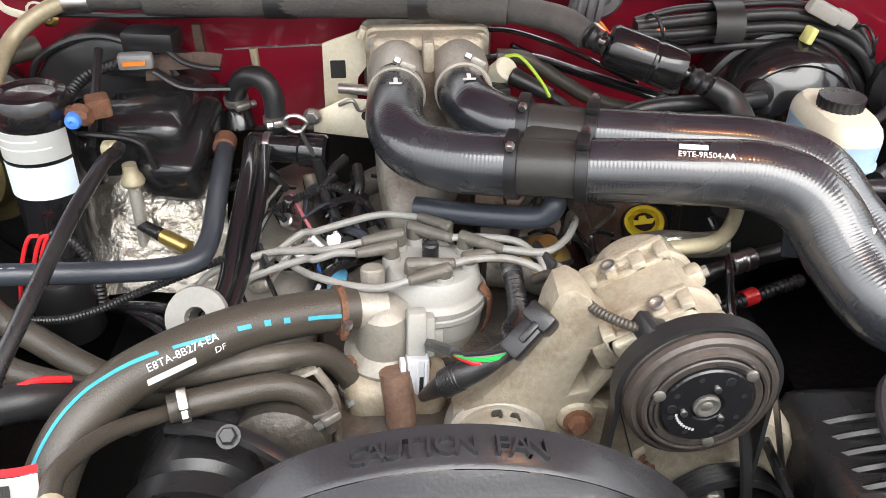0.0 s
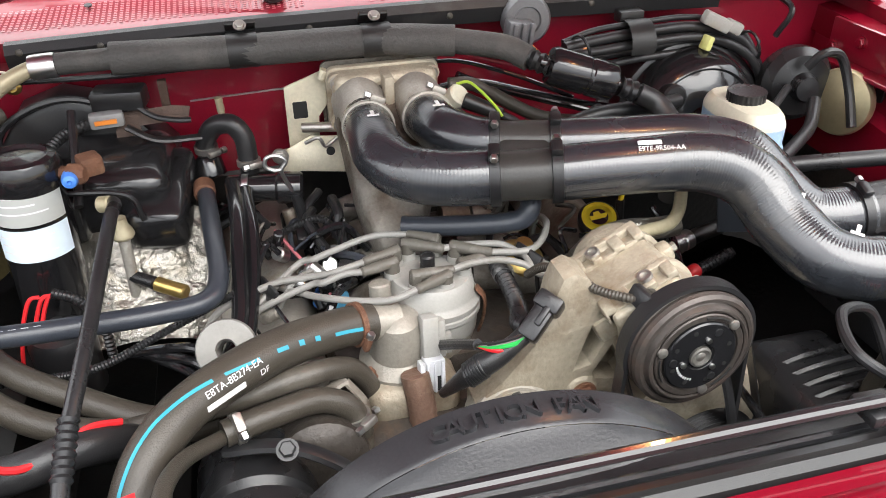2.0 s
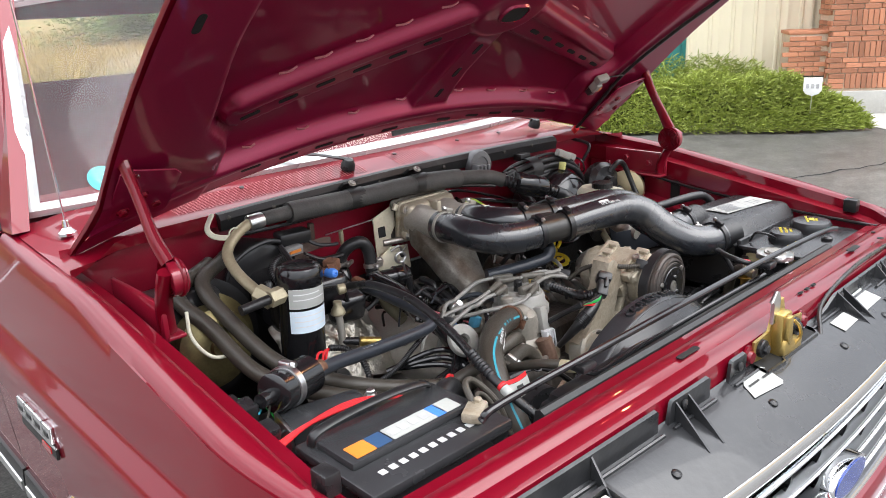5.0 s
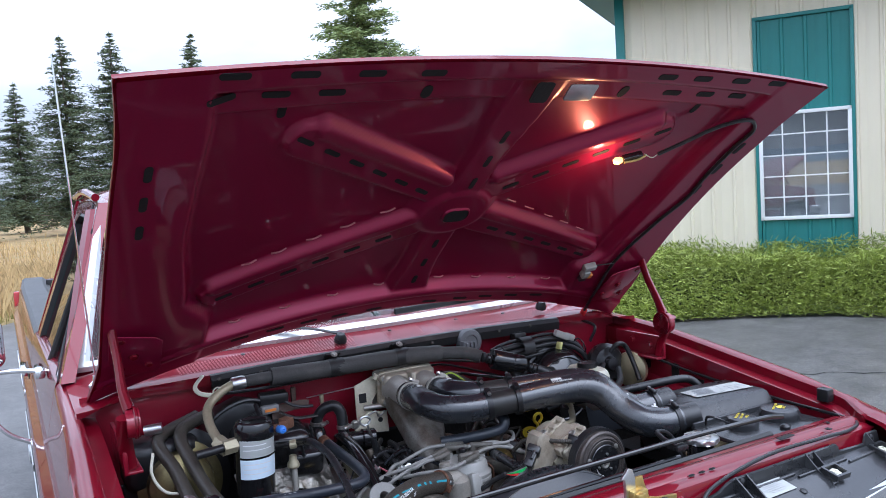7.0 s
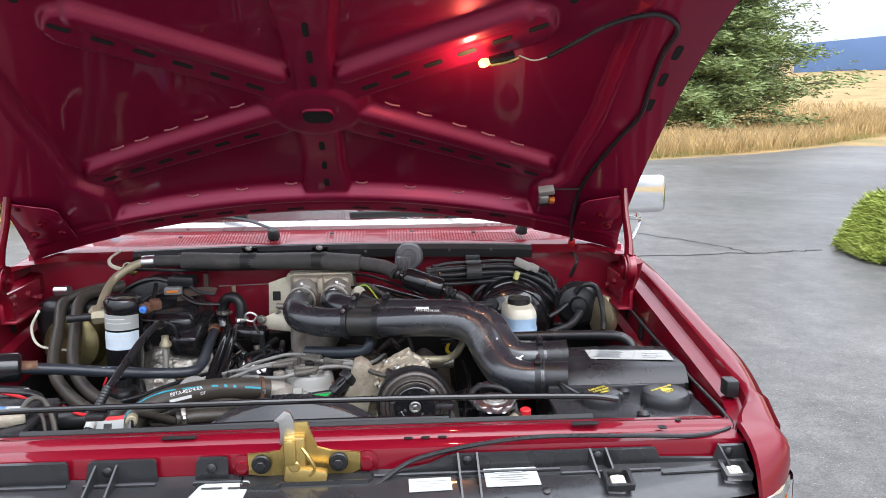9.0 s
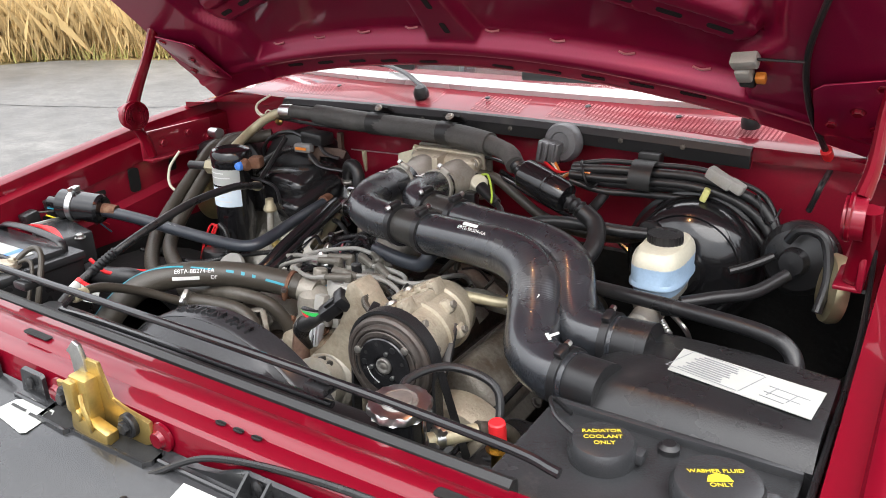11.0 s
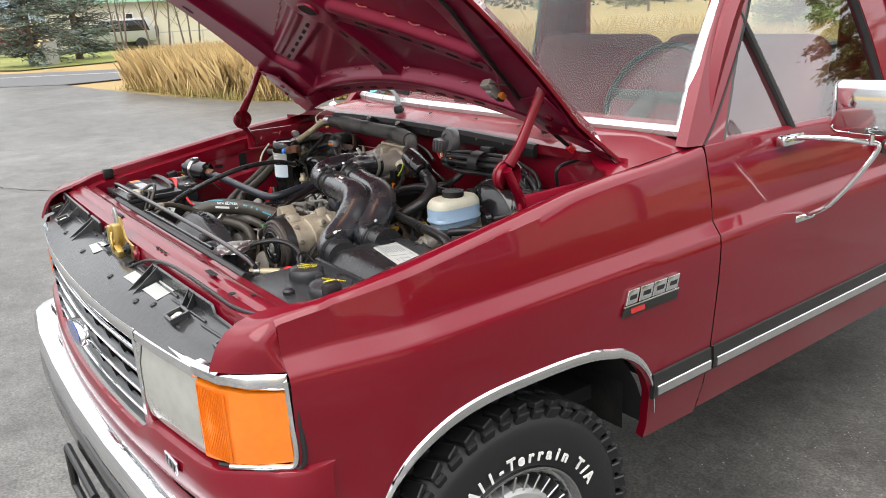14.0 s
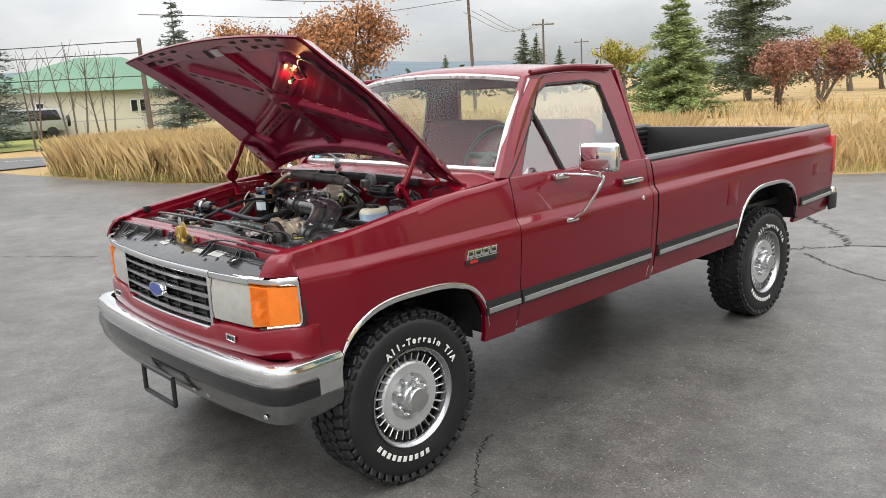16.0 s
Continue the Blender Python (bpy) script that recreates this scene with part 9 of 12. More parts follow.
# brake booster, master cylinder, reservoir
bk = thing("brake_booster", "black round brake booster on the firewall", "brake booster", at=(0.50, 0.34, 1.12))
BC = Vector((0.510, 0.405, 1.105))
bm = B()
lathe(bm, BC, (0, -1, 0.04), [(0.120, 0), (0.125, 0.008), (0.125, 0.050), (0.129, 0.054), (0.129, 0.066), (0.122, 0.070)], 56)
tp(bk, "rear_shell", bm, PAINT_BLACK)
bm = B()
lathe(bm, BC + Vector((0, -0.066, 0.003)), (0, -1, 0.04), [(0.122, 0), (0.120, 0.020), (0.112, 0.042), (0.104, 0.056), (0.098, 0.060), (0.094, 0.058), (0.080, 0.068), (0.055, 0.078), (0.045, 0.080), (0.040, 0.095), (0.0, 0.096)], 56)
tp(bk, "front_shell", bm, GLOSS_BLACK)
bm = B()
cyl(bm, (0.448, 0.300, 1.165), (0.446, 0.262, 1.172), 0.021, seg=24, bevel=0.004)
tp(bk, "check_valve", bm, PLASTIC)
hose("booster_hose", "aged black vacuum hose across the firewall to the booster", [(0.075, 0.300, 1.222), (0.115, 0.298, 1.218), (0.166, 0.296, 1.187), (0.218, 0.292, 1.158), (0.278, 0.288, 1.143), (0.345, 0.280, 1.142), (0.410, 0.272, 1.152), (0.446, 0.268, 1.168)], 0.0105, RUBBER_OLD)
hose("fuel_line", "thin black line beside the vacuum hose", [(0.10, 0.34, 1.222), (0.152, 0.345, 1.195), (0.241, 0.340, 1.165), (0.34, 0.335, 1.132), (0.40, 0.32, 1.10)], 0.0055, GLOSS_BLACK, seg=10)
mc = thing("master_cylinder", "cast grey brake master cylinder with fluid reservoir", "master cylinder", at=(0.505, 0.17, 1.08))
bm = B()
cyl(bm, (0.505, 0.275, 1.098), (0.505, 0.060, 1.085), 0.026, 0.022, 24, 0.004)
box(bm, (0.505, 0.17, 1.115), (0.05, 0.15, 0.03), rotm(3, 0, 0), 0.008)
cyl(bm, (0.505, 0.062, 1.085), (0.505, 0.045, 1.084), 0.016, seg=16)
tp(mc, "cylinder", bm, CAST_GREY)


def pad(w, l, z, n=28, p=3.2):
    return [Vector((w * (abs(math.cos(a)) ** (2 / p)) * (1 if math.cos(a) > 0 else -1), l * (abs(math.sin(a)) ** (2 / p)) * (1 if math.sin(a) > 0 else -1), z)) for a in [2 * math.pi * i / n for i in range(n)]]


RC = Vector((0.507, 0.166, 0))
bm = B()
loft(bm, [[RC + q for q in pad(w, l, z)] for w, l, z in ((0.024, 0.050, 1.116), (0.037, 0.064, 1.122), (0.041, 0.071, 1.137), (0.0445, 0.0755, 1.139), (0.0445, 0.0755, 1.143), (0.042, 0.073, 1.147), (0.0425, 0.0735, 1.174))], closed=True, caps=True)
tp(mc, "reservoir_base", bm, PALE_FLUID, "bluish translucent reservoir base")
bm = B()
loft(bm, [[RC + q for q in pad(w, l, z)] for w, l, z in ((0.0425, 0.0735, 1.173), (0.042, 0.073, 1.180), (0.039, 0.070, 1.189), (0.033, 0.063, 1.197), (0.026, 0.054, 1.1985))], closed=True, caps=True)
tp(mc, "reservoir_top", bm, CREAM, "cream reservoir top")
bm = B()
o = [((0.0285 + 0.0008 * math.cos(24 * a)) * math.cos(a), (0.0285 + 0.0008 * math.cos(24 * a)) * math.sin(a)) for a in [2 * math.pi * i / 96 for i in range(96)]]
prism(bm, o, RC + Vector((0, 0, 1.196)), (1, 0, 0), (0, 1, 0), 0.017, 0.002)
tp(mc, "cap", bm, PLASTIC, "ribbed black reservoir cap")
bm = B()
corrugated(bm, [(0.525, 0.12, 1.075), (0.545, 0.105, 1.06), (0.55, 0.12, 1.03), (0.54, 0.16, 1.02)], 0.007)
tube(bm, [(0.53, 0.15, 1.08), (0.56, 0.14, 1.06), (0.565, 0.17, 1.02)], 0.0045, 8, 8)
tp(mc, "brake_line", bm, STEEL)
bm = B()
box(bm, (0.548, 0.10, 1.112), (0.04, 0.022, 0.02), rotm(0, 0, 20), 0.004)
tp(mc, "level_plug", bm, PLASTIC)
hose("servo_hose", "black rubber hose from reservoir to servo", [(0.555, 0.115, 1.118), (0.60, 0.145, 1.125), (0.65, 0.185, 1.13), (0.69, 0.235, 1.15)], 0.0105, RUBBER)
sv = thing("speed_servo", "round black speed control servo on the apron", "servo", at=(0.70, 0.28, 1.15))
bm = B()
lathe(bm, (0.700, 0.325, 1.155), (-0.15, -1, 0.1), [(0.060, 0), (0.064, 0.01), (0.064, 0.03), (0.052, 0.045), (0.025, 0.052), (0.02, 0.07), (0, 0.072)], 36)
tp(sv, "bellows", bm, PLASTIC)
bm = B()
lathe(bm, (0.755, 0.25, 1.135), (-0.9, -0.35, 0.1), [(0.055, -0.012), (0.058, 0), (0.055, 0.008), (0.03, 0.014), (0, 0.016)], 32)
tp(sv, "gold_disc", bm, material("pale_gold_zinc", (0.55, 0.48, 0.30), 0.4, 0.8, 0.1, 20), "pale gold zinc disc")
bm = B()
tube(bm, [(0.68, 0.26, 1.20), (0.70, 0.25, 1.225), (0.735, 0.25, 1.215), (0.75, 0.23, 1.16), (0.745, 0.20, 1.11)], 0.008, 10, 8)
tube(bm, [(0.66, 0.27, 1.165), (0.63, 0.25, 1.15), (0.60, 0.23, 1.14)], 0.007, 10, 8)
tp(sv, "hose", bm, RUBBER)
hose("vapour_pipe", "satin black pipe beside the filter box", [(0.30, 0.10, 1.125), (0.36, 0.08, 1.135), (0.445, 0.055, 1.142), (0.58, 0.022, 1.152), (0.70, -0.012, 1.160), (0.742, -0.026, 1.150), (0.757, -0.042, 1.120), (0.757, -0.048, 1.06)], 0.0118, PLASTIC)
sh = thing("splash_shield", "dark blue-black steel bracket shield", "shield", at=(0.60, 0.03, 1.05))
bm = B()
prism(bm, [(-0.16, -0.05), (0.15, -0.05), (0.15, 0.025), (0.13, 0.03), (0.10, 0.01), (-0.14, 0.01), (-0.16, 0.03)], (0.58, 0.035, 1.085), (0.96, -0.26, 0), (0, 0.3, 1), 0.004, 0.001)
tp(sh, "plate", bm, RUBBER_BLUE)

# oil filler, dipsticks
oc = thing("oil_filler_cap", "black oil filler cap with yellow symbol", "cap", at=(0.262, 0.13, 1.0))
bm = B()
cyl(bm, (0.27, 0.15, 0.97), (0.262, 0.128, 1.045), 0.020, 0.022, 22)
tp(oc, "filler_neck", bm, STEEL)
bm = B()
OW = Vector((-0.15, -0.45, 0.9)).normalized()
lathe(bm, Vector((0.262, 0.128, 1.040)), OW, [(0.028, 0), (0.031, 0.004), (0.031, 0.016), (0.028, 0.020), (0, 0.021)], 28)
tp(oc, "cap", bm, PLASTIC)
bm = B()
lathe(bm, Vector((0.262, 0.128, 1.040)) + OW * 0.0205, OW, [(0.026, 0), (0.026, 0.0008), (0.021, 0.0009), (0.021, 0)], 28)
prism(bm, [(-0.014, -0.004), (0.010, -0.004), (0.016, 0.004), (0.004, 0.003), (0.002, 0.009), (-0.006, 0.009), (-0.008, 0.002), (-0.014, 0.004)], Vector((0.262, 0.128, 1.040)) + OW * 0.021, (1, 0, 0.1), (0, 0.9, 0.45), 0.001)
tp(oc, "symbol", bm, YELLOW, "yellow oil can mark")
ds = thing("oil_dipstick", "yellow looped dipstick handle", "dipstick", at=(0.330, 0.19, 1.0))
bm = B()
tube(bm, [(0.330, 0.192, 1.035), (0.330, 0.190, 1.052), (0.318, 0.188, 1.066), (0.322, 0.187, 1.082), (0.338, 0.187, 1.084), (0.345, 0.188, 1.070), (0.336, 0.190, 1.056)], 0.0045, 10, 8)
tp(ds, "loop", bm, YELLOW)
bm = B()
tube(bm, [(0.345, 0.20, 0.9), (0.333, 0.193, 1.0), (0.330, 0.192, 1.04)], 0.007, 10, 6)
tp(ds, "tube", bm, PAINT_BLACK)
dk = thing("transmission_dipstick", "bare steel looped dipstick handle", "dipstick", at=(-0.20, 0.27, 1.05))
bm = B()
tube(bm, [(-0.178, 0.225, 1.105), (-0.188, 0.222, 1.130), (-0.194, 0.220, 1.150), (-0.186, 0.220, 1.164), (-0.198, 0.220, 1.174), (-0.212, 0.220, 1.172), (-0.215, 0.220, 1.160), (-0.205, 0.220, 1.152), (-0.194, 0.220, 1.152)], 0.0032, 8, 10)
tp(dk, "loop", bm, STEEL)
bm = B()
tube(bm, [(-0.155, 0.215, 0.98), (-0.170, 0.222, 1.06), (-0.178, 0.225, 1.108)], 0.0085, 10, 6)
tp(dk, "tube", bm, PLASTIC)
# valve and solenoid clutter beside the throttle
eg = thing("egr_solenoid", "black vacuum solenoid with steel band", "solenoid", at=(-0.23, 0.25, 1.10))
bm = B()
cyl(bm, (-0.275, 0.255, 1.115), (-0.190, 0.245, 1.110), 0.020, seg=22, bevel=0.004)
cyl(bm, (-0.205, 0.247, 1.111), (-0.165, 0.243, 1.108), 0.024, seg=22, bevel=0.004)
cyl(bm, (-0.297, 0.32, 1.11), (-0.297, 0.326, 1.14), 0.024, 0.019, 22, 0.003)
tp(eg, "body", bm, GLOSS_BLACK)
bm = B()
lathe(bm, (-0.252, 0.252, 1.1135), (1, -0.1, 0), [(0.020, 0), (0.0215, 0.001), (0.0215, 0.009), (0.020, 0.01)], 24)
tp(eg, "band", bm, ALU)
bm = B()
tube(bm, [(-0.262, 0.235, 1.10), (-0.265, 0.20, 1.07), (-0.262, 0.15, 1.045)], 0.013, 14, 8)
tp(eg, "olive_hose", bm, material("olive_rubber", (0.10, 0.09, 0.055), 0.6, 0, 0.15, 20, 0.2, 300), "olive aged rubber hose")
fi = thing("injector_harness", "taped injector harness and connectors", "wiring", at=(-0.15, 0.15, 1.05))
rw = random.Random(12)
for k in range(9):
    bm = B()
    p = Vector((-0.135 + rw.uniform(-0.03, 0.02), 0.26 - 0.03 * k * 0.6, 1.09 - 0.006 * k))
    q = p + Vector((rw.uniform(-0.06, 0.02), rw.uniform(-0.09, -0.03), rw.uniform(-0.06, -0.02)))
    tube(bm, [p, p.lerp(q, 0.5) + Vector((rw.uniform(-0.02, 0.02), rw.uniform(-0.02, 0.02), 0.012)), q], rw.uniform(0.005, 0.011), 10, 6)
    tp(fi, "loom", bm, RUBBER)
for k in range(5):
    bm = B()
    box(bm, (-0.155 + rw.uniform(-0.04, 0.03), 0.08 + 0.03 * k, 1.045 + rw.uniform(-0.015, 0.02)), (0.02, 0.026, 0.03), rotm(rw.uniform(-30, 30), rw.uniform(-30, 30), 0), 0.004)
    tp(fi, "connector", bm, PLASTIC)
bm = B()
box(bm, (-0.145, 0.04, 1.035), (0.022, 0.02, 0.026), rotm(10, 15, 0), 0.004)
tp(fi, "blue_connector", bm, material("sky_blue_plastic", (0.10, 0.35, 0.55), 0.4))
bm = B()
tube(bm, [(-0.215, 0.20, 1.065), (-0.19, 0.15, 1.05), (-0.165, 0.10, 1.035), (-0.15, 0.05, 1.03)], 0.0026, 6, 8)
tp(fi, "pink_wire", bm, PINK_WIRE, "thin pink wire")
bm = B()
corrugated(bm, [(-0.235, 0.17, 1.06), (-0.19, 0.185, 1.075), (-0.15, 0.19, 1.08), (-0.12, 0.17, 1.06)], 0.006)
tp(fi, "ribbed_sleeve", bm, PLASTIC)
bm = B()
corrugated(bm, [(-0.64, -0.02, 1.03), (-0.55, 0.0, 1.02), (-0.45, -0.02, 1.035), (-0.36, 0.0, 1.06), (-0.27, 0.04, 1.075)], 0.0055)
tp(fi, "ribbed_sleeve", bm, PLASTIC)
# fuel pressure disc under the duct
bm = B()
lathe(bm, (0.118, 0.075, 1.03), (0.1, -0.3, 1), [(0.03, 0), (0.034, 0.006), (0.034, 0.012), (0.028, 0.018), (0.015, 0.022), (0.012, 0.04)], 28)
tagged(part("fuel_regulator", bm, GOLD), "gold zinc fuel pressure regulator", "regulator")

# air conditioning compressor with bracket
cp = thing("ac_compressor", "tan cast compressor with black clutch pulley", "compressor", at=(0.21, -0.12, 0.98))
CR = rotm(0, -28, 0)
CC = Vector((0.205, -0.125, 1.085))
CA = Vector((0.218, -0.195, 1.080))
CL = Vector((0.200, -0.015, 1.086)) - CA
bm = B()
lathe(bm, CA, CL, [(0.050, 0), (0.060, 0.004), (0.062, 0.008), (0.062, 0.020), (0.057, 0.024), (0.056, 0.060), (0.061, 0.062), (0.061, 0.070), (0.056, 0.073), (0.055, 0.125), (0.060, 0.128), (0.060, 0.136), (0.055, 0.139), (0.054, 0.165), (0.046, 0.176), (0.02, 0.178)], 44)
tp(cp, "casting", bm, CAST, "tan stained casting")
bm = B()
box(bm, CC + CR @ Vector((-0.004, 0.0, 0.040)), (0.088, 0.120, 0.026), CR, 0.007, 3)
tp(cp, "deck", bm, CAST)
# two cast ridges across the deck, each with open pockets between its teeth
for y, z in ((0.047, 0.0595), (-0.036, 0.0575)):
    bm = B()
    box(bm, CC + CR @ Vector((-0.006, y + 0.010, z - 0.008)), (0.094, 0.010, 0.024), CR, 0.002)
    box(bm, CC + CR @ Vector((-0.006, y - 0.012, z - 0.010)), (0.094, 0.008, 0.016), CR, 0.002)
    for x, w in ((-0.046, 0.014), (-0.022, 0.013), (0.008, 0.016), (0.035, 0.014)):
        box(bm, CC + CR @ Vector((x, y - 0.001, z - 0.008)), (w, 0.030, 0.023), CR, 0.003)
    tp(cp, "cast_ridge", bm, CAST)
    # pocket floor in the darker casting colour
    bm = B()
    box(bm, CC + CR @ Vector((-0.006, y, z - 0.0150)), (0.090, 0.020, 0.006), CR)
    tp(cp, "pocket_floor", bm, CAST_DIRTY, "darker pocket floor")
for x, y in ((-0.022, 0.046), (0.008, -0.037)):
    bm = B()
    lathe(bm, CC + CR @ Vector((x, y, 0.062)), CR @ Vector((0, 0, 1)), [(0.0095, 0), (0.0085, 0.004), (0.0055, 0.004), (0.005, 0.001), (0, 0.001)], 16)
    tp(cp, "case_bolt", bm, BOLT)
for y, z in ((-0.050, 0.018), (-0.050, -0.026), (0.030, 0.018), (0.030, -0.026)):
    bm = B()
    box(bm, CC + CR @ Vector((0.054, y, z)), (0.020, 0.022, 0.024), CR, 0.006)
    ear = tp(cp, "mount_ear", bm, CAST)
    bm = B()
    hexbolt(bm, CC + CR @ Vector((0.064, y, z)), CR @ Vector((1, 0, 0)), 0.0065, 0.006, False)
    tp(cp, "case_bolt", bm, CAST_DIRTY, "", ear)
for x, y in ((-0.058, -0.020), (-0.056, 0.044)):
    bm = B()
    box(bm, CC + CR @ Vector((x, y, 0.018)), (0.026, 0.030, 0.034), CR, 0.006)
    tp(cp, "mount_ear", bm, CAST)
PW = Vector((0.04, -1, 0.02)).normalized()
PC = Vector((0.2185, -0.198, 1.079))
WORN = material("worn_pulley_steel", (0.070, 0.060, 0.054), 0.42, 0.45, 0.30, 24, 0.15, 200, spot=(0.095, 0.068, 0.055), spot_at=0.56)
bm = B()
lathe(bm, PC, PW, [(0.058, -0.008), (0.072, -0.004), (0.0755, 0.0), (0.0755, 0.016), (0.0735, 0.018), (0.0735, 0.021), (0.0748, 0.023), (0.0740, 0.029), (0.0700, 0.032), (0.0660, 0.032), (0.0650, 0.030), (0.0635, 0.031), (0.0615, 0.037), (0.0590, 0.038), (0.0565, 0.037), (0.0555, 0.031), (0.0500, 0.030)], 72)
pl = tp(cp, "pulley", bm, WORN)
bm = B()
lathe(bm, PC + PW * 0.033, PW, [(0.0550, 0), (0.0548, 0.004), (0.0535, 0.0052), (0.0475, 0.0052), (0.0465, 0.003)], 64)
tp(cp, "armature_ring", bm, WORN, "brown worn armature ring", pl)
bm = B()
lathe(bm, PC + PW * 0.034, PW, [(0.0450, 0), (0.0448, 0.005), (0.0430, 0.0065), (0.0170, 0.0072), (0.0155, 0.004), (0.0120, 0.004), (0.0110, 0.006), (0.0, 0.006)], 56)
tp(cp, "clutch_plate", bm, GLOSS_BLACK, "gloss black clutch plate", pl)
rm = axis_m(PW)


def on_plate(r, deg, out):
    return PC + PW * out + rm @ Vector((r * math.cos(radians(deg)), r * math.sin(radians(deg)), 0))


for k in range(3):
    bm = B()
    lathe(bm, on_plate(0.0505, 42 + 120 * k, 0.0375), PW, [(0.0062, 0), (0.0058, 0.003), (0.003, 0.004), (0, 0.004)], 16)
    tp(cp, "rivet", bm, BOLT, "", pl)
    bm = B()
    arc = [on_plate(0.0505, 54 + 120 * k + 5 * j, 0.0386) for j in range(8)]
    tube(bm, arc, 0.0022, 6, 2, flat=0.4)
    tp(cp, "arc_slot", bm, DARK, "", pl)
    bm = B()
    lathe(bm, on_plate(0.0225, 75 + 120 * k, 0.0405), PW, [(0.0036, 0), (0.0034, 0.003), (0.001, 0.0038)], 12)
    tp(cp, "rivet", bm, STEEL, "", pl)
    bm = B()
    lathe(bm, on_plate(0.0345, 60 + 120 * k, 0.0400), PW, [(0.0052, 0), (0.0048, 0.0018), (0, 0.002)], 14)
    tp(cp, "rivet", bm, PAINT_BLACK, "", pl)
for k in range(8):
    bm = B()
    lathe(bm, on_plate(0.0355, 18 + 45 * k, 0.0403), PW, [(0.0030, 0), (0.0030, 0.0006)], 12)
    tp(cp, "plate_hole", bm, DARK, "", pl)
for k in range(9):
    bm = B()
    box(bm, on_plate(0.0300, 196 + 7 * k, 0.0410), (0.0022, 0.0004, 0.0030))
    tp(cp, "print_mark", bm, INK_GREY, "", pl)
bm = B()
lathe(bm, PC + PW * 0.037, PW, [(0.0135, 0), (0.0130, 0.004), (0.0105, 0.005), (0.0060, 0.0035), (0.0040, 0.0045), (0, 0.005)], 28)
tp(cp, "hub_nut", bm, BOLT, "", pl)
bm = B()
box(bm, (0.176, -0.190, 1.133), (0.026, 0.022, 0.018), rotm(10, 20, 20), 0.004)
box(bm, (0.166, -0.188, 1.136), (0.014, 0.028, 0.022), rotm(10, 20, 20), 0.003)
tp(cp, "coil_plug", bm, PLASTIC)
bm = B()
tube(bm, [(0.164, -0.187, 1.134), (0.148, -0.178, 1.134), (0.126, -0.158, 1.135), (0.108, -0.122, 1.136), (0.094, -0.080, 1.122), (0.086, -0.045, 1.09)], 0.0058, 12, 10, ribs=0.0009, pitch=0.004)
tp(cp, "coil_lead", bm, RUBBER_OLD, "ribbed grey coil lead")
bm = B()
tube(bm, [(0.165, -0.020, 1.085), (0.200, 0.000, 1.095), (0.245, 0.010, 1.098), (0.285, 0.004, 1.098), (0.320, 0.008, 1.096)], 0.0155, 16, 10)
tp(cp, "foil_wrapped_pipe", bm, FOIL, "silver foil wrapped pipe")
bm = B()
tube(bm, [(0.225, -0.028, 1.115), (0.262, -0.020, 1.112), (0.300, -0.006, 1.108), (0.326, 0.016, 1.112), (0.344, 0.045, 1.126), (0.352, 0.065, 1.150)], 0.0090, 16, 10)
cyl(bm, (0.349, 0.056, 1.138), (0.353, 0.066, 1.152), 0.015, seg=6)
tp(cp, "discharge_pipe", bm, TAN, "tan metal discharge pipe")
ab_ = thing("accessory_bracket", "large tan cast accessory bracket on engine front", "bracket", at=(0.10, -0.15, 0.85))
outline = [(-0.013, 0.958), (-0.012, 0.988), (0.002, 1.004), (0.020, 1.020), (0.040, 1.044), (0.060, 1.070), (0.074, 1.096), (0.080, 1.130), (0.088, 1.152), (0.102, 1.158), (0.118, 1.148), (0.134, 1.122), (0.152, 1.106), (0.164, 1.092), (0.168, 1.050), (0.190, 1.000), (0.232, 0.965), (0.238, 0.905), (0.212, 0.880), (0.150, 0.890), (0.080, 0.925), (0.020, 0.935)]
slot_a = [(0.128, 1.080), (0.150, 1.083), (0.155, 1.072), (0.131, 1.022), (0.110, 1.018), (0.113, 1.030)]
slot_b = [(0.157, 1.046), (0.165, 1.030), (0.178, 1.000), (0.170, 0.992), (0.136, 1.000), (0.134, 1.006)]
bm = B()
pierced(bm, outline, (slot_a, slot_b), (0, -0.110, 0), (1, 0, 0), (0, 0, 1), 0.045, 0.006)
tp(ab_, "plate", bm, CAST_TAN)
bm = B()
prism(bm, [(0.10, 0.98), (0.19, 0.97), (0.185, 1.02), (0.165, 1.09), (0.12, 1.09)], (0, -0.108, 0), (1, 0, 0), (0, 0, 1), 0.014, 0.003)
tp(ab_, "web_plate", bm, CAST_TAN)
for x, z, r in ((0.122, 0.984, 0.020), (0.212, 0.912, 0.021)):
    bm = B()
    lathe(bm, (x, -0.150, z), (0, -1, 0.1), [(r + 0.004, 0), (r, 0.010), (r - 0.003, 0.012)], 22)
    boss = tp(ab_, "boss", bm, CAST_TAN)
    bm = B()
    lathe(bm, (x, -0.160, z), (0, -1, 0.1), [(0.0165, 0), (0.0165, 0.003), (0.012, 0.004)], 18)
    hexbolt(bm, (x, -0.163, z), (0, -1, 0.1), 0.0115, 0.010)
    tp(ab_, "bracket_bolt", bm, RUST, "rusty bracket bolt", boss)
bm = B()
lathe(bm, (0.034, -0.130, 0.950), (0, -1, 0.25), [(0.056, 0), (0.056, 0.034), (0.050, 0.040), (0.046, 0.040), (0.044, 0.060), (0.050, 0.062), (0.050, 0.072), (0.030, 0.078)], 36)
tp(ab_, "pump_neck", bm, TH_CAST)
bm = B()
box(bm, (0.034, -0.176, 1.002), (0.012, 0.020, 0.022), rotm(-10, -14, 0), 0.003)
box(bm, (0.050, -0.178, 1.000), (0.010, 0.020, 0.020), rotm(-10, 14, 0), 0.003)
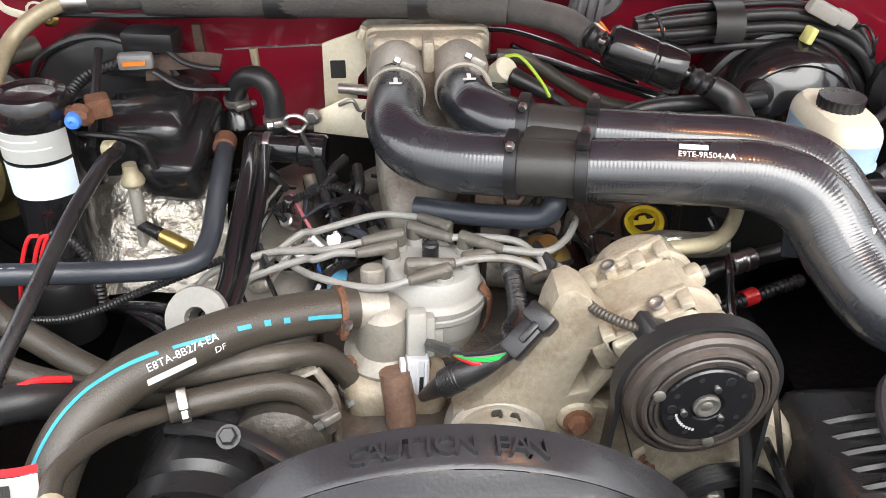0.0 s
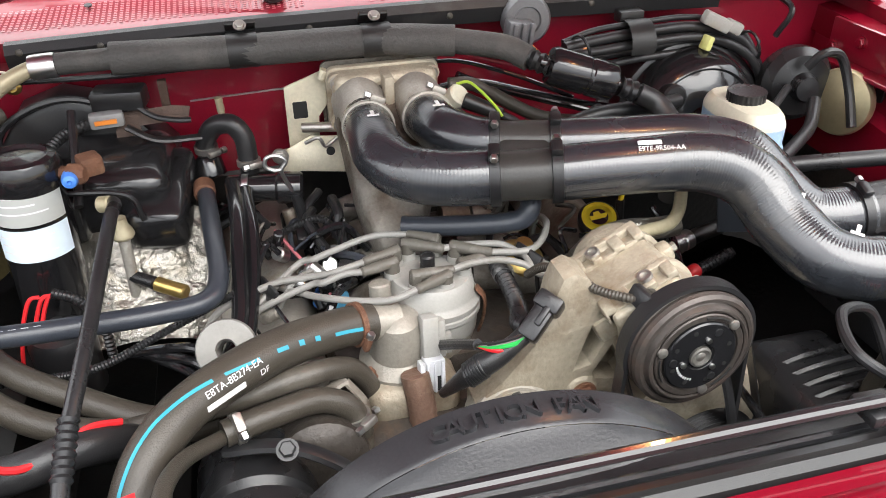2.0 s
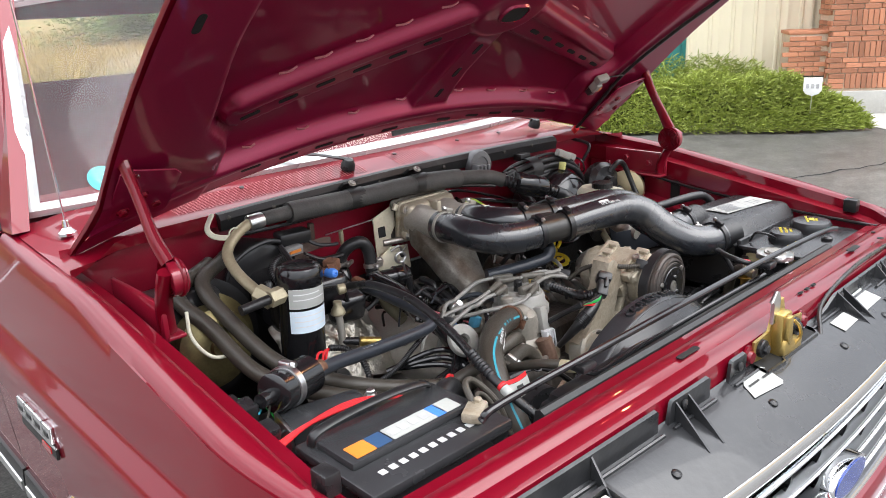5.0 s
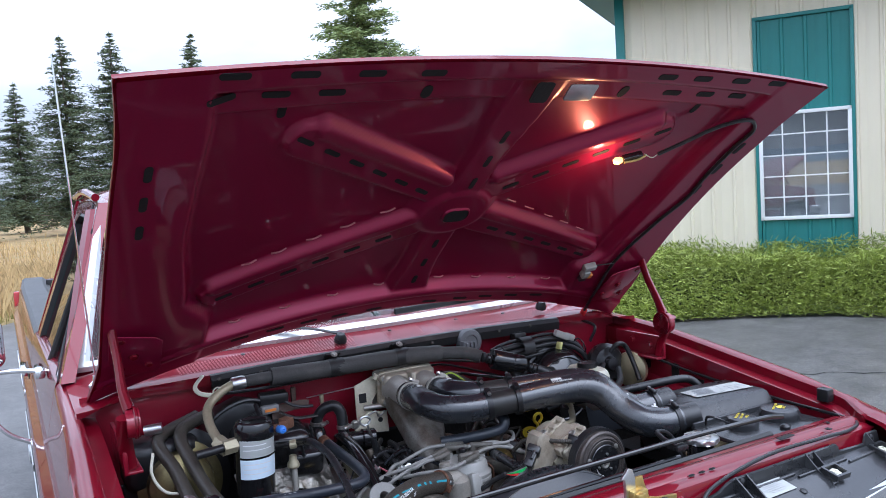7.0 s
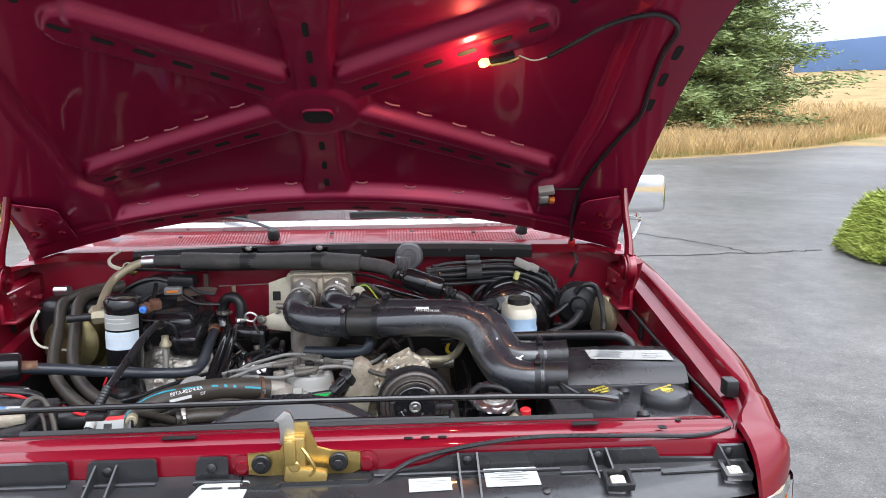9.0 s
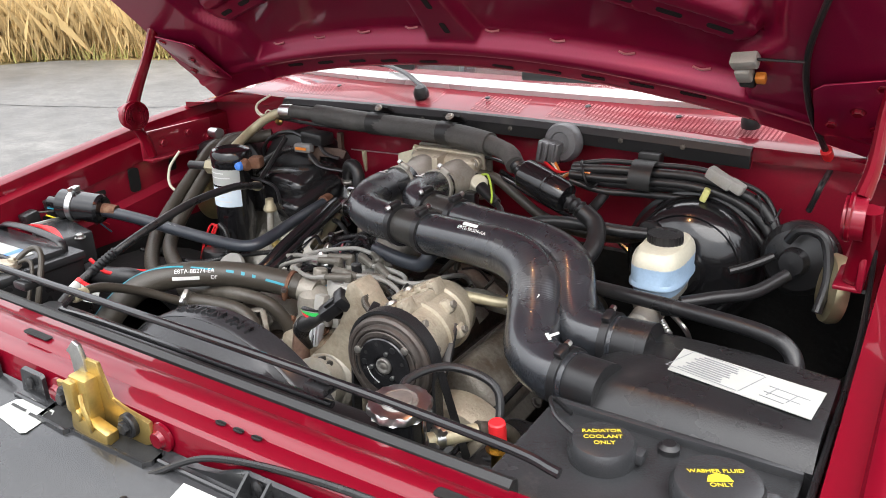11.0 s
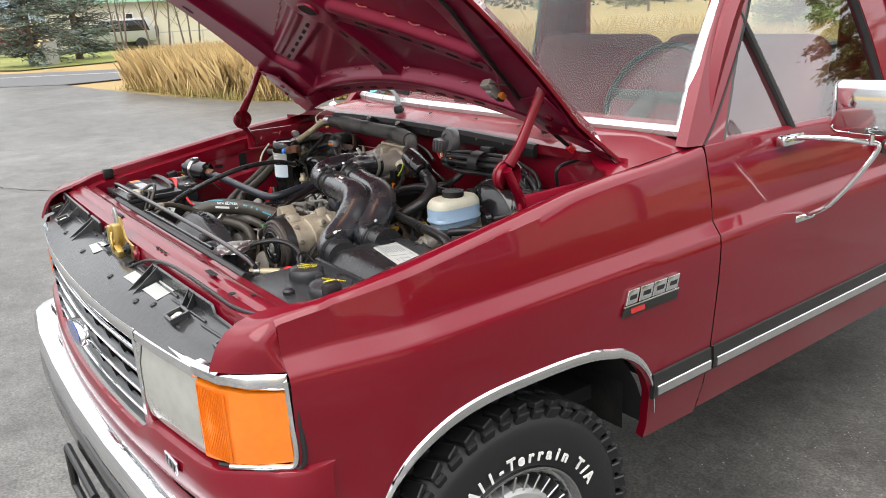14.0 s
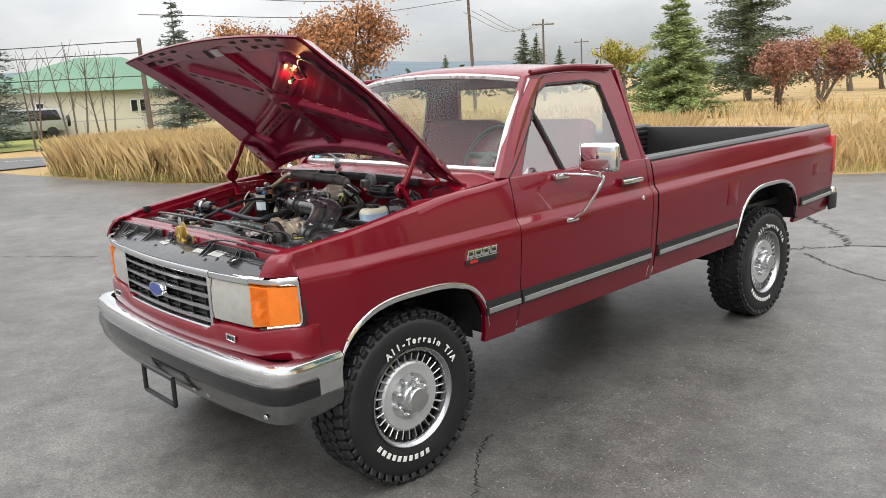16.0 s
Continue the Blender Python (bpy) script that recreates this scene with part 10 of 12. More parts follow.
box(bm, (0.042, -0.172, 0.998), (0.026, 0.014, 0.010), None, 0.003)
tp(ab_, "black_clip", bm, PLASTIC)
pp = thing("steering_pump", "cast power steering pump below the compressor", "pump", at=(0.24, -0.2, 0.85))
bm = B()
lathe(bm, (0.292, -0.105, 0.902), (0, -1, 0), [(0.080, 0), (0.092, 0.012), (0.094, 0.050), (0.086, 0.066), (0.05, 0.074)], 40)
tp(pp, "pump_body", bm, CAST)
bm = B()
box(bm, (0.232, -0.150, 0.930), (0.045, 0.020, 0.060), rotm(0, 30, 0), 0.006)
tp(pp, "pump_ear", bm, CAST_TAN)
bm = B()
hexbolt(bm, (0.262, -0.215, 0.918), (0, -1, 0.1), 0.012, 0.010)
tp(pp, "pump_bolt", bm, BOLT)
belt = thing("drive_belt", "black rubber drive belt round the pulleys", "belt", at=(0.22, -0.21, 0.9))
bm = B()
ring = []
for i in range(49):
    a = radians(-15 + 210 * i / 48)
    ring.append(PC + PW * 0.010 + Vector((0.0765 * math.cos(a), 0, 0.0765 * math.sin(a))))
ring = [Vector((0.300, -0.212, 0.86))] + ring + [Vector((0.135, -0.212, 0.86))]
for q in (0,):
    rows = []
    for i, p in enumerate(ring):
        c = Vector((PC.x, p.y, PC.z if p.z > 1.0 else p.z))
        n = (p - c).normalized()
        rows.append([p + Vector((0, dy, 0)) + n * dn for dy, dn in ((-0.010, 0), (0.010, 0), (0.010, 0.005), (-0.010, 0.005))])
    loft(bm, rows, closed=True, caps=True)
tp(belt, "belt_band", bm, RUBBER)
bm = B()
tube(bm, [(0.258, -0.10, 1.10), (0.275, -0.15, 1.06), (0.285, -0.21, 1.00), (0.305, -0.24, 0.86)], 0.008, 8, 8, flat=0.5)
tp(belt, "rear_belt", bm, RUBBER)
rc_ = thing("service_port", "brass service port with red cap", "port", at=(0.448, -0.297, 1.0))
bm = B()
cyl(bm, (0.448, -0.295, 1.0), (0.448, -0.296, 1.060), 0.009, seg=14)
hexbolt(bm, (0.448, -0.296, 1.05), (0, 0, 1), 0.012, 0.012)
tp(rc_, "stem", bm, BRASS)
bm = B()
cyl(bm, (0.448, -0.296, 1.062), (0.448, -0.298, 1.094), 0.0125, 0.0115, 14, 0.002)
tp(rc_, "red_cap", bm, RED_WIRE, "bright red plastic cap")
# lower pulley with the compressor's belt
ps = thing("belt_pulley", "ribbed black lower pulley with its rubber belt", "pulley", at=(0.285, -0.19, 0.87))
bm = B()
lathe(bm, (0.285, -0.19, 0.868), (0.03, -1, 0.02), [(0.03, 0), (0.072, 0.0), (0.075, 0.002)] + [(0.075 - 0.003 * (k % 2), 0.003 + 0.0028 * k) for k in range(9)] + [(0.075, 0.029), (0.070, 0.032), (0.066, 0.024), (0.03, 0.022), (0.018, 0.030), (0, 0.030)], 56)
tp(ps, "pulley", bm, PAINT_BLACK, "ribbed black pulley")
bm = B()
ends = ((0.2185, 1.079, 0.0770), (0.285, 0.868, 0.0770))
slope = math.atan2(0.211, -0.0685)
loop = [(ends[0][0] + 0.077 * math.cos(slope - math.pi / 2 + math.pi * i / 24), ends[0][1] + 0.077 * math.sin(slope - math.pi / 2 + math.pi * i / 24)) for i in range(25)]
loop += [(ends[1][0] + 0.077 * math.cos(slope + math.pi / 2 + math.pi * i / 24), ends[1][1] + 0.077 * math.sin(slope + math.pi / 2 + math.pi * i / 24)) for i in range(25)]
mid_x, mid_z = (ends[0][0] + ends[1][0]) / 2, (ends[0][1] + ends[1][1]) / 2
loop.append(loop[0])
loft(bm, [[(x, y, z), (x, y - 0.017, z), (x + (mid_x - x) * 0.02, y - 0.017, z + (mid_z - z) * 0.02), (x + (mid_x - x) * 0.02, y, z + (mid_z - z) * 0.02), (x, y, z)] for x, z, y in [(x, z, -0.195) for x, z in loop]])
tp(ps, "drive_belt", bm, RUBBER, "black rubber drive belt")
# air deflector and ribbed duct at the driver's front corner
du = thing("ribbed_duct", "black ribbed plastic duct below the hoses", "duct", at=(0.42, -0.2, 0.9))
bm = B()
box(bm, (0.43, -0.20, 0.92), (0.13, 0.18, 0.12), rotm(0, 0, 0), 0.02, 3)
tp(du, "duct_body", bm, PLASTIC)
for k in range(7):
    bm = B()
    tube(bm, [(0.37, -0.30 + 0.022 * k, 0.965), (0.42, -0.305 + 0.022 * k, 0.985), (0.49, -0.30 + 0.022 * k, 0.985)], 0.005, 6, 4)
    tp(du, "duct_rib", bm, PLASTIC)
# pump clutter in the passenger front corner
sp_ = thing("smog_pump", "dark round air pump behind the radiator", "pump", at=(-0.27, -0.22, 0.9))
bm = B()
lathe(bm, (-0.275, -0.14, 0.95), (0, -1, 0), [(0.06, 0), (0.066, 0.01), (0.066, 0.08), (0.058, 0.09), (0.05, 0.10), (0.072, 0.10), (0.072, 0.125), (0.03, 0.13)], 36)
tp(sp_, "pump_body", bm, PLASTIC)
bm = B()
tube(bm, [(-0.30, -0.19, 1.03), (-0.24, -0.205, 1.035), (-0.19, -0.22, 1.015), (-0.15, -0.235, 0.98)], 0.010, 8, 8, flat=0.6)
hexbolt(bm, (-0.235, -0.215, 1.038), (0, -0.5, 0.8), 0.009, 0.008)
tp(sp_, "pump_bracket", bm, PAINT_BLACK)
bm = B()
lathe(bm, (-0.20, -0.14, 0.96), (0, -1, 0.2), [(0.055, 0), (0.055, 0.04), (0.045, 0.05), (0.02, 0.055)], 28)
tp(sp_, "steel_drum", bm, OILY)
bm = B()
tube(bm, [(-0.075, -0.10, 1.01), (-0.07, -0.115, 0.96), (-0.07, -0.12, 0.90)], 0.018, 14, 6)
lathe(bm, (-0.07, -0.12, 0.94), (0, -0.2, -1), [(0.02, 0), (0.024, 0.02), (0.05, 0.06)], 20)
tagged(part("water_pipe", bm, material("brown_scaled_pipe", (0.16, 0.095, 0.068), 0.55, 0.25, 0.25, 25, 0.4, 200, spot=(0.28, 0.20, 0.15), spot_at=0.62)), "rusty brown water pump outlet pipe", "pipe")
bm = B()
tube(bm, [(-0.16, -0.115, 1.03), (-0.14, -0.13, 1.0), (-0.14, -0.14, 0.94)], 0.006, 8, 6, flat=0.5)
tube(bm, [(-0.20, -0.13, 1.025), (-0.16, -0.112, 1.03)], 0.008, 8, 3, flat=0.5)
tagged(part("lift_bracket", bm, CAST_DIRTY), "bent steel lifting bracket on engine front", "bracket")
hose("power_hose", "thick black pressure hose in the corner", [(-0.58, -0.19, 1.05), (-0.50, -0.20, 1.06), (-0.44, -0.18, 1.06), (-0.40, -0.15, 1.03), (-0.36, -0.12, 0.97)], 0.020, RUBBER)
hose("power_hose", "thick black pressure hose in the corner", [(-0.60, -0.17, 1.02), (-0.50, -0.165, 1.035), (-0.43, -0.15, 1.03), (-0.37, -0.10, 0.97)], 0.018, RUBBER)

# hood lamp with its lead, and the harness on the hood
hl_ = thing("hood_lamp", "lit hood lamp with bare bulb", "lamp", at=tuple(hood_pt(0.40, 0.760, -0.02)))
bm = B()
a, b = hood_pt(0.375, 0.752, -0.020), hood_pt(0.46, 0.779, -0.018)
box(bm, a.lerp(b, 0.6), (0.055, 0.022, 0.016), Matrix(((b - a).normalized(), HN.cross((b - a).normalized()), HN)).transposed(), 0.004)
tp(hl_, "lamp_base", bm, GLOSS_BLACK)
bm = B()
lathe(bm, a.lerp(b, 0.28), a - b, [(0.006, 0), (0.009, 0.006), (0.010, 0.014), (0.006, 0.022), (0, 0.024)], 14)
tp(hl_, "bulb", bm, LAMP_ON, "glowing orange bulb")
bm = B()
tube(bm, [a.lerp(b, 0.3) - HN * 0.010, a.lerp(b, 0.7) - HN * 0.012, a.lerp(b, 1.0) - HN * 0.006], 0.003, 6, 4)
tp(hl_, "lamp_bracket", bm, GOLD)
bm = B()
tube(bm, [b, hood_pt(0.495, 0.768, -0.02), hood_pt(0.529, 0.765, -0.006)], 0.0016, 6, 8)
tp(hl_, "white_lead", bm, CREAM)
bm = B()
tube(bm, [hood_pt(v, u, n) for v, u, n in ((0.529, 0.765, -0.006), (0.579, 0.814, -0.008), (0.628, 0.859, -0.009), (0.68, 0.887, -0.010), (0.73, 0.894, -0.011), (0.776, 0.863, -0.012), (0.773, 0.796, -0.012), (0.781, 0.686, -0.012), (0.790, 0.592, -0.012), (0.756, 0.477, -0.012), (0.713, 0.291, -0.013), (0.713, 0.144, -0.016), (0.722, 0.02, -0.018), (0.727, -0.05, -0.02))] + [(0.705, 0.36, 1.27), (0.69, 0.37, 1.22)], 0.0052, 8, 10)
tp(hl_, "harness", bm, RUBBER, "black taped harness along the hood edge")
bm = B()
cyl(bm, hood_pt(0.723, 0.0, -0.018), hood_pt(0.727, -0.05, -0.020), 0.010, seg=12, bevel=0.002)
tp(hl_, "red_sleeve", bm, RED_WIRE)
pt = bpy.data.lights.new("hood_bulb", "POINT")
pt.energy, pt.color, pt.shadow_soft_size = 0.75, (1.0, 0.52, 0.20), 0.012
pl_ = new("hood_bulb", pt)
pl_.location = a.lerp(b, 0.02) - HN * 0.022
pl_.location += (a - b).normalized() * 0.02
hc = thing("hood_switch", "grey connector with orange clip on hood", "switch", at=tuple(hood_pt(0.615, 0.240, -0.012)))
bm = B()
c = hood_pt(0.617, 0.262, -0.020)
HM = Matrix((Vector((1, 0, 0)), HD, HN)).transposed()
box(bm, c, (0.042, 0.022, 0.022), HM @ rotm(0, 0, 12), 0.004)
box(bm, hood_pt(0.614, 0.230, -0.022), (0.024, 0.030, 0.024), HM @ rotm(0, 0, 5), 0.004)
tp(hc, "grey_block", bm, GREY_CAP)
bm = B()
box(bm, hood_pt(0.639, 0.215, -0.020), (0.016, 0.018, 0.014), HM, 0.003)
tp(hc, "orange_clip", bm, ORANGE_LED)
bm = B()
box(bm, hood_pt(0.617, 0.203, -0.020), (0.026, 0.022, 0.018), HM, 0.004)
tp(hc, "black_cup", bm, PLASTIC)
bm = B()
tube(bm, [hood_pt(0.627, 0.270, -0.02), hood_pt(0.665, 0.278, -0.022), hood_pt(0.712, 0.275, -0.016)], 0.0022, 6, 8)
tp(hc, "thin_wire", bm, RUBBER)
# small sensors, injectors and wires round the intake
rw = random.Random(31)
lo_ = thing("intake_wiring", "tangle of thin black wires beside the intake", "wiring", at=(-0.2, 0.15, 1.03))
for k in range(26):
    p = Vector((rw.uniform(-0.27, -0.10), rw.uniform(0.03, 0.28), 1.04 + rw.uniform(0.0, 0.035)))
    q = p + Vector((rw.uniform(-0.08, 0.08), rw.uniform(-0.10, 0.06), rw.uniform(-0.05, 0.0)))
    bm = B()
    tube(bm, [p, p.lerp(q, 0.4) + Vector((rw.uniform(-0.02, 0.02), rw.uniform(-0.02, 0.02), rw.uniform(0.005, 0.03))), q], rw.choice((0.0022, 0.003, 0.0042, 0.006)), 7, 6)
    tp(lo_, "wire", bm, rw.choice((GLOSS_BLACK, GLOSS_BLACK, RUBBER, RUBBER_BLUE, GREY_WIRE)))
for k in range(14):
    c = Vector((rw.uniform(-0.26, -0.10), rw.uniform(0.03, 0.27), 1.03 + rw.uniform(0.0, 0.03)))
    w = Vector((rw.uniform(-1, 1), rw.uniform(-1, 0.3), rw.uniform(0.2, 1))).normalized()
    bm = B()
    cyl(bm, c, c + w * rw.uniform(0.02, 0.04), rw.uniform(0.006, 0.012), seg=12, bevel=0.002)
    box(bm, c + w * 0.012, (0.018, 0.014, 0.012), axis_m(w), 0.003)
    tp(lo_, "injector_plug", bm, rw.choice((GLOSS_BLACK, PLASTIC, PLASTIC_GREY, STEEL, CAST_DIRTY)))
for k in range(16):
    p = Vector((rw.uniform(0.09, 0.20), rw.uniform(0.03, 0.26), 1.05 + rw.uniform(0.0, 0.04)))
    q = p + Vector((rw.uniform(-0.06, 0.08), rw.uniform(-0.10, 0.06), rw.uniform(-0.05, 0.0)))
    bm = B()
    tube(bm, [p, p.lerp(q, 0.4) + Vector((rw.uniform(-0.02, 0.02), rw.uniform(-0.02, 0.02), rw.uniform(0.005, 0.03))), q], rw.choice((0.0025, 0.0035, 0.006)), 7, 6)
    tp(lo_, "wire", bm, rw.choice((GLOSS_BLACK, RUBBER, RUBBER_OLD)))

# ---- surroundings ----


def asphalt_material():
    """Worn asphalt: pale aggregate speckle, mottled patches and smoother, shinier areas."""
    m = material("weathered_asphalt", (0.092, 0.088, 0.082), 0.44, 0.0, 0.22, 0.35, 0.0, 160, spot=(0.134, 0.128, 0.118), spot_at=0.56, rough_vary=0.40, spec=0.45)
    nt = m.node_tree
    b = nt.nodes["Principled BSDF"]
    src = b.inputs["Base Color"].links[0].from_socket
    co = nt.nodes.new("ShaderNodeTexCoord")
    grit, mid, vor = nt.nodes.new("ShaderNodeTexNoise"), nt.nodes.new("ShaderNodeTexNoise"), nt.nodes.new("ShaderNodeTexVoronoi")
    grit.inputs["Scale"].default_value, grit.inputs["Detail"].default_value = 85.0, 4.0
    mid.inputs["Scale"].default_value, mid.inputs["Detail"].default_value, mid.inputs["Roughness"].default_value = 3.2, 12.0, 0.72
    blot = nt.nodes.new("ShaderNodeTexNoise")
    blot.inputs["Scale"].default_value, blot.inputs["Detail"].default_value, blot.inputs["Distortion"].default_value = 21.0, 6.0, 1.2
    vor.inputs["Scale"].default_value = 90.0
    last = src
    for node, out, lo, hi, a0, a1 in ((grit, "Fac", 0.38, 0.63, 0.72, 1.30), (mid, "Fac", 0.34, 0.66, 0.62, 1.34), (blot, "Fac", 0.36, 0.62, 0.80, 1.14), (vor, "Distance", 0.0, 0.55, 1.14, 0.90)):
        nt.links.new(co.outputs["Object"], node.inputs["Vector"])
        mr, mul = nt.nodes.new("ShaderNodeMapRange"), nt.nodes.new("ShaderNodeVectorMath")
        mr.inputs["From Min"].default_value, mr.inputs["From Max"].default_value = lo, hi
        mr.inputs["To Min"].default_value, mr.inputs["To Max"].default_value = a0, a1
        mul.operation = "SCALE"
        nt.links.new(node.outputs[out], mr.inputs["Value"])
        nt.links.new(last, mul.inputs[0])
        nt.links.new(mr.outputs["Result"], mul.inputs["Scale"])
        last = mul.outputs["Vector"]
    nt.links.new(last, b.inputs["Base Color"])
    bp = nt.nodes.new("ShaderNodeBump")
    bp.inputs["Strength"].default_value, bp.inputs["Distance"].default_value = 0.16, 0.003
    nt.links.new(vor.outputs["Distance"], bp.inputs["Height"])
    nt.links.new(bp.outputs["Normal"], b.inputs["Normal"])
    return m


ASPHALT = asphalt_material()
ROAD = material("road_asphalt", (0.095, 0.095, 0.096), 0.8, 0, 0.1, 0.8, 0.3, 60)
DRY_GROUND = material("dry_grass_ground", (0.31, 0.205, 0.085), 0.95, 0.0, 0.34, 0.5, 1.0, 9, spot=(0.20, 0.165, 0.065), spot_at=0.54)
LAWN = material("green_lawn", (0.17, 0.19, 0.045), 0.95, 0.0, 0.2, 0.6, 0.6, 12, spot=(0.26, 0.22, 0.08), spot_at=0.6)
STRAW = material("straw_grass", (0.45, 0.32, 0.145), 0.85, 0.0, 0.22, 0.8, random_by="island")
STRAW_GREEN = material("green_straw_grass", (0.27, 0.25, 0.08), 0.85, 0.0, 0.22, 0.8, random_by="island")
JUNIPER = material("juniper_green", (0.33, 0.385, 0.085), 0.7, 0.0, 0.2, 2.0, random_by="island")
FIR = material("fir_needles", (0.095, 0.120, 0.062), 0.8, 0.0, 0.2, 0.6, random_by="island")
PINE = material("pine_needles", (0.20, 0.255, 0.095), 0.8, 0.0, 0.2, 0.6, random_by="island")
SPRUCE = material("blue_spruce_needles", (0.12, 0.15, 0.125), 0.8, 0.0, 0.2, 0.6, random_by="island")
RUSSET = material("russet_leaves", (0.30, 0.145, 0.095), 0.8, 0.0, 0.2, 0.6, random_by="island")
ORANGE_LEAF = material("orange_leaves", (0.36, 0.17, 0.075), 0.8, 0.0, 0.2, 0.6, random_by="island")
YELLOW_LEAF = material("yellow_green_leaves", (0.33, 0.30, 0.060), 0.8, 0.0, 0.2, 0.6, random_by="island")
BARK = material("grey_brown_bark", (0.12, 0.095, 0.075), 0.9, 0.0, 0.3, 6, 0.8, 30)
SIDING = material("cream_metal_siding", (0.80, 0.72, 0.54), 0.45, 0.0, 0.06, 0.8, 0.03, 100)
GREEN_METAL = material("teal_green_metal", (0.035, 0.20, 0.185), 0.42, 0.0, 0.08, 2, 0.03, 100)
WHITE_PAINT = material("white_paint", (0.80, 0.80, 0.78), 0.5, 0.0, 0.04, 5)
BRICK = material("red_brown_brick", (0.43, 0.185, 0.105), 0.85, 0.0, 0.15, 6, 0.6, 60, random_by="object")
MORTAR = material("tan_mortar", (0.52, 0.40, 0.30), 0.9, 0, 0.15, 8, 0.5, 60)
CONCRETE = material("pale_concrete", (0.42, 0.41, 0.38), 0.85, 0, 0.12, 2, 0.4, 40)
GREEN_ROOF = material("green_metal_roof", (0.080, 0.175, 0.108), 0.5, 0, 0.08, 0.5)
HOUSE_WALL = material("cream_house_wall", (0.62, 0.57, 0.45), 0.8, 0, 0.06, 0.5)


def terrain(x, y):
    d = math.hypot(x, y)
    h = 0.0
    if y > 18 and x > -5:
        a = math.atan2(x, y)
        h += 0.030 * max(0, d - 30) * smooth01((a - 0.10) / 0.35) * smooth01((1.25 - a) / 0.2)
        h += 0.050 * max(0, d - 70) * smooth01((a - 0.30) / 0.2) * smooth01((1.25 - a) / 0.2)
    h += 0.004 * max(0, d - 45)
    return min(h, 11.0)


bm = B()
rings = [0, 6, 10, 14, 18, 24, 30, 38, 48, 60, 80, 110, 150, 220, 350, 600, 1100, 2200]
secs = []
for r in rings[1:]:
    secs.append([(r * math.cos(a), r * math.sin(a), terrain(r * math.cos(a), r * math.sin(a)) - 0.03) for a in [2 * math.pi * i / 96 for i in range(96)]])
loft(bm, secs, closed=True)
bm.faces.new([v for v in bm.verts if abs(math.hypot(v.co.x, v.co.y) - rings[1]) < 0.01])
tagged(part("ground", bm, DRY_GROUND), "dry straw coloured field", "ground", kind="structure")

# the paved yard
yard = [(-70, -40), (-70, -8), (-42, 0.5), (-24, 3.6), (-19.2, 4.15), (-16.5, 4.5), (-13.4, 5.1), (-12.2, 5.7), (-11.6, 6.6), (-8.0, 8.3), (-4.5, 10.2), (-1.5, 12.1), (0.5, 15.2), (7.8, 20.5), (11.6, 22.4), (19.7, 28.7), (29, 35.2), (34, 34), (26, 24), (16, 10), (12, 0), (14, -40)]
bm = B()
vs = [bm.verts.new((x, y, 0.0)) for x, y in yard]
bm.faces.new(vs)
bmesh.ops.triangulate(bm, faces=bm.faces)
tagged(part("pavement", bm, ASPHALT), "weathered grey asphalt yard with cracks", "pavement", kind="structure")
CRACK = material("dark_crack", (0.02, 0.02, 0.02), 0.9, 0, 0.2, 10)
rng = random.Random(11)


def crack(pts, w):
    """A wandering crack in the asphalt."""
    bm = B()
    line = spline(pts, 14)
    rows = []
    for i, q in enumerate(line):
        a, b = line[max(0, i - 1)], line[min(len(line) - 1, i + 1)]
        t = (b - a).normalized()
        n = Vector((-t.y, t.x, 0))
        q = q + n * rng.gauss(0, min(0.028, w * 1.5))
        ww = w * rng.uniform(0.35, 1.2)
        rows.append([q + n * ww + Vector((0, 0, 0.004)), q - n * ww + Vector((0, 0, 0.004))])
    loft(bm, rows)
    tagged(part("pavement_crack", bm, CRACK), "thin dark crack in the asphalt", "crack", kind="structure")


crack([(-0.7, 5.0, 0), (0.08, 5.66, 0), (0.41, 5.99, 0), (0.52, 6.15, 0)], 0.016)
crack([(0.52, 6.13, 0), (0.2, 6.6, 0), (-0.02, 6.94, 0), (-0.36, 7.31, 0), (-0.8, 7.9, 0)], 0.020)
crack([(0.30, 5.55, 0), (0.60, 5.25, 0), (0.88, 5.05, 0), (1.25, 4.86, 0)], 0.010)
crack([(-8.2, -0.4, 0), (-7.12, 0.25, 0), (-6.02, 1.01, 0)], 0.010)
crack([(0.84, 0.56, 0), (0.95, 0.36, 0), (1.10, 0.20, 0), (1.24, 0.04, 0)], 0.006)
crack([(0.5, 6.2, 0), (2.2, 6.6, 0), (4.2, 6.7, 0), (5.1, 6.8, 0)], 0.016)
crack([(3.0, 8.6, 0), (3.9, 7.4, 0), (4.2, 6.7, 0)], 0.014)
crack([(-9.5, -3.0, 0), (-6.5, -1.8, 0), (-3.8, -1.5, 0)], 0.012)
crack([(4.2, 3.2, 0), (5.6, 2.0, 0), (7.6, 1.2, 0)], 0.014)
crack([(-10, 3.5, 0), (-7, 4.5, 0), (-4, 6.5, 0)], 0.010)

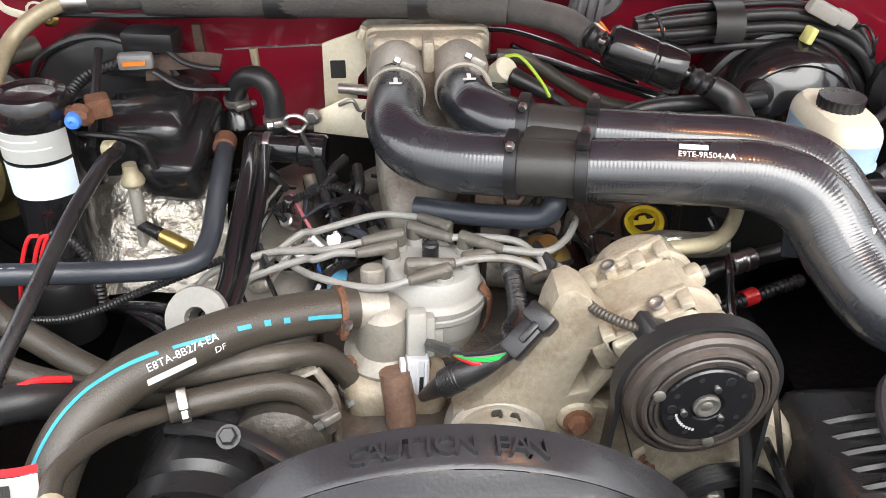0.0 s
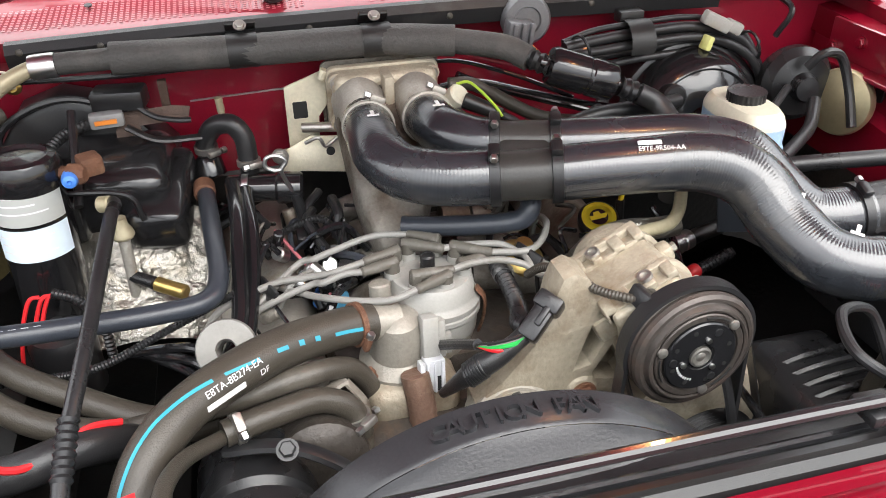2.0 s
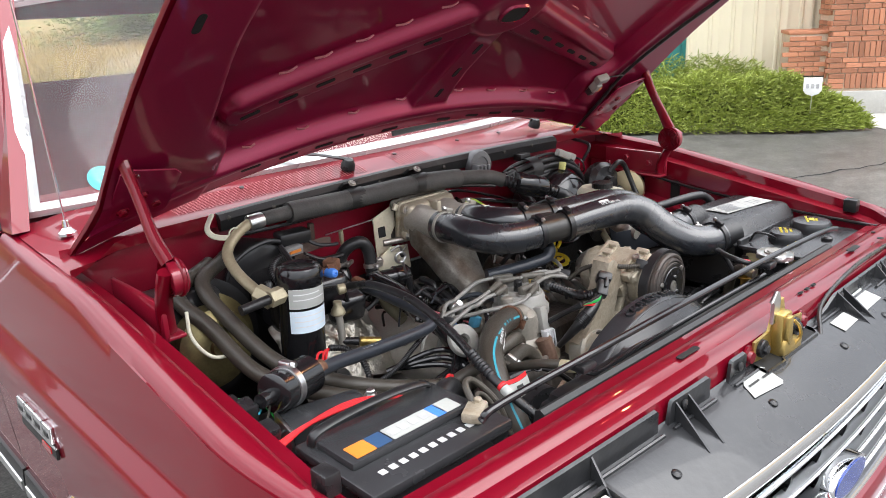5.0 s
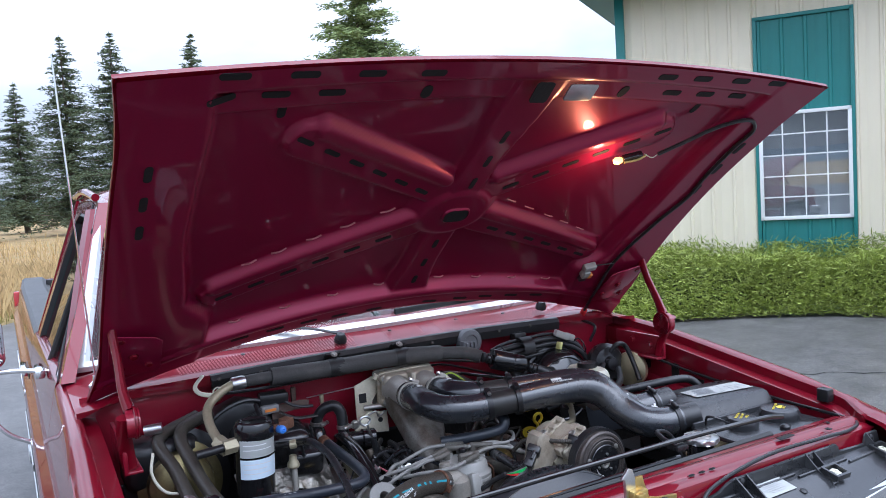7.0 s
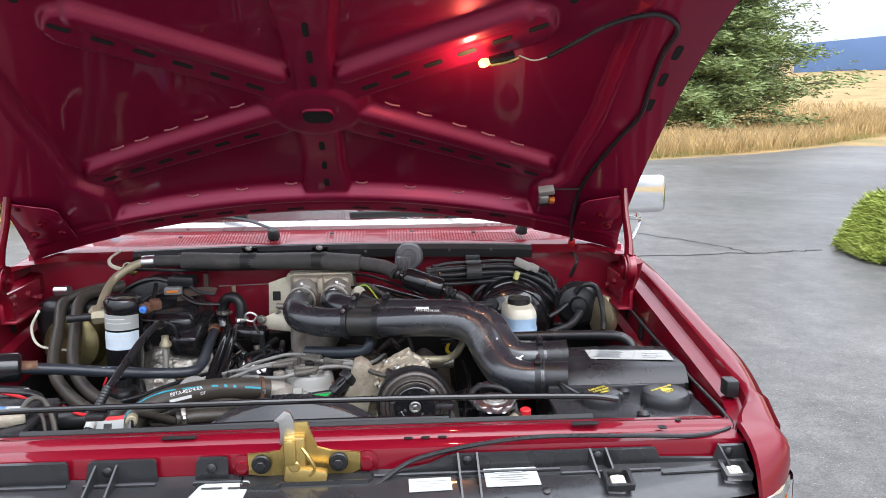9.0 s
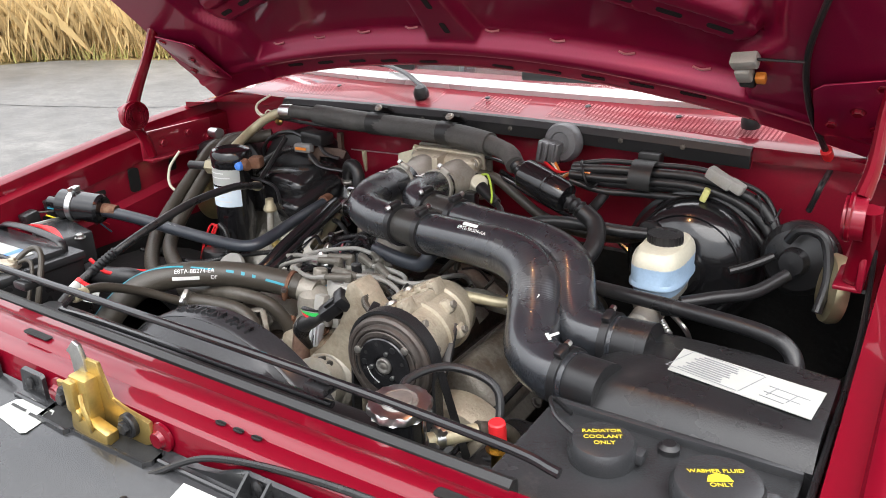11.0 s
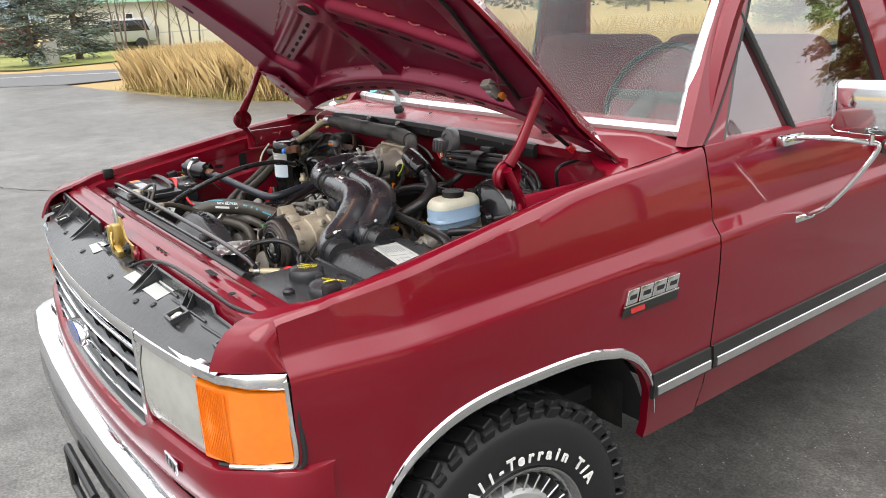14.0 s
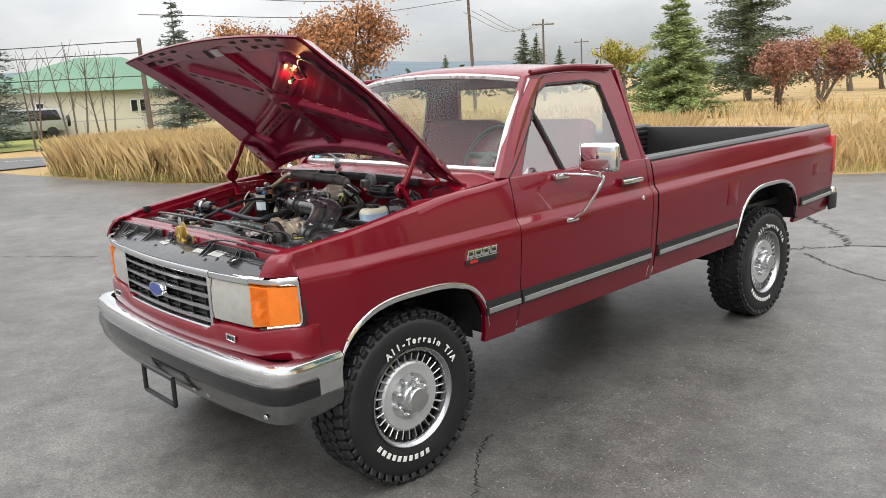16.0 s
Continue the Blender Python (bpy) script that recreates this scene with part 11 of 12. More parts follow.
# loose grit on the asphalt
bm = B()
r = random.Random(77)
for k in range(11000):
    x, y = (r.uniform(0.6, 4.5), r.uniform(-2.2, 5.0)) if k % 3 else (r.uniform(-4.5, 8.0), r.uniform(-6.0, 8.0))
    q = 0.0015 + 0.004 * r.random() ** 2
    vs = [bm.verts.new((x + q * r.uniform(0.6, 1.3) * math.cos(a), y + q * r.uniform(0.6, 1.3) * math.sin(a), 0.001)) for a in (0.3, 1.7, 3.1, 4.9)]
    top = bm.verts.new((x, y, q * 0.9))
    for i in range(4):
        bm.faces.new((vs[i], vs[(i + 1) % 4], top))
tagged(part("loose_grit", bm, material("pale_grit", (0.30, 0.29, 0.28), 0.8, 0, 0.2, 30, random_by="island")), "pale loose grit scattered on the asphalt", "grit", kind="stuff")

# the road past the yard
bm = B()
loft(bm, [[(x + dx, y + dy, 0.012) for dx, dy in ((-1.2, 3.2), (1.2, -3.2))] for x, y in ((-120, -48), (-80, -28), (-50, -12), (-31, -1.0), (-24, 7.0), (-26, 20), (-34, 45))])
road = tagged(part("road", bm, ROAD), "grey public road with a white line", "road", kind="structure")
bm = B()
loft(bm, [[(x + dx, y + dy, 0.018) for dx, dy in ((-0.02, 0.03), (0.02, -0.03))] for x, y in ((-120, -46), (-80, -26), (-50, -10), (-30.0, 1.2), (-24.5, 8.6), (-27, 21), (-35, 46))])
part("lane_line", bm, WHITE_PAINT, road)
bm = B()
loft(bm, [[(x, y, 0.02) for x, y in row] for row in (((-58, -8), (-33, 4.2)), ((-62, 6), (-36, 13)), ((-60, 16), (-40, 22)))])
tagged(part("lawn", bm, LAWN), "green roadside lawn", "lawn", kind="structure")


def blades(bm, n, spots, h0, h1, w, r):
    """Grass blades as slim bent triangles."""
    for _ in range(n):
        x, y = spots(r)
        h, a = r.uniform(h0, h1), r.uniform(0, 6.283)
        lx, ly = r.gauss(0, 0.24) * h, r.gauss(0, 0.24) * h
        z = terrain(x, y)
        dx, dy = w * math.cos(a), w * math.sin(a)
        b0, b1 = bm.verts.new((x - dx, y - dy, z)), bm.verts.new((x + dx, y + dy, z))
        m0 = bm.verts.new((x + lx * 0.4 + dx * 0.6, y + ly * 0.4 + dy * 0.6, z + h * 0.6))
        t = bm.verts.new((x + lx, y + ly, z + h))
        bm.faces.new((b0, b1, m0))
        bm.faces.new((b0, m0, t))


def band(pts, depth, nx, ny):
    """Random place in a strip behind the line pts."""
    seg = [math.dist(a, b) for a, b in zip(pts, pts[1:])]
    tot = sum(seg)

    def f(r):
        s = r.uniform(0, tot)
        for (a, b), L in zip(zip(pts, pts[1:]), seg):
            if s <= L:
                t = s / L
                break
            s -= L
        q = abs(r.gauss(0, 0.5)) if r.random() < 0.4 else r.uniform(0, 1)
        return a[0] + (b[0] - a[0]) * t + nx * depth * q + r.gauss(0, 0.12), a[1] + (b[1] - a[1]) * t + ny * depth * q + r.gauss(0, 0.12)
    return f


r = random.Random(3)
bm = B()
blades(bm, 64000, band([(-19.2, 4.6), (-16.5, 4.9), (-13.4, 5.5), (-12.2, 6.2), (-11.6, 7.0), (-8.0, 8.8), (-4.5, 10.8)], 3.2, -0.35, 0.93), 0.35, 1.10, 0.0032, r)
tagged(part("tall_grass", bm, STRAW), "tall dry straw grass at the yard edge", "grass", kind="stuff")
bm = B()
blades(bm, 32000, band([(-4.5, 10.8), (-1.5, 12.7), (0.4, 15.8), (7.8, 21.1), (11.6, 23.0), (19.7, 29.3), (29, 36)], 5.5, -0.5, 0.86), 0.20, 0.75, 0.005, r)
tagged(part("field_grass", bm, STRAW), "dry field grass behind the yard", "grass", kind="stuff")
bm = B()
blades(bm, 6000, band([(-30, 20), (0, 28), (14, 32), (34, 44)], 16, -0.3, 0.95), 0.3, 0.7, 0.018, r)
tagged(part("far_grass", bm, STRAW), "pale dry grass in the far field", "grass", kind="stuff")
bm = B()
blades(bm, 3500, band([(-19.4, 4.4), (-13.4, 5.2), (-11.7, 6.6), (-4.5, 10.4), (-1.5, 12.3), (0.5, 15.4), (7.8, 20.8), (19.7, 29.0)], 0.5, -0.4, 0.9), 0.06, 0.28, 0.012, r)
tagged(part("verge_grass", bm, STRAW_GREEN), "short yellow-green grass along the asphalt edge", "grass", kind="stuff")


def leaf(bm, c, s, r, flat=0.5, slim=1.0):
    """One small tilted leaf or needle clump."""
    a = Vector((r.gauss(0, 1), r.gauss(0, 1), r.gauss(0, flat))).normalized() * s
    b = a.cross(Vector((r.gauss(0, 1), r.gauss(0, 1), r.gauss(0, 1)))).normalized() * s * r.uniform(0.35, 0.6) * slim
    bm.faces.new([bm.verts.new(c - a), bm.verts.new(c + b), bm.verts.new(c + a), bm.verts.new(c - b)])


def conifer(h, w, r, levels=26, dense=26, gap=0.0):
    """Trunk and crown of a conifer with drooping boughs."""
    tr, cr = B(), B()
    cyl(tr, (0, 0, 0), (0, 0, h), h * 0.016 + 0.05, 0.01, 8)
    for k in range(levels):
        f = (k + r.uniform(-0.3, 0.3)) / levels
        z = h * (0.07 + 0.93 * f)
        L = w * (1 - f) ** 0.85 * r.uniform(0.75, 1.15) + 0.12
        for j in range(7 if f < 0.7 else 5):
            if r.random() < gap:
                continue
            a = r.uniform(0, 6.283)
            LL = L * r.uniform(0.6, 1.1)
            droop = r.uniform(-0.05, 0.35)
            tip = Vector((math.cos(a) * LL, math.sin(a) * LL, -droop * LL + 0.12 * LL))
            base = Vector((0, 0, z))
            if f < 0.8:
                tube(tr, [base, base + tip * 0.8], 0.012 + 0.01 * (1 - f), 4, 2)
            n = max(10, int(3.2 * dense * LL / w))
            for i in range(n):
                t = r.uniform(0.12, 1.0)
                c = base + tip * t + Vector((r.gauss(0, 0.09), r.gauss(0, 0.09), r.gauss(0, 0.05))) * (0.5 + LL * 0.6)
                leaf(cr, c, r.uniform(0.07, 0.15) * (0.60 + 0.045 * h), r, 0.25, 0.45)
    return tr, cr


def broadleaf(h, w, r, n=2600, trunk_h=0.25, size=0.13, low=2):
    """Trunk with forking limbs and an uneven crown of single leaves."""
    tr, cr = B(), B()
    ends = []

    def grow(p, way, L, rad, depth):
        q = p + way * L
        tube(tr, [p, p.lerp(q, 0.5) + Vector((r.gauss(0, 0.03), r.gauss(0, 0.03), 0)) * L, q], rad, 6, 2, radii=[rad, rad * 0.75])
        if depth <= low:
            ends.append((p, q))
        if depth == 0:
            return
        for _ in range(3 if depth > 1 else 4):
            nw = (way + Vector((r.gauss(0, 0.55), r.gauss(0, 0.55), r.uniform(-0.1, 0.35)))).normalized()
            grow(q, nw, L * r.uniform(0.6, 0.85), rad * 0.6, depth - 1)
    for _ in range(3):
        grow(Vector((r.gauss(0, 0.1), r.gauss(0, 0.1), 0)), Vector((r.gauss(0, 0.28), r.gauss(0, 0.28), 1)).normalized(), h * trunk_h, h * 0.016, 3)
    for i in range(n):
        p, q = r.choice(ends)
        c = p.lerp(q, r.uniform(0.2, 1.25)) + Vector((r.gauss(0, 0.22), r.gauss(0, 0.22), r.gauss(0, 0.2))) * w * 0.16
        leaf(cr, c, size * r.uniform(0.6, 1.3), r, 0.8)
    return tr, cr


def tree(name, label, made, mat, at, scale=1.0, rz=0):
    t = thing(name, label, "tree", at=at)
    part("trunk", made[0], BARK, t)
    part("crown", made[1], mat, t)
    t.scale = (scale, scale, scale)
    t.rotation_euler = (0, 0, rz)
    return t


def polar(cx, cy, yaw, d):
    a = radians(yaw)
    x, y = cx - math.sin(a) * d, cy + math.cos(a) * d
    return (x, y, terrain(x, y) - 0.05)


E16, E9, E7 = (3.5, -2.11), (0.18, -1.84), (-0.99, -1.68)
r = random.Random(21)
fir = tree("fir_tree", "tall dark green fir with open boughs", conifer(14, 3.9, r, 62, 60, 0.12), FIR, polar(*E7, -4.5, 62))
pine = tree("pine_tree", "bushy bright green young pine in dry grass", conifer(5.5, 2.25, r, 34, 110, 0.0), PINE, polar(*E16, 31.2, 37))
for at, s, rz in ((polar(*E7, -7.5, 66), 1.08, 1.0), (polar(*E7, -12.6, 60), 0.98, 2.2), (polar(*E7, 1.5, 58), 0.75, 0.4), (polar(*E7, -1.6, 75), 0.9, 3.0), (polar(*E7, -24.3, 62), 1.22, 4.0),
                  (polar(*E16, 26.6, 58), 1.02, 0.7), (polar(*E16, 41.5, 95), 0.58, 0.3), (polar(*E16, 40.6, 110), 0.6, 2.6), (polar(*E16, 47.0, 110), 0.44, 1.1), (polar(*E16, 39.0, 120), 0.5, 3.3), (polar(*E7, 3.6, 60), 0.66, 5.1)):
    c = copy_thing(fir, Matrix.Translation(at) @ pose(0, 0, 0, 0, 0, math.degrees(rz)))
    c.scale = (s, s, s)
big = tree("pine_tree", "wide bushy green pine beside the yard", conifer(13, 5.2, r, 48, 150, 0.0), PINE, polar(*E9, -22.3, 36))
spruce = tree("spruce_tree", "dense blue-grey spruce near the house", conifer(8.0, 2.3, r, 28, 40, 0.0), SPRUCE, polar(*E16, 65.3, 50))
copy_thing(spruce, Matrix.Translation(polar(*E16, 77.0, 44)) @ pose(0, 0, 0, 0, 0, 80))
copy_thing(spruce, Matrix.Translation(polar(*E16, 79.5, 40)) @ pose(0, 0, 0, 0, 0, 170))
red_tree = tree("ornamental_tree", "russet leaved small tree in dry grass", broadleaf(5.4, 4.2, r, 8500, 0.19, 0.055, 3), RUSSET, polar(*E16, 24.6, 40), 1.15)
copy_thing(red_tree, Matrix.Translation(polar(*E16, 22.4, 42)) @ pose(0, 0, 0, 0, 0, 120))
copy_thing(red_tree, Matrix.Translation(polar(*E9, -34.5, 62)) @ pose(0, 0, 0, 0, 0, 40))
ora = tree("maple_tree", "orange autumn leaved broad tree", broadleaf(9.0, 8.0, r, 9500, 0.20, 0.085), ORANGE_LEAF, polar(*E16, 54.0, 42), 1.2)
copy_thing(ora, Matrix.Translation(polar(*E16, 60.5, 52)) @ pose(0, 0, 0, 0, 0, 200))
yel = tree("aspen_tree", "slim yellow-green autumn aspen in the field", broadleaf(7.0, 3.4, r, 6500, 0.26, 0.10), YELLOW_LEAF, polar(*E16, 20.5, 72))
for yaw, d, rz in ((18.7, 75, 60), (17.2, 70, 130), (22.0, 80, 220), (15.5, 78, 300), (34.5, 70, 20)):
    copy_thing(yel, Matrix.Translation(polar(*E16, yaw, d)) @ pose(0, 0, 0, 0, 0, rz))
bare = thing("bare_tree", "slim leafless roadside tree", "tree", at=polar(*E16, 72.0, 34))
bm = B()
for _ in range(3):
    x, y = r.gauss(0, 0.2), r.gauss(0, 0.2)
    top = Vector((x + r.gauss(0, 0.3), y + r.gauss(0, 0.3), r.uniform(3.6, 4.6)))
    tube(bm, [(x, y, 0), Vector((x, y, 0)).lerp(top, 0.5), top], 0.05, 6, 4, radii=[0.05, 0.03, 0.006])
    for k in range(14):
        b = Vector((x, y, 0)).lerp(top, r.uniform(0.3, 0.95))
        tube(bm, [b, b + Vector((r.gauss(0, 0.4), r.gauss(0, 0.4), r.uniform(0.3, 0.9)))], 0.008, 4, 2)
part("trunk", bm, BARK, bare)
copy_thing(bare, Matrix.Translation(polar(*E16, 70.2, 40)))
copy_thing(bare, Matrix.Translation(polar(*E16, 74.2, 38)) @ pose(0, 0, 0, 0, 0, 70))

# juniper hedge before the building
bm = B()
r = random.Random(5)
front = [(5.75, 7.3), (5.35, 6.85), (5.25, 6.1), (5.6, 5.3), (6.6, 4.7), (7.25, 4.15), (7.75, 3.35), (8.2, 2.75), (8.75, 2.25)]
back = [(6.75, 7.9), (7.2, 7.5), (7.5, 7.1), (7.9, 6.5), (8.3, 5.9), (8.8, 5.2), (9.2, 4.55), (9.45, 4.0), (9.35, 3.15)]
for _ in range(120000):
    s = r.uniform(0, len(front) - 1.001)
    i, t = int(s), s % 1
    q = r.random() ** 1.3
    a = Vector((*front[i], 0)).lerp(Vector((*front[i + 1], 0)), t)
    b = Vector((*back[i], 0)).lerp(Vector((*back[i + 1], 0)), t)
    p = a.lerp(b, q)
    top = 0.78 * (1 - (1 - min(1, q * 2.4)) ** 2) * (0.85 + 0.15 * math.sin(p.x * 3.1 + p.y * 2.3)) * (0.9 + 0.2 * noise.noise(p * 1.6)) * min(1, (s + 0.15) * 1.5) * min(1, (len(front) - 1 - s) * 0.6 + 0.35)
    z = top * r.uniform(0.55, 1.0) + 0.03
    out = (a - b).normalized()
    way = (out * r.uniform(0.4, 1.1) + Vector((r.gauss(0, 0.35), r.gauss(0, 0.35), r.uniform(-0.1, 0.5)))).normalized()
    side = way.cross(Vector((r.gauss(0, 1), r.gauss(0, 1), r.gauss(0, 1)))).normalized()
    L = r.uniform(0.06, 0.17)
    c = Vector((p.x, p.y, z))
    bm.faces.new([bm.verts.new(c - side * L * 0.05), bm.verts.new(c + way * L * 0.6 + side * L * 0.052), bm.verts.new(c + way * L), bm.verts.new(c + way * L * 0.5 - side * L * 0.052)])
hedge = tagged(part("juniper_hedge", bm, JUNIPER), "low spreading green juniper hedge along the wall", "hedge", kind="stuff")
# sheet under the sprays, its dark colour standing for shade inside the hedge
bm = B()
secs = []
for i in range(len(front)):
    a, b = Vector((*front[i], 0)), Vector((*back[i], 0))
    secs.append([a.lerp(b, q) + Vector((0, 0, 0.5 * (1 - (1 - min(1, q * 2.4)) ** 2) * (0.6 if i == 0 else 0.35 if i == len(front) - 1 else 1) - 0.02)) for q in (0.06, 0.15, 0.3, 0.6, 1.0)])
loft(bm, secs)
tagged(part("hedge_core", bm, material("shaded_twigs", (0.035, 0.045, 0.015), 0.9, 0, 0.3, 3, 0.8, 20)), "dark core sheet of the hedge, coloured as inner shade", "hedge", kind="stuff")

# metal-clad building
WE, WNRM = Vector((0.588, -0.809, 0)), Vector((-0.809, -0.588, 0))
W0 = Vector((8.88, 5.49, 0))


def wall_pt(s, z, out=0.0):
    return W0 + WE * s + WNRM * out + Vector((0, 0, z))


bld = thing("metal_building", "cream ribbed metal building with green trim", "building", at=tuple(wall_pt(0, 0)))
BOFF = Matrix.Translation(-wall_pt(0, 0))


def bpart(name, bm, mat, label="", parent=None):
    bmesh.ops.transform(bm, matrix=BOFF, verts=bm.verts)
    return part(name, bm, mat, parent or bld, label)


def siding(bm, s0, s1, z0, z1, along_pt, out=0.0):
    """Ribbed sheet metal: a high rib every 0.3 m and low ones between."""
    s, cols = s0, []
    k = 0
    while s < s1:
        for ds, o in ((0.0, 0.0), (0.015, 0.018), (0.045, 0.018), (0.06, 0.0), (0.13, 0.0), (0.14, 0.006), (0.16, 0.006), (0.17, 0.0), (0.22, 0.0)):
            if s + ds <= s1:
                cols.append((s + ds, o))
        s += 0.30
    cols.append((s1, 0.0))
    loft(bm, [[along_pt(a, z0, o + out), along_pt(a, z1, o + out)] for a, o in cols])


for s0, s1, z0 in ((-2.48, -0.64, 0), (0.62, 2.35, 0), (-0.64, 0.62, 3.84)):
    bm = B()
    siding(bm, s0, s1, z0, 4.40, wall_pt)
    bpart("wall", bm, SIDING, "cream ribbed metal wall")
bm = B()
siding(bm, -0.60, 0.58, 2.52, 3.80, wall_pt, -0.004)
bpart("infill_panel", bm, GREEN_METAL, "teal green metal panel")
bm = B()
siding(bm, -0.60, 0.58, 0.0, 1.00, wall_pt, -0.004)
bpart("infill_panel", bm, GREEN_METAL, "teal green metal panel")
bm = B()
for s in (-0.62, 0.60):
    box(bm, wall_pt(s, 1.92, 0.012), (0.05, 0.05, 3.84), WE.to_track_quat("X", "Z").to_matrix(), 0.004)
box(bm, wall_pt(-0.01, 3.83, 0.012), (1.27, 0.05, 0.05), WE.to_track_quat("X", "Z").to_matrix(), 0.004)
bpart("panel_trim", bm, GREEN_METAL)
bm = B()
WROT = Matrix((WE, WNRM, Vector((0, 0, 1)))).transposed()
box(bm, wall_pt(-2.49, 2.2, 0.02), (0.13, 0.10, 4.4), WROT, 0.006)
bpart("corner_trim", bm, GREEN_METAL, "green corner flashing")
side_n = -WNRM


def wall2_pt(s, z, out=0.0):
    return W0 + WE * (-2.48 - out) - WNRM * s + Vector((0, 0, z))


bm = B()
siding(bm, 0.0, 11.9, 0, 4.40, wall2_pt)
bpart("wall", bm, SIDING)
bm = B()
box(bm, wall_pt(2.8, 4.44, -5.6), (11.6, 12.6, 0.06), WROT)
box(bm, wall_pt(2.8, 4.53, 0.69), (11.7, 0.05, 0.24), WROT, 0.01)
box(bm, wall_pt(-3.0, 4.53, -5.6), (0.05, 12.6, 0.24), WROT, 0.01)
bpart("eave", bm, GREEN_METAL, "green eave with pale soffit")
bm = B()
loft(bm, [[wall_pt(-3.0, 4.5, 0.7), wall_pt(8.6, 4.5, 0.7)], [wall_pt(-3.0, 6.2, -5.6), wall_pt(8.6, 6.2, -5.6)], [wall_pt(-3.0, 4.5, -11.9), wall_pt(8.6, 4.5, -11.9)]])
bpart("roof", bm, GREEN_METAL)
for c, size in ((wall_pt(5.4, 2.2, -0.1), (6.2, 0.2, 4.4)), (wall_pt(8.5, 2.2, -5.6), (0.2, 11, 4.4)), (wall_pt(3, 2.2, -11.2), (11.0, 0.2, 4.4))):
    bm = B()
    box(bm, c, size, WROT)
    bpart("wall", bm, SIDING)
# window
bm = B()
for s in (-0.575, 0.555):
    box(bm, wall_pt(s, 1.76, 0.02), (0.05, 0.06, 1.52), WROT, 0.006)
for z in (1.025, 2.495):
    box(bm, wall_pt(-0.01, z, 0.02), (1.18, 0.06, 0.05), WROT, 0.006)
win = bpart("window", bm, WHITE_PAINT, "white gridded window")
bm = B()
prism(bm, [(-0.56, -0.72), (0.56, -0.72), (0.56, 0.72), (-0.56, 0.72)], wall_pt(-0.01, 1.76, -0.004), WE, (0, 0, 1), 0.004)
bpart("pane", bm, PANE_DARK, "", win)
bm = B()
for k in range(1, 4):
    box(bm, wall_pt(-0.575 + 1.13 * k / 4, 1.76, 0.012), (0.018, 0.02, 1.46), WROT)
for k in range(1, 5):
    box(bm, wall_pt(-0.01, 1.025 + 1.47 * k / 5, 0.013), (1.12, 0.02, 0.018), WROT)
bpart("muntin", bm, WHITE_PAINT, "", win)
bm = B()
box(bm, wall_pt(-0.01, 1.76, -0.30), (1.2, 0.02, 1.6), WROT)
room = material("pale_grey_room", (0.60, 0.61, 0.62), 0.9, 0, 0.2, 2)
bpart("room_back", bm, room, "", win)
bm = B()
box(bm, wall_pt(-0.01, 1.47, -0.07), (1.12, 0.012, 0.88), WROT)
bpart("window_blind", bm, room, "pale blind drawn up half the window", win)
# entrance gable and lamp
bm = B()
prism(bm, [(0, 0), (2.6, 0), (2.6, 0.52), (1.3, 1.38), (0.0, 0.52)], wall_pt(1.99, 2.54, 0.48), WE, (0, 0, 1), 0.34, 0.01)
bpart("entrance_gable", bm, GREEN_METAL, "teal green entrance gable")
bm = B()
box(bm, wall_pt(1.91, 3.05, 0.62), (0.12, 0.14, 0.20), WROT, 0.02)
bpart("flood_lamp", bm, WHITE_PAINT)

# brick pier and low wall at the entrance
pier = thing("brick_pier", "red-brown brick entrance pier with soldier courses", "pier", at=tuple(wall_pt(2.75, 0, 0.45)))
POFF = Matrix.Translation(-wall_pt(2.75, 0, 0.45))
bm = B()
box(bm, wall_pt(2.75, 1.27, 0.43), (0.76, 0.66, 2.54), WROT)
box(bm, wall_pt(2.13, 0.52, 0.42), (0.50, 0.46, 1.04), WROT)
bmesh.ops.transform(bm, matrix=POFF, verts=bm.verts)
part("mortar_core", bm, MORTAR, pier)
bm = B()
box(bm, (0, 0, 0), (0.192, 0.03, 0.056), None, 0.004, 1)
bme = bpy.data.meshes.new("brick")
for f in bm.faces:
    f.smooth = False
bm.to_mesh(bme)
bm.free()
bme.materials.append(BRICK)


def lay(c, m):
    o = new("brick", bme)
    o.matrix_basis = Matrix.Translation(c - wall_pt(2.75, 0, 0.45)) @ m.to_4x4()
    o.parent = pier


z = 0.335
course = 0
while z < 2.50:
    soldier = course % 4 == 0
    zc = z + (0.096 if soldier else 0.028)
    if soldier:
        # corner stack of stretchers beside a row of bricks on end
        for k in range(3):
            lay(wall_pt(2.47, z + 0.028 + 0.0665 * k, 0.765), WROT)
        for k in range(8):
            lay(wall_pt(2.610 + 0.0665 * k, zc, 0.765), WROT @ rotm(0, 90, 0))
    else:
        for k in range(4):
            s_ = 2.47 + 0.202 * k - (0.05 if course % 2 else 0.0)
            if s_ < 3.12:
                lay(wall_pt(s_, zc, 0.765), WROT)
    for k in range(3):
        lay(wall_pt(2.365, zc if not soldier else z + 0.028, 0.66 - 0.205 * k), WROT @ rotm(0, 0, 90))
        if soldier:
            lay(wall_pt(2.365, z + 0.161, 0.60 - 0.205 * k), WROT @ rotm(0, 0, 90))
    z += 0.202 if soldier else 0.0665
    course += 1
for course in range(15):
    z = 0.05 + course * 0.0665
    for k in range(3):
        s = 1.98 + 0.2 * k - (0.08 if course % 2 else 0)
        if s < 2.34:
            lay(wall_pt(s, z, 0.655), WROT)
bm = B()
box(bm, wall_pt(2.12, 1.06, 0.42), (0.51, 0.49, 0.045), WROT, 0.006)
bmesh.ops.transform(bm, matrix=POFF, verts=bm.verts)
part("coping", bm, BRICK, pier)
bm = B()
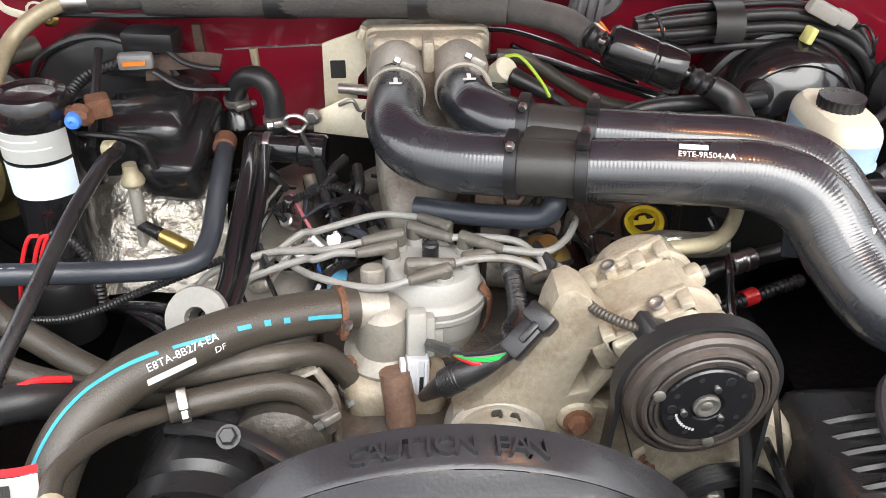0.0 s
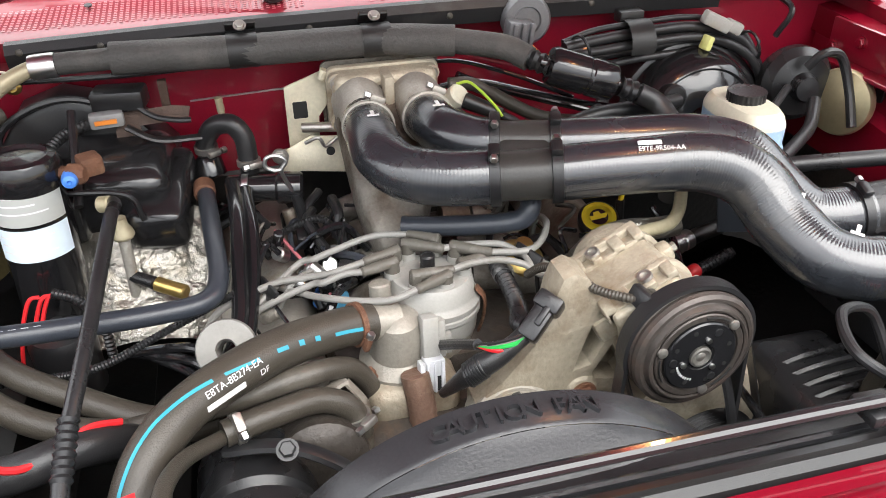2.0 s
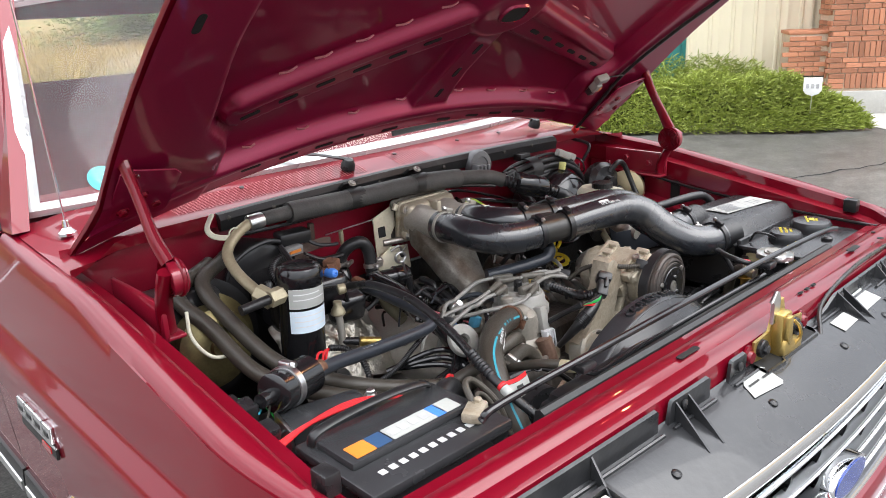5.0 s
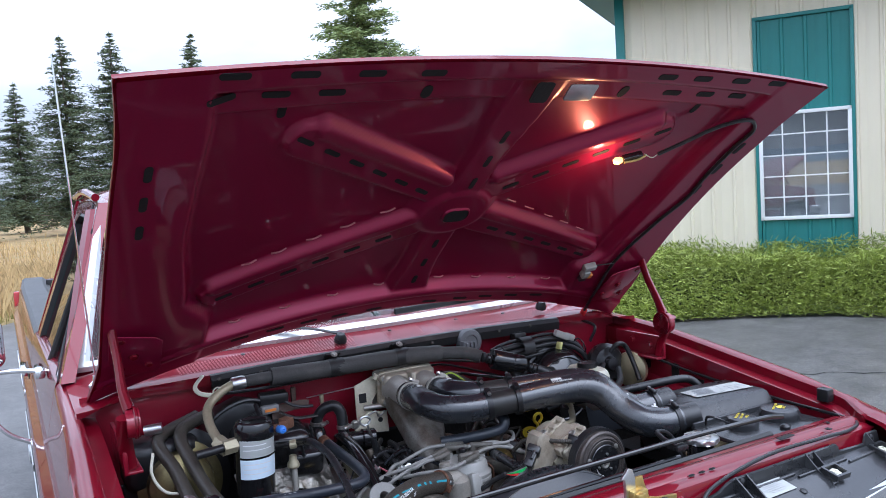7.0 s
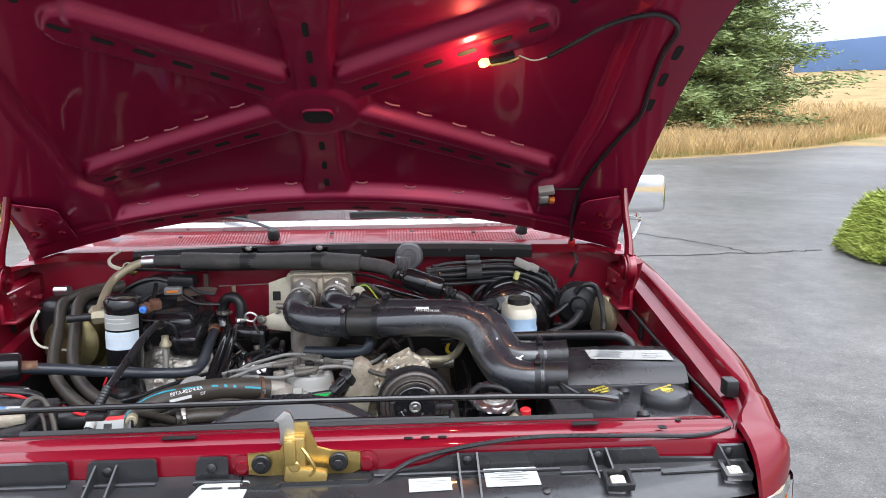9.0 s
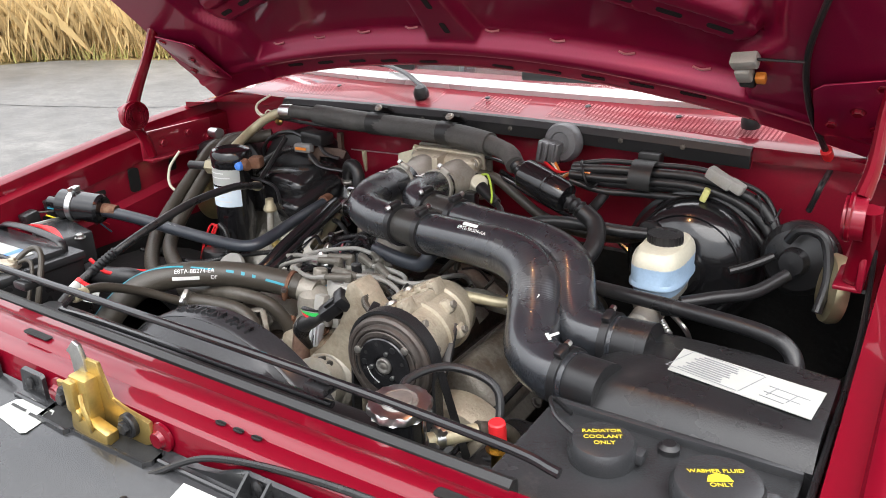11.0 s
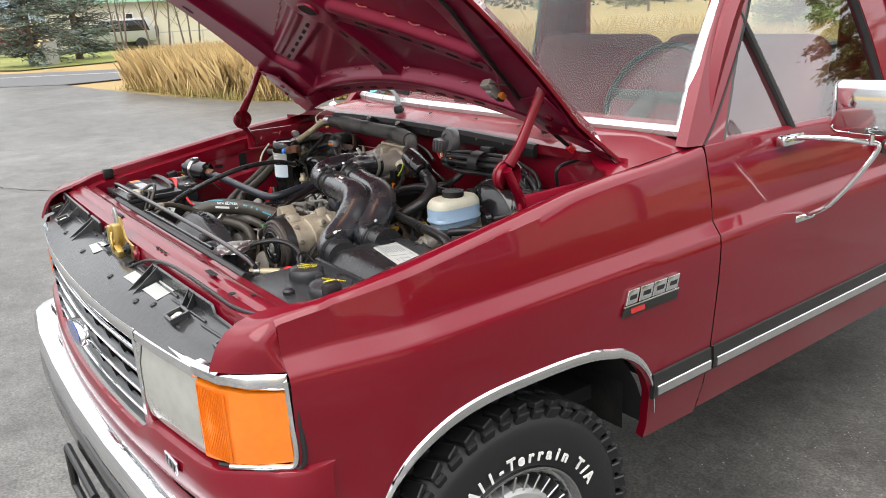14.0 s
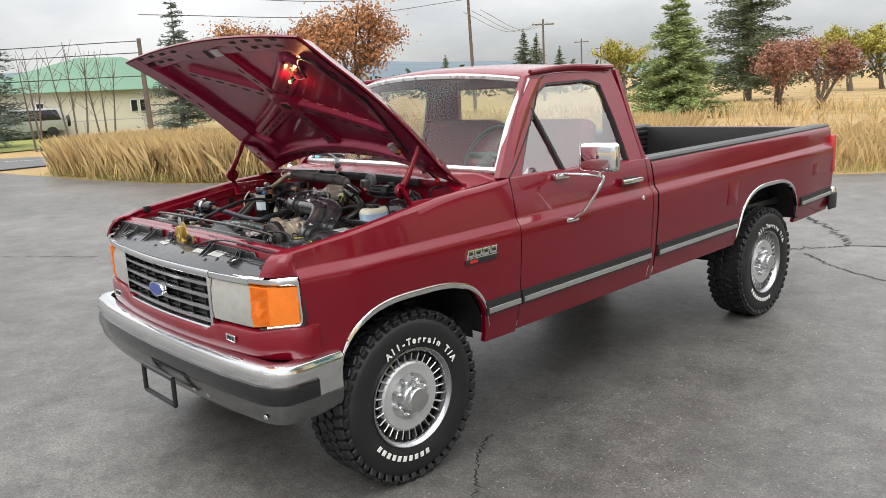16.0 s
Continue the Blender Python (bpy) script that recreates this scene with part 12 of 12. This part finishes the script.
box(bm, wall_pt(2.78, 0.15, 0.45), (0.90, 0.74, 0.30), WROT, 0.01)
bmesh.ops.transform(bm, matrix=POFF, verts=bm.verts)
part("plinth", bm, CONCRETE, pier, "pale concrete plinth")
bm = B()
vs = [bm.verts.new((x, y, 0.006)) for x, y in ((8.7, 1.9), (9.4, 2.9), (12.0, 4.4), (13.5, 2.0), (11.0, 0.4))]
bm.faces.new(vs)
tagged(part("entrance_path", bm, CONCRETE), "pale concrete entrance path", "path", kind="structure")
sign = thing("yard_sign", "small white shield sign on a thin stake", "sign", at=(8.30, 2.76, 0))
bm = B()
tube(bm, [(0, 0, 0), (0, 0, 0.50)], 0.006, 6, 2)
part("stake", bm, STEEL, sign)
bm = B()
prism(bm, [(-0.10, 0.10), (0.10, 0.10), (0.10, -0.05), (0.07, -0.09), (0.0, -0.115), (-0.07, -0.09), (-0.10, -0.05)], (0, 0, 0.53), (0.42, -0.9, 0), (0, 0, 1), 0.01, 0.002)
part("sign_board", bm, WHITE_PAINT, sign)
for k in (-0.055, 0.0, 0.055):
    bm = B()
    prism(bm, rrect(0.035, 0.05, 0.01), Vector((0, 0, 0.53)) + Vector((0.42, -0.9, 0)) * k + Vector((-0.9, -0.42, 0)) * 0.0135, (0.42, -0.9, 0), (0, 0, 1), -0.002)
    part("sign_mark", bm, INK_GREY, sign)
bm = B()
tube(bm, [(-0.046, 0.099, 0.645), (0.046, -0.099, 0.645)], 0.007, 6, 2)
part("hanger", bm, PAINT_BLACK, sign)

# house with a green roof, parked vehicles, poles
hx, hy, hz = polar(*E16, 72.0, 58)
house = thing("house", "cream house with a green metal roof", "house", at=(hx, hy, hz))
hm = rotm(0, 0, 72 + 6)
bm = B()
box(bm, (0, 0, 1.1), (13.5, 7.0, 3.4), hm)
part("wall", bm, HOUSE_WALL, house)
bm = B()
pts = [(-7.3, -4.0, 2.7), (7.3, -4.0, 2.7), (3.4, 0, 4.9), (0.6, 0, 4.9), (-7.3, 4.0, 2.7), (7.3, 4.0, 2.7)]
v = [bm.verts.new(hm @ Vector(p)) for p in pts]
for f in ((0, 1, 2, 3), (1, 5, 2), (5, 4, 3, 2), (4, 0, 3), (0, 4, 5, 1)):
    bm.faces.new([v[i] for i in f])
part("roof", bm, GREEN_ROOF, house)
for x in (-2.2, 3.2, 3.75):
    bm = B()
    box(bm, hm @ Vector((x, -3.52, 1.7)), (0.45, 0.06, 0.8), hm, 0.01)
    w = part("window", bm, WHITE_PAINT, house)
    bm = B()
    box(bm, hm @ Vector((x, -3.56, 1.7)), (0.36, 0.03, 0.7), hm)
    part("pane", bm, DARK, w)
fence = thing("fence", "low grey rail fence before the house", "fence", at=(hx, hy, hz))
bm = B()
box(bm, hm @ Vector((0, -4.8, 0.9)), (14, 0.05, 0.06), hm)
part("rail", bm, CONCRETE, fence)
for k in range(9):
    bm = B()
    box(bm, hm @ Vector((-7 + 14 * k / 8, -4.8, 0.45)), (0.08, 0.08, 1.0), hm)
    part("post", bm, CONCRETE, fence)


def parked(name, label, cat, at, rz, paint, L, W, H, suv=True):
    c = thing(name, label, cat, at=at)
    m = rotm(0, 0, rz)
    bm = B()
    prof = [(-L / 2, 0.45), (-L / 2, 0.95), (-L / 2 + 0.9, 1.0), (-L / 2 + 1.5, H), (L / 2 - 0.35, H), (L / 2, 1.05), (L / 2, 0.45)] if suv else [(-L / 2, 0.45), (-L / 2, 0.9), (-L / 2 + 1.1, 0.98), (-L / 2 + 1.7, H), (-L / 2 + 2.9, H), (-L / 2 + 3.2, 1.0), (L / 2, 1.0), (L / 2, 0.45)]
    prism(bm, prof, m @ Vector((0, W / 2, 0)), m @ Vector((1, 0, 0)), (0, 0, 1), W, 0.06)
    part("body", bm, paint, c)
    bm = B()
    g = [(-L / 2 + 1.05, 1.05), (-L / 2 + 1.55, H - 0.1), (L / 2 - 0.5, H - 0.1), (L / 2 - 0.3, 1.05)] if suv else [(-L / 2 + 1.3, 1.0), (-L / 2 + 1.75, H - 0.1), (-L / 2 + 2.85, H - 0.1), (-L / 2 + 3.0, 1.0)]
    prism(bm, g, m @ Vector((0, W / 2 + 0.01, 0)), m @ Vector((1, 0, 0)), (0, 0, 1), W + 0.02, 0.02)
    part("window_band", bm, GLOSS_BLACK, c)
    for x in (-L / 2 + 0.85, L / 2 - 0.85):
        for y in (-W / 2 + 0.05, W / 2 - 0.05):
            bm = B()
            lathe(bm, m @ Vector((x, y - 0.11, 0.34)), m @ Vector((0, 1, 0)), [(0.2, 0), (0.33, 0.02), (0.34, 0.2), (0.2, 0.22)], 20)
            part("wheel", bm, TYRE, c)
    if suv:
        bm = B()
        lathe(bm, m @ Vector((L / 2, 0, 0.95)), m @ Vector((1, 0, 0)), [(0.2, 0), (0.33, 0.03), (0.33, 0.2), (0.2, 0.22)], 20)
        part("spare_wheel", bm, TYRE, c)
    return c


SILVER_PAINT = material("silver_car_paint", (0.42, 0.43, 0.44), 0.35, 0.6, 0.04, 3, coat=0.5)
SUV_AT = (-47.8, 11.7, terrain(-47.8, 11.7))
parked("parked_suv", "silver parked sport utility vehicle on gravel", "suv", SUV_AT, 76, SILVER_PAINT, 4.5, 1.75, 1.75)
parked("parked_car", "dark red car parked across the road", "car", (-48.8, 5.3, terrain(-48.8, 5.3)), 70, RED, 4.4, 1.75, 1.5)
bin_ = thing("waste_bin", "pale grey plastic waste bin", "bin", at=polar(*E16, 78.5, 40))
bm = B()
box(bm, (0, 0, 0.5), (0.55, 0.55, 1.0), None, 0.06)
part("bin_body", bm, CONCRETE, bin_)


def pole(yaw, d, h, arms, lean=0.0):
    p = thing("utility_pole", "grey wooden utility pole with wires", "utility pole", "roadside poles", at=polar(*E16, yaw, d))
    a = radians(yaw)
    side = Vector((math.cos(a), math.sin(a), 0))
    bm = B()
    cyl(bm, (0, 0, 0), side * (-lean * h) + Vector((0, 0, h)), 0.14, 0.09, 10)
    part("post", bm, BARK, p)
    if arms:
        bm = B()
        box(bm, Vector((0, 0, h - 0.5)), (2.2, 0.1, 0.12), rotm(0, 0, yaw + 12))
        part("crossarm", bm, BARK, p)
        for k in (-1, -0.4, 0.4, 1):
            bm = B()
            cyl(bm, rotm(0, 0, yaw + 12) @ Vector((k, 0, h - 0.42)), rotm(0, 0, yaw + 12) @ Vector((k, 0, h - 0.25)), 0.05, seg=8)
            part("insulator", bm, CONCRETE, p)
    return p


pole(45.0, 55, 8.6, False, 0.03)
pole(40.1, 82, 8.0, True)
pole(37.5, 125, 8.0, True)
pole(36.2, 170, 8.5, True)
pole(67.4, 38, 4.6, False, 0.02)
A, C = Vector(polar(*E16, 67.4, 38)), Vector(polar(*E16, 90, 60))
for dz in (4.5, 4.0, 3.0):
    p, q = A + Vector((0, 0, dz)), C + Vector((0, 0, dz + 1.5))
    bm = B()
    tube(bm, [p, p.lerp(q, 0.5) - Vector((0, 0, 0.5)), q], 0.02, 4, 8)
    tagged(part("overhead_wire", bm, PLASTIC), "thin black overhead wire between poles", "wire")
A, C = Vector(polar(*E16, 45.0, 55)), Vector(polar(*E16, 67.4, 38))
for dz, dq in ((8.3, 10.5), (7.6, 9.6)):
    p, q = A + Vector((0, 0, dz)), C + Vector((0, 0, dq - 4.0))
    bm = B()
    tube(bm, [p, p.lerp(q, 0.5) - Vector((0, 0, 0.6)), q], 0.018, 4, 8)
    tagged(part("overhead_wire", bm, PLASTIC), "thin black overhead wire between poles", "wire")
A, C = Vector(polar(*E16, 45.0, 55)), Vector(polar(*E16, 40.1, 82))
for k in (-0.8, 0, 0.8):
    p, q = A + Vector((k, 0, 6.8)), C + Vector((k, 0, 7.6))
    bm = B()
    tube(bm, [p, p.lerp(q, 0.5) - Vector((0, 0, 1.0)), q], 0.02, 4, 8)
    tagged(part("overhead_wire", bm, PLASTIC), "thin black overhead wire between poles", "wire")

# far blue shed, white house, wooded hills
bx, by, bz = polar(*E9, -32.5, 125)
shed = thing("blue_shed", "wide blue metal shed on the rise", "shed", at=(bx, by, bz))
m = rotm(0, 0, -32.5)
bm = B()
prism(bm, [(-11, -5), (11, -5), (11, 2.6), (3.5, 3.8), (-11, 2.9)], m @ Vector((0, 0, 0)), m @ Vector((1, 0, 0)), (0, 0, 1), 8, 0.02)
part("wall", bm, material("blue_metal", (0.10, 0.17, 0.33), 0.5, 0, 0.06, 0.4), shed)
wx, wy, wz = polar(*E9, -39.0, 120)
wh = thing("white_house", "white house on the rise", "house", at=(wx, wy, wz))
bm = B()
prism(bm, [(-4, -5), (4, -5), (4, 3.6), (0, 6.0), (-4, 3.6)], m @ Vector((0, 0, 0)), m @ Vector((1, 0, 0)), (0, 0, 1), 7, 0.02)
part("wall", bm, WHITE_PAINT, wh)
for x in (-2, 0.2, 2):
    bm = B()
    box(bm, m @ Vector((x, -0.02, 2.4)), (0.9, 0.05, 1.1), m)
    part("window", bm, DARK, wh)


def hill(name, label, yaw0, yaw1, d, h0, h1, mat, seed):
    bm = B()
    rr = random.Random(seed)
    rows = []
    ph = [rr.uniform(0, 6) for _ in range(6)]
    for i in range(80):
        t = i / 79
        yw = yaw0 + (yaw1 - yaw0) * t
        x, y, _ = polar(0, 0, yw, d)
        h = h0 + (h1 - h0) * (0.5 + 0.28 * math.sin(t * 5 + ph[0]) + 0.14 * math.sin(t * 13 + ph[1]) + 0.05 * math.sin(t * 37 + ph[2]) + rr.uniform(-0.02, 0.02))
        x2, y2, _ = polar(0, 0, yw, d * 1.4)
        rows.append([(x, y, 0), (x * 1.1, y * 1.1, h * 0.6), (x2, y2, h)])
    loft(bm, rows)
    return tagged(part(name, bm, mat), label, "hills", kind="structure")


# distance haze is put into the hills' blue-grey colour
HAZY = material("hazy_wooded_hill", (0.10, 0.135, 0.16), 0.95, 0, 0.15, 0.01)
WOODS = material("far_woods", (0.045, 0.060, 0.038), 0.95, 0, 0.3, 0.06, 0.5, 1)
hill("backdrop_hills", "wooded hills with blue haze in their colour", 40, 130, 1300, 30, 95, HAZY, 2)
hill("backdrop_hills", "wooded hills with blue haze in their colour", -70, 40, 1500, 10, 50, HAZY, 5)
bm = B()
r = random.Random(9)
for _ in range(5200):
    yw = r.uniform(14, 80) if r.random() < 0.6 else r.uniform(-4, 14)
    d = r.uniform(120, 190)
    x, y, z = polar(*E16, yw, d)
    h = r.uniform(2.0, 5.5) * (0.75 if yw < 30 else 1)
    c = Vector((x, y, z + r.uniform(0, h)))
    leaf(bm, c, r.uniform(0.4, 0.9), r, 0.9)
tagged(part("distant_woods", bm, WOODS), "dark line of distant woods", "woods", kind="stuff")
